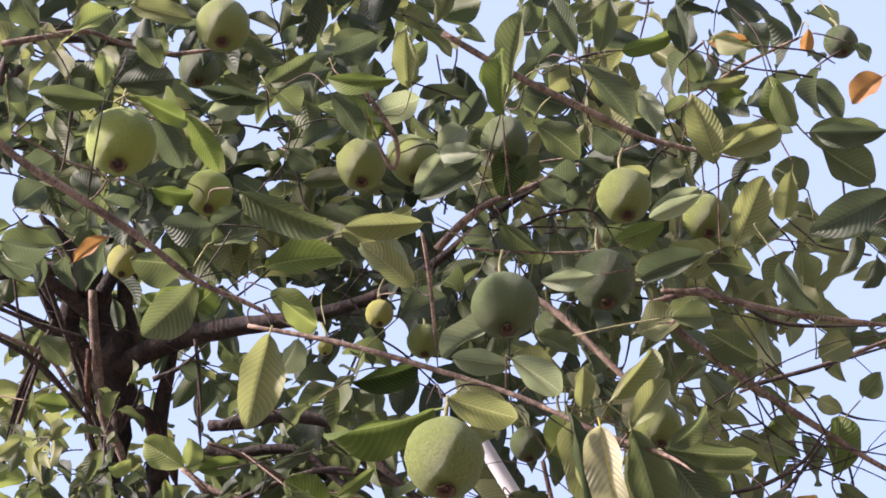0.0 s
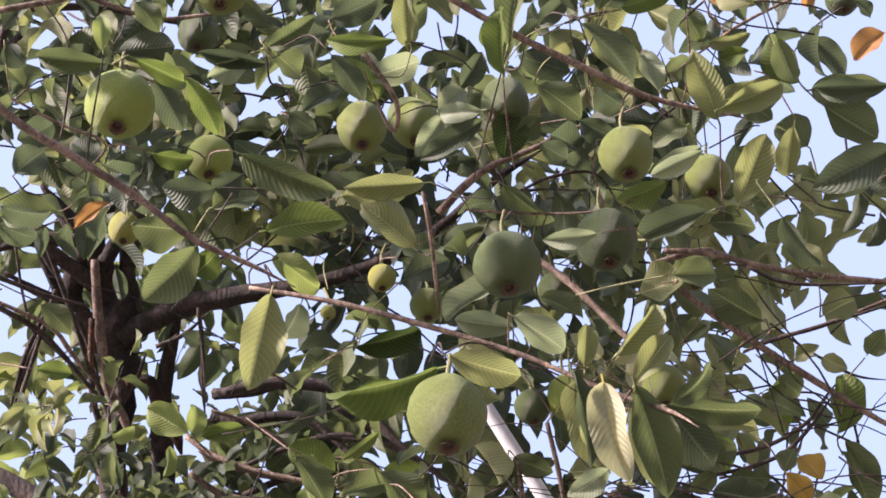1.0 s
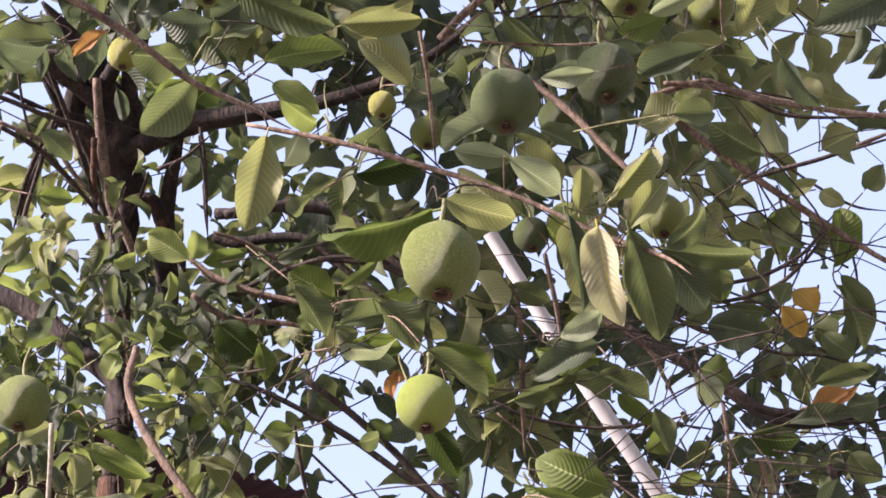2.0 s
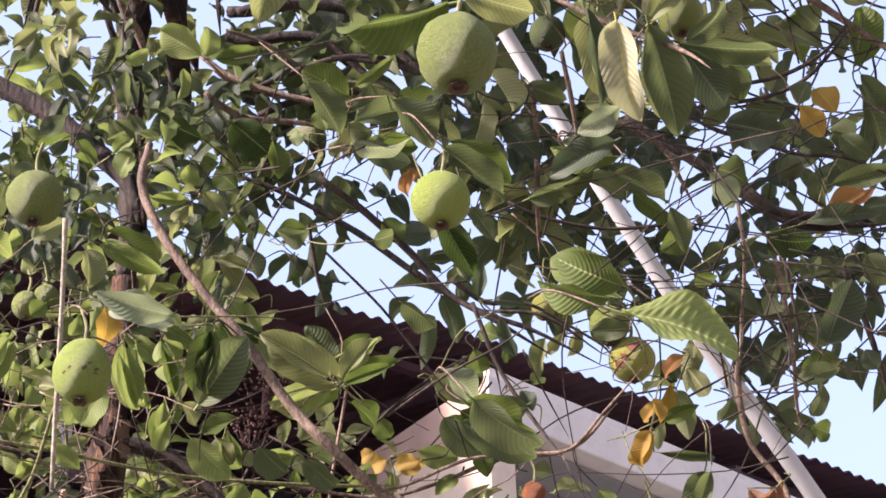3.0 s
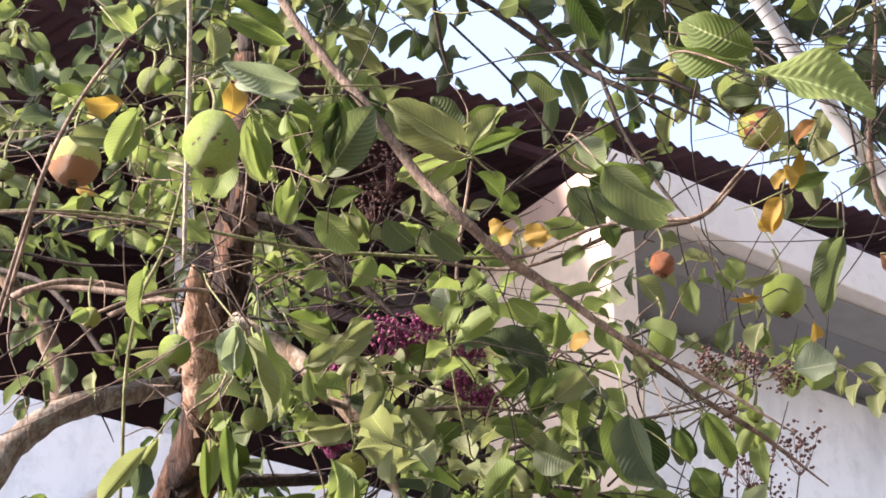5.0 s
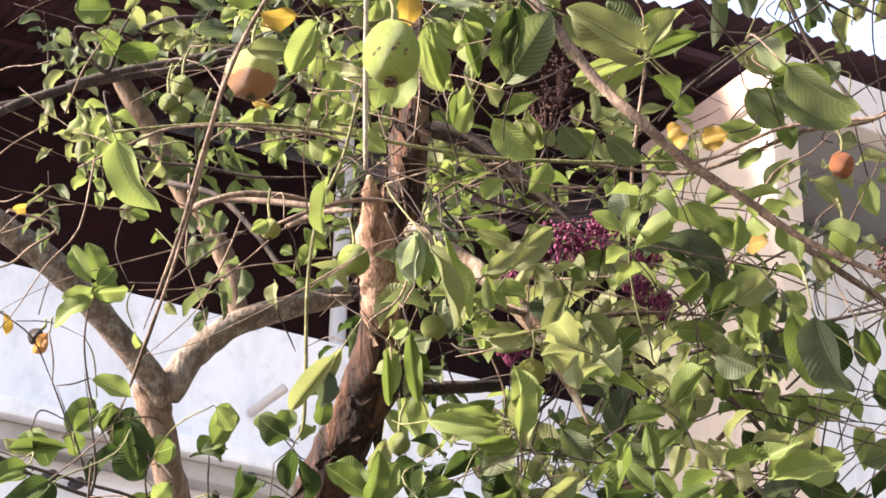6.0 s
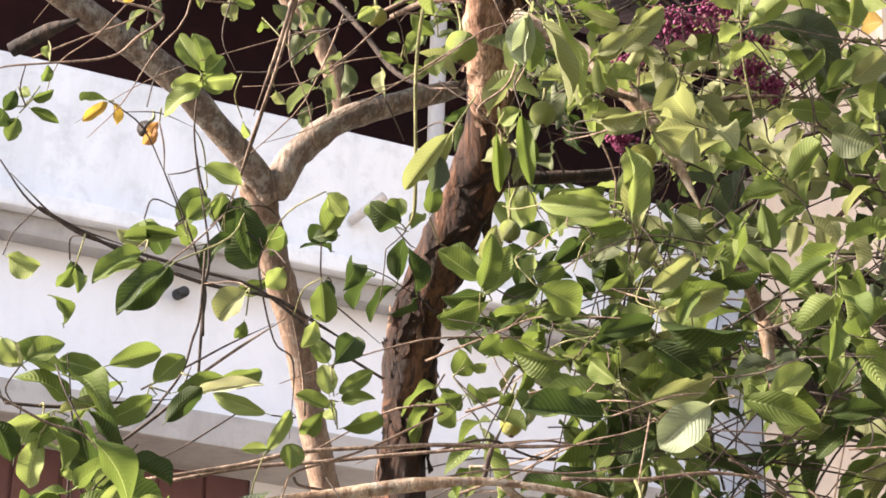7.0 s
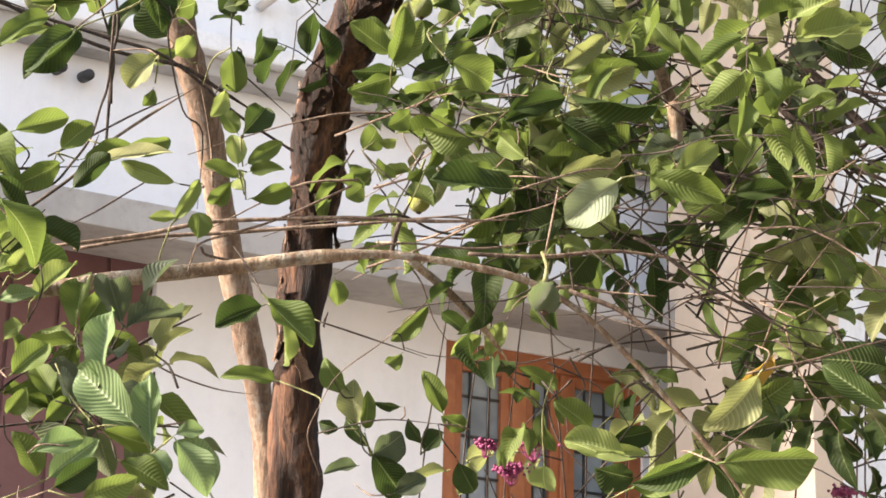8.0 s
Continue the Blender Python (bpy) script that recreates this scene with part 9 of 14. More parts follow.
branch(tree, 'branch', TWIG_DARK, (-0.910, 2.667, 2.921, 0.0009), (-0.862, 2.681, 2.924, 0.0011), (-0.814, 2.703, 2.909, 0.0009))
leaves.single((0.012, 2.202, 3.044), (-0.078, 2.156, 3.087), (-0.19, -0.45, -0.87), 0.041, 'light', 'guava', 0)
leaves.single((0.021, 2.243, 3.075), (0.067, 2.205, 3.121), (-0.48, -0.85, -0.22), 0.038, 'light', 'guava', 0)
leaves.single((0.005, 2.370, 3.145), (-0.065, 2.377, 3.117), (0.19, -0.72, -0.67), 0.033, 'fresh', 'guava', 0)
leaves.single((0.021, 2.300, 3.108), (0.090, 2.261, 3.114), (-0.39, -0.77, -0.50), 0.023, 'lush', 'guava', 0)
leaves.single((-0.260, 2.169, 3.070), (-0.239, 2.222, 3.018), (0.06, -0.71, -0.71), 0.022, 'fresh', 'guava', 0)
leaves.single((-0.231, 2.409, 3.241), (-0.211, 2.448, 3.180), (0.21, -0.85, -0.48), 0.023, 'lush', 'guava', 0)
leaves.single((-0.393, 2.143, 3.077), (-0.430, 2.167, 3.017), (-0.13, -0.94, -0.30), 0.031, 'fresh', 'guava', 0)
leaves.single((-0.483, 2.799, 3.341), (-0.475, 2.771, 3.379), (-0.22, -0.80, -0.56), 0.039, 'fresh', 'guava', 0)
leaves.single((-0.492, 2.799, 3.339), (-0.531, 2.782, 3.353), (0.11, -0.77, -0.63), 0.028, 'fresh', 'guava', 1)
leaves.single((-0.456, 2.807, 3.336), (-0.448, 2.802, 3.377), (0.19, -0.97, -0.17), 0.033, 'fresh', 'guava', 1)
leaves.single((0.174, 2.214, 3.014), (0.273, 2.257, 2.985), (0.04, -0.62, -0.78), 0.052, 'deep', 'guava', 1)
leaves.single((0.224, 2.764, 3.449), (0.241, 2.771, 3.404), (-0.06, -0.98, -0.17), 0.046, 'deep', 'guava', 0)
leaves.single((-0.146, 2.160, 3.099), (-0.161, 2.209, 3.036), (0.02, -0.78, -0.62), 0.023, 'deep', 'guava', 1)
leaves.single((-0.150, 2.420, 3.181), (-0.110, 2.387, 3.236), (0.13, -0.80, -0.58), 0.048, 'deep', 'guava', 0)
leaves.single((0.587, 2.910, 3.113), (0.566, 2.923, 3.065), (0.10, -0.95, -0.29), 0.061, 'fresh', 'guava', 0)
leaves.single((-0.160, 2.827, 3.358), (-0.142, 2.872, 3.311), (-0.27, -0.64, -0.72), 0.040, 'fresh', 'guava', 0)
leaves.single((-0.096, 2.853, 3.320), (-0.050, 2.865, 3.333), (0.36, -0.62, -0.69), 0.029, 'fresh', 'guava', 0)
leaves.single((-0.534, 2.620, 3.589), (-0.495, 2.615, 3.558), (-0.21, -0.97, -0.10), 0.034, 'fresh', 'guava', 1)
leaves.single((-0.555, 2.617, 3.587), (-0.490, 2.637, 3.574), (-0.04, -0.46, -0.89), 0.035, 'fresh', 'guava', 1)
leaves.single((-0.402, 2.613, 3.629), (-0.356, 2.625, 3.605), (-0.24, -0.62, -0.75), 0.059, 'lush', 'guava', 0)
leaves.single((-0.281, 2.088, 3.179), (-0.209, 2.105, 3.147), (-0.10, -0.76, -0.65), 0.025, 'lush', 'guava', 1)
leaves.single((-0.196, 2.704, 3.540), (-0.176, 2.661, 3.553), (-0.60, -0.49, -0.64), 0.031, 'fresh', 'guava', 0)
leaves.single((-0.141, 2.719, 3.523), (-0.160, 2.725, 3.510), (-0.07, -0.93, -0.35), 0.029, 'lush', 'guava', 1)
leaves.single((0.279, 2.715, 3.515), (0.309, 2.695, 3.518), (-0.39, -0.72, -0.58), 0.031, 'deep', 'guava', 1)
leaves.single((0.316, 2.783, 3.407), (0.332, 2.779, 3.372), (-0.02, -0.99, 0.12), 0.030, 'dark', 'guava', 1)
leaves.single((0.141, 2.067, 3.227), (0.192, 2.118, 3.157), (0.01, -0.81, -0.59), 0.043, 'deep', 'guava', 0)
leaves.single((-0.050, 2.687, 3.573), (-0.050, 2.706, 3.553), (-0.40, -0.66, -0.64), 0.020, 'deep', 'guava', 1)
leaves.single((-0.464, 2.661, 3.552), (-0.492, 2.655, 3.570), (-0.39, -0.49, -0.78), 0.033, 'fresh', 'guava', 0)
leaves.single((-0.500, 2.677, 3.520), (-0.518, 2.668, 3.535), (-0.09, -0.78, -0.62), 0.028, 'lush', 'guava', 0)
leaves.single((-0.313, 2.868, 3.266), (-0.289, 2.885, 3.297), (0.80, -0.47, -0.38), 0.032, 'fresh', 'guava', 0)
leaves.single((-0.250, 2.917, 3.190), (-0.206, 2.940, 3.191), (0.44, -0.88, -0.18), 0.049, 'lush', 'guava', 1)
leaves.single((-0.173, 2.621, 2.965), (-0.116, 2.581, 2.999), (-0.18, -0.77, -0.61), 0.041, 'light', 'guava', 1)
leaves.single((-0.315, 2.635, 3.028), (-0.305, 2.663, 2.960), (0.33, -0.89, -0.33), 0.043, 'lush', 'guava', 1)
leaves.single((-0.041, 2.943, 3.162), (-0.087, 2.966, 3.143), (0.04, -0.60, -0.80), 0.040, 'lush', 'guava', 1)
leaves.single((0.123, 2.983, 3.080), (0.151, 2.970, 3.124), (-0.25, -0.96, -0.11), 0.059, 'lush', 'guava', 0)
leaves.single((0.296, 2.957, 3.107), (0.334, 2.944, 3.151), (-0.45, -0.88, 0.12), 0.058, 'lush', 'guava', 1)
leaves.single((0.278, 2.979, 3.067), (0.231, 2.957, 3.067), (0.41, -0.91, 0.06), 0.055, 'fresh', 'guava', 1)
leaves.single((0.114, 2.959, 3.129), (0.151, 2.951, 3.135), (-0.14, -0.96, -0.24), 0.032, 'fresh', 'guava', 1)
leaves.single((0.188, 2.939, 3.159), (0.213, 2.911, 3.155), (-0.73, -0.68, 0.10), 0.046, 'yellow', 'guava', 1)
leaves.single((0.096, 2.853, 3.321), (0.069, 2.881, 3.321), (-0.60, -0.57, -0.56), 0.037, 'yellow', 'guava', 1)
leaves.single((0.142, 2.851, 3.320), (0.161, 2.874, 3.317), (0.10, -0.19, -0.98), 0.036, 'yellow', 'guava', 1)
leaves.single((0.106, 2.860, 3.309), (0.124, 2.855, 3.301), (-0.30, -0.93, -0.21), 0.028, 'silver', 'guava', 1)
leaves.single((0.379, 2.877, 3.239), (0.384, 2.878, 3.178), (-0.45, -0.89, -0.05), 0.038, 'fresh', 'guava', 0)
leaves.single((0.450, 2.878, 3.219), (0.426, 2.877, 3.261), (-0.18, -0.98, -0.12), 0.028, 'fresh', 'guava', 1)
leaves.single((0.486, 2.900, 3.169), (0.486, 2.925, 3.136), (0.45, -0.72, -0.54), 0.040, 'lush', 'guava', 0)
leaves.single((0.437, 2.906, 3.172), (0.430, 2.945, 3.142), (-0.66, -0.53, -0.53), 0.030, 'lush', 'guava', 1)
leaves.single((0.574, 2.885, 3.166), (0.583, 2.923, 3.151), (0.11, -0.39, -0.91), 0.024, 'yellow', 'guava', 0)
leaves.single((-0.570, 2.778, 3.349), (-0.607, 2.772, 3.367), (-0.20, -0.73, -0.65), 0.019, 'yellow', 'guava', 1)
leaves.single((-0.393, 2.290, 2.933), (-0.405, 2.317, 2.865), (-0.46, -0.85, -0.24), 0.022, 'fresh', 'guava', 0)
branch(tree, 'branch', TWIG_DARK, (-0.314, 2.827, 3.337, 0.0092), (-0.248, 2.822, 3.307, 0.0091), (-0.193, 2.826, 3.258, 0.0081), (-0.138, 2.832, 3.204, 0.0072), (-0.084, 2.837, 3.146, 0.0053))
branch(tree, 'branch', TWIG, (-0.232, 2.867, 3.282, 0.0032), (-0.123, 2.870, 3.289, 0.0037), (0.005, 2.882, 3.274, 0.0037), (0.096, 2.884, 3.267, 0.0037), (0.188, 2.868, 3.287, 0.0041), (0.279, 2.844, 3.315, 0.0050), (0.397, 2.824, 3.325, 0.0050), (0.469, 2.778, 3.382, 0.0041))
branch(tree, 'branch', TWIG, (-0.534, 2.701, 3.092, 0.0034), (-0.477, 2.699, 3.115, 0.0039), (-0.403, 2.702, 3.131, 0.0043), (-0.336, 2.713, 3.128, 0.0034))
branch(tree, 'branch', TWIG_DARK, (-0.313, 2.864, 3.274, 0.0027), (-0.223, 2.897, 3.230, 0.0032), (-0.123, 2.913, 3.213, 0.0032), (0.005, 2.909, 3.226, 0.0027))
branch(tree, 'branch', TWIG_DARK, (-0.331, 2.907, 3.194, 0.0027), (-0.223, 2.921, 3.187, 0.0032), (-0.141, 2.906, 3.225, 0.0027), (-0.123, 2.889, 3.257, 0.0023))
branch(tree, 'branch', TWIG, (-0.268, 2.849, 3.308, 0.0023), (-0.196, 2.881, 3.263, 0.0027), (-0.068, 2.895, 3.250, 0.0027), (0.060, 2.890, 3.258, 0.0023))
branch(tree, 'branch', TWIG_DARK, (-0.341, 2.958, 3.307, 0.0028), (-0.276, 3.004, 3.236, 0.0028), (-0.201, 3.022, 3.214, 0.0028), (-0.127, 3.025, 3.216, 0.0028))
branch(tree, 'branch', BARK_DARK, (-0.136, 2.513, 3.630, 0.0044), (-0.066, 2.518, 3.601, 0.0053), (0.048, 2.542, 3.543, 0.0062), (0.136, 2.563, 3.483, 0.0066), (0.230, 2.578, 3.424, 0.0061), (0.315, 2.576, 3.386, 0.0043), (0.415, 2.581, 3.327, 0.0030))
branch(tree, 'branch', TWIG_DARK, (0.078, 2.820, 3.376, 0.0023), (0.161, 2.788, 3.420, 0.0027), (0.243, 2.753, 3.464, 0.0023))
leaves.tangle((-0.202, 2.977, 3.296), 0.142, 16, 0.360, 0.0022, TWIG_DARK, 1, 0.20)
leaves.tangle((-0.208, 3.073, 3.329), 0.165, 12, 0.360, 0.0022, TWIG, 2, 0.20)
leaf(tree, (-0.222, 1.784, 3.886), (-0.176, 1.832, 3.840), (0.28, -0.78, -0.55), 0.060, 'green', 'guava')
leaf(tree, (0.089, 1.802, 3.881), (0.015, 1.749, 3.898), (0.49, -0.79, -0.37), 0.065, 'lush', 'guava')
leaf(tree, (0.072, 1.781, 3.898), (0.154, 1.771, 3.930), (0.22, -0.60, -0.77), 0.050, 'pale', 'guava')
leaf(tree, (0.036, 1.912, 3.793), (0.145, 1.904, 3.827), (0.27, -0.29, -0.92), 0.064, 'light', 'guava')
leaf(tree, (0.134, 1.959, 3.748), (0.063, 1.929, 3.804), (-0.02, -0.87, -0.49), 0.058, 'pale', 'guava')
leaf(tree, (-0.072, 1.949, 3.759), (0.036, 1.923, 3.764), (-0.18, -0.84, -0.51), 0.054, 'lush', 'guava')
leaf(tree, (-0.147, 1.923, 3.778), (-0.084, 1.922, 3.810), (0.04, -0.99, -0.14), 0.073, 'green', 'guava')
leaf(tree, (-0.179, 1.947, 3.755), (-0.260, 1.928, 3.749), (0.12, -0.23, -0.97), 0.065, 'green', 'guava')
leaf(tree, (-0.363, 1.916, 3.759), (-0.444, 1.927, 3.762), (-0.13, -0.82, -0.56), 0.059, 'green', 'guava')
leaf(tree, (-0.420, 1.871, 3.787), (-0.381, 1.854, 3.826), (0.18, -0.82, -0.54), 0.051, 'dark', 'guava')
leaf(tree, (-0.359, 1.864, 3.804), (-0.323, 1.899, 3.797), (0.30, -0.48, -0.82), 0.044, 'dark', 'guava')
leaf(tree, (-0.105, 1.887, 3.811), (-0.148, 1.917, 3.804), (-0.09, -0.37, -0.92), 0.044, 'dark', 'guava')
leaves.single((-0.288, 1.734, 3.916), (-0.306, 1.716, 3.958), (0.21, -0.93, -0.31), 0.032, 'light', 'guava', 0)
leaves.single((-0.191, 1.778, 3.893), (-0.131, 1.829, 3.828), (-0.03, -0.78, -0.63), 0.039, 'light', 'guava', 1)
leaves.single((-0.068, 1.746, 3.924), (-0.006, 1.698, 3.926), (-0.18, -0.28, -0.94), 0.035, 'green', 'guava', 1)
leaves.single((-0.057, 1.757, 3.916), (0.018, 1.735, 3.961), (-0.12, -0.95, -0.28), 0.038, 'dark', 'guava', 1)
leaves.single((0.131, 1.741, 3.926), (0.113, 1.676, 3.955), (0.19, -0.44, -0.88), 0.039, 'light', 'guava', 1)
leaves.single((-0.100, 1.757, 3.915), (-0.155, 1.795, 3.910), (-0.00, -0.13, -0.99), 0.045, 'pale', 'guava', 0)
leaves.single((-0.073, 1.766, 3.909), (-0.170, 1.754, 3.918), (-0.01, -0.51, -0.86), 0.031, 'dark', 'guava', 0)
leaves.single((-0.233, 1.861, 3.824), (-0.175, 1.876, 3.826), (0.10, -0.21, -0.97), 0.031, 'lush', 'guava', 0)
leaves.single((0.178, 1.820, 3.862), (0.143, 1.850, 3.812), (0.27, -0.74, -0.62), 0.042, 'pale', 'guava', 1)
leaves.single((-0.337, 1.934, 3.747), (-0.291, 1.900, 3.762), (-0.36, -0.74, -0.57), 0.028, 'brown', 'guava', 0)
leaves.single((-0.041, 1.821, 3.868), (-0.003, 1.841, 3.850), (-0.17, -0.45, -0.88), 0.039, 'dark', 'guava', 0)
leaves.single((-0.254, 1.693, 3.950), (-0.221, 1.716, 3.919), (0.14, -0.86, -0.50), 0.039, 'green', 'guava', 1)
leaves.single((-0.217, 1.716, 3.937), (-0.228, 1.698, 3.958), (-0.16, -0.72, -0.68), 0.032, 'lush', 'guava', 0)
leaves.single((-0.430, 1.729, 3.897), (-0.409, 1.753, 3.876), (-0.39, -0.39, -0.83), 0.044, 'dark', 'guava', 1)
leaf(tree, (0.263, 1.757, 3.903), (0.255, 1.682, 3.938), (-0.50, -0.32, -0.80), 0.057, 'lush', 'guava')
leaf(tree, (0.374, 1.704, 3.927), (0.462, 1.768, 3.893), (0.07, -0.54, -0.84), 0.050, 'light', 'guava')
leaf(tree, (0.561, 1.770, 3.840), (0.654, 1.740, 3.838), (-0.13, -0.34, -0.93), 0.059, 'light', 'guava')
leaf(tree, (0.674, 1.733, 3.837), (0.628, 1.694, 3.891), (-0.62, -0.27, -0.73), 0.058, 'lush', 'guava')
leaf(tree, (0.690, 1.739, 3.828), (0.778, 1.714, 3.806), (-0.32, -0.36, -0.88), 0.058, 'green', 'guava')
leaf(tree, (0.706, 1.753, 3.812), (0.783, 1.792, 3.786), (0.12, -0.71, -0.70), 0.065, 'green', 'guava')
leaf(tree, (0.708, 1.855, 3.728), (0.784, 1.820, 3.761), (-0.10, -0.78, -0.62), 0.051, 'green', 'guava')
leaf(tree, (0.595, 1.877, 3.743), (0.635, 1.813, 3.818), (-0.05, -0.77, -0.63), 0.058, 'light', 'guava')
leaf(tree, (0.687, 1.802, 3.779), (0.645, 1.784, 3.808), (0.08, -0.90, -0.44), 0.065, 'green', 'guava')
leaf(tree, (0.590, 1.890, 3.733), (0.505, 1.909, 3.771), (-0.43, -0.19, -0.88), 0.065, 'light', 'guava')
leaf(tree, (0.554, 1.903, 3.731), (0.623, 1.899, 3.728), (-0.08, -0.86, -0.50), 0.046, 'green', 'guava')
leaf(tree, (0.312, 1.778, 3.881), (0.377, 1.807, 3.849), (0.06, -0.80, -0.60), 0.053, 'green', 'guava')
leaf(tree, (0.275, 1.806, 3.864), (0.263, 1.852, 3.808), (0.19, -0.74, -0.64), 0.058, 'deep', 'guava')
leaves.single((0.210, 1.789, 3.884), (0.171, 1.798, 3.842), (0.07, -0.96, -0.28), 0.040, 'pale', 'guava', 0)
leaves.single((0.460, 1.728, 3.894), (0.477, 1.749, 3.837), (-0.12, -0.92, -0.37), 0.040, 'pale', 'guava', 0)
leaves.single((0.542, 1.823, 3.803), (0.474, 1.863, 3.783), (-0.10, -0.56, -0.82), 0.039, 'pale', 'guava', 1)
leaves.single((0.495, 1.866, 3.778), (0.427, 1.900, 3.767), (-0.02, -0.32, -0.95), 0.042, 'lush', 'guava', 1)
leaves.single((0.533, 1.910, 3.731), (0.451, 1.919, 3.723), (-0.09, -0.97, -0.21), 0.047, 'light', 'guava', 0)
leaves.single((0.549, 1.707, 3.890), (0.604, 1.687, 3.881), (-0.25, -0.23, -0.94), 0.027, 'light', 'guava', 1)
leaves.single((0.570, 1.722, 3.874), (0.596, 1.694, 3.855), (-0.74, -0.26, -0.62), 0.031, 'lush', 'guava', 0)
leaves.single((0.547, 1.656, 3.927), (0.604, 1.637, 3.893), (-0.53, -0.64, -0.55), 0.032, 'light', 'guava', 1)
leaves.single((0.265, 1.891, 3.796), (0.338, 1.943, 3.766), (-0.21, -0.26, -0.94), 0.041, 'green', 'guava', 1)
leaves.single((0.331, 1.943, 3.741), (0.394, 1.930, 3.735), (-0.16, -0.28, -0.95), 0.041, 'pale', 'guava', 0)
leaves.single((0.404, 1.830, 3.826), (0.482, 1.830, 3.844), (0.17, -0.67, -0.72), 0.031, 'light', 'guava', 1)
leaves.single((0.785, 1.659, 3.856), (0.740, 1.685, 3.833), (-0.38, -0.89, -0.26), 0.043, 'brown', 'guava', 0)
leaves.single((0.313, 1.812, 3.854), (0.285, 1.834, 3.829), (0.39, -0.45, -0.80), 0.042, 'green', 'guava', 1)
leaf(tree, (-0.050, 1.604, 3.263), (-0.074, 1.668, 3.174), (0.20, -0.77, -0.61), 0.056, 'light', 'guava')
leaf(tree, (-0.186, 2.099, 3.888), (-0.256, 2.157, 3.865), (0.22, -0.12, -0.97), 0.071, 'lush', 'guava')
leaf(tree, (-0.185, 2.128, 3.860), (-0.146, 2.116, 3.899), (0.56, -0.43, -0.70), 0.060, 'lush', 'guava')
leaf(tree, (-0.024, 2.165, 3.834), (-0.047, 2.194, 3.789), (0.64, -0.45, -0.62), 0.060, 'pale', 'guava')
leaf(tree, (0.138, 1.661, 3.202), (0.014, 1.695, 3.186), (0.07, -0.20, -0.98), 0.067, 'lush', 'guava')
leaf(tree, (0.030, 2.341, 3.652), (-0.040, 2.311, 3.678), (0.10, -0.78, -0.61), 0.062, 'lush', 'guava')
leaf(tree, (0.104, 2.336, 3.655), (0.169, 2.373, 3.649), (0.30, -0.63, -0.71), 0.061, 'lush', 'guava')
leaf(tree, (-0.191, 2.298, 3.690), (-0.256, 2.282, 3.728), (-0.14, -0.81, -0.57), 0.055, 'fresh', 'guava')
leaf(tree, (0.192, 2.118, 3.870), (0.132, 2.109, 3.911), (0.00, -0.97, -0.23), 0.062, 'green', 'guava')
leaves.single((-0.065, 2.111, 3.883), (0.002, 2.124, 3.837), (-0.17, -0.85, -0.49), 0.046, 'fresh', 'guava', 1)
leaves.single((0.057, 2.210, 3.789), (0.162, 2.207, 3.820), (0.24, -0.41, -0.88), 0.045, 'deep', 'guava', 0)
leaves.single((0.041, 2.329, 3.664), (0.095, 2.286, 3.679), (-0.14, -0.47, -0.87), 0.024, 'fresh', 'guava', 1)
leaves.single((0.035, 2.356, 3.634), (0.105, 2.354, 3.671), (-0.00, -1.00, -0.04), 0.049, 'green', 'guava', 1)
leaves.single((-0.187, 2.298, 3.690), (-0.178, 2.284, 3.740), (0.60, -0.73, -0.32), 0.044, 'fresh', 'guava', 1)
leaves.single((-0.171, 2.301, 3.688), (-0.109, 2.294, 3.701), (0.07, -0.67, -0.74), 0.033, 'lush', 'guava', 0)
leaves.single((-0.057, 2.302, 3.694), (0.006, 2.259, 3.708), (-0.05, -0.37, -0.93), 0.028, 'dark', 'guava', 1)
leaves.single((-0.075, 2.235, 3.764), (-0.041, 2.216, 3.778), (-0.08, -0.70, -0.71), 0.040, 'dark', 'guava', 1)
leaves.single((-0.414, 2.216, 3.744), (-0.364, 2.224, 3.744), (0.15, -0.82, -0.56), 0.034, 'lush', 'guava', 0)
leaves.single((-0.410, 2.148, 3.812), (-0.364, 2.173, 3.781), (0.22, -0.89, -0.40), 0.042, 'green', 'guava', 1)
leaves.single((-0.467, 2.269, 3.677), (-0.432, 2.240, 3.688), (-0.19, -0.54, -0.82), 0.027, 'light', 'guava', 1)
leaves.single((-0.301, 2.296, 3.679), (-0.271, 2.270, 3.671), (-0.20, 0.07, -0.98), 0.034, 'fresh', 'guava', 1)
leaves.single((0.007, 2.349, 3.643), (-0.005, 2.308, 3.653), (-0.24, -0.17, -0.96), 0.037, 'fresh', 'guava', 0)
leaves.single((0.131, 2.112, 3.880), (0.167, 2.137, 3.882), (0.15, -0.16, -0.98), 0.036, 'dark', 'guava', 1)
leaves.single((-0.150, 2.213, 3.782), (-0.134, 2.254, 3.783), (0.80, -0.30, -0.53), 0.041, 'dark', 'guava', 0)
leaves.single((-0.202, 2.194, 3.796), (-0.174, 2.213, 3.798), (0.51, -0.72, -0.47), 0.028, 'dark', 'guava', 1)
leaf(tree, (0.283, 2.040, 3.658), (0.197, 2.042, 3.675), (-0.17, -0.65, -0.74), 0.044, 'pale', 'guava')
leaf(tree, (0.353, 2.054, 3.634), (0.282, 2.021, 3.662), (0.25, -0.89, -0.39), 0.057, 'light', 'guava')
leaf(tree, (0.293, 2.068, 3.576), (0.192, 2.045, 3.628), (-0.31, -0.50, -0.81), 0.053, 'light', 'guava')
leaf(tree, (0.454, 2.089, 3.578), (0.482, 2.038, 3.634), (-0.63, -0.71, -0.33), 0.057, 'silver', 'guava')
leaf(tree, (0.496, 2.102, 3.554), (0.576, 2.057, 3.586), (0.08, -0.48, -0.88), 0.049, 'light', 'guava')
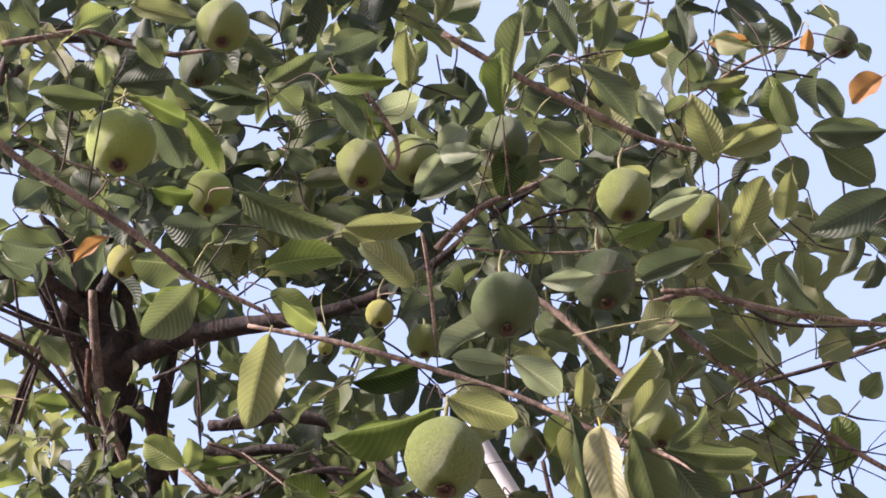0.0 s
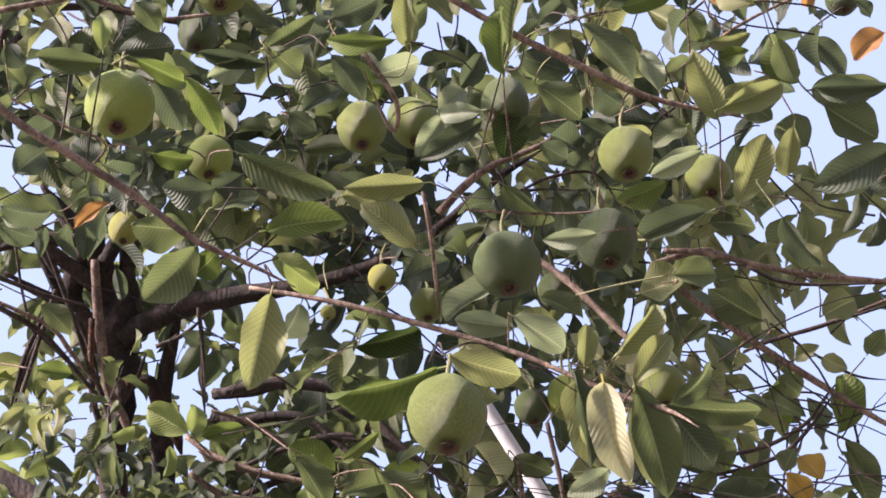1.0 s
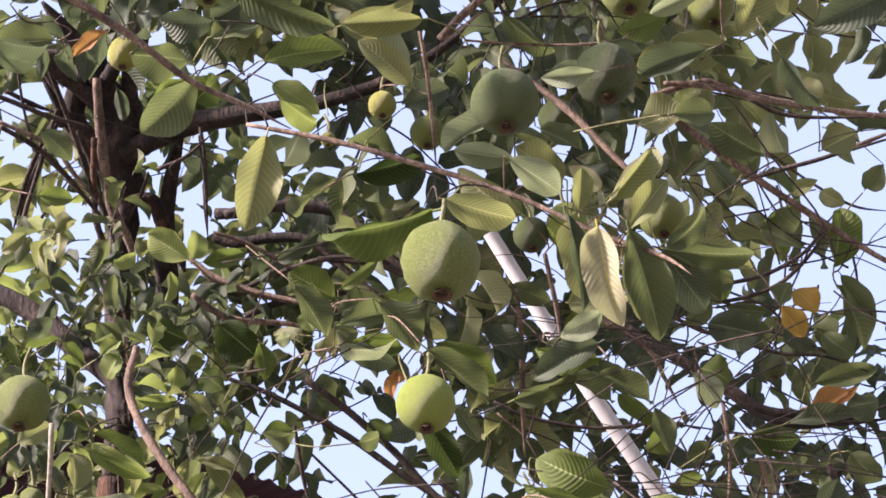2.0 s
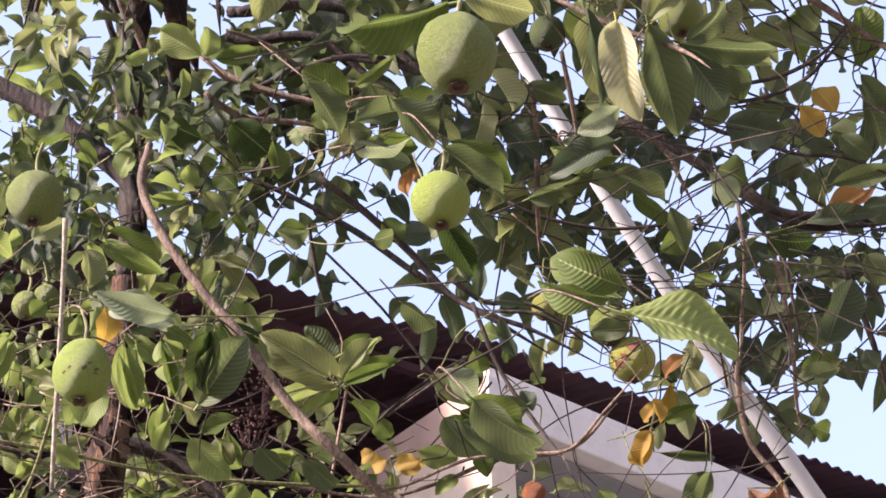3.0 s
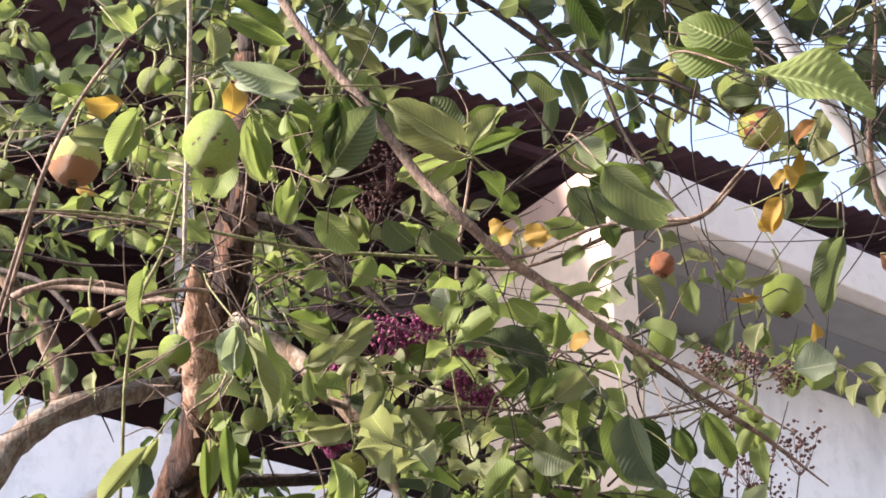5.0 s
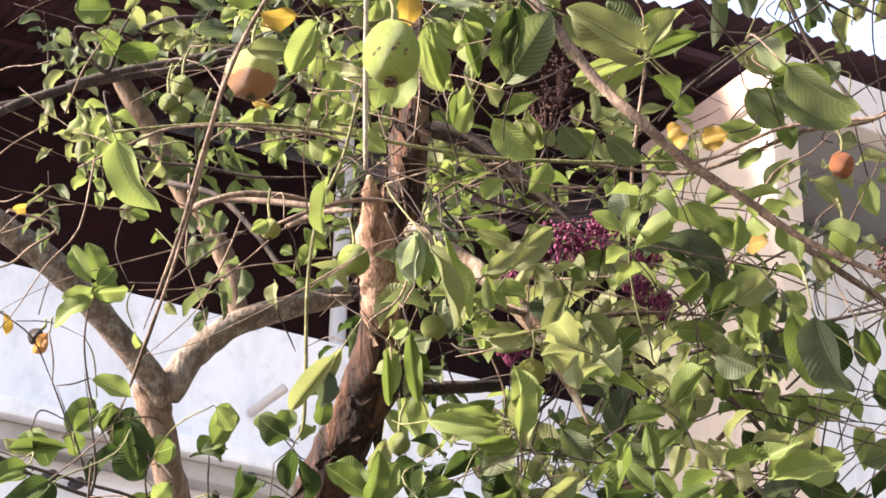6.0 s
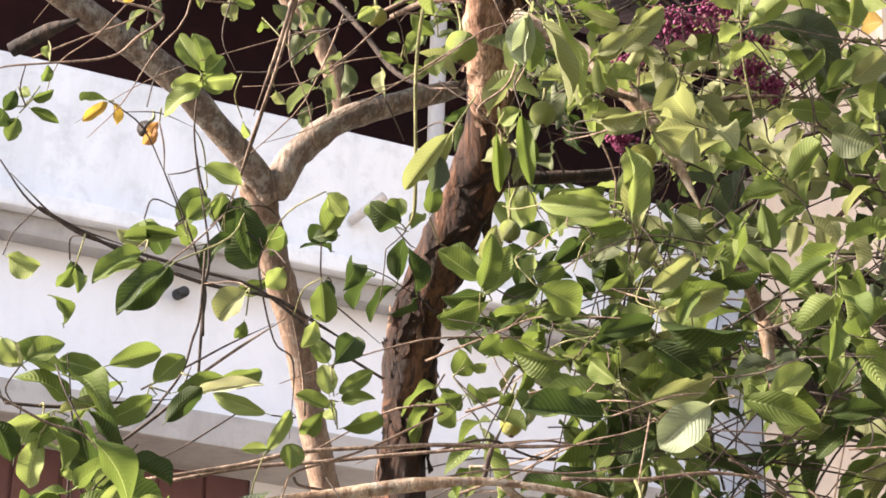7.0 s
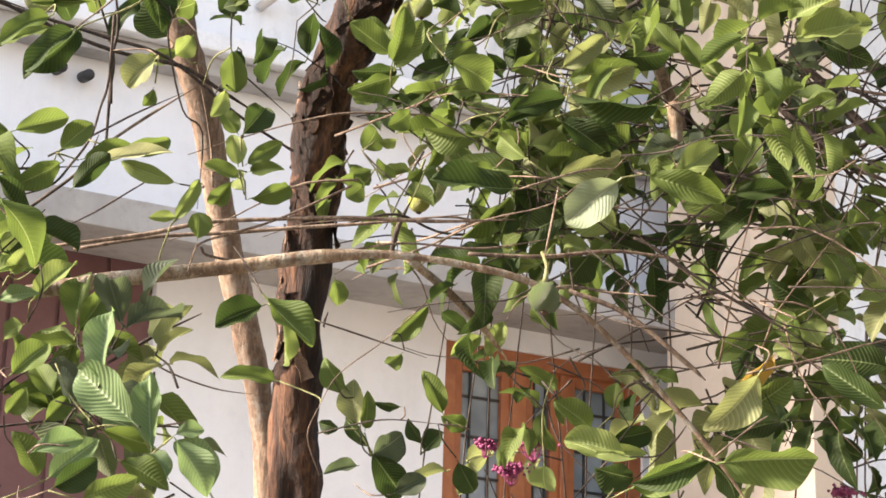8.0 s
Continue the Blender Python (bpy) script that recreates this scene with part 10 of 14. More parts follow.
leaf(tree, (0.442, 1.855, 3.314), (0.556, 1.860, 3.306), (0.01, -0.92, -0.40), 0.041, 'light', 'guava')
leaf(tree, (0.377, 1.751, 3.238), (0.417, 1.838, 3.172), (-0.15, -0.56, -0.82), 0.050, 'light', 'guava')
leaf(tree, (0.501, 2.109, 3.546), (0.551, 2.139, 3.480), (-0.56, -0.51, -0.66), 0.061, 'light', 'guava')
leaf(tree, (0.627, 1.993, 3.628), (0.551, 1.963, 3.657), (-0.14, -0.48, -0.86), 0.057, 'green', 'guava')
leaf(tree, (0.459, 1.989, 3.676), (0.522, 1.963, 3.681), (-0.36, -0.92, -0.16), 0.070, 'light', 'guava')
leaf(tree, (0.728, 2.087, 3.497), (0.745, 2.042, 3.571), (0.28, -0.79, -0.55), 0.057, 'lush', 'guava')
leaf(tree, (0.363, 2.175, 3.504), (0.415, 2.161, 3.492), (-0.28, -0.95, -0.16), 0.065, 'light', 'guava')
leaf(tree, (0.709, 1.975, 3.618), (0.760, 1.963, 3.644), (0.01, -0.89, -0.46), 0.051, 'light', 'guava')
leaves.single((0.279, 1.964, 3.680), (0.178, 2.014, 3.654), (-0.36, -0.89, -0.29), 0.036, 'pale', 'guava', 0)
leaves.single((0.404, 2.060, 3.618), (0.363, 2.024, 3.627), (0.35, -0.56, -0.75), 0.033, 'silver', 'guava', 1)
leaves.single((0.417, 2.066, 3.609), (0.490, 2.024, 3.667), (0.22, -0.63, -0.74), 0.043, 'silver', 'guava', 0)
leaves.single((0.322, 1.821, 3.340), (0.341, 1.898, 3.258), (-0.72, -0.41, -0.56), 0.038, 'light', 'guava', 1)
leaves.single((0.673, 2.024, 3.583), (0.692, 1.988, 3.570), (-0.84, -0.26, -0.49), 0.026, 'light', 'guava', 1)
leaves.single((0.709, 1.925, 3.666), (0.678, 1.929, 3.701), (-0.19, -0.98, -0.06), 0.038, 'light', 'guava', 0)
leaves.single((0.769, 2.002, 3.570), (0.786, 1.962, 3.574), (-0.40, -0.26, -0.88), 0.038, 'green', 'guava', 0)
leaves.single((0.677, 2.118, 3.482), (0.701, 2.114, 3.444), (-0.16, -0.99, 0.00), 0.044, 'yellow', 'guava', 1)
leaves.single((0.738, 2.092, 3.488), (0.783, 2.130, 3.437), (-0.05, -0.77, -0.63), 0.038, 'green', 'guava', 0)
leaves.single((0.591, 2.044, 3.588), (0.603, 2.017, 3.569), (-0.90, -0.44, 0.06), 0.030, 'light', 'guava', 0)
leaves.single((0.518, 2.032, 3.621), (0.557, 2.019, 3.646), (-0.15, -0.96, -0.25), 0.041, 'green', 'guava', 0)
leaves.single((0.522, 2.142, 3.504), (0.596, 2.130, 3.508), (-0.10, -0.81, -0.58), 0.038, 'green', 'guava', 1)
leaves.single((0.320, 2.006, 3.685), (0.378, 2.011, 3.652), (-0.06, -0.96, -0.26), 0.043, 'green', 'guava', 0)
leaves.single((0.647, 2.047, 3.568), (0.689, 2.078, 3.561), (0.32, -0.60, -0.74), 0.038, 'green', 'guava', 1)
leaves.single((0.709, 2.017, 3.577), (0.735, 2.012, 3.550), (-0.63, -0.61, -0.48), 0.031, 'light', 'guava', 1)
leaves.single((0.584, 2.151, 3.476), (0.631, 2.130, 3.450), (-0.55, -0.21, -0.81), 0.043, 'green', 'guava', 0)
leaves.single((0.526, 2.173, 3.468), (0.562, 2.146, 3.479), (-0.09, -0.47, -0.88), 0.033, 'green', 'guava', 0)
leaves.single((0.656, 2.136, 3.470), (0.666, 2.110, 3.490), (-0.74, -0.57, -0.36), 0.038, 'green', 'guava', 1)
branch(tree, 'branch', TWIG, (-0.409, 2.574, 4.379, 0.0085), (-0.404, 2.630, 4.327, 0.0107), (-0.397, 2.681, 4.279, 0.0114), (-0.382, 2.746, 4.216, 0.0114), (-0.350, 2.791, 4.172, 0.0092), (-0.338, 2.834, 4.127, 0.0064), sides=9)
branch(tree, 'branch', TWIG, (-0.553, 2.478, 4.166, 0.0040), (-0.463, 2.518, 4.146, 0.0051), (-0.424, 2.556, 4.115, 0.0051), (-0.381, 2.597, 4.080, 0.0044))
branch(tree, 'branch', BARK_DARK, (-0.464, 2.546, 4.258, 0.0048), (-0.490, 2.578, 4.223, 0.0052), (-0.521, 2.628, 4.167, 0.0052), (-0.546, 2.696, 4.092, 0.0045))
branch(tree, 'branch', BARK_DARK, (-0.571, 2.578, 4.346, 0.0050), (-0.524, 2.600, 4.335, 0.0057), (-0.476, 2.617, 4.328, 0.0050))
branch(tree, 'branch', BARK_DARK, (-0.504, 2.556, 4.380, 0.0064), (-0.487, 2.578, 4.363, 0.0071), (-0.466, 2.605, 4.341, 0.0064))
branch(tree, 'branch', BARK_DARK, (-0.445, 2.642, 4.309, 0.0064), (-0.417, 2.689, 4.268, 0.0064), (-0.398, 2.735, 4.224, 0.0050))
branch(tree, 'branch', TWIG_DARK, (-0.159, 2.547, 4.012, 0.0098), (-0.118, 2.541, 4.021, 0.0131), (-0.059, 2.537, 4.027, 0.0131), (0.012, 2.543, 4.022, 0.0085), (0.065, 2.561, 4.003, 0.0039), sides=9)
branch(tree, 'branch', TWIG, (-0.197, 2.610, 3.942, 0.0059), (-0.168, 2.626, 3.926, 0.0072), (-0.122, 2.638, 3.916, 0.0072), (-0.019, 2.651, 3.905, 0.0059), (0.046, 2.661, 3.893, 0.0039))
branch(tree, 'branch', TWIG, (-0.178, 2.566, 3.991, 0.0033), (-0.123, 2.580, 3.980, 0.0043), (-0.058, 2.605, 3.955, 0.0046), (-0.019, 2.627, 3.932, 0.0039))
branch(tree, 'branch', TWIG_DARK, (-0.129, 2.634, 3.920, 0.0052), (-0.045, 2.612, 3.948, 0.0065), (0.032, 2.599, 3.963, 0.0065), (0.117, 2.604, 3.955, 0.0059), (0.176, 2.628, 3.924, 0.0039))
branch(tree, 'branch', TWIG_DARK, (0.032, 2.565, 3.998, 0.0046), (0.084, 2.587, 3.974, 0.0059), (0.150, 2.616, 3.940, 0.0059), (0.217, 2.635, 3.913, 0.0046))
branch(tree, 'branch', TWIG_DARK, (-0.197, 2.378, 4.037, 0.0022), (-0.187, 2.432, 3.984, 0.0025), (-0.183, 2.485, 3.930, 0.0019))
branch(tree, 'branch', TWIG_DARK, (-0.265, 2.416, 3.994, 0.0051), (-0.221, 2.404, 4.009, 0.0045), (-0.172, 2.375, 4.042, 0.0032))
branch(tree, 'branch', TWIG, (0.191, 2.124, 4.000, 0.0084), (0.233, 2.088, 4.027, 0.0078), (0.274, 2.062, 4.044, 0.0066), (0.345, 2.034, 4.058, 0.0054), (0.392, 2.010, 4.071, 0.0042), (0.451, 1.993, 4.075, 0.0030), (0.518, 1.962, 4.086, 0.0024), sides=9)
branch(tree, 'branch', TWIG, (0.212, 1.921, 3.776, 0.0022), (0.287, 1.920, 3.768, 0.0024), (0.368, 1.914, 3.762, 0.0024), (0.432, 1.901, 3.761, 0.0019))
branch(tree, 'branch', TWIG_DARK, (0.268, 2.058, 4.048, 0.0030), (0.304, 2.092, 4.015, 0.0033), (0.363, 2.070, 4.026, 0.0030), (0.434, 2.059, 4.024, 0.0027), (0.476, 2.096, 3.985, 0.0021))
branch(tree, 'branch', TWIG_DARK, (0.360, 1.762, 4.011, 0.0022), (0.403, 1.747, 4.015, 0.0025), (0.447, 1.738, 4.014, 0.0020))
branch(tree, 'branch', TWIG, (0.671, 1.635, 3.910, 0.0024), (0.600, 1.675, 3.901, 0.0030), (0.549, 1.710, 3.888, 0.0024), (0.498, 1.748, 3.871, 0.0019))
branch(tree, 'branch', TWIG_DARK, (0.561, 1.715, 4.007, 0.0020), (0.529, 1.743, 3.994, 0.0022), (0.498, 1.783, 3.972, 0.0020))
branch(tree, 'branch', TWIG, (0.636, 1.863, 3.744, 0.0019), (0.698, 1.859, 3.728, 0.0022))
branch(tree, 'branch', TWIG, (0.491, 1.941, 3.713, 0.0043), (0.528, 1.937, 3.708, 0.0054), (0.564, 1.936, 3.700, 0.0049), (0.658, 1.938, 3.671, 0.0043), (0.792, 1.925, 3.635, 0.0038), (0.859, 1.915, 3.618, 0.0027), sides=9)
branch(tree, 'branch', TWIG_DARK, (0.627, 2.008, 3.755, 0.0039), (0.691, 2.016, 3.728, 0.0039), (0.819, 1.993, 3.704, 0.0034))
branch(tree, 'branch', TWIG, (0.622, 2.099, 3.669, 0.0028), (0.670, 2.077, 3.676, 0.0039), (0.733, 2.053, 3.678, 0.0039), (0.819, 2.011, 3.687, 0.0034), (0.868, 1.985, 3.692, 0.0025))
branch(tree, 'branch', TWIG_DARK, (0.703, 2.199, 3.833, 0.0024), (0.759, 2.219, 3.795, 0.0027), (0.826, 2.234, 3.756, 0.0027), (0.881, 2.229, 3.739, 0.0021))
branch(tree, 'branch', TWIG_DARK, (0.633, 2.353, 3.694, 0.0036), (0.702, 2.330, 3.698, 0.0042), (0.758, 2.297, 3.715, 0.0036), (0.787, 2.263, 3.740, 0.0024), (0.815, 2.234, 3.760, 0.0018))
branch(tree, 'branch', TWIG_DARK, (0.680, 2.228, 3.811, 0.0018), (0.725, 2.266, 3.758, 0.0021), (0.781, 2.265, 3.741, 0.0018), (0.842, 2.289, 3.692, 0.0015))
branch(tree, 'branch', TWIG, (-0.456, 1.748, 4.004, 0.0051), (-0.392, 1.743, 4.018, 0.0056), (-0.338, 1.740, 4.029, 0.0051), (-0.295, 1.753, 4.025, 0.0039), (-0.236, 1.770, 4.020, 0.0036), (-0.175, 1.769, 4.026, 0.0034), (-0.121, 1.762, 4.034, 0.0022), sides=9)
branch(tree, 'branch', TWIG, (-0.426, 1.788, 3.853, 0.0022), (-0.359, 1.823, 3.838, 0.0027), (-0.296, 1.851, 3.824, 0.0024), (-0.364, 1.896, 3.776, 0.0016))
branch(tree, 'branch', TWIG_DARK, (-0.333, 1.705, 3.806, 0.0018), (-0.341, 1.757, 3.764, 0.0021), (-0.349, 1.780, 3.744, 0.0021))
branch(tree, 'branch', TWIG_DARK, (-0.076, 1.808, 4.003, 0.0017), (-0.069, 1.848, 3.973, 0.0020), (-0.040, 1.861, 3.963, 0.0017), (-0.053, 1.914, 3.921, 0.0017))
leaf(tree, (-0.161, 2.547, 3.376), (-0.114, 2.598, 3.320), (0.30, -0.81, -0.50), 0.075, 'deep', 'guava')
leaf(tree, (0.010, 2.051, 2.957), (-0.074, 2.015, 2.997), (0.19, -0.89, -0.41), 0.035, 'light', 'guava')
leaves.single((-0.357, 2.464, 3.462), (-0.353, 2.509, 3.417), (0.73, -0.51, -0.46), 0.051, 'fresh', 'guava', 0)
leaves.single((-0.180, 2.004, 3.014), (-0.262, 1.960, 3.010), (0.35, -0.60, -0.72), 0.036, 'pale', 'guava', 1)
leaves.single((-0.313, 2.540, 3.363), (-0.346, 2.515, 3.381), (0.02, -0.60, -0.80), 0.035, 'fresh', 'guava', 0)
leaves.single((-0.268, 2.252, 3.144), (-0.246, 2.317, 3.084), (-0.31, -0.59, -0.75), 0.030, 'fresh', 'guava', 0)
leaves.single((-0.317, 2.389, 3.429), (-0.243, 2.425, 3.397), (0.39, -0.91, -0.13), 0.037, 'lush', 'guava', 0)
leaves.single((-0.302, 2.549, 3.352), (-0.243, 2.556, 3.306), (-0.06, -0.97, -0.23), 0.031, 'fresh', 'guava', 1)
leaves.single((-0.243, 2.546, 3.367), (-0.198, 2.541, 3.330), (-0.40, -0.84, -0.37), 0.027, 'lush', 'guava', 1)
leaves.single((-0.257, 2.560, 3.343), (-0.213, 2.613, 3.323), (0.03, -0.38, -0.92), 0.041, 'light', 'guava', 0)
leaves.single((-0.176, 2.447, 3.314), (-0.186, 2.504, 3.246), (0.51, -0.62, -0.59), 0.042, 'lush', 'guava', 0)
leaves.single((0.012, 2.589, 3.322), (0.064, 2.554, 3.361), (-0.12, -0.80, -0.59), 0.044, 'lush', 'guava', 1)
leaves.single((0.002, 2.470, 3.218), (-0.079, 2.486, 3.187), (-0.05, -0.93, -0.35), 0.032, 'fresh', 'guava', 0)
leaves.single((0.024, 2.592, 3.317), (0.093, 2.582, 3.325), (-0.12, -0.97, -0.21), 0.029, 'lush', 'guava', 0)
leaves.single((0.036, 2.617, 3.279), (0.083, 2.660, 3.265), (0.63, -0.75, -0.19), 0.041, 'lush', 'guava', 1)
leaves.single((-0.185, 2.486, 3.459), (-0.202, 2.530, 3.413), (-0.35, -0.75, -0.57), 0.022, 'light', 'guava', 0)
leaves.single((-0.162, 2.491, 3.456), (-0.104, 2.531, 3.407), (-0.03, -0.76, -0.65), 0.030, 'light', 'guava', 1)
leaves.single((-0.150, 2.528, 3.405), (-0.126, 2.536, 3.382), (0.23, -0.97, -0.08), 0.030, 'fresh', 'guava', 1)
leaves.single((-0.121, 2.532, 3.401), (-0.100, 2.539, 3.357), (-0.33, -0.90, -0.30), 0.020, 'fresh', 'guava', 1)
leaves.single((-0.140, 2.450, 3.512), (-0.117, 2.480, 3.491), (-0.37, -0.33, -0.87), 0.025, 'lush', 'guava', 1)
leaves.single((-0.082, 2.476, 3.482), (-0.030, 2.477, 3.511), (0.03, -1.00, -0.05), 0.031, 'lush', 'guava', 1)
leaves.single((-0.173, 2.490, 3.455), (-0.115, 2.483, 3.436), (-0.24, -0.90, -0.36), 0.020, 'light', 'guava', 1)
leaves.single((-0.449, 2.593, 3.249), (-0.437, 2.598, 3.295), (0.77, -0.63, -0.13), 0.035, 'fresh', 'guava', 0)
leaves.single((-0.443, 2.606, 3.230), (-0.421, 2.579, 3.234), (-0.47, -0.50, -0.73), 0.027, 'fresh', 'guava', 0)
leaves.single((-0.216, 2.610, 3.273), (-0.194, 2.643, 3.254), (0.68, -0.65, -0.35), 0.040, 'light', 'guava', 0)
leaves.single((-0.187, 2.635, 3.236), (-0.135, 2.604, 3.243), (-0.46, -0.83, -0.32), 0.036, 'lush', 'guava', 0)
leaves.single((-0.244, 2.608, 3.272), (-0.249, 2.632, 3.233), (0.34, -0.78, -0.53), 0.028, 'fresh', 'guava', 1)
leaves.single((-0.372, 2.525, 3.373), (-0.382, 2.557, 3.353), (0.36, -0.41, -0.84), 0.025, 'fresh', 'guava', 1)
leaves.single((0.085, 2.459, 3.507), (0.108, 2.464, 3.467), (0.21, -0.98, 0.01), 0.047, 'lush', 'guava', 0)
leaves.single((-0.454, 2.446, 3.463), (-0.472, 2.433, 3.439), (0.65, -0.76, -0.09), 0.027, 'fresh', 'guava', 0)
leaves.single((-0.419, 2.510, 3.383), (-0.440, 2.512, 3.364), (0.20, -0.92, -0.34), 0.034, 'lush', 'guava', 0)
leaves.single((-0.462, 2.552, 3.309), (-0.476, 2.567, 3.272), (0.74, -0.48, -0.48), 0.043, 'fresh', 'guava', 0)
leaves.single((-0.395, 2.569, 3.301), (-0.414, 2.588, 3.299), (-0.08, -0.15, -0.99), 0.023, 'fresh', 'guava', 1)
leaves.single((-0.214, 2.436, 3.522), (-0.263, 2.413, 3.511), (0.45, -0.71, -0.54), 0.024, 'fresh', 'guava', 0)
leaves.single((-0.185, 2.462, 3.492), (-0.162, 2.445, 3.508), (-0.06, -0.72, -0.69), 0.027, 'lush', 'guava', 0)
leaf(tree, (0.385, 2.134, 3.155), (0.296, 2.120, 3.184), (-0.12, -0.70, -0.70), 0.061, 'lush', 'guava')
leaf(tree, (0.759, 2.554, 3.401), (0.817, 2.555, 3.387), (-0.04, -0.97, -0.23), 0.071, 'deep', 'guava')
leaf(tree, (0.827, 2.486, 3.468), (0.868, 2.505, 3.425), (-0.40, -0.64, -0.66), 0.055, 'green', 'guava')
leaf(tree, (0.680, 2.497, 3.511), (0.746, 2.487, 3.483), (-0.41, -0.33, -0.85), 0.063, 'deep', 'guava')
leaf(tree, (0.821, 2.445, 3.525), (0.869, 2.434, 3.532), (0.07, -0.28, -0.96), 0.067, 'dark', 'guava')
leaf(tree, (0.195, 2.390, 3.137), (0.282, 2.431, 3.114), (0.38, -0.91, -0.18), 0.059, 'lush', 'guava')
leaves.single((0.346, 1.992, 3.037), (0.255, 2.016, 3.065), (-0.36, -0.35, -0.87), 0.038, 'lush', 'guava', 1)
leaves.single((0.418, 2.609, 3.429), (0.469, 2.602, 3.403), (-0.39, -0.73, -0.56), 0.042, 'lush', 'guava', 0)
leaves.single((0.389, 2.619, 3.421), (0.377, 2.644, 3.381), (0.49, -0.67, -0.56), 0.034, 'light', 'guava', 0)
leaves.single((0.347, 2.646, 3.389), (0.363, 2.611, 3.401), (-0.48, -0.48, -0.73), 0.021, 'light', 'guava', 1)
leaves.single((0.518, 2.646, 3.348), (0.549, 2.653, 3.352), (0.19, -0.98, 0.09), 0.035, 'deep', 'guava', 1)
leaves.single((0.535, 2.650, 3.336), (0.525, 2.692, 3.300), (-0.04, -0.67, -0.75), 0.028, 'yellow', 'guava', 0)
leaves.single((0.523, 2.680, 3.292), (0.570, 2.639, 3.288), (-0.54, -0.54, -0.65), 0.028, 'lush', 'guava', 0)
leaves.single((0.730, 2.609, 3.331), (0.797, 2.600, 3.354), (-0.10, -0.99, -0.10), 0.043, 'lush', 'guava', 0)
leaves.single((0.559, 2.508, 3.534), (0.520, 2.513, 3.493), (0.53, -0.62, -0.58), 0.054, 'lush', 'guava', 1)
leaves.single((0.455, 2.371, 3.493), (0.535, 2.396, 3.449), (-0.32, -0.46, -0.83), 0.036, 'lush', 'guava', 1)
leaves.single((0.759, 2.457, 3.534), (0.834, 2.414, 3.538), (-0.28, -0.55, -0.79), 0.021, 'brown', 'guava', 0)
leaves.single((0.776, 2.454, 3.532), (0.808, 2.453, 3.509), (-0.18, -0.96, -0.23), 0.037, 'dark', 'guava', 1)
leaves.single((0.229, 2.651, 3.399), (0.243, 2.698, 3.380), (0.12, -0.40, -0.91), 0.041, 'lush', 'guava', 1)
leaves.single((0.282, 2.686, 3.337), (0.289, 2.705, 3.321), (-0.08, -0.65, -0.76), 0.021, 'lush', 'guava', 1)
leaves.single((0.321, 2.674, 3.350), (0.339, 2.673, 3.364), (-0.18, -0.97, 0.18), 0.035, 'lush', 'guava', 0)
leaves.single((0.622, 2.517, 3.503), (0.581, 2.529, 3.490), (-0.18, -0.92, -0.34), 0.036, 'green', 'guava', 0)
leaves.single((0.842, 2.582, 3.322), (0.824, 2.564, 3.344), (-0.20, -0.68, -0.71), 0.035, 'dark', 'guava', 1)
leaves.single((0.746, 2.649, 3.260), (0.778, 2.664, 3.256), (0.28, -0.75, -0.60), 0.041, 'lush', 'guava', 0)
leaves.single((0.570, 2.549, 3.475), (0.609, 2.567, 3.474), (0.05, -0.19, -0.98), 0.043, 'lush', 'guava', 1)
leaf(tree, (0.381, 2.357, 3.603), (0.439, 2.331, 3.634), (0.10, -0.67, -0.73), 0.053, 'lush', 'guava')
leaf(tree, (0.586, 2.369, 3.540), (0.623, 2.359, 3.518), (-0.28, -0.96, -0.04), 0.061, 'lush', 'guava')
leaf(tree, (0.173, 2.208, 3.455), (0.257, 2.262, 3.423), (0.30, -0.78, -0.55), 0.054, 'lush', 'guava')
leaves.single((0.677, 2.208, 3.698), (0.731, 2.182, 3.713), (0.11, -0.32, -0.94), 0.032, 'lush', 'guava', 0)
leaves.single((0.671, 2.217, 3.690), (0.727, 2.208, 3.645), (-0.39, -0.86, -0.31), 0.040, 'green', 'guava', 0)
leaves.single((0.683, 2.219, 3.685), (0.716, 2.259, 3.660), (0.40, -0.69, -0.60), 0.031, 'lush', 'guava', 1)
leaves.single((0.737, 2.117, 3.491), (0.783, 2.161, 3.417), (0.30, -0.89, -0.34), 0.046, 'green', 'guava', 1)
leaves.single((0.400, 2.153, 3.386), (0.304, 2.180, 3.413), (-0.35, -0.41, -0.84), 0.040, 'lush', 'guava', 1)
leaves.single((0.433, 2.385, 3.559), (0.496, 2.399, 3.526), (-0.26, -0.59, -0.76), 0.041, 'green', 'guava', 1)
leaves.single((0.752, 2.354, 3.502), (0.841, 2.322, 3.506), (-0.25, -0.77, -0.58), 0.039, 'green', 'guava', 0)
leaves.single((0.641, 2.313, 3.592), (0.689, 2.343, 3.565), (0.15, -0.77, -0.62), 0.041, 'green', 'guava', 0)
leaves.single((0.595, 2.264, 3.662), (0.622, 2.290, 3.610), (0.17, -0.91, -0.37), 0.045, 'lush', 'guava', 1)
leaves.single((0.708, 2.312, 3.570), (0.750, 2.317, 3.537), (-0.52, -0.44, -0.73), 0.037, 'dark', 'guava', 1)
leaves.single((0.762, 2.306, 3.558), (0.805, 2.316, 3.523), (-0.35, -0.68, -0.65), 0.040, 'green', 'guava', 1)
leaves.single((0.300, 2.319, 3.660), (0.357, 2.323, 3.634), (-0.26, -0.69, -0.67), 0.040, 'green', 'guava', 1)
leaf(tree, (-0.152, 2.442, 3.682), (-0.092, 2.474, 3.647), (-0.13, -0.61, -0.78), 0.075, 'deep', 'guava')
leaf(tree, (-0.199, 2.455, 3.661), (-0.264, 2.436, 3.683), (-0.20, -0.36, -0.91), 0.070, 'deep', 'guava')
leaf(tree, (0.128, 2.443, 3.686), (0.169, 2.416, 3.711), (0.05, -0.64, -0.76), 0.055, 'deep', 'guava')
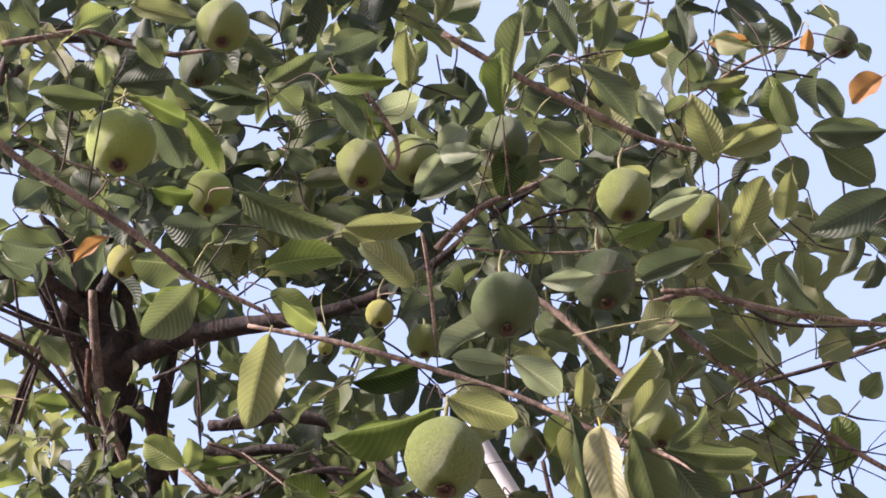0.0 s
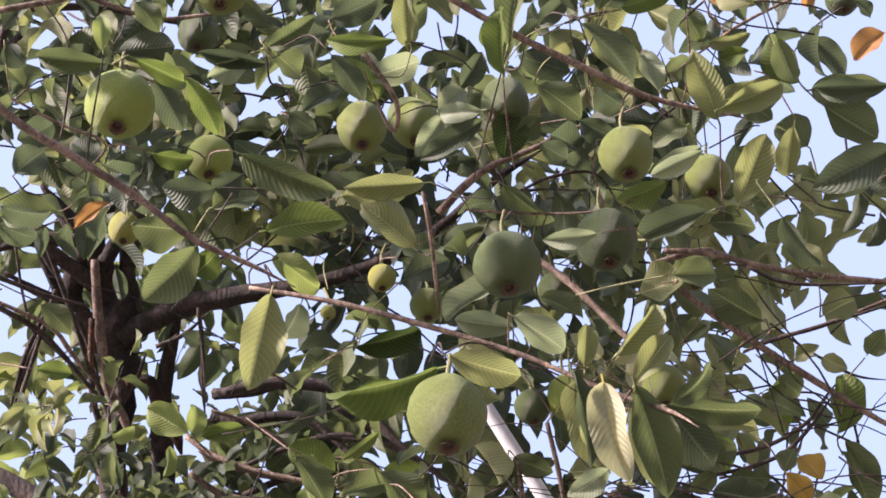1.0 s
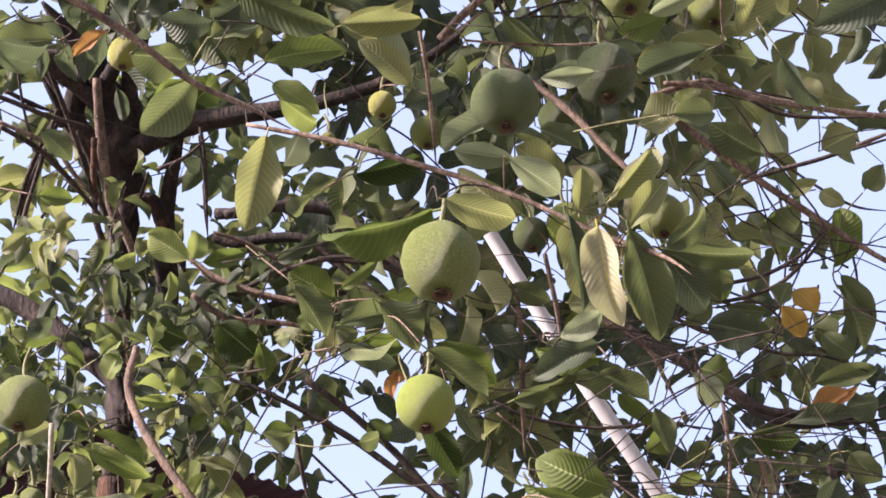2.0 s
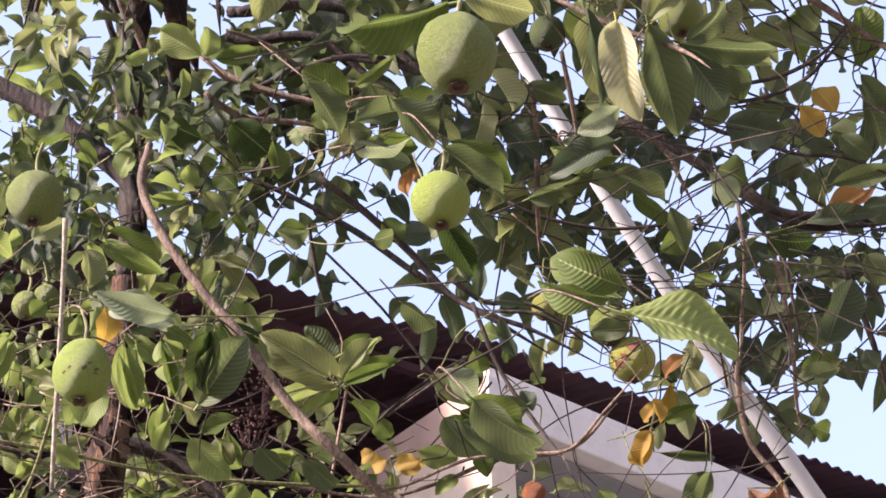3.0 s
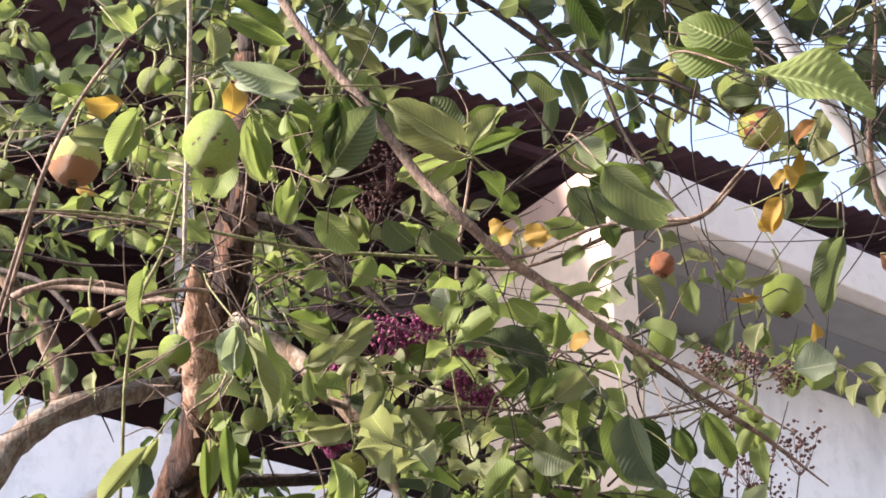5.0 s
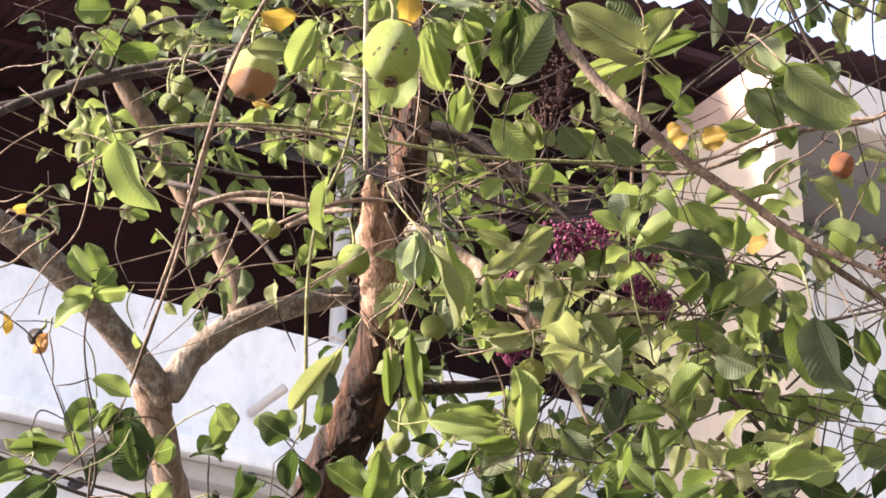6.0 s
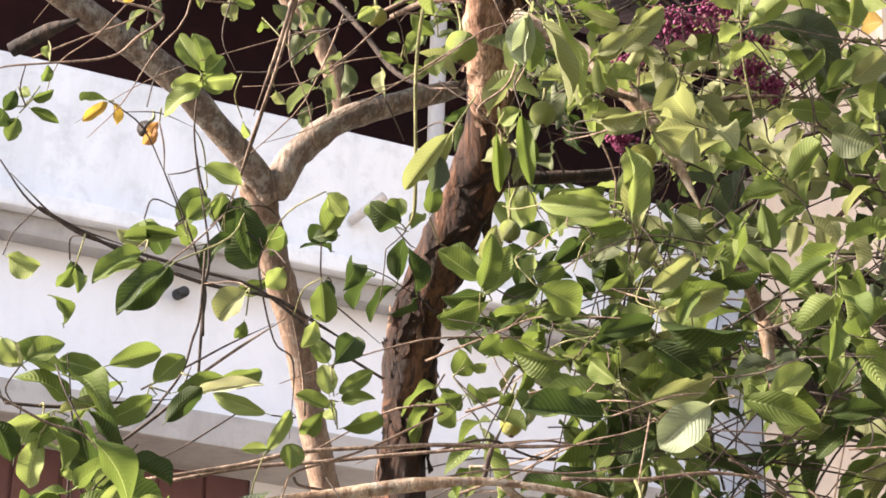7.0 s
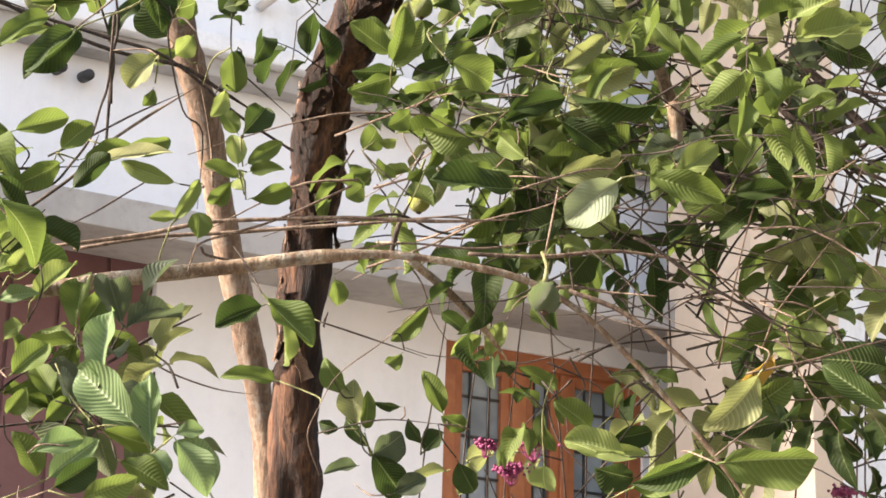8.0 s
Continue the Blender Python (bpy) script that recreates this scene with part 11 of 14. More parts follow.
leaves.single((-0.039, 2.456, 3.671), (-0.062, 2.456, 3.662), (0.37, -0.28, -0.89), 0.034, 'pale', 'guava', 0)
leaves.single((-0.003, 2.453, 3.677), (-0.016, 2.443, 3.716), (-0.44, -0.83, -0.34), 0.040, 'lush', 'guava', 0)
leaves.single((0.050, 2.467, 3.659), (0.141, 2.475, 3.666), (0.12, -0.83, -0.55), 0.046, 'lush', 'guava', 0)
leaves.single((-0.304, 2.464, 3.636), (-0.327, 2.487, 3.609), (-0.47, -0.83, -0.31), 0.051, 'fresh', 'guava', 1)
leaves.single((-0.216, 2.481, 3.628), (-0.221, 2.497, 3.595), (0.59, -0.68, -0.44), 0.040, 'fresh', 'guava', 0)
leaves.single((0.068, 2.452, 3.677), (0.026, 2.464, 3.687), (-0.29, -0.27, -0.92), 0.049, 'green', 'guava', 1)
leaves.single((-0.476, 2.418, 3.657), (-0.482, 2.398, 3.678), (0.09, -0.74, -0.67), 0.028, 'fresh', 'guava', 1)
leaves.single((-0.333, 2.462, 3.634), (-0.306, 2.463, 3.666), (0.03, -1.00, 0.02), 0.033, 'fresh', 'guava', 0)
leaves.single((-0.087, 2.463, 3.661), (-0.074, 2.484, 3.609), (0.37, -0.89, -0.26), 0.038, 'lush', 'guava', 1)
leaves.single((-0.175, 2.486, 3.625), (-0.144, 2.488, 3.589), (-0.52, -0.70, -0.48), 0.044, 'lush', 'guava', 0)
branch(tree, 'branch', TWIG_DARK, (0.187, 2.509, 3.433, 0.0046), (0.239, 2.526, 3.403, 0.0046), (0.303, 2.523, 3.398, 0.0035), (0.360, 2.535, 3.371, 0.0029), (0.417, 2.548, 3.339, 0.0020), (0.434, 2.559, 3.319, 0.0014))
branch(tree, 'branch', TWIG_DARK, (0.246, 2.640, 3.413, 0.0018), (0.264, 2.665, 3.373, 0.0021), (0.276, 2.696, 3.322, 0.0018))
branch(tree, 'branch', TWIG_DARK, (0.297, 2.563, 3.341, 0.0017), (0.332, 2.597, 3.281, 0.0017), (0.366, 2.627, 3.226, 0.0017))
branch(tree, 'branch', TWIG, (0.671, 2.437, 3.424, 0.0041), (0.687, 2.474, 3.366, 0.0041), (0.698, 2.516, 3.299, 0.0038), (0.702, 2.552, 3.241, 0.0035), (0.712, 2.577, 3.196, 0.0029))
branch(tree, 'branch', TWIG_DARK, (0.817, 2.582, 3.516, 0.0068), (0.846, 2.618, 3.452, 0.0062), (0.868, 2.650, 3.395, 0.0056), (0.890, 2.687, 3.326, 0.0043), (0.906, 2.712, 3.278, 0.0031))
branch(tree, 'branch', TWIG, (0.615, 2.525, 3.317, 0.0041), (0.620, 2.555, 3.269, 0.0038), (0.625, 2.593, 3.206, 0.0029))
branch(tree, 'branch', TWIG_DARK, (0.598, 2.524, 3.324, 0.0023), (0.631, 2.547, 3.277, 0.0026), (0.669, 2.564, 3.235, 0.0026), (0.696, 2.577, 3.203, 0.0020))
branch(tree, 'branch', TWIG, (0.742, 2.581, 3.369, 0.0018), (0.798, 2.592, 3.328, 0.0021), (0.842, 2.585, 3.317, 0.0018))
branch(tree, 'branch', TWIG_DARK, (0.289, 2.591, 3.647, 0.0031), (0.344, 2.602, 3.625, 0.0037), (0.442, 2.604, 3.604, 0.0037), (0.539, 2.588, 3.601, 0.0031), (0.623, 2.565, 3.608, 0.0025))
branch(tree, 'branch', TWIG, (0.295, 2.602, 3.632, 0.0019), (0.338, 2.621, 3.601, 0.0022), (0.363, 2.644, 3.565, 0.0019))
branch(tree, 'branch', BARK_DARK, (0.690, 2.613, 3.692, 0.0083), (0.739, 2.626, 3.659, 0.0095), (0.799, 2.620, 3.644, 0.0083), (0.859, 2.616, 3.625, 0.0070), (0.941, 2.594, 3.617, 0.0045), sides=9)
branch(tree, 'branch', TWIG_DARK, (0.587, 2.596, 3.577, 0.0019), (0.635, 2.639, 3.503, 0.0022), (0.718, 2.653, 3.454, 0.0019), (0.799, 2.648, 3.429, 0.0015))
branch(tree, 'branch', TWIG_DARK, (0.596, 2.305, 3.614, 0.0035), (0.657, 2.288, 3.616, 0.0041), (0.706, 2.264, 3.626, 0.0038), (0.749, 2.226, 3.654, 0.0029), (0.785, 2.181, 3.690, 0.0020))
branch(tree, 'branch', TWIG_DARK, (0.529, 2.322, 3.613, 0.0035), (0.585, 2.332, 3.585, 0.0041), (0.630, 2.333, 3.571, 0.0038), (0.697, 2.336, 3.545, 0.0035), (0.768, 2.326, 3.530, 0.0029), (0.841, 2.329, 3.497, 0.0023))
branch(tree, 'branch', TWIG_DARK, (0.607, 2.307, 3.609, 0.0023), (0.674, 2.292, 3.605, 0.0026), (0.730, 2.316, 3.558, 0.0023), (0.806, 2.326, 3.516, 0.0017))
branch(tree, 'branch', TWIG, (0.451, 2.416, 3.676, 0.0036), (0.522, 2.438, 3.633, 0.0048), (0.546, 2.461, 3.598, 0.0042), (0.570, 2.487, 3.559, 0.0030))
branch(tree, 'branch', TWIG_DARK, (0.661, 2.399, 3.641, 0.0018), (0.701, 2.392, 3.636, 0.0021), (0.775, 2.397, 3.603, 0.0018), (0.803, 2.399, 3.590, 0.0015))
branch(tree, 'branch', TWIG, (-0.207, 2.561, 3.846, 0.0051), (-0.169, 2.581, 3.826, 0.0070), (-0.132, 2.592, 3.817, 0.0070), (-0.043, 2.598, 3.813, 0.0051), (0.008, 2.606, 3.804, 0.0025), sides=9)
branch(tree, 'branch', BARK_DARK, (-0.181, 2.648, 4.053, 0.0135), (-0.141, 2.643, 4.036, 0.0114), (-0.074, 2.626, 4.034, 0.0113), (-0.014, 2.619, 4.019, 0.0093), (0.052, 2.640, 3.970, 0.0073), (0.105, 2.653, 3.929, 0.0053), (0.163, 2.651, 3.903, 0.0033), sides=9)
branch(tree, 'branch', BARK_DARK, (-0.123, 2.665, 3.885, 0.0072), (-0.059, 2.650, 3.907, 0.0079), (0.019, 2.641, 3.918, 0.0072), (0.098, 2.640, 3.918, 0.0046))
leaf(tree, (-0.140, 2.162, 3.099), (-0.165, 2.234, 3.036), (-0.52, -0.66, -0.54), 0.056, 'lush', 'guava')
leaf(tree, (-0.813, 2.647, 3.459), (-0.869, 2.633, 3.450), (0.28, -0.91, -0.32), 0.062, 'lush', 'guava')
leaves.single((-0.190, 2.155, 3.104), (-0.281, 2.158, 3.132), (-0.11, -0.96, -0.24), 0.040, 'pale', 'guava', 1)
leaves.single((-0.525, 2.706, 3.477), (-0.587, 2.713, 3.461), (-0.06, -0.98, -0.18), 0.041, 'yellow', 'guava', 1)
leaves.single((-0.426, 2.338, 3.199), (-0.468, 2.348, 3.129), (0.47, -0.79, -0.39), 0.034, 'fresh', 'guava', 0)
leaves.single((-0.254, 2.177, 3.083), (-0.240, 2.223, 3.019), (0.42, -0.78, -0.47), 0.027, 'fresh', 'guava', 1)
leaves.single((-0.320, 2.742, 3.470), (-0.252, 2.759, 3.432), (-0.10, -0.83, -0.54), 0.028, 'fresh', 'guava', 1)
leaves.single((-0.258, 2.742, 3.480), (-0.212, 2.751, 3.470), (0.13, -0.95, -0.28), 0.030, 'lush', 'guava', 1)
leaves.single((-0.637, 2.674, 3.487), (-0.580, 2.681, 3.528), (0.57, -0.31, -0.76), 0.052, 'lush', 'guava', 0)
leaves.single((-0.643, 2.677, 3.482), (-0.700, 2.668, 3.514), (-0.32, -0.61, -0.72), 0.048, 'deep', 'guava', 0)
leaves.single((-0.637, 2.668, 3.497), (-0.654, 2.643, 3.536), (0.20, -0.87, -0.45), 0.036, 'lush', 'guava', 0)
leaves.single((-0.809, 2.685, 3.404), (-0.743, 2.701, 3.413), (0.25, -0.66, -0.71), 0.044, 'lush', 'guava', 1)
leaves.single((-0.499, 2.797, 3.346), (-0.479, 2.770, 3.372), (-0.07, -0.73, -0.68), 0.032, 'fresh', 'guava', 1)
leaves.single((-0.505, 2.799, 3.340), (-0.537, 2.794, 3.356), (-0.05, -0.93, -0.37), 0.025, 'fresh', 'guava', 1)
leaves.single((-0.494, 2.811, 3.325), (-0.469, 2.802, 3.341), (-0.04, -0.90, -0.44), 0.029, 'fresh', 'guava', 0)
leaves.single((-0.469, 2.807, 3.337), (-0.455, 2.848, 3.326), (0.40, -0.37, -0.84), 0.028, 'light', 'guava', 1)
leaves.single((-0.464, 2.837, 3.290), (-0.522, 2.836, 3.320), (-0.39, -0.53, -0.76), 0.043, 'fresh', 'guava', 0)
leaves.single((-0.495, 2.839, 3.278), (-0.465, 2.834, 3.303), (0.53, -0.45, -0.72), 0.043, 'fresh', 'guava', 0)
leaves.single((-0.589, 2.780, 3.345), (-0.623, 2.774, 3.320), (0.60, -0.29, -0.75), 0.046, 'fresh', 'guava', 0)
leaves.single((-0.583, 2.778, 3.350), (-0.593, 2.777, 3.314), (0.50, -0.86, -0.10), 0.029, 'light', 'guava', 1)
leaves.single((-0.490, 2.858, 3.246), (-0.506, 2.892, 3.227), (0.48, -0.25, -0.84), 0.043, 'fresh', 'guava', 0)
leaves.single((-0.273, 2.805, 3.382), (-0.279, 2.815, 3.323), (0.24, -0.95, -0.19), 0.029, 'lush', 'guava', 0)
leaves.single((-0.319, 2.865, 3.275), (-0.309, 2.907, 3.263), (0.05, -0.29, -0.96), 0.026, 'fresh', 'guava', 0)
leaves.single((-0.313, 2.878, 3.254), (-0.269, 2.872, 3.264), (0.07, -0.71, -0.71), 0.022, 'fresh', 'guava', 0)
leaves.single((-0.384, 2.821, 3.336), (-0.415, 2.825, 3.325), (0.14, -0.72, -0.68), 0.029, 'light', 'guava', 1)
leaves.single((-0.431, 2.773, 3.401), (-0.465, 2.787, 3.419), (-0.33, -0.94, 0.12), 0.030, 'light', 'guava', 0)
leaves.single((-0.593, 2.727, 3.426), (-0.535, 2.728, 3.433), (0.08, -0.84, -0.54), 0.047, 'pale', 'guava', 0)
leaves.single((-0.837, 2.662, 3.426), (-0.812, 2.698, 3.406), (0.77, -0.62, -0.15), 0.054, 'lush', 'guava', 0)
leaves.single((-0.746, 2.619, 3.525), (-0.718, 2.610, 3.510), (-0.37, -0.92, -0.13), 0.022, 'light', 'guava', 1)
leaves.single((-0.692, 2.690, 3.445), (-0.644, 2.682, 3.445), (-0.18, -0.93, -0.31), 0.019, 'fresh', 'guava', 0)
leaves.single((-0.763, 2.798, 3.246), (-0.751, 2.820, 3.272), (0.95, -0.17, -0.27), 0.032, 'light', 'guava', 0)
leaves.single((-0.767, 2.775, 3.282), (-0.790, 2.786, 3.296), (-0.25, -0.91, 0.32), 0.035, 'light', 'guava', 0)
leaf(tree, (0.191, 2.218, 3.006), (0.278, 2.247, 2.983), (0.04, -0.71, -0.70), 0.048, 'lush', 'guava')
leaf(tree, (0.431, 2.707, 3.496), (0.479, 2.723, 3.476), (-0.30, -0.24, -0.92), 0.078, 'lush', 'guava')
leaf(tree, (-0.179, 2.834, 3.347), (-0.155, 2.854, 3.308), (-0.46, -0.65, -0.61), 0.063, 'light', 'guava')
leaves.single((0.021, 2.199, 3.050), (-0.069, 2.151, 3.084), (0.34, -0.88, -0.32), 0.033, 'light', 'guava', 0)
leaves.single((0.031, 2.758, 3.417), (0.085, 2.743, 3.486), (-0.33, -0.94, 0.06), 0.051, 'lush', 'guava', 0)
leaves.single((0.037, 2.718, 3.387), (0.114, 2.689, 3.405), (-0.25, -0.90, -0.35), 0.036, 'lush', 'guava', 0)
leaves.single((0.022, 2.458, 3.204), (-0.060, 2.466, 3.182), (0.18, -0.50, -0.85), 0.035, 'fresh', 'guava', 0)
leaves.single((0.160, 2.673, 3.365), (0.236, 2.699, 3.338), (0.04, -0.79, -0.61), 0.046, 'light', 'guava', 0)
leaves.single((0.215, 2.767, 3.447), (0.225, 2.761, 3.400), (0.34, -0.92, 0.18), 0.050, 'lush', 'guava', 0)
leaves.single((0.288, 2.739, 3.478), (0.296, 2.780, 3.462), (0.13, -0.38, -0.91), 0.024, 'deep', 'guava', 0)
leaves.single((0.246, 2.734, 3.491), (0.274, 2.719, 3.472), (-0.51, -0.86, -0.05), 0.038, 'lush', 'guava', 1)
leaves.single((0.354, 2.731, 3.478), (0.339, 2.752, 3.420), (-0.58, -0.80, -0.15), 0.034, 'light', 'guava', 0)
leaves.single((0.250, 2.831, 3.342), (0.190, 2.822, 3.375), (-0.09, -0.91, -0.41), 0.047, 'lush', 'guava', 0)
leaves.single((0.244, 2.840, 3.327), (0.260, 2.842, 3.285), (0.09, -1.00, -0.00), 0.038, 'lush', 'guava', 1)
leaves.single((0.146, 2.845, 3.332), (0.213, 2.849, 3.319), (-0.11, -0.64, -0.76), 0.044, 'fresh', 'guava', 0)
leaves.single((0.080, 2.817, 3.381), (0.104, 2.845, 3.355), (-0.24, -0.55, -0.80), 0.039, 'lush', 'guava', 0)
leaves.single((0.333, 2.850, 3.295), (0.363, 2.845, 3.291), (-0.17, -0.98, 0.11), 0.044, 'light', 'guava', 0)
leaves.single((0.440, 2.854, 3.264), (0.462, 2.861, 3.229), (-0.07, -0.97, -0.25), 0.036, 'fresh', 'guava', 0)
leaves.single((0.392, 2.875, 3.238), (0.414, 2.896, 3.257), (0.67, -0.74, 0.04), 0.033, 'fresh', 'guava', 0)
leaves.single((0.115, 2.855, 3.317), (0.152, 2.856, 3.303), (-0.23, -0.73, -0.65), 0.034, 'yellow', 'guava', 0)
leaves.single((0.213, 2.864, 3.292), (0.175, 2.870, 3.268), (-0.10, -0.99, -0.07), 0.031, 'fresh', 'guava', 1)
leaves.single((-0.099, 2.847, 3.332), (-0.063, 2.876, 3.334), (0.49, -0.58, -0.65), 0.026, 'fresh', 'guava', 0)
leaves.single((-0.118, 2.859, 3.311), (-0.143, 2.848, 3.326), (0.33, -0.92, -0.19), 0.031, 'light', 'guava', 0)
leaf(tree, (0.276, 2.717, 2.918), (0.267, 2.738, 2.831), (0.52, -0.82, -0.25), 0.088, 'deep', 'guava')
leaf(tree, (0.338, 2.757, 2.814), (0.387, 2.744, 2.832), (0.15, -0.54, -0.83), 0.064, 'deep', 'guava')
leaf(tree, (0.379, 2.776, 2.756), (0.446, 2.752, 2.746), (-0.32, -0.94, 0.11), 0.054, 'deep', 'guava')
leaves.single((0.363, 2.707, 2.918), (0.396, 2.708, 2.857), (-0.28, -0.95, -0.17), 0.044, 'lush', 'guava', 0)
leaves.single((0.330, 2.717, 2.905), (0.348, 2.762, 2.865), (0.21, -0.70, -0.69), 0.026, 'deep', 'guava', 0)
leaves.single((0.418, 2.755, 2.794), (0.447, 2.720, 2.808), (-0.27, -0.55, -0.79), 0.039, 'pale', 'guava', 0)
leaves.single((0.358, 2.775, 2.768), (0.410, 2.743, 2.777), (-0.53, -0.85, 0.03), 0.043, 'lush', 'guava', 0)
leaves.single((0.429, 2.655, 3.001), (0.441, 2.658, 3.040), (0.32, -0.95, -0.01), 0.033, 'lush', 'guava', 1)
leaves.single((-0.821, 2.777, 3.041), (-0.834, 2.739, 3.088), (0.56, -0.71, -0.42), 0.043, 'lush', 'guava', 1)
leaves.single((-0.832, 2.784, 3.019), (-0.793, 2.764, 3.034), (0.14, -0.39, -0.91), 0.051, 'lush', 'guava', 0)
leaves.single((-0.341, 2.827, 3.133), (-0.349, 2.876, 3.067), (-0.15, -0.80, -0.58), 0.047, 'green', 'guava', 0)
leaves.single((-0.249, 2.312, 2.838), (-0.216, 2.348, 2.747), (0.45, -0.87, -0.18), 0.030, 'light', 'guava', 0)
leaves.single((-0.295, 2.409, 2.761), (-0.285, 2.434, 2.675), (0.06, -0.96, -0.28), 0.026, 'lush', 'guava', 1)
leaves.single((-0.364, 2.726, 2.895), (-0.364, 2.777, 2.820), (0.08, -0.82, -0.56), 0.019, 'lush', 'guava', 0)
leaves.single((-0.180, 2.851, 3.116), (-0.227, 2.842, 3.072), (0.56, -0.68, -0.46), 0.036, 'light', 'guava', 0)
leaves.single((-0.245, 2.838, 3.130), (-0.193, 2.856, 3.159), (0.54, -0.37, -0.76), 0.044, 'lush', 'guava', 0)
leaves.single((-0.378, 2.894, 2.993), (-0.346, 2.871, 3.002), (-0.45, -0.78, -0.43), 0.034, 'fresh', 'guava', 0)

bark_flakes(tree, [(-0.444, 3.056, 3.149, 0.0142), (-0.435, 3.022, 3.217, 0.0228), (-0.427, 2.992, 3.275, 0.0209), (-0.422, 2.969, 3.317, 0.0095)], 26, 8)
branch(tree, 'branch', TWIG, (-0.798, 2.518, 3.093, 0.0017), (-0.719, 2.518, 3.133, 0.0025), (-0.666, 2.519, 3.155, 0.0028), (-0.586, 2.533, 3.165, 0.0028), (-0.499, 2.552, 3.165, 0.0028), (-0.433, 2.567, 3.159, 0.0025), (-0.368, 2.594, 3.132, 0.0017))
branch(tree, 'branch', TWIG_DARK, (-0.965, 2.940, 3.507, 0.0088), (-0.871, 2.948, 3.540, 0.0081), (-0.762, 2.960, 3.568, 0.0074), (-0.685, 2.964, 3.590, 0.0061), (-0.619, 2.958, 3.620, 0.0034), sides=9)
branch(tree, 'branch', TWIG_DARK, (-0.857, 2.936, 3.372, 0.0026), (-0.790, 2.962, 3.360, 0.0033), (-0.727, 2.978, 3.360, 0.0033), (-0.633, 3.004, 3.351, 0.0033), (-0.519, 3.022, 3.359, 0.0026))
branch(tree, 'branch', TWIG, (-0.729, 3.010, 3.304, 0.0052), (-0.666, 3.013, 3.323, 0.0065), (-0.596, 3.026, 3.326, 0.0065), (-0.532, 3.041, 3.321, 0.0052))
branch(tree, 'branch', TWIG_DARK, (-0.791, 2.754, 3.494, 0.0045), (-0.742, 2.755, 3.512, 0.0051), (-0.682, 2.765, 3.521, 0.0038))
branch(tree, 'branch', TWIG_DARK, (-0.903, 2.732, 3.475, 0.0038), (-0.875, 2.763, 3.443, 0.0045), (-0.846, 2.780, 3.431, 0.0051), (-0.827, 2.753, 3.480, 0.0038), (-0.801, 2.734, 3.518, 0.0025))
branch(tree, 'branch', TWIG_DARK, (0.047, 2.758, 3.288, 0.0021), (0.095, 2.729, 3.332, 0.0027), (0.161, 2.698, 3.375, 0.0027), (0.238, 2.669, 3.410, 0.0021))

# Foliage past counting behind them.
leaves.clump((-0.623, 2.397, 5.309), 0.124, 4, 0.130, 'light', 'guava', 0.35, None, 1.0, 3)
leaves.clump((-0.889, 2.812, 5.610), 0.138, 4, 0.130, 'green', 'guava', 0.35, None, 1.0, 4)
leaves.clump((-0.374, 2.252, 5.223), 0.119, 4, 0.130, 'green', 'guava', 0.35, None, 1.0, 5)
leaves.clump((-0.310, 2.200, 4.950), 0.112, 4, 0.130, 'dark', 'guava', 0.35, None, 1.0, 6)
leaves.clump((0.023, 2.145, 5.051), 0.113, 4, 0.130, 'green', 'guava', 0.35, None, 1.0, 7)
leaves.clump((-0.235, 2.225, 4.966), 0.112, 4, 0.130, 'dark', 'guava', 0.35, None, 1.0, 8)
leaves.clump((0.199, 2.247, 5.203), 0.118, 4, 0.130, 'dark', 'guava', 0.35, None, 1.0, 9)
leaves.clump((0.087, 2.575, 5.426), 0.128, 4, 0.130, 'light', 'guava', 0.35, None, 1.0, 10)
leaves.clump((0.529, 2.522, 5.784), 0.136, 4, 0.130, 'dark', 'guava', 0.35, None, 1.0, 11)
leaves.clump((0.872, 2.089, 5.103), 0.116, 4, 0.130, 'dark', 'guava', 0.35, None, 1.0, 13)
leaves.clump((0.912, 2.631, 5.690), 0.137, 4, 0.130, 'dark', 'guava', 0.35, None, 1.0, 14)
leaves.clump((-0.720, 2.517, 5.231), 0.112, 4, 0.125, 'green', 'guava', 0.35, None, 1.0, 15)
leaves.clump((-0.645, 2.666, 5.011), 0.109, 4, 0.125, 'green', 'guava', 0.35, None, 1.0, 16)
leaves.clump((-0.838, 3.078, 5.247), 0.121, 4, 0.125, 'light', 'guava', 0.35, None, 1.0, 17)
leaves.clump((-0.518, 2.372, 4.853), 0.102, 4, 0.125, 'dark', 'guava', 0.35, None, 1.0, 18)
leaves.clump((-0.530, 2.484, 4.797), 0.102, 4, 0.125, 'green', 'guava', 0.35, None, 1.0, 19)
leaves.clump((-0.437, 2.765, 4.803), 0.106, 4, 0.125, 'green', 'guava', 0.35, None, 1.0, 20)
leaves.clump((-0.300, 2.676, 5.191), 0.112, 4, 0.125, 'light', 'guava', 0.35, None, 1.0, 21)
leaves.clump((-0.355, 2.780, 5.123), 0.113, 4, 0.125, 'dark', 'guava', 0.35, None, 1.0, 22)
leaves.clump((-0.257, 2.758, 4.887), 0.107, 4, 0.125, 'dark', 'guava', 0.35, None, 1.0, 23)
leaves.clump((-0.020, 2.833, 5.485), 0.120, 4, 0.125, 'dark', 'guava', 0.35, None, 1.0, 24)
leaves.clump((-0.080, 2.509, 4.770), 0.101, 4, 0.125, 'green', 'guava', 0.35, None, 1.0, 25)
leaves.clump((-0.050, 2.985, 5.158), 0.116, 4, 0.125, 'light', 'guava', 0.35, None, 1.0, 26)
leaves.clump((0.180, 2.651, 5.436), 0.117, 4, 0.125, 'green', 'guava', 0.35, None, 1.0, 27)
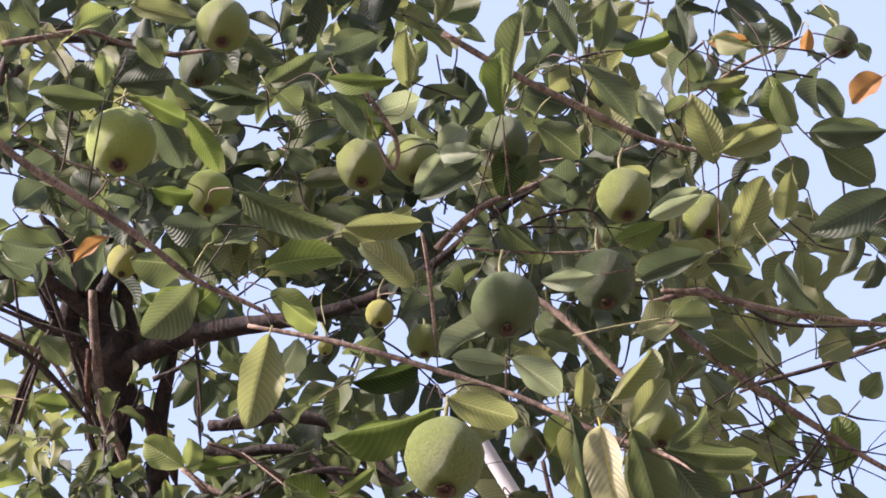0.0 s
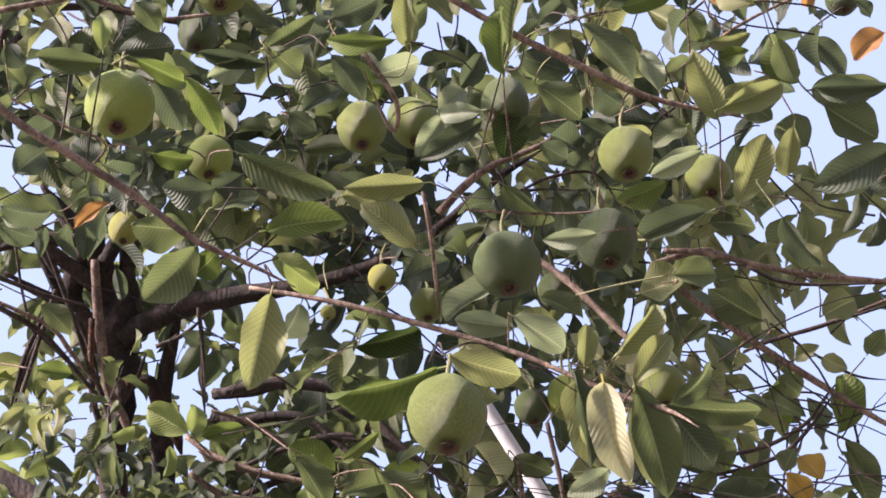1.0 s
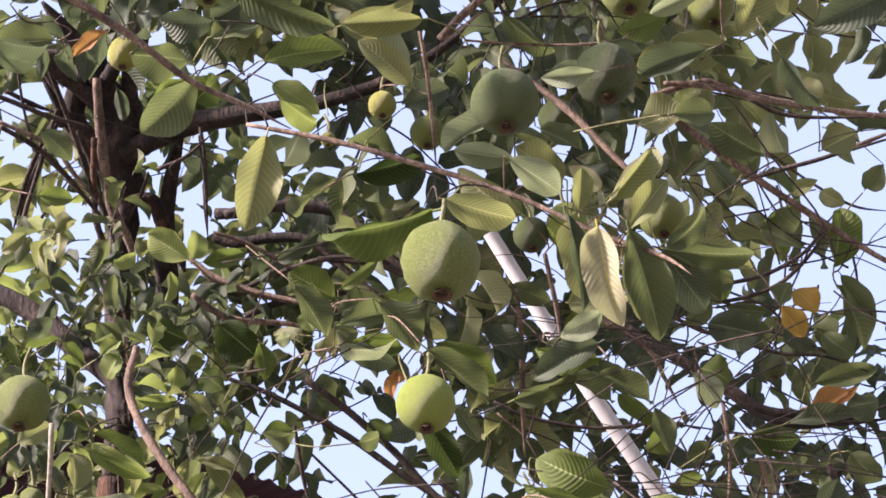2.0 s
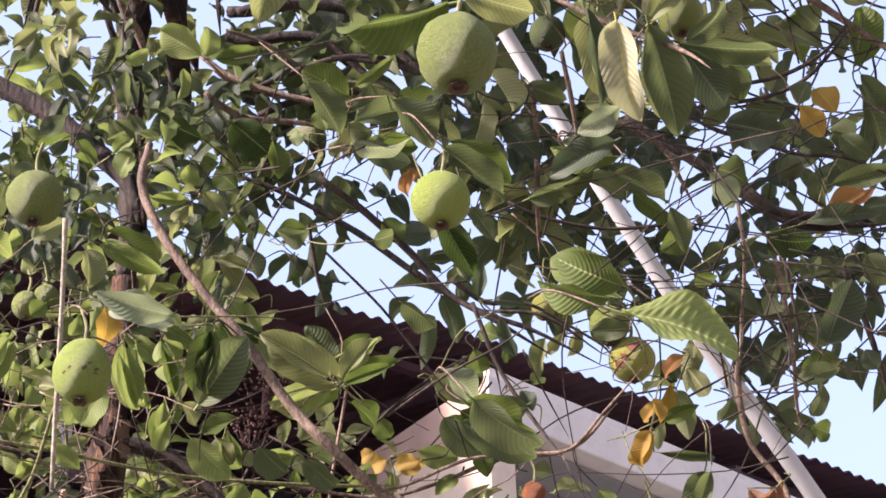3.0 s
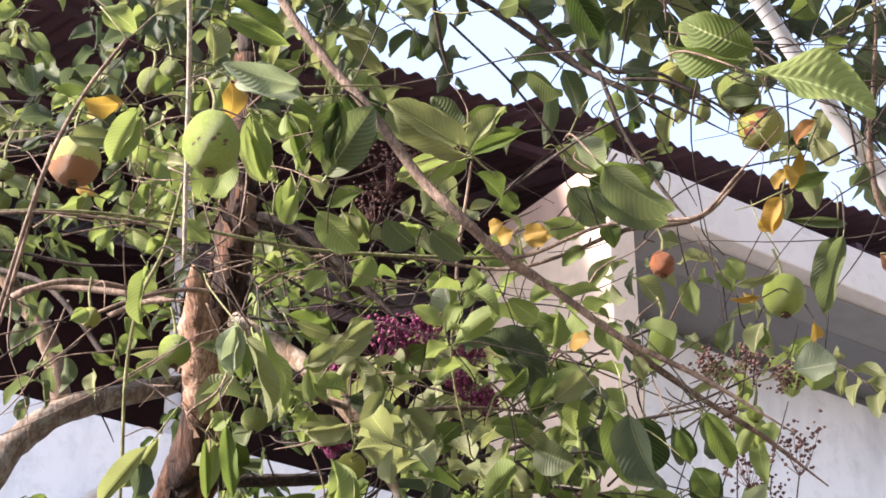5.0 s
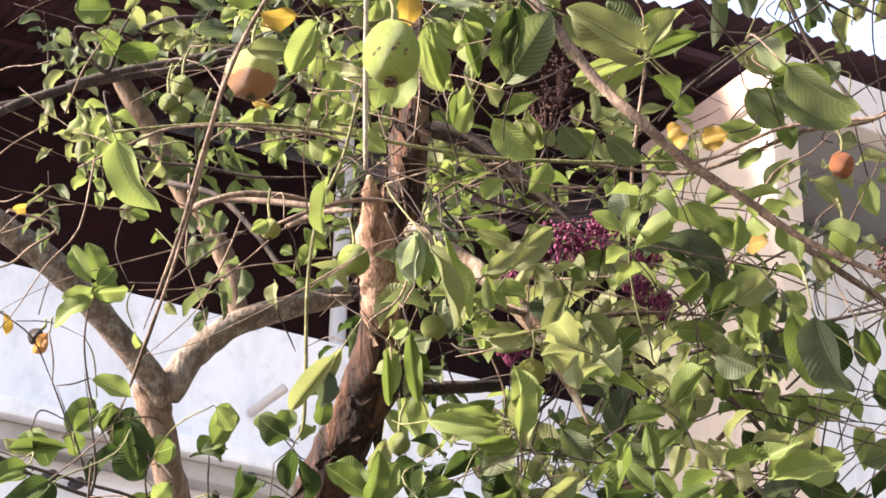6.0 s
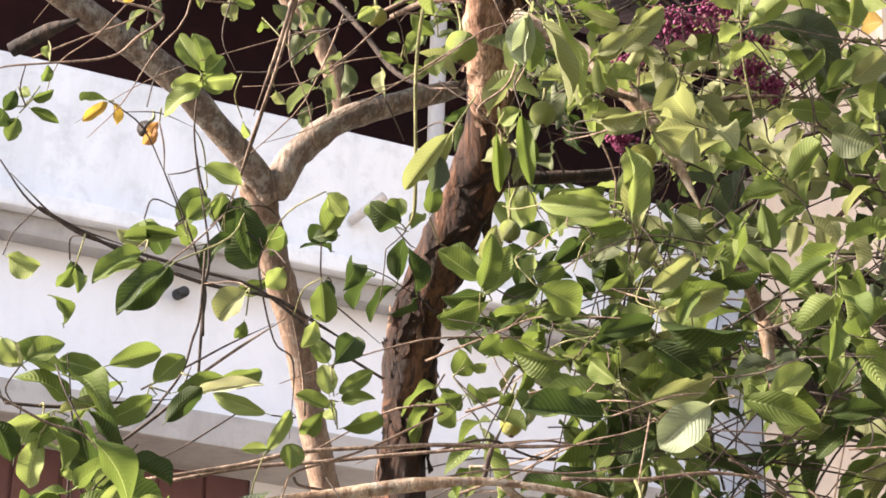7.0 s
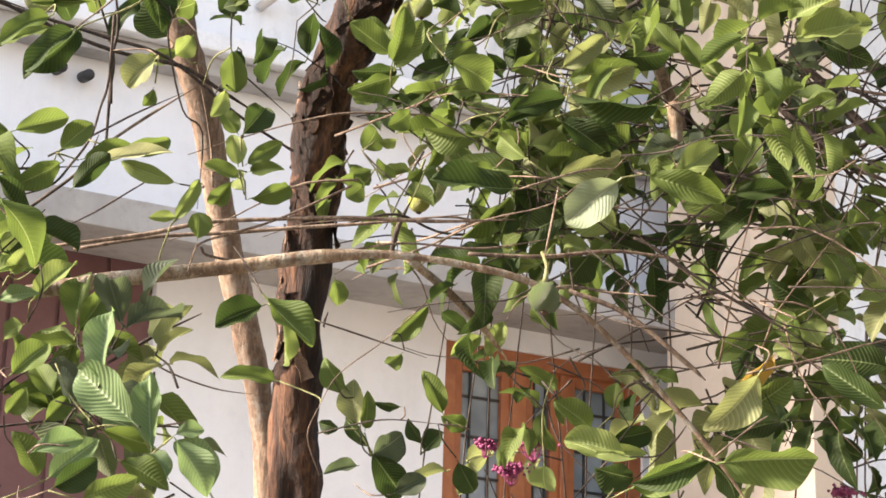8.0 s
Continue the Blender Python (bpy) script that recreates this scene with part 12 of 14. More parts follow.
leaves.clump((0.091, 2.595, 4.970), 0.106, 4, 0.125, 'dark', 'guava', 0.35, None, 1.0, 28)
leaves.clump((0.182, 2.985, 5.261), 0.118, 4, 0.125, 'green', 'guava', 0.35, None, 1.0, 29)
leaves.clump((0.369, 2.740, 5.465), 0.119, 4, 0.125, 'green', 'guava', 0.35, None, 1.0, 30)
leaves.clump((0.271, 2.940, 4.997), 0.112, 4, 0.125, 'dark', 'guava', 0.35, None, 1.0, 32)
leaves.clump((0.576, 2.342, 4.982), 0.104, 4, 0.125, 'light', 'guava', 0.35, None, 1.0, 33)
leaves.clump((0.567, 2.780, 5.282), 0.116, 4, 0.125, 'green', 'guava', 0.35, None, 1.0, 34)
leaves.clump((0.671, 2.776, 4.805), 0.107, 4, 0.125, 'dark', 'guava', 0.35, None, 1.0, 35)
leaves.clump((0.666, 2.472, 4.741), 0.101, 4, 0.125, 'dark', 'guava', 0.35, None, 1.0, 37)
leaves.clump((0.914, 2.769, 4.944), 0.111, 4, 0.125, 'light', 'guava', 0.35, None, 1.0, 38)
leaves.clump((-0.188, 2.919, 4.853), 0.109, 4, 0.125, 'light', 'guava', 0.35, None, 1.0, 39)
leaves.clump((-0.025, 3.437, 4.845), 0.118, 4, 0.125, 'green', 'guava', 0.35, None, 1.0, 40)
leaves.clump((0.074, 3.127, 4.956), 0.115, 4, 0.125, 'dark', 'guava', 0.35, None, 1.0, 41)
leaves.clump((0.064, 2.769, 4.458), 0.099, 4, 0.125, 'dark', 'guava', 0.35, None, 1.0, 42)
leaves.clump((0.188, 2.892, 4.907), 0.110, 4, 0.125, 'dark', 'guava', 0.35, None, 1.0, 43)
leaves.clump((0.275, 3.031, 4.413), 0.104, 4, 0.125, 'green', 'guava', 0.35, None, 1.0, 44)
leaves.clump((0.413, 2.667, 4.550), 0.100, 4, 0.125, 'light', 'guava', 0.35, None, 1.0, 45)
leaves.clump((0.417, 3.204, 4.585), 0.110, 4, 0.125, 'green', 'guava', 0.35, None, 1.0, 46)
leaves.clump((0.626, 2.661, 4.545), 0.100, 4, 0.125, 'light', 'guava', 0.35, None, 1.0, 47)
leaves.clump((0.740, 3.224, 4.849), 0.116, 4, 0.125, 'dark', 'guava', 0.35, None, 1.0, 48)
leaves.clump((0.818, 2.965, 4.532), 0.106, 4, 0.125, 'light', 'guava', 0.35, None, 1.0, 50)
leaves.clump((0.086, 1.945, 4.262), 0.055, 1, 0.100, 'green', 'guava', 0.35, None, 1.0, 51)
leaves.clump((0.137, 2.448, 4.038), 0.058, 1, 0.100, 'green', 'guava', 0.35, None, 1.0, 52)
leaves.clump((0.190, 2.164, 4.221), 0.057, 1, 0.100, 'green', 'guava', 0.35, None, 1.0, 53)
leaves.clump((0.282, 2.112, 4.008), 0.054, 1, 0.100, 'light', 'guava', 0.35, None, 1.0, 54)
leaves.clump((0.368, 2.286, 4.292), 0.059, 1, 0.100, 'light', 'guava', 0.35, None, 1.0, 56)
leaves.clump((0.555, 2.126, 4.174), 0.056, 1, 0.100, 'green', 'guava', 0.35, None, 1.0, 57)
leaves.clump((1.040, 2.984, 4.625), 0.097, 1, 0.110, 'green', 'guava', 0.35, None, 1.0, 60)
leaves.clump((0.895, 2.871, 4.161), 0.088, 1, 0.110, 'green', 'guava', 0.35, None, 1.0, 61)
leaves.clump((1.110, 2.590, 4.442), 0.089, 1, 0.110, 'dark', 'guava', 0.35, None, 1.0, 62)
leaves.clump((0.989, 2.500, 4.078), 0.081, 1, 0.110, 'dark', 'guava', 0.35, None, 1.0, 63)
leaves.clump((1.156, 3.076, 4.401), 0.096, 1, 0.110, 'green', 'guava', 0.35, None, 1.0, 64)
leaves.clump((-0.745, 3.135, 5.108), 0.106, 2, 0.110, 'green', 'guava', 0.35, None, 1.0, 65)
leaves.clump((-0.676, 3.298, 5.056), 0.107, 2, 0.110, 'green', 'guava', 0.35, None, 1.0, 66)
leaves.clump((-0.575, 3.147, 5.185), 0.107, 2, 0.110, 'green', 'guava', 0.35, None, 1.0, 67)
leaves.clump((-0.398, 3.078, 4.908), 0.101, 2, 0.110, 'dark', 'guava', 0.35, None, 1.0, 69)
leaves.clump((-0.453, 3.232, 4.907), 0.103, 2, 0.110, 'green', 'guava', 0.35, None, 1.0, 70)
leaves.clump((-0.095, 3.212, 5.176), 0.107, 2, 0.110, 'dark', 'guava', 0.35, None, 1.0, 71)
leaves.clump((-0.163, 3.101, 4.846), 0.100, 2, 0.110, 'dark', 'guava', 0.35, None, 1.0, 72)
leaves.clump((-0.835, 3.216, 4.757), 0.089, 4, 0.090, 'fresh', 'oval', 0.35, None, 1.0, 73)
leaves.clump((-0.854, 3.483, 4.805), 0.094, 4, 0.090, 'light', 'oval', 0.35, None, 1.0, 74)
leaves.clump((-0.679, 3.170, 4.366), 0.083, 4, 0.090, 'fresh', 'oval', 0.35, None, 1.0, 75)
leaves.clump((-0.589, 3.328, 4.425), 0.086, 4, 0.090, 'fresh', 'oval', 0.35, None, 1.0, 78)
leaves.clump((-0.502, 3.459, 5.072), 0.096, 4, 0.090, 'light', 'oval', 0.35, None, 1.0, 79)
leaves.clump((-0.495, 3.356, 4.699), 0.089, 4, 0.090, 'light', 'oval', 0.35, None, 1.0, 80)
leaves.clump((-0.523, 3.360, 4.406), 0.086, 4, 0.090, 'green', 'oval', 0.35, None, 1.0, 81)
leaves.clump((-0.397, 3.275, 4.855), 0.090, 4, 0.090, 'fresh', 'oval', 0.35, None, 1.0, 82)
leaves.clump((-0.338, 3.512, 4.847), 0.093, 4, 0.090, 'green', 'oval', 0.35, None, 1.0, 83)
leaves.clump((-0.356, 3.244, 4.412), 0.084, 4, 0.090, 'light', 'oval', 0.35, None, 1.0, 84)
leaves.clump((-0.134, 3.455, 4.918), 0.093, 4, 0.090, 'light', 'oval', 0.35, None, 1.0, 85)
leaves.clump((-0.152, 3.018, 4.432), 0.080, 4, 0.090, 'green', 'oval', 0.35, None, 1.0, 86)
leaves.clump((-0.176, 3.375, 4.496), 0.086, 4, 0.090, 'fresh', 'oval', 0.35, None, 1.0, 87)
leaves.clump((-0.057, 3.291, 4.456), 0.097, 3, 0.110, 'green', 'guava', 0.35, None, 1.0, 88)
leaves.clump((-0.094, 3.274, 4.340), 0.095, 3, 0.110, 'dark', 'guava', 0.35, None, 1.0, 89)
leaves.clump((-0.188, 2.969, 3.972), 0.085, 3, 0.110, 'dark', 'guava', 0.35, None, 1.0, 90)
leaves.clump((-0.036, 3.168, 4.389), 0.094, 3, 0.110, 'green', 'guava', 0.35, None, 1.0, 91)
leaves.clump((-0.018, 3.313, 4.297), 0.095, 3, 0.110, 'dark', 'guava', 0.35, None, 1.0, 92)
leaves.clump((0.292, 3.455, 4.658), 0.103, 3, 0.110, 'dark', 'guava', 0.35, None, 1.0, 94)
leaves.clump((0.231, 3.336, 4.363), 0.096, 3, 0.110, 'green', 'guava', 0.35, None, 1.0, 95)
leaves.clump((0.205, 3.488, 4.358), 0.099, 3, 0.110, 'green', 'guava', 0.35, None, 1.0, 96)
leaves.clump((0.408, 3.484, 4.692), 0.104, 3, 0.110, 'dark', 'guava', 0.35, None, 1.0, 97)
leaves.clump((0.448, 3.276, 4.286), 0.095, 3, 0.110, 'dark', 'guava', 0.35, None, 1.0, 98)
leaves.clump((0.381, 3.497, 4.339), 0.099, 3, 0.110, 'green', 'guava', 0.35, None, 1.0, 99)
leaves.clump((0.558, 3.281, 4.402), 0.097, 3, 0.110, 'dark', 'guava', 0.35, None, 1.0, 100)
leaves.clump((0.499, 3.164, 4.260), 0.092, 3, 0.110, 'green', 'guava', 0.35, None, 1.0, 101)
leaves.clump((0.565, 3.618, 4.389), 0.102, 3, 0.110, 'dark', 'guava', 0.35, None, 1.0, 102)
leaves.clump((0.778, 3.531, 4.677), 0.105, 3, 0.110, 'dark', 'guava', 0.35, None, 1.0, 103)
leaves.clump((0.823, 3.384, 4.478), 0.100, 3, 0.110, 'green', 'guava', 0.35, None, 1.0, 104)
leaves.clump((0.773, 3.638, 4.162), 0.100, 3, 0.100, 'dark', 'guava', 0.35, None, 1.0, 108)
leaves.clump((0.961, 3.362, 4.369), 0.099, 3, 0.100, 'dark', 'guava', 0.35, None, 1.0, 109)
leaves.clump((0.877, 3.431, 4.190), 0.097, 3, 0.100, 'dark', 'guava', 0.35, None, 1.0, 110)
leaves.clump((0.794, 3.134, 3.843), 0.087, 3, 0.100, 'green', 'guava', 0.35, None, 1.0, 111)
leaves.clump((1.175, 3.435, 4.309), 0.100, 3, 0.100, 'dark', 'guava', 0.35, None, 1.0, 112)
leaves.clump((1.026, 3.501, 3.930), 0.096, 3, 0.100, 'green', 'guava', 0.35, None, 1.0, 114)
leaves.clump((1.218, 3.436, 4.379), 0.102, 3, 0.100, 'dark', 'guava', 0.35, None, 1.0, 115)
leaves.clump((1.043, 2.960, 3.871), 0.086, 3, 0.100, 'green', 'guava', 0.35, None, 1.0, 116)
leaves.clump((1.197, 3.540, 4.073), 0.099, 3, 0.100, 'dark', 'guava', 0.35, None, 1.0, 117)
leaves.clump((-0.760, 3.496, 4.444), 0.089, 3, 0.085, 'green', 'oval', 0.35, None, 1.0, 118)
leaves.clump((-0.843, 3.475, 4.309), 0.087, 3, 0.085, 'fresh', 'oval', 0.35, None, 1.0, 119)
leaves.clump((-0.897, 3.770, 4.436), 0.093, 3, 0.085, 'light', 'oval', 0.35, None, 1.0, 120)
leaves.clump((-0.790, 3.699, 4.092), 0.088, 3, 0.085, 'green', 'oval', 0.35, None, 1.0, 121)
leaves.clump((-0.628, 3.546, 4.511), 0.090, 3, 0.085, 'green', 'oval', 0.35, None, 1.0, 122)
leaves.clump((-0.554, 3.168, 4.064), 0.078, 3, 0.085, 'green', 'oval', 0.35, None, 1.0, 123)
leaves.clump((-0.667, 3.478, 4.196), 0.085, 3, 0.085, 'light', 'oval', 0.35, None, 1.0, 124)
leaves.clump((-0.581, 3.766, 4.166), 0.089, 3, 0.085, 'fresh', 'oval', 0.35, None, 1.0, 125)
leaves.clump((-0.519, 3.445, 4.465), 0.087, 3, 0.085, 'fresh', 'oval', 0.35, None, 1.0, 126)
leaves.clump((-0.433, 3.581, 4.437), 0.089, 3, 0.085, 'fresh', 'oval', 0.35, None, 1.0, 127)
leaves.clump((-0.385, 3.274, 3.947), 0.078, 3, 0.085, 'fresh', 'oval', 0.35, None, 1.0, 128)
leaves.clump((-0.483, 3.565, 4.075), 0.085, 3, 0.085, 'fresh', 'oval', 0.35, None, 1.0, 129)
leaves.clump((-0.334, 3.400, 4.447), 0.086, 3, 0.085, 'light', 'oval', 0.35, None, 1.0, 130)
leaves.clump((-0.274, 3.243, 4.087), 0.079, 3, 0.085, 'fresh', 'oval', 0.35, None, 1.0, 131)
leaves.clump((-0.331, 3.360, 4.051), 0.081, 3, 0.085, 'light', 'oval', 0.35, None, 1.0, 132)
leaves.clump((-0.308, 3.876, 4.238), 0.091, 3, 0.085, 'light', 'oval', 0.35, None, 1.0, 133)
leaves.clump((-0.430, 2.304, 3.524), 0.050, 1, 0.060, 'light', 'oval', 0.35, None, 1.0, 134)
leaves.clump((-0.540, 2.409, 3.293), 0.050, 1, 0.060, 'light', 'oval', 0.35, None, 1.0, 135)
leaves.clump((-0.323, 2.457, 3.508), 0.052, 1, 0.060, 'fresh', 'oval', 0.35, None, 1.0, 136)
leaves.clump((-0.291, 2.407, 3.355), 0.050, 1, 0.060, 'fresh', 'oval', 0.35, None, 1.0, 137)
leaves.clump((-0.152, 2.401, 3.557), 0.051, 1, 0.060, 'light', 'oval', 0.35, None, 1.0, 138)
leaves.clump((-0.161, 2.620, 3.442), 0.053, 1, 0.060, 'fresh', 'oval', 0.35, None, 1.0, 139)
leaves.clump((-0.146, 3.216, 4.362), 0.070, 2, 0.085, 'green', 'oval', 0.35, None, 1.0, 140)
leaves.clump((-0.140, 3.452, 4.298), 0.073, 2, 0.085, 'dark', 'oval', 0.35, None, 1.0, 141)
leaves.clump((-0.022, 3.434, 4.367), 0.073, 2, 0.085, 'dark', 'oval', 0.35, None, 1.0, 142)
leaves.clump((0.110, 2.767, 3.935), 0.060, 2, 0.085, 'green', 'oval', 0.35, None, 1.0, 144)
leaves.clump((-0.872, 3.714, 3.928), 0.086, 2, 0.080, 'fresh', 'oval', 0.35, None, 1.0, 149)
leaves.clump((-0.921, 3.726, 3.789), 0.085, 2, 0.080, 'green', 'oval', 0.35, None, 1.0, 150)
leaves.clump((-0.952, 3.815, 3.786), 0.087, 2, 0.080, 'light', 'oval', 0.35, None, 1.0, 151)
leaves.clump((-0.722, 3.715, 3.903), 0.086, 2, 0.080, 'fresh', 'oval', 0.35, None, 1.0, 152)
leaves.clump((-0.672, 3.574, 3.727), 0.081, 2, 0.080, 'green', 'oval', 0.35, None, 1.0, 153)
leaves.clump((-0.758, 3.644, 3.619), 0.082, 2, 0.080, 'green', 'oval', 0.35, None, 1.0, 154)
leaves.clump((-0.522, 3.744, 3.911), 0.086, 2, 0.080, 'green', 'oval', 0.35, None, 1.0, 155)
leaves.clump((-0.537, 3.930, 3.925), 0.089, 2, 0.080, 'fresh', 'oval', 0.35, None, 1.0, 156)
leaves.clump((-0.540, 4.114, 3.916), 0.092, 2, 0.080, 'green', 'oval', 0.35, None, 1.0, 157)
leaves.clump((-0.508, 4.039, 4.171), 0.093, 2, 0.080, 'light', 'oval', 0.35, None, 1.0, 158)
leaves.clump((-0.396, 3.578, 3.724), 0.081, 2, 0.080, 'fresh', 'oval', 0.35, None, 1.0, 159)
leaves.clump((-0.490, 4.235, 4.015), 0.095, 2, 0.080, 'green', 'oval', 0.35, None, 1.0, 160)
leaves.clump((-0.326, 3.844, 3.790), 0.086, 1, 0.080, 'fresh', 'oval', 0.35, None, 1.0, 161)
leaves.clump((-0.284, 3.843, 3.539), 0.083, 1, 0.080, 'fresh', 'oval', 0.35, None, 1.0, 162)
leaves.clump((-0.216, 3.629, 3.635), 0.080, 1, 0.080, 'light', 'oval', 0.35, None, 1.0, 163)
leaves.clump((-0.143, 3.393, 3.441), 0.074, 1, 0.080, 'light', 'oval', 0.35, None, 1.0, 164)
leaves.clump((-0.060, 3.917, 3.857), 0.087, 1, 0.080, 'light', 'oval', 0.35, None, 1.0, 165)
leaves.clump((-0.085, 3.321, 3.392), 0.073, 1, 0.080, 'light', 'oval', 0.35, None, 1.0, 166)
leaves.clump((0.146, 3.225, 3.402), 0.071, 1, 0.080, 'light', 'oval', 0.35, None, 1.0, 167)
leaves.clump((0.092, 3.267, 3.298), 0.071, 1, 0.080, 'light', 'oval', 0.35, None, 1.0, 168)
leaves.clump((0.164, 3.125, 3.259), 0.068, 1, 0.075, 'light', 'oval', 0.35, None, 1.0, 169)
leaves.clump((0.235, 3.891, 3.536), 0.084, 1, 0.075, 'light', 'oval', 0.35, None, 1.0, 170)
leaves.clump((0.314, 3.140, 3.127), 0.068, 1, 0.075, 'light', 'oval', 0.35, None, 1.0, 172)
leaves.clump((0.612, 3.596, 3.593), 0.080, 1, 0.075, 'light', 'oval', 0.35, None, 1.0, 173)
leaves.clump((0.518, 3.534, 3.280), 0.076, 1, 0.075, 'fresh', 'oval', 0.35, None, 1.0, 174)
leaves.clump((0.646, 3.247, 3.361), 0.072, 1, 0.075, 'light', 'oval', 0.35, None, 1.0, 175)
leaves.clump((0.708, 3.610, 3.425), 0.079, 1, 0.075, 'fresh', 'oval', 0.35, None, 1.0, 176)
leaves.clump((0.683, 3.160, 4.026), 0.089, 2, 0.100, 'dark', 'guava', 0.35, None, 1.0, 177)
leaves.clump((0.781, 3.383, 3.872), 0.091, 2, 0.100, 'green', 'guava', 0.35, None, 1.0, 178)
leaves.clump((0.804, 3.222, 4.037), 0.091, 2, 0.100, 'dark', 'guava', 0.35, None, 1.0, 179)
leaves.clump((0.886, 3.353, 3.831), 0.091, 2, 0.100, 'green', 'guava', 0.35, None, 1.0, 180)
leaves.clump((-0.287, 3.525, 3.637), 0.079, 1, 0.080, 'fresh', 'oval', 0.35, None, 1.0, 183)
leaves.clump((-0.376, 4.019, 3.820), 0.089, 1, 0.080, 'lush', 'oval', 0.35, None, 1.0, 184)
leaves.clump((-0.326, 3.387, 3.378), 0.074, 1, 0.080, 'lush', 'oval', 0.35, None, 1.0, 185)
leaves.clump((-0.160, 3.636, 3.726), 0.081, 1, 0.080, 'light', 'oval', 0.35, None, 1.0, 186)
leaves.clump((-0.104, 3.630, 3.629), 0.080, 1, 0.080, 'lush', 'oval', 0.35, None, 1.0, 187)
leaves.clump((-0.094, 3.571, 3.419), 0.077, 1, 0.080, 'light', 'oval', 0.35, None, 1.0, 188)
leaves.clump((-0.019, 3.833, 3.777), 0.085, 1, 0.080, 'fresh', 'oval', 0.35, None, 1.0, 190)
leaves.clump((-0.015, 3.573, 3.444), 0.078, 1, 0.080, 'lush', 'oval', 0.35, None, 1.0, 191)
leaves.clump((0.132, 3.307, 3.574), 0.074, 1, 0.080, 'fresh', 'oval', 0.35, None, 1.0, 192)
leaves.clump((0.192, 3.367, 3.452), 0.074, 1, 0.080, 'fresh', 'oval', 0.35, None, 1.0, 193)
leaves.clump((0.145, 3.367, 3.393), 0.074, 1, 0.080, 'light', 'oval', 0.35, None, 1.0, 194)
leaves.clump((-0.270, 3.278, 3.202), 0.081, 1, 0.085, 'light', 'oval', 0.35, None, 1.0, 195)
leaves.clump((-0.217, 3.538, 3.110), 0.085, 1, 0.085, 'light', 'oval', 0.35, None, 1.0, 196)
leaves.clump((-0.151, 3.415, 3.233), 0.083, 1, 0.085, 'fresh', 'oval', 0.35, None, 1.0, 197)
leaves.clump((-0.048, 3.895, 3.266), 0.093, 1, 0.085, 'light', 'oval', 0.35, None, 1.0, 198)
leaves.clump((-0.002, 3.139, 3.171), 0.077, 1, 0.085, 'light', 'oval', 0.35, None, 1.0, 199)
leaves.clump((-0.006, 3.619, 3.220), 0.087, 1, 0.085, 'fresh', 'oval', 0.35, None, 1.0, 200)
leaves.clump((0.193, 3.824, 3.366), 0.093, 1, 0.085, 'lush', 'oval', 0.35, None, 1.0, 201)
leaves.clump((0.166, 3.290, 2.963), 0.079, 1, 0.085, 'light', 'oval', 0.35, None, 1.0, 202)
leaves.clump((0.414, 3.657, 3.330), 0.090, 1, 0.085, 'light', 'oval', 0.35, None, 1.0, 203)
leaves.clump((0.326, 3.083, 2.942), 0.074, 1, 0.085, 'lush', 'oval', 0.35, None, 1.0, 204)
leaves.clump((0.408, 3.161, 3.163), 0.078, 1, 0.085, 'fresh', 'oval', 0.35, None, 1.0, 205)
leaves.clump((0.456, 3.272, 2.945), 0.079, 1, 0.085, 'fresh', 'oval', 0.35, None, 1.0, 206)
leaves.clump((0.682, 3.954, 3.423), 0.097, 1, 0.085, 'lush', 'oval', 0.35, None, 1.0, 207)
leaves.clump((0.717, 3.592, 3.147), 0.088, 1, 0.085, 'fresh', 'oval', 0.35, None, 1.0, 208)
leaves.clump((-0.418, 3.913, 3.641), 0.097, 2, 0.085, 'lush', 'oval', 0.35, None, 1.0, 209)
leaves.clump((-0.364, 3.279, 3.147), 0.080, 2, 0.085, 'fresh', 'oval', 0.35, None, 1.0, 210)
leaves.clump((-0.119, 4.003, 3.655), 0.099, 2, 0.085, 'lush', 'oval', 0.35, None, 1.0, 211)
leaves.clump((-0.153, 3.780, 3.363), 0.092, 2, 0.085, 'fresh', 'oval', 0.35, None, 1.0, 212)
leaves.clump((0.141, 3.166, 3.158), 0.077, 2, 0.085, 'fresh', 'oval', 0.35, None, 1.0, 213)
leaves.clump((0.033, 3.105, 3.089), 0.075, 2, 0.085, 'light', 'oval', 0.35, None, 1.0, 214)
leaves.clump((0.235, 3.656, 3.337), 0.089, 2, 0.085, 'fresh', 'oval', 0.35, None, 1.0, 216)
leaves.clump((-0.281, 2.989, 2.907), 0.072, 2, 0.095, 'light', 'guava', 0.35, None, 1.0, 217)
leaves.clump((-0.224, 3.315, 2.750), 0.077, 2, 0.095, 'deep', 'guava', 0.35, None, 1.0, 218)
leaves.clump((-0.240, 3.480, 2.678), 0.080, 2, 0.095, 'deep', 'guava', 0.35, None, 1.0, 219)
leaves.clump((-0.218, 4.125, 3.415), 0.099, 2, 0.095, 'lush', 'guava', 0.35, None, 1.0, 220)
leaves.clump((-0.143, 4.224, 3.068), 0.098, 2, 0.095, 'light', 'guava', 0.35, None, 1.0, 221)
leaves.clump((-0.163, 3.394, 2.619), 0.078, 2, 0.095, 'deep', 'guava', 0.35, None, 1.0, 222)
leaves.clump((-0.005, 3.840, 3.138), 0.091, 2, 0.095, 'light', 'guava', 0.35, None, 1.0, 223)
leaves.clump((-0.023, 3.110, 2.692), 0.072, 2, 0.095, 'lush', 'guava', 0.35, None, 1.0, 224)
leaves.clump((-0.034, 4.259, 2.986), 0.098, 2, 0.095, 'deep', 'guava', 0.35, None, 1.0, 225)
leaves.clump((0.096, 3.423, 2.982), 0.081, 2, 0.095, 'light', 'guava', 0.35, None, 1.0, 226)
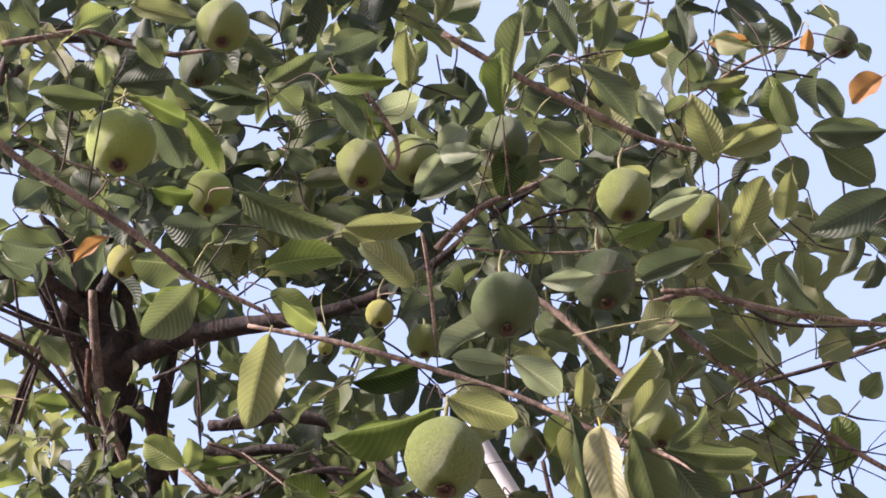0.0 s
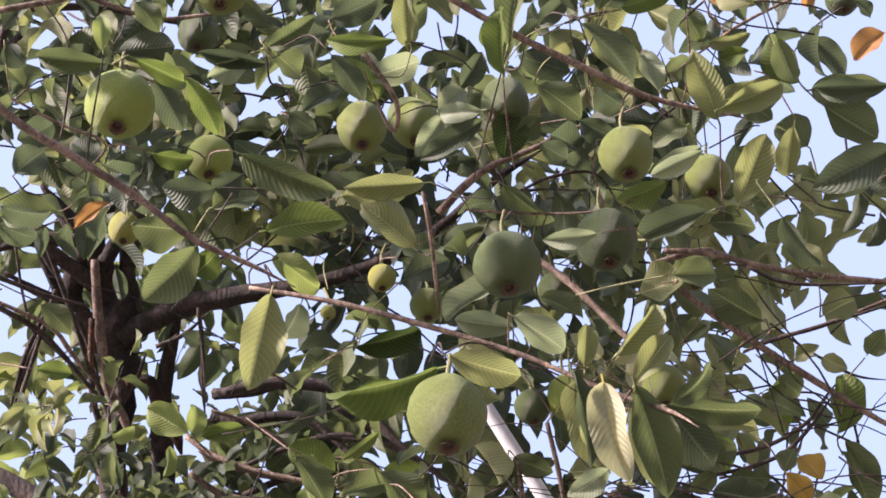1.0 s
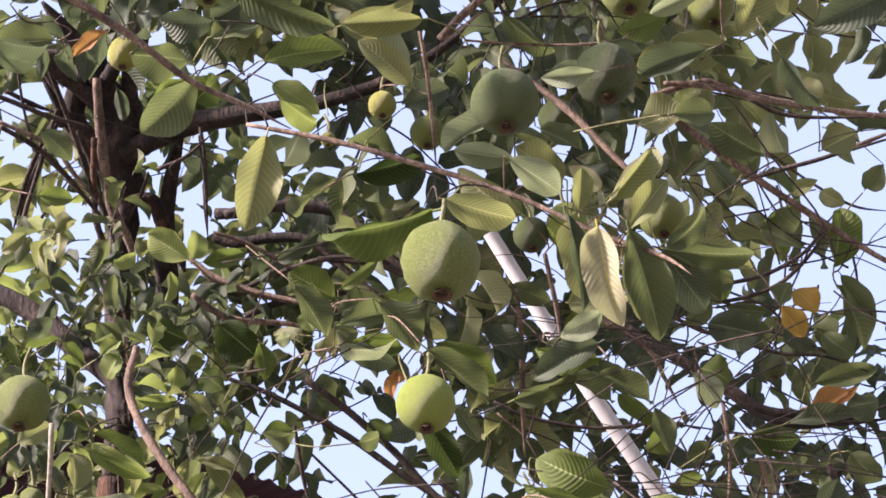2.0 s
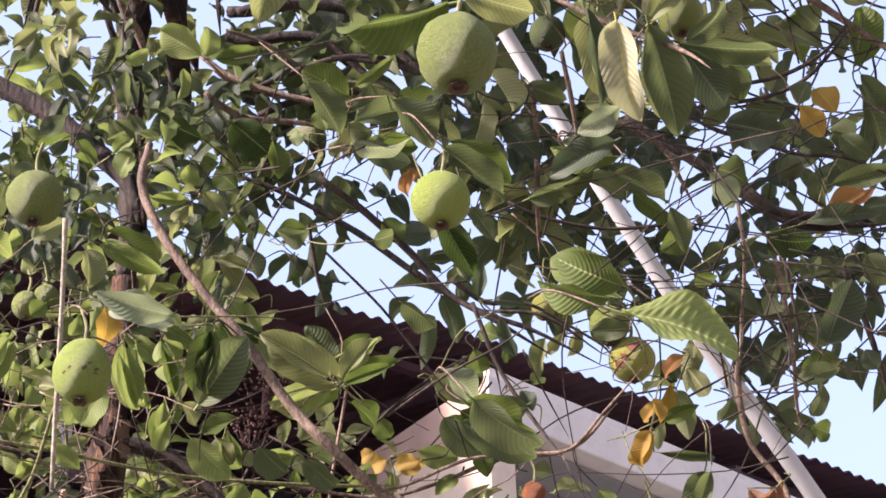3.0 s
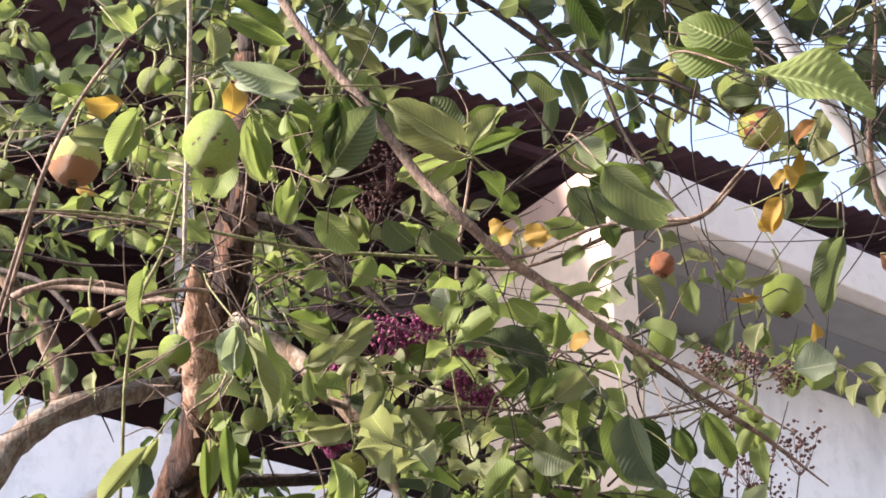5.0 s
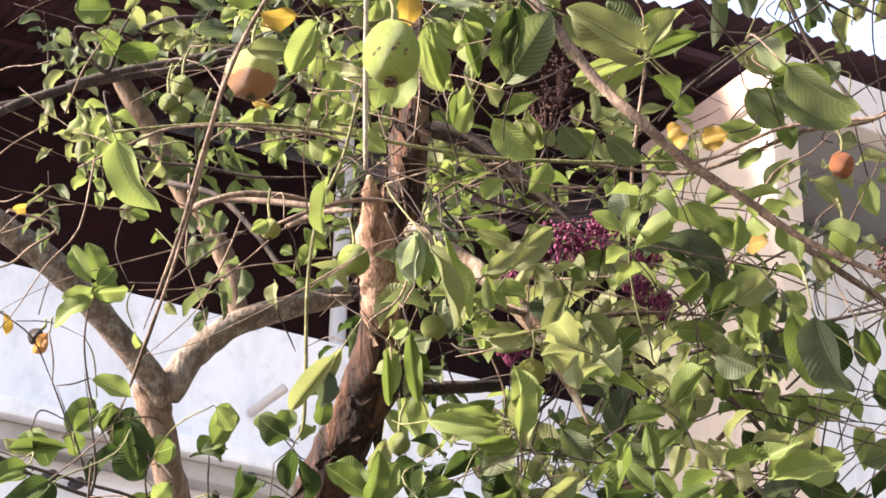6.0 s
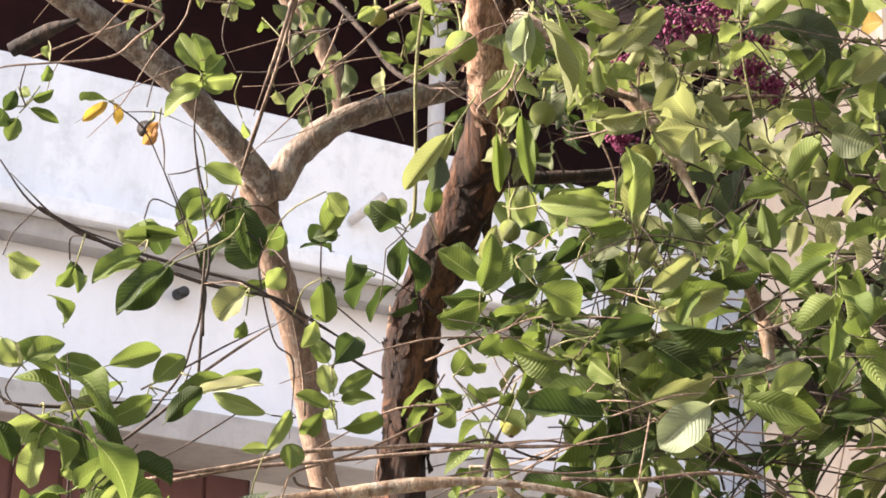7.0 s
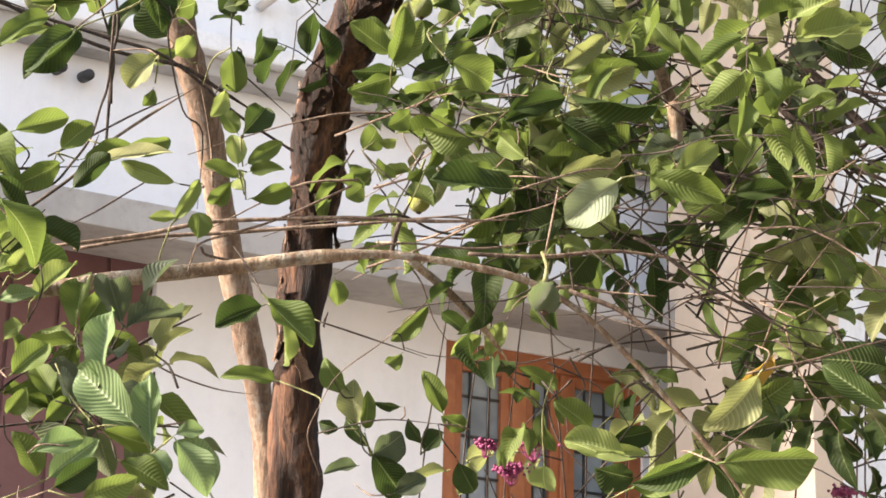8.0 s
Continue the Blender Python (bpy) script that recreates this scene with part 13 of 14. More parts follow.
leaves.clump((0.157, 3.369, 2.863), 0.079, 2, 0.095, 'lush', 'guava', 0.35, None, 1.0, 227)
leaves.clump((0.109, 3.109, 2.618), 0.072, 2, 0.095, 'lush', 'guava', 0.35, None, 1.0, 228)
leaves.clump((0.251, 3.310, 2.988), 0.079, 2, 0.095, 'lush', 'guava', 0.35, None, 1.0, 229)
leaves.clump((0.278, 3.313, 2.862), 0.078, 2, 0.095, 'deep', 'guava', 0.35, None, 1.0, 230)
leaves.clump((0.243, 3.078, 2.642), 0.071, 2, 0.095, 'light', 'guava', 0.35, None, 1.0, 231)
leaves.clump((-0.492, 3.160, 2.735), 0.046, 2, 0.080, 'deep', 'oval', 0.35, None, 1.0, 232)
leaves.clump((-0.455, 3.095, 2.634), 0.045, 2, 0.080, 'lush', 'oval', 0.35, None, 1.0, 233)
leaves.clump((-0.367, 3.174, 2.778), 0.046, 2, 0.080, 'lush', 'oval', 0.35, None, 1.0, 234)
leaves.clump((-0.336, 3.216, 2.630), 0.046, 2, 0.080, 'lush', 'oval', 0.35, None, 1.0, 235)
leaves.clump((0.099, 3.077, 2.251), 0.069, 1, 0.100, 'light', 'guava', 0.35, None, 1.0, 237)
leaves.clump((0.102, 3.172, 2.238), 0.071, 1, 0.100, 'light', 'guava', 0.35, None, 1.0, 238)
leaves.clump((0.229, 3.691, 2.560), 0.084, 1, 0.100, 'deep', 'guava', 0.35, None, 1.0, 239)
leaves.clump((0.232, 3.683, 2.510), 0.083, 1, 0.100, 'light', 'guava', 0.35, None, 1.0, 240)
leaves.clump((0.155, 3.133, 2.196), 0.070, 1, 0.100, 'light', 'guava', 0.35, None, 1.0, 241)
leaves.clump((0.328, 3.256, 2.540), 0.075, 1, 0.100, 'deep', 'guava', 0.35, None, 1.0, 242)
leaves.clump((0.278, 3.256, 2.380), 0.074, 1, 0.100, 'light', 'guava', 0.35, None, 1.0, 243)
leaves.clump((0.314, 3.736, 2.266), 0.083, 1, 0.100, 'light', 'guava', 0.35, None, 1.0, 244)
leaves.clump((0.397, 3.096, 2.476), 0.071, 1, 0.100, 'deep', 'guava', 0.35, None, 1.0, 245)
leaves.clump((0.407, 3.472, 2.354), 0.078, 1, 0.100, 'deep', 'guava', 0.35, None, 1.0, 246)
leaves.clump((0.314, 3.144, 2.223), 0.070, 1, 0.100, 'light', 'guava', 0.35, None, 1.0, 247)
leaves.clump((-0.174, 3.132, 2.288), 0.052, 1, 0.080, 'lush', 'oval', 0.35, None, 1.0, 248)
leaves.clump((-0.178, 3.153, 2.201), 0.053, 1, 0.080, 'deep', 'oval', 0.35, None, 1.0, 249)
leaves.clump((-0.101, 3.441, 2.394), 0.058, 1, 0.080, 'deep', 'oval', 0.35, None, 1.0, 250)
leaves.clump((-0.113, 3.481, 2.198), 0.058, 1, 0.080, 'lush', 'oval', 0.35, None, 1.0, 251)
leaves.clump((0.031, 3.536, 2.187), 0.059, 1, 0.080, 'deep', 'oval', 0.35, None, 1.0, 253)
leaves.clump((-0.962, 2.646, 2.324), 0.039, 2, 0.090, 'lush', 'guava', 0.35, None, 1.0, 254)
leaves.clump((-0.918, 2.555, 2.153), 0.037, 2, 0.090, 'deep', 'guava', 0.35, None, 1.0, 255)
leaves.clump((-0.889, 2.560, 2.072), 0.037, 2, 0.090, 'lush', 'guava', 0.35, None, 1.0, 256)
leaves.clump((-1.266, 3.621, 4.111), 0.088, 2, 0.065, 'light', 'oval', 0.35, None, 1.0, 257)
leaves.clump((-1.237, 3.631, 4.039), 0.088, 2, 0.065, 'green', 'oval', 0.35, None, 1.0, 258)
leaves.clump((-1.309, 3.901, 3.993), 0.092, 2, 0.065, 'fresh', 'oval', 0.35, None, 1.0, 259)
leaves.clump((-0.951, 3.583, 4.090), 0.086, 2, 0.065, 'fresh', 'oval', 0.35, None, 1.0, 260)
leaves.clump((-1.101, 3.634, 3.980), 0.086, 2, 0.065, 'green', 'oval', 0.35, None, 1.0, 261)
leaves.clump((-1.085, 3.675, 3.976), 0.087, 2, 0.065, 'light', 'oval', 0.35, None, 1.0, 262)
leaves.clump((-0.998, 3.808, 4.266), 0.092, 2, 0.065, 'green', 'oval', 0.35, None, 1.0, 263)
leaves.clump((-0.932, 3.855, 4.238), 0.092, 2, 0.065, 'light', 'oval', 0.35, None, 1.0, 264)
leaves.clump((-0.959, 3.734, 3.937), 0.087, 2, 0.065, 'green', 'oval', 0.35, None, 1.0, 265)
leaves.clump((-0.741, 3.407, 3.987), 0.081, 2, 0.065, 'light', 'oval', 0.35, None, 1.0, 266)
leaves.clump((-0.731, 3.827, 4.100), 0.089, 2, 0.065, 'fresh', 'oval', 0.35, None, 1.0, 267)
leaves.clump((-0.582, 3.297, 3.685), 0.076, 2, 0.065, 'light', 'oval', 0.35, None, 1.0, 268)
leaves.clump((-0.874, 2.496, 2.161), 0.037, 1, 0.085, 'lush', 'guava', 0.35, None, 1.0, 269)
leaves.clump((-0.875, 2.530, 2.105), 0.037, 1, 0.085, 'lush', 'guava', 0.35, None, 1.0, 270)
leaves.clump((-0.809, 2.478, 2.005), 0.036, 1, 0.085, 'light', 'guava', 0.35, None, 1.0, 271)
leaves.clump((-0.764, 2.505, 2.168), 0.036, 1, 0.085, 'lush', 'guava', 0.35, None, 1.0, 272)
leaves.clump((-0.749, 2.559, 2.079), 0.037, 1, 0.085, 'light', 'guava', 0.35, None, 1.0, 273)
leaves.clump((-0.726, 2.594, 2.028), 0.037, 1, 0.085, 'fresh', 'guava', 0.35, None, 1.0, 274)
leaves.clump((-0.657, 2.728, 2.199), 0.039, 1, 0.085, 'lush', 'guava', 0.35, None, 1.0, 275)
leaves.clump((-0.614, 2.527, 2.129), 0.036, 1, 0.085, 'light', 'guava', 0.35, None, 1.0, 276)
leaves.clump((-0.628, 2.672, 2.028), 0.038, 1, 0.085, 'light', 'guava', 0.35, None, 1.0, 277)
leaves.clump((-1.243, 2.913, 3.481), 0.050, 1, 0.050, 'light', 'oval', 0.35, None, 1.0, 278)
leaves.clump((-1.269, 2.987, 3.345), 0.050, 1, 0.050, 'fresh', 'oval', 0.35, None, 1.0, 279)
leaves.clump((-1.145, 2.809, 3.453), 0.049, 1, 0.050, 'light', 'oval', 0.35, None, 1.0, 280)
leaves.clump((-1.263, 3.257, 3.540), 0.055, 1, 0.050, 'fresh', 'oval', 0.35, None, 1.0, 281)
leaves.clump((-1.070, 3.184, 3.669), 0.054, 1, 0.050, 'fresh', 'oval', 0.35, None, 1.0, 282)
leaves.clump((-1.041, 3.097, 3.458), 0.051, 1, 0.050, 'lush', 'oval', 0.35, None, 1.0, 283)
leaves.clump((-0.869, 2.817, 3.393), 0.047, 1, 0.050, 'fresh', 'oval', 0.35, None, 1.0, 284)
leaves.clump((-0.930, 3.134, 3.433), 0.051, 1, 0.050, 'light', 'oval', 0.35, None, 1.0, 285)
leaves.clump((-0.459, 3.359, 3.411), 0.063, 1, 0.070, 'lush', 'oval', 0.35, None, 1.0, 286)
leaves.clump((-0.445, 3.457, 3.321), 0.064, 1, 0.070, 'deep', 'oval', 0.35, None, 1.0, 287)
leaves.clump((-0.425, 3.382, 3.050), 0.061, 1, 0.070, 'deep', 'oval', 0.35, None, 1.0, 288)
leaves.clump((-0.313, 3.077, 3.246), 0.058, 1, 0.070, 'deep', 'oval', 0.35, None, 1.0, 289)
leaves.clump((-0.407, 3.583, 3.403), 0.066, 1, 0.070, 'deep', 'oval', 0.35, None, 1.0, 290)
leaves.clump((-0.396, 3.463, 3.169), 0.063, 1, 0.070, 'deep', 'oval', 0.35, None, 1.0, 291)
leaves.clump((-0.264, 3.148, 3.292), 0.059, 1, 0.070, 'lush', 'oval', 0.35, None, 1.0, 292)
leaves.clump((-0.290, 3.335, 3.179), 0.061, 1, 0.070, 'deep', 'oval', 0.35, None, 1.0, 293)
leaves.clump((-0.293, 3.413, 3.082), 0.061, 1, 0.070, 'deep', 'oval', 0.35, None, 1.0, 294)
leaves.tangle((-1.097, 2.962, 3.433), 0.170, 12, 0.360, 0.0024, TWIG, 295, 0.50)
leaves.tangle((-0.030, 3.158, 2.382), 0.151, 9, 0.260, 0.0022, TWIG_DARK, 296, 0.30)
leaves.clump((0.106, 3.629, 2.764), 0.073, 2, 0.085, 'lush', 'guava', 0.35, None, 1.0, 298)
leaves.clump((0.260, 3.832, 2.680), 0.077, 2, 0.085, 'deep', 'guava', 0.35, None, 1.0, 300)
leaves.clump((0.197, 3.328, 2.390), 0.066, 2, 0.085, 'lush', 'guava', 0.35, None, 1.0, 301)
leaves.clump((0.231, 3.394, 2.555), 0.068, 2, 0.085, 'lush', 'guava', 0.35, None, 1.0, 302)
leaves.clump((0.224, 3.347, 2.381), 0.066, 2, 0.085, 'deep', 'guava', 0.35, None, 1.0, 303)
leaves.clump((0.360, 3.181, 2.576), 0.064, 2, 0.085, 'lush', 'guava', 0.35, None, 1.0, 304)
leaves.clump((0.362, 3.333, 2.397), 0.066, 2, 0.085, 'deep', 'guava', 0.35, None, 1.0, 305)
leaves.clump((-0.269, 3.323, 2.833), 0.058, 1, 0.080, 'lush', 'guava', 0.35, None, 1.0, 306)
leaves.clump((-0.182, 3.267, 2.643), 0.056, 1, 0.080, 'lush', 'guava', 0.35, None, 1.0, 307)
leaves.clump((-0.080, 3.767, 3.061), 0.067, 1, 0.080, 'deep', 'guava', 0.35, None, 1.0, 308)
leaves.clump((-0.188, 3.776, 2.912), 0.066, 1, 0.080, 'deep', 'guava', 0.35, None, 1.0, 309)
leaves.clump((-0.015, 3.197, 2.720), 0.056, 1, 0.080, 'deep', 'guava', 0.35, None, 1.0, 310)
leaves.clump((-0.036, 3.165, 2.705), 0.055, 1, 0.080, 'lush', 'guava', 0.35, None, 1.0, 311)
leaves.clump((0.164, 3.368, 2.806), 0.059, 1, 0.080, 'lush', 'guava', 0.35, None, 1.0, 312)
leaves.clump((0.086, 3.580, 2.766), 0.062, 1, 0.080, 'lush', 'guava', 0.35, None, 1.0, 313)
leaves.clump((0.228, 3.284, 2.309), 0.055, 2, 0.090, 'lush', 'guava', 0.35, None, 1.0, 314)
leaves.clump((0.299, 3.535, 2.229), 0.059, 2, 0.090, 'deep', 'guava', 0.35, None, 1.0, 315)
leaves.clump((0.391, 3.157, 2.302), 0.053, 2, 0.090, 'lush', 'guava', 0.35, None, 1.0, 316)
leaves.clump((0.331, 3.069, 2.145), 0.051, 2, 0.090, 'deep', 'guava', 0.35, None, 1.0, 317)
leaves.tangle((-0.032, 3.103, 2.409), 0.166, 16, 0.260, 0.0018, TWIG_DARK, 318, 0.35)
leaves.tangle((0.233, 3.207, 2.696), 0.140, 16, 0.340, 0.0028, TWIG_DARK, 319, 0.50)
leaves.tangle((0.337, 2.376, 4.286), 0.250, 10, 0.380, 0.0020, TWIG_DARK, 320, 0.50)
leaves.tangle((0.757, 2.438, 4.000), 0.243, 12, 0.450, 0.0024, TWIG_DARK, 322, 0.50)
leaves.tangle((0.598, 2.839, 3.770), 0.330, 20, 0.520, 0.0024, TWIG_DARK, 323, 0.50)
leaves.tangle((-0.342, 2.953, 3.661), 0.300, 10, 0.450, 0.0024, TWIG_DARK, 324, 0.50)
leaves.tangle((-0.674, 3.333, 3.579), 0.271, 15, 0.450, 0.0024, TWIG, 325, 0.50)
leaves.tangle((-0.242, 3.336, 3.477), 0.169, 18, 0.380, 0.0024, TWIG_DARK, 326, 0.50)
leaves.tangle((0.238, 3.184, 3.112), 0.292, 14, 0.450, 0.0024, TWIG, 327, 0.50)
leaves.tangle((0.035, 3.327, 3.098), 0.300, 26, 0.520, 0.0028, TWIG_DARK, 328, 0.50)
leaves.tangle((-0.369, 3.107, 2.519), 0.178, 13, 0.450, 0.0024, TWIG, 329, 0.12)
leaves.tangle((0.082, 3.333, 2.503), 0.236, 22, 0.450, 0.0024, TWIG_DARK, 330, 0.50)

# Leaves behind coloured darker for shade, and low ones brighter for sun.
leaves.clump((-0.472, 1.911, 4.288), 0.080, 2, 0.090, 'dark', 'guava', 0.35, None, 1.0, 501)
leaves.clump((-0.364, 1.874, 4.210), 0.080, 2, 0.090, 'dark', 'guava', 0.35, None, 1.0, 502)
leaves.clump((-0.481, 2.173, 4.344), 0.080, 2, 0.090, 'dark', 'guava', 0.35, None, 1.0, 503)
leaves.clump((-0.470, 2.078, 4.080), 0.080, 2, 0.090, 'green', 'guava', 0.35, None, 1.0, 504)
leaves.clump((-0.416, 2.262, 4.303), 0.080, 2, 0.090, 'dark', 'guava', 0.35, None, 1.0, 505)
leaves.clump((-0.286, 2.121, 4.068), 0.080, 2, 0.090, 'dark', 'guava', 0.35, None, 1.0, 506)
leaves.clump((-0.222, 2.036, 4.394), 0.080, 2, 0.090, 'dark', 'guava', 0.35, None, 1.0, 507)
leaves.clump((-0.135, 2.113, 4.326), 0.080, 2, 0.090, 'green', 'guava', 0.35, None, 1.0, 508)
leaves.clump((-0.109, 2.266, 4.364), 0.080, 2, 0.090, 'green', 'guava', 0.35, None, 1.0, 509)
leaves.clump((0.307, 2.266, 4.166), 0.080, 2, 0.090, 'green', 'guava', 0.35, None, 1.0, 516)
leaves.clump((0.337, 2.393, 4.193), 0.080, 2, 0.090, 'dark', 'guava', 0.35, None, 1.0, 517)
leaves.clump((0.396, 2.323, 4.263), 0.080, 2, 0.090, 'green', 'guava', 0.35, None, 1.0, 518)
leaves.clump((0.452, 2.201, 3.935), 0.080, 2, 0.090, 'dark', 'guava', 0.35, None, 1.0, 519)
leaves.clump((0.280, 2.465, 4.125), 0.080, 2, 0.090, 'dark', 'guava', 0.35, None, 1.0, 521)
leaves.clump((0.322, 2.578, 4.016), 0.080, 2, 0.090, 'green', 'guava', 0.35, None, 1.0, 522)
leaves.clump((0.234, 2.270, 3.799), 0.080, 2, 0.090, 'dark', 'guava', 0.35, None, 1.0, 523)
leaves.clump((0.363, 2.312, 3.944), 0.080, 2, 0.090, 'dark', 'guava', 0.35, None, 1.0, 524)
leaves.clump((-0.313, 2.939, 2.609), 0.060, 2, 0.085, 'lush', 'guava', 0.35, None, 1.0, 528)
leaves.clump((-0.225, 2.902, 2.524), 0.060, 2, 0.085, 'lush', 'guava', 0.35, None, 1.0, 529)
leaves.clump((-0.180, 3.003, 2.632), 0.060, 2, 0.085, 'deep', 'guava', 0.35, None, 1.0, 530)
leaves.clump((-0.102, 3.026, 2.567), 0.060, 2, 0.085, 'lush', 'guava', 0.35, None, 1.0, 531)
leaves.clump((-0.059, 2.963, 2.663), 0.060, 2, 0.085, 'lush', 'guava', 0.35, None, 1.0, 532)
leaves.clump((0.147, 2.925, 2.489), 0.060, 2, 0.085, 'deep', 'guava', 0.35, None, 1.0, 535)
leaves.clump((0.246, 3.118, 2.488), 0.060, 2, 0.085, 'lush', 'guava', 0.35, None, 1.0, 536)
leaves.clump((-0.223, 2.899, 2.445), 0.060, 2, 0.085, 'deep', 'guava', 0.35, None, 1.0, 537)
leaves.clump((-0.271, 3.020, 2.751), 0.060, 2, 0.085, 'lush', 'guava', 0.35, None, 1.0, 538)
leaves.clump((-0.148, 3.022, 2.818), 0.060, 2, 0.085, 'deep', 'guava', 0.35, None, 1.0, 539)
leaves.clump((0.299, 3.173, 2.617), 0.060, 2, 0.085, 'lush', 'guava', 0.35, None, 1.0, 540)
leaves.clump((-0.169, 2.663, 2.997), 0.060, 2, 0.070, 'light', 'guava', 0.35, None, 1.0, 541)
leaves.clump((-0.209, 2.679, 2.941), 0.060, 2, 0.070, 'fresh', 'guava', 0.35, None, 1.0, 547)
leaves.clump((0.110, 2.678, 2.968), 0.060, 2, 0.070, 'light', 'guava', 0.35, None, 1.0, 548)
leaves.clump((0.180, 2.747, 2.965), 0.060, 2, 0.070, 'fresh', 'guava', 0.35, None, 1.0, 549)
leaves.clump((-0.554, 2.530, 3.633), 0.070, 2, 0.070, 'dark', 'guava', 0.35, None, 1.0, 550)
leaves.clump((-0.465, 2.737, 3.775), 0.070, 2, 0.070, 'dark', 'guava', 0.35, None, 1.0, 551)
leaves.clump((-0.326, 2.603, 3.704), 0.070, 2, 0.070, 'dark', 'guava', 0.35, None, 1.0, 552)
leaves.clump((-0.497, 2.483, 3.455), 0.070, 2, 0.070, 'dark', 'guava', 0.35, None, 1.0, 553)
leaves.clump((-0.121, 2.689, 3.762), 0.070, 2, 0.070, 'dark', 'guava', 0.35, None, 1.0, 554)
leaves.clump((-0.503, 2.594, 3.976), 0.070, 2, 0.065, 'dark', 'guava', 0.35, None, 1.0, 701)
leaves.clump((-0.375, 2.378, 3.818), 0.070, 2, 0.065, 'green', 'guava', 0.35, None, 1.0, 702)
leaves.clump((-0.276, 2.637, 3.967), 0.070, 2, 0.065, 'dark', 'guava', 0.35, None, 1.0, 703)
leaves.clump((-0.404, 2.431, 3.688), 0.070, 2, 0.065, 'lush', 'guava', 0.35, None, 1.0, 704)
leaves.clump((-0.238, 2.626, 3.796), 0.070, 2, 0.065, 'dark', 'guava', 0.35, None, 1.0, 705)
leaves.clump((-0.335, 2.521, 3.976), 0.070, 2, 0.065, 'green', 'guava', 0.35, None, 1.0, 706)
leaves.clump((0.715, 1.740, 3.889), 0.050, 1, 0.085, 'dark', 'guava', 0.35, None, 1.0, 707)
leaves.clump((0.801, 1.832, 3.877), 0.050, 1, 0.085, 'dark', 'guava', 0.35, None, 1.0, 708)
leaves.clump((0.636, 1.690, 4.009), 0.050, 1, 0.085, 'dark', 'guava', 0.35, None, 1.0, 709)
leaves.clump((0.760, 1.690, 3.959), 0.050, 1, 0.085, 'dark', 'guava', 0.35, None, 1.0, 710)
leaves.clump((0.012, 2.741, 3.038), 0.050, 1, 0.075, 'fresh', 'guava', 0.35, None, 1.0, 711)
leaves.clump((0.111, 2.657, 3.050), 0.050, 1, 0.075, 'fresh', 'guava', 0.35, None, 1.0, 712)
leaves.clump((0.175, 2.653, 2.955), 0.050, 1, 0.075, 'fresh', 'guava', 0.35, None, 1.0, 713)
leaves.clump((0.061, 2.684, 2.916), 0.050, 1, 0.075, 'fresh', 'guava', 0.35, None, 1.0, 714)
leaves.clump((0.045, 2.496, 2.755), 0.060, 2, 0.066, 'lush', 'guava', 0.35, None, 1.0, 901)
leaves.clump((0.076, 2.268, 2.507), 0.060, 2, 0.066, 'lush', 'guava', 0.35, None, 1.0, 907)
leaves.clump((0.018, 2.327, 2.574), 0.060, 2, 0.066, 'green', 'guava', 0.35, None, 1.0, 908)
leaves.clump((0.105, 2.748, 2.614), 0.060, 2, 0.066, 'lush', 'guava', 0.35, None, 1.0, 910)
leaves.clump((0.045, 2.540, 2.522), 0.060, 2, 0.066, 'lush', 'guava', 0.35, None, 1.0, 913)

# Fine bare twigs between the leaves.
leaves.tangle((0.553, 2.214, 3.411), 0.170, 14, 0.420, 0.0017, TWIG_DARK, 601, 0.45)
leaves.tangle((0.669, 2.262, 3.308), 0.170, 14, 0.420, 0.0017, TWIG_DARK, 602, 0.45)
leaves.tangle((0.420, 2.261, 3.385), 0.170, 12, 0.420, 0.0016, TWIG_DARK, 603, 0.45)
leaves.tangle((0.704, 2.044, 3.405), 0.170, 12, 0.420, 0.0017, TWIG_DARK, 604, 0.45)
leaves.tangle((0.592, 2.344, 3.220), 0.170, 10, 0.420, 0.0016, TWIG_DARK, 605, 0.45)
leaves.tangle((0.034, 2.239, 3.456), 0.170, 10, 0.420, 0.0016, TWIG_DARK, 606, 0.45)
leaves.tangle((-0.019, 2.844, 2.403), 0.170, 12, 0.420, 0.0018, TWIG_DARK, 607, 0.45)
leaves.tangle((0.100, 2.851, 2.364), 0.170, 14, 0.420, 0.0018, TWIG, 608, 0.45)
leaves.tangle((0.202, 2.871, 2.601), 0.170, 14, 0.420, 0.0020, TWIG_DARK, 609, 0.45)
leaves.tangle((0.059, 2.820, 2.298), 0.170, 8, 0.420, 0.0016, TWIG_DARK, 610, 0.45)
leaves.tangle((0.142, 2.774, 2.826), 0.170, 12, 0.420, 0.0020, TWIG_DARK, 611, 0.45)
leaves.tangle((0.095, 2.850, 2.646), 0.170, 12, 0.420, 0.0020, TWIG_DARK, 612, 0.45)
leaves.tangle((-0.575, 2.550, 3.141), 0.170, 12, 0.420, 0.0016, TWIG, 613, 0.45)
leaves.tangle((-0.288, 2.678, 3.197), 0.170, 10, 0.420, 0.0018, TWIG, 614, 0.45)

# Leaves at the tips of the upper boughs.
leaves.single((-0.254, 1.515, 3.572), (-0.340, 1.515, 3.584), (0.06, -0.54, -0.84), 0.036, 'green', 'guava', 0)
leaves.single((-0.252, 1.473, 3.541), (-0.256, 1.452, 3.587), (0.07, -0.51, -0.86), 0.025, 'fresh', 'guava', 1)
leaves.single((0.099, 1.554, 3.682), (0.005, 1.582, 3.709), (-0.23, -0.40, -0.89), 0.029, 'lush', 'guava', 1)
leaves.single((0.114, 1.559, 3.678), (0.108, 1.484, 3.696), (-0.25, -0.64, -0.73), 0.035, 'light', 'guava', 0)
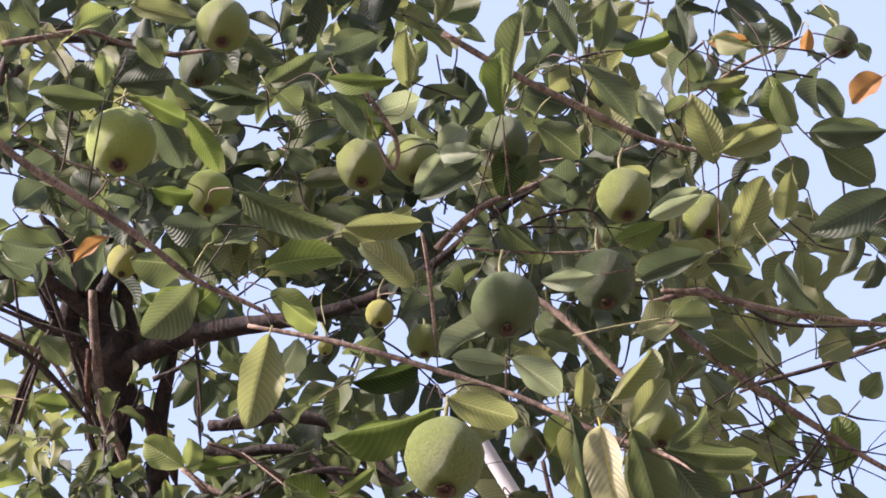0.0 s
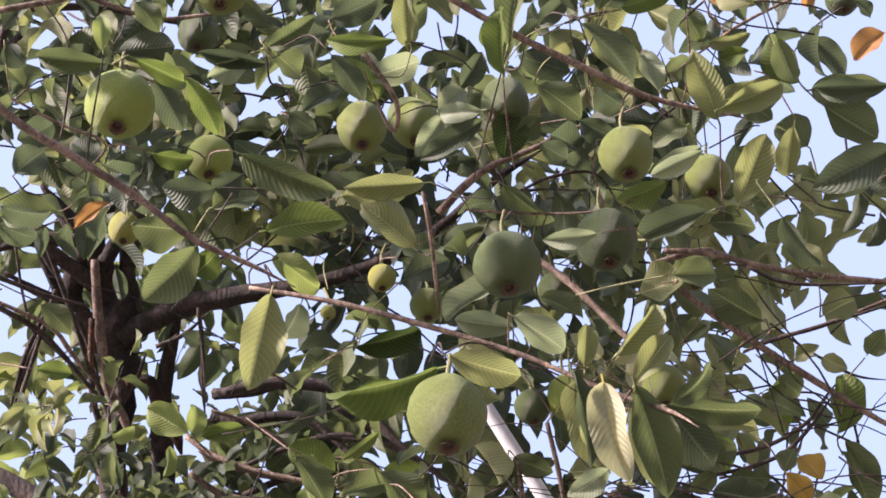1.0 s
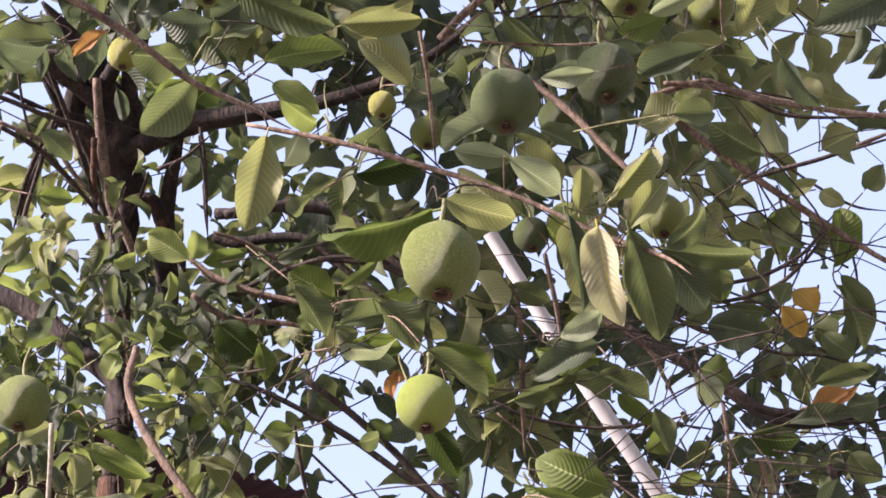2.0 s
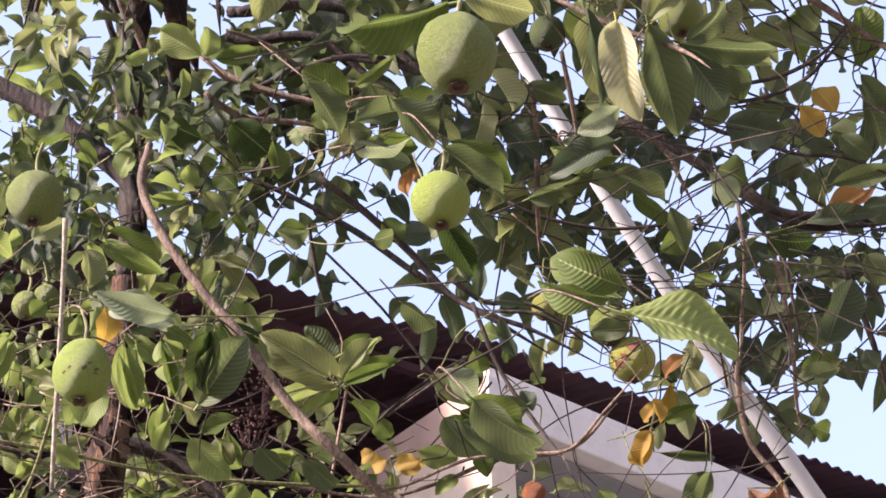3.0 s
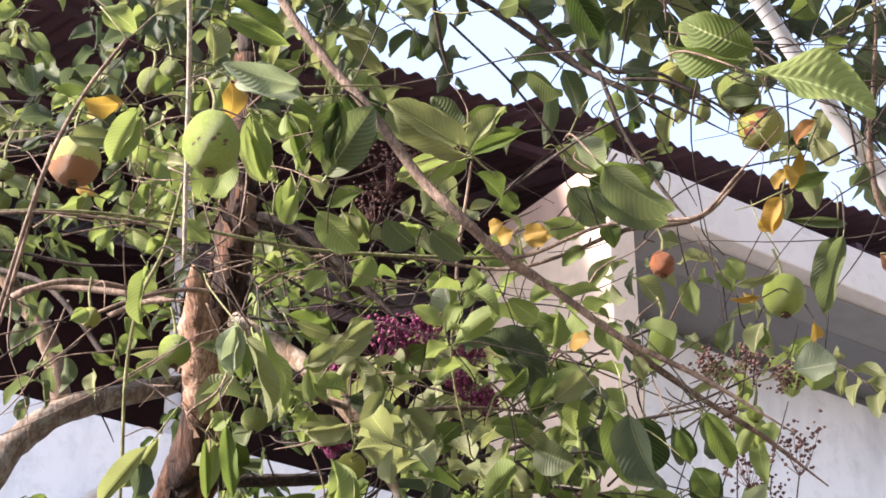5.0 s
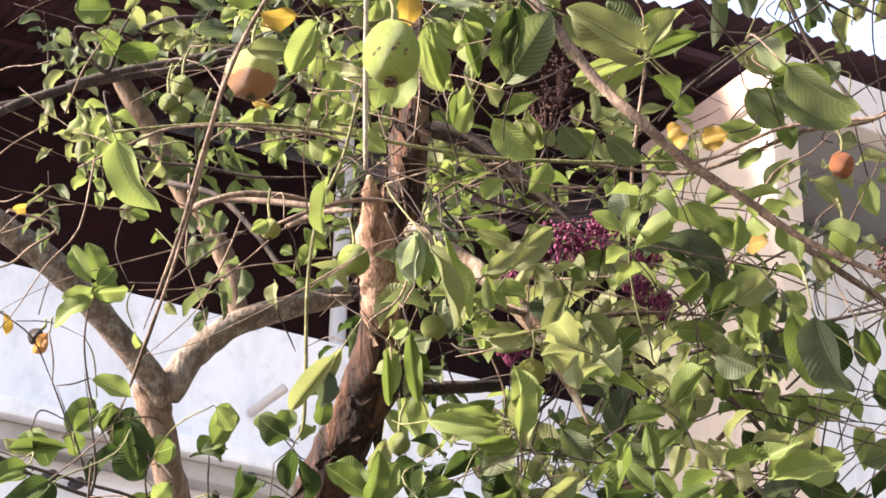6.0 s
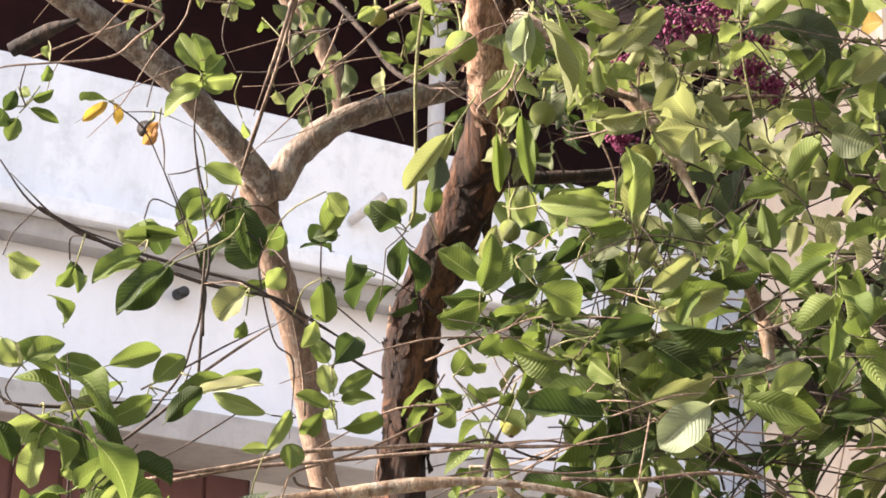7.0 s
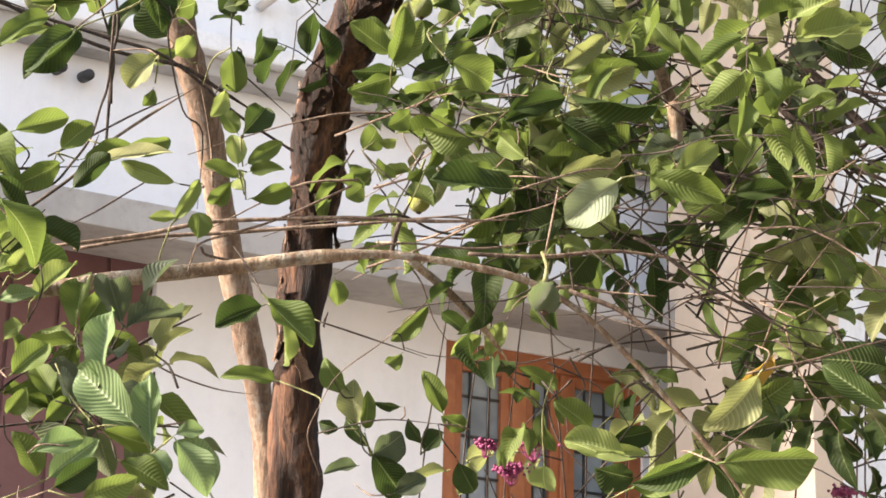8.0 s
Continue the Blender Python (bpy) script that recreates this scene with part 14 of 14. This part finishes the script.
leaves.single((0.231, 1.552, 3.610), (0.227, 1.495, 3.675), (-0.57, -0.50, -0.66), 0.041, 'lush', 'guava', 0)
leaves.single((0.326, 1.513, 3.689), (0.294, 1.464, 3.747), (-0.05, -0.39, -0.92), 0.038, 'dark', 'guava', 0)
leaves.single((0.355, 1.508, 3.688), (0.368, 1.457, 3.740), (-0.13, -0.35, -0.93), 0.035, 'green', 'guava', 1)
leaves.single((0.383, 1.503, 3.686), (0.449, 1.476, 3.686), (0.07, -0.34, -0.94), 0.029, 'lush', 'guava', 1)
leaves.single((0.327, 1.495, 3.639), (0.403, 1.554, 3.605), (0.49, -0.53, -0.69), 0.037, 'dark', 'guava', 1)
leaves.single((0.462, 1.498, 3.675), (0.448, 1.451, 3.718), (-0.34, -0.45, -0.83), 0.032, 'dark', 'guava', 0)
leaves.single((0.534, 1.449, 3.629), (0.487, 1.468, 3.663), (0.14, -0.35, -0.93), 0.027, 'light', 'guava', 1)
leaves.single((0.564, 1.483, 3.597), (0.589, 1.536, 3.573), (-0.34, -0.42, -0.84), 0.037, 'green', 'guava', 1)
leaves.single((0.495, 1.570, 3.547), (0.460, 1.497, 3.589), (-0.15, -0.43, -0.89), 0.047, 'light', 'guava', 0)
leaves.single((0.493, 1.541, 3.532), (0.569, 1.518, 3.551), (-0.44, -0.31, -0.84), 0.038, 'light', 'guava', 0)
leaves.single((0.709, 1.536, 3.575), (0.624, 1.569, 3.609), (-0.38, -0.41, -0.83), 0.038, 'dark', 'guava', 0)
leaves.single((0.713, 1.597, 3.524), (0.618, 1.632, 3.489), (-0.10, -0.68, -0.73), 0.056, 'dark', 'guava', 1)
leaves.single((0.586, 1.563, 3.528), (0.580, 1.623, 3.500), (-0.21, -0.91, -0.36), 0.033, 'light', 'guava', 0)
leaves.single((0.469, 1.572, 3.487), (0.409, 1.612, 3.486), (-0.08, -0.65, -0.76), 0.025, 'pale', 'guava', 0)
leaves.single((0.134, 1.662, 3.529), (0.035, 1.661, 3.516), (0.24, -0.56, -0.79), 0.038, 'light', 'guava', 0)
leaves.single((0.120, 1.703, 3.454), (0.058, 1.658, 3.486), (0.09, -0.79, -0.61), 0.041, 'light', 'guava', 1)
leaves.single((-0.100, 1.668, 3.592), (0.021, 1.690, 3.539), (-0.57, -0.50, -0.65), 0.045, 'green', 'guava', 0)
leaves.single((-0.129, 1.734, 3.600), (-0.201, 1.744, 3.603), (-0.09, -0.30, -0.95), 0.049, 'dark', 'guava', 1)
leaves.single((0.209, 1.620, 3.623), (0.152, 1.649, 3.647), (0.24, -0.67, -0.70), 0.030, 'pale', 'guava', 1)
leaves.single((0.211, 1.643, 3.630), (0.133, 1.678, 3.594), (-0.14, -0.64, -0.75), 0.035, 'dark', 'guava', 1)
leaves.single((-0.041, 1.738, 3.465), (0.005, 1.784, 3.461), (-0.20, -0.45, -0.87), 0.031, 'fresh', 'guava', 0)
leaves.single((-0.154, 1.789, 3.549), (-0.220, 1.850, 3.503), (0.43, -0.65, -0.63), 0.062, 'green', 'guava', 1)
leaves.single((0.349, 1.695, 3.473), (0.283, 1.705, 3.467), (-0.61, -0.34, -0.71), 0.028, 'pale', 'guava', 1)
leaves.single((0.496, 1.691, 3.512), (0.414, 1.743, 3.522), (-0.52, -0.67, -0.53), 0.040, 'dark', 'guava', 0)
leaves.single((0.445, 1.722, 3.427), (0.499, 1.724, 3.433), (-0.18, -0.78, -0.60), 0.041, 'green', 'guava', 0)
leaves.single((0.585, 1.684, 3.492), (0.631, 1.734, 3.448), (-0.61, -0.33, -0.72), 0.036, 'dark', 'guava', 1)
leaves.single((-0.393, 1.703, 3.525), (-0.332, 1.746, 3.549), (-0.22, -0.35, -0.91), 0.039, 'dark', 'guava', 1)
leaves.single((-0.218, 1.493, 3.555), (-0.157, 1.540, 3.567), (0.16, -0.51, -0.84), 0.029, 'lush', 'guava', 0)
leaves.single((-0.201, 1.568, 3.613), (-0.166, 1.628, 3.581), (0.01, -0.48, -0.88), 0.040, 'dark', 'guava', 1)
leaves.single((-0.164, 1.582, 3.632), (-0.120, 1.648, 3.600), (0.29, -0.47, -0.83), 0.034, 'lush', 'guava', 1)
leaves.single((0.018, 1.602, 3.711), (0.062, 1.648, 3.675), (0.08, -0.71, -0.70), 0.037, 'dark', 'guava', 0)
leaves.single((-0.667, 2.350, 2.097), (-0.666, 2.367, 2.191), (-0.20, -0.93, 0.32), 0.048, 'sheen_green', 'guava', 0)
leaves.single((-0.624, 2.351, 2.046), (-0.698, 2.353, 2.112), (0.25, -0.95, -0.21), 0.061, 'sheen_green', 'guava', 0)
leaves.single((-0.603, 2.362, 2.019), (-0.618, 2.379, 2.112), (0.03, -0.97, -0.25), 0.043, 'sheen_green', 'guava', 0)
leaves.single((-0.570, 2.348, 2.023), (-0.529, 2.360, 1.966), (0.67, -0.72, -0.18), 0.044, 'sheen_green', 'guava', 1)
leaves.single((-0.698, 2.306, 1.961), (-0.650, 2.303, 1.991), (0.49, -0.81, -0.33), 0.038, 'deep', 'guava', 0)
leaves.single((-0.773, 2.350, 2.103), (-0.736, 2.365, 2.145), (0.20, -0.98, 0.05), 0.042, 'lush', 'guava', 0)
leaves.single((-0.663, 2.364, 2.040), (-0.609, 2.406, 2.028), (0.36, -0.92, -0.16), 0.031, 'lush', 'guava', 0)
leaves.single((-0.586, 2.413, 2.045), (-0.555, 2.425, 2.057), (0.26, -0.91, 0.32), 0.025, 'sheen_green', 'guava', 1)
leaves.single((-0.728, 2.368, 2.081), (-0.756, 2.377, 2.124), (0.39, -0.92, -0.09), 0.034, 'lush', 'guava', 1)
leaves.single((-0.663, 2.308, 1.950), (-0.604, 2.299, 1.969), (0.48, -0.84, -0.26), 0.039, 'lush', 'guava', 1)
leaves.single((-0.738, 2.349, 2.010), (-0.686, 2.372, 2.035), (0.02, -1.00, 0.07), 0.034, 'sheen_green', 'guava', 1)
leaves.single((-0.141, 2.620, 2.442), (-0.056, 2.623, 2.474), (-0.02, -0.83, -0.56), 0.041, 'light', 'guava', 1)
leaves.single((0.013, 2.621, 2.440), (0.069, 2.624, 2.493), (-0.18, -0.96, -0.23), 0.041, 'fresh', 'guava', 1)
leaves.single((-0.022, 2.602, 2.436), (0.076, 2.602, 2.405), (-0.41, -0.91, -0.06), 0.043, 'lush', 'guava', 1)
leaves.single((0.089, 2.625, 2.419), (0.157, 2.619, 2.428), (-0.47, -0.86, -0.19), 0.030, 'deep', 'guava', 1)
leaves.single((-0.065, 2.586, 2.423), (-0.134, 2.613, 2.373), (0.03, -0.98, -0.20), 0.062, 'pale', 'guava', 1)
leaves.single((-0.121, 2.578, 2.556), (-0.042, 2.573, 2.574), (0.38, -0.71, -0.60), 0.035, 'light', 'guava', 0)
leaves.single((-0.136, 2.569, 2.578), (-0.081, 2.562, 2.618), (0.59, -0.79, -0.16), 0.035, 'light', 'guava', 1)
leaves.single((-0.128, 2.594, 2.516), (-0.065, 2.609, 2.477), (-0.45, -0.73, -0.51), 0.042, 'deep', 'guava', 0)
leaves.single((-0.203, 2.587, 2.524), (-0.131, 2.597, 2.547), (-0.58, -0.72, -0.39), 0.032, 'deep', 'guava', 1)
leaves.single((0.170, 2.500, 2.590), (0.242, 2.483, 2.603), (-0.75, -0.66, -0.04), 0.049, 'fresh', 'guava', 0)
leaves.single((0.154, 2.493, 2.610), (0.206, 2.462, 2.626), (-0.36, -0.92, 0.14), 0.043, 'fresh', 'guava', 0)
leaves.single((-0.045, 2.627, 2.028), (0.042, 2.592, 2.064), (0.12, -0.85, -0.51), 0.042, 'lush', 'guava', 0)
leaves.single((-0.055, 2.639, 2.072), (-0.130, 2.634, 2.094), (-0.03, -0.89, 0.45), 0.032, 'fresh', 'guava', 0)
leaves.single((-0.283, 2.559, 2.581), (-0.226, 2.605, 2.567), (0.19, -0.97, -0.17), 0.053, 'lush', 'guava', 1)
leaves.single((0.097, 2.633, 2.456), (0.119, 2.624, 2.501), (-0.27, -0.86, -0.43), 0.041, 'lush', 'guava', 1)
leaves.single((0.163, 2.635, 2.434), (0.140, 2.602, 2.477), (-0.41, -0.71, -0.57), 0.039, 'deep', 'guava', 0)
leaves.single((-0.231, 2.613, 2.450), (-0.281, 2.593, 2.419), (0.25, -0.96, 0.14), 0.038, 'lush', 'guava', 1)
leaves.single((-0.186, 2.610, 2.464), (-0.225, 2.622, 2.501), (0.03, -0.80, -0.60), 0.035, 'lush', 'guava', 0)
leaves.single((-0.161, 2.568, 2.685), (-0.155, 2.548, 2.781), (0.66, -0.63, -0.41), 0.047, 'fresh', 'guava', 1)
leaves.single((-0.188, 2.563, 2.693), (-0.291, 2.569, 2.709), (0.51, -0.78, -0.37), 0.035, 'fresh', 'guava', 1)
leaves.single((-0.205, 2.557, 2.825), (-0.146, 2.544, 2.823), (-0.34, -0.42, -0.84), 0.028, 'light', 'guava', 0)
leaves.single((-0.133, 2.537, 2.826), (-0.067, 2.556, 2.835), (0.20, -0.86, -0.46), 0.031, 'light', 'guava', 0)
leaves.single((-0.131, 2.549, 2.801), (-0.066, 2.592, 2.794), (0.22, -0.89, -0.40), 0.045, 'light', 'guava', 1)
leaves.single((-0.139, 2.584, 2.508), (-0.071, 2.599, 2.466), (0.28, -0.95, -0.15), 0.041, 'deep', 'guava', 1)
leaves.single((-0.365, 2.587, 2.595), (-0.343, 2.540, 2.647), (0.47, -0.83, -0.30), 0.040, 'lush', 'guava', 1)
leaves.single((-0.127, 2.612, 2.579), (-0.043, 2.583, 2.585), (0.25, -0.92, -0.29), 0.041, 'lush', 'guava', 1)
leaves.single((-0.225, 2.616, 2.691), (-0.172, 2.637, 2.706), (0.13, -0.81, -0.58), 0.025, 'lush', 'guava', 0)
leaves.single((0.019, 2.646, 2.629), (-0.018, 2.632, 2.666), (-0.14, -0.96, -0.24), 0.031, 'lush', 'guava', 1)
leaves.single((0.051, 2.601, 2.854), (0.112, 2.606, 2.846), (0.37, -0.80, -0.46), 0.035, 'lush', 'guava', 1)
leaves.single((0.111, 2.613, 2.823), (0.162, 2.596, 2.788), (-0.15, -0.76, -0.63), 0.055, 'green', 'guava', 0)
leaves.single((-0.269, 2.124, 2.993), (-0.302, 2.158, 2.955), (-0.35, -0.75, -0.55), 0.059, 'fresh', 'guava', 1)
leaves.single((0.206, 2.490, 2.826), (0.260, 2.538, 2.731), (-0.22, -0.78, -0.59), 0.064, 'lush', 'guava', 0)
leaves.single((0.342, 2.527, 2.834), (0.378, 2.562, 2.766), (-0.20, -0.98, -0.06), 0.039, 'lush', 'guava', 0)
leaves.single((0.304, 2.541, 2.815), (0.322, 2.564, 2.775), (-0.07, -0.91, -0.40), 0.026, 'lush', 'guava', 1)
leaves.single((0.325, 2.561, 2.766), (0.354, 2.572, 2.729), (0.01, -0.81, -0.59), 0.044, 'lush', 'guava', 0)
leaves.single((0.139, 2.580, 2.880), (0.188, 2.572, 2.919), (0.25, -0.84, -0.48), 0.040, 'light', 'guava', 1)
leaves.single((0.108, 2.585, 2.874), (0.141, 2.575, 2.912), (-0.02, -0.99, -0.11), 0.035, 'lush', 'guava', 0)
branch(forked_tree, 'branch', BARK_DARK, (-1.357, 3.314, 3.391, 0.0176), (-1.284, 3.301, 3.422, 0.0164), (-1.219, 3.283, 3.434, 0.0130), sides=10)
branch(tree, 'branch', BARK_DARK, (-1.295, 3.189, 3.544, 0.0098), (-1.244, 3.183, 3.587, 0.0098), (-1.172, 3.185, 3.624, 0.0087), (-1.070, 3.199, 3.656, 0.0076))
branch(tree, 'branch', BARK_PATCHY, (0.012, 2.773, 2.607, 0.0113), (0.019, 2.789, 2.562, 0.0105), (0.024, 2.806, 2.517, 0.0097), (0.029, 2.821, 2.472, 0.0073))
branch(tree, 'branch', BARK_DARK, (0.050, 2.838, 2.572, 0.0098), (0.072, 2.848, 2.541, 0.0107), (0.103, 2.861, 2.498, 0.0082))
branch(tree, 'branch', TWIG_DARK, (0.104, 2.847, 2.680, 0.0058), (0.169, 2.862, 2.632, 0.0058), (0.218, 2.872, 2.592, 0.0058), (0.266, 2.881, 2.552, 0.0050))
branch(tree, 'branch', TWIG_DARK, (0.193, 2.836, 2.692, 0.0075), (0.233, 2.845, 2.660, 0.0075), (0.282, 2.859, 2.609, 0.0067), (0.337, 2.871, 2.557, 0.0058))
guava((-0.922, 2.806, 2.962), 0.026, 'black', 2, (0, 25), 0.03)
leaves.hold()
leaves.finish(tree)
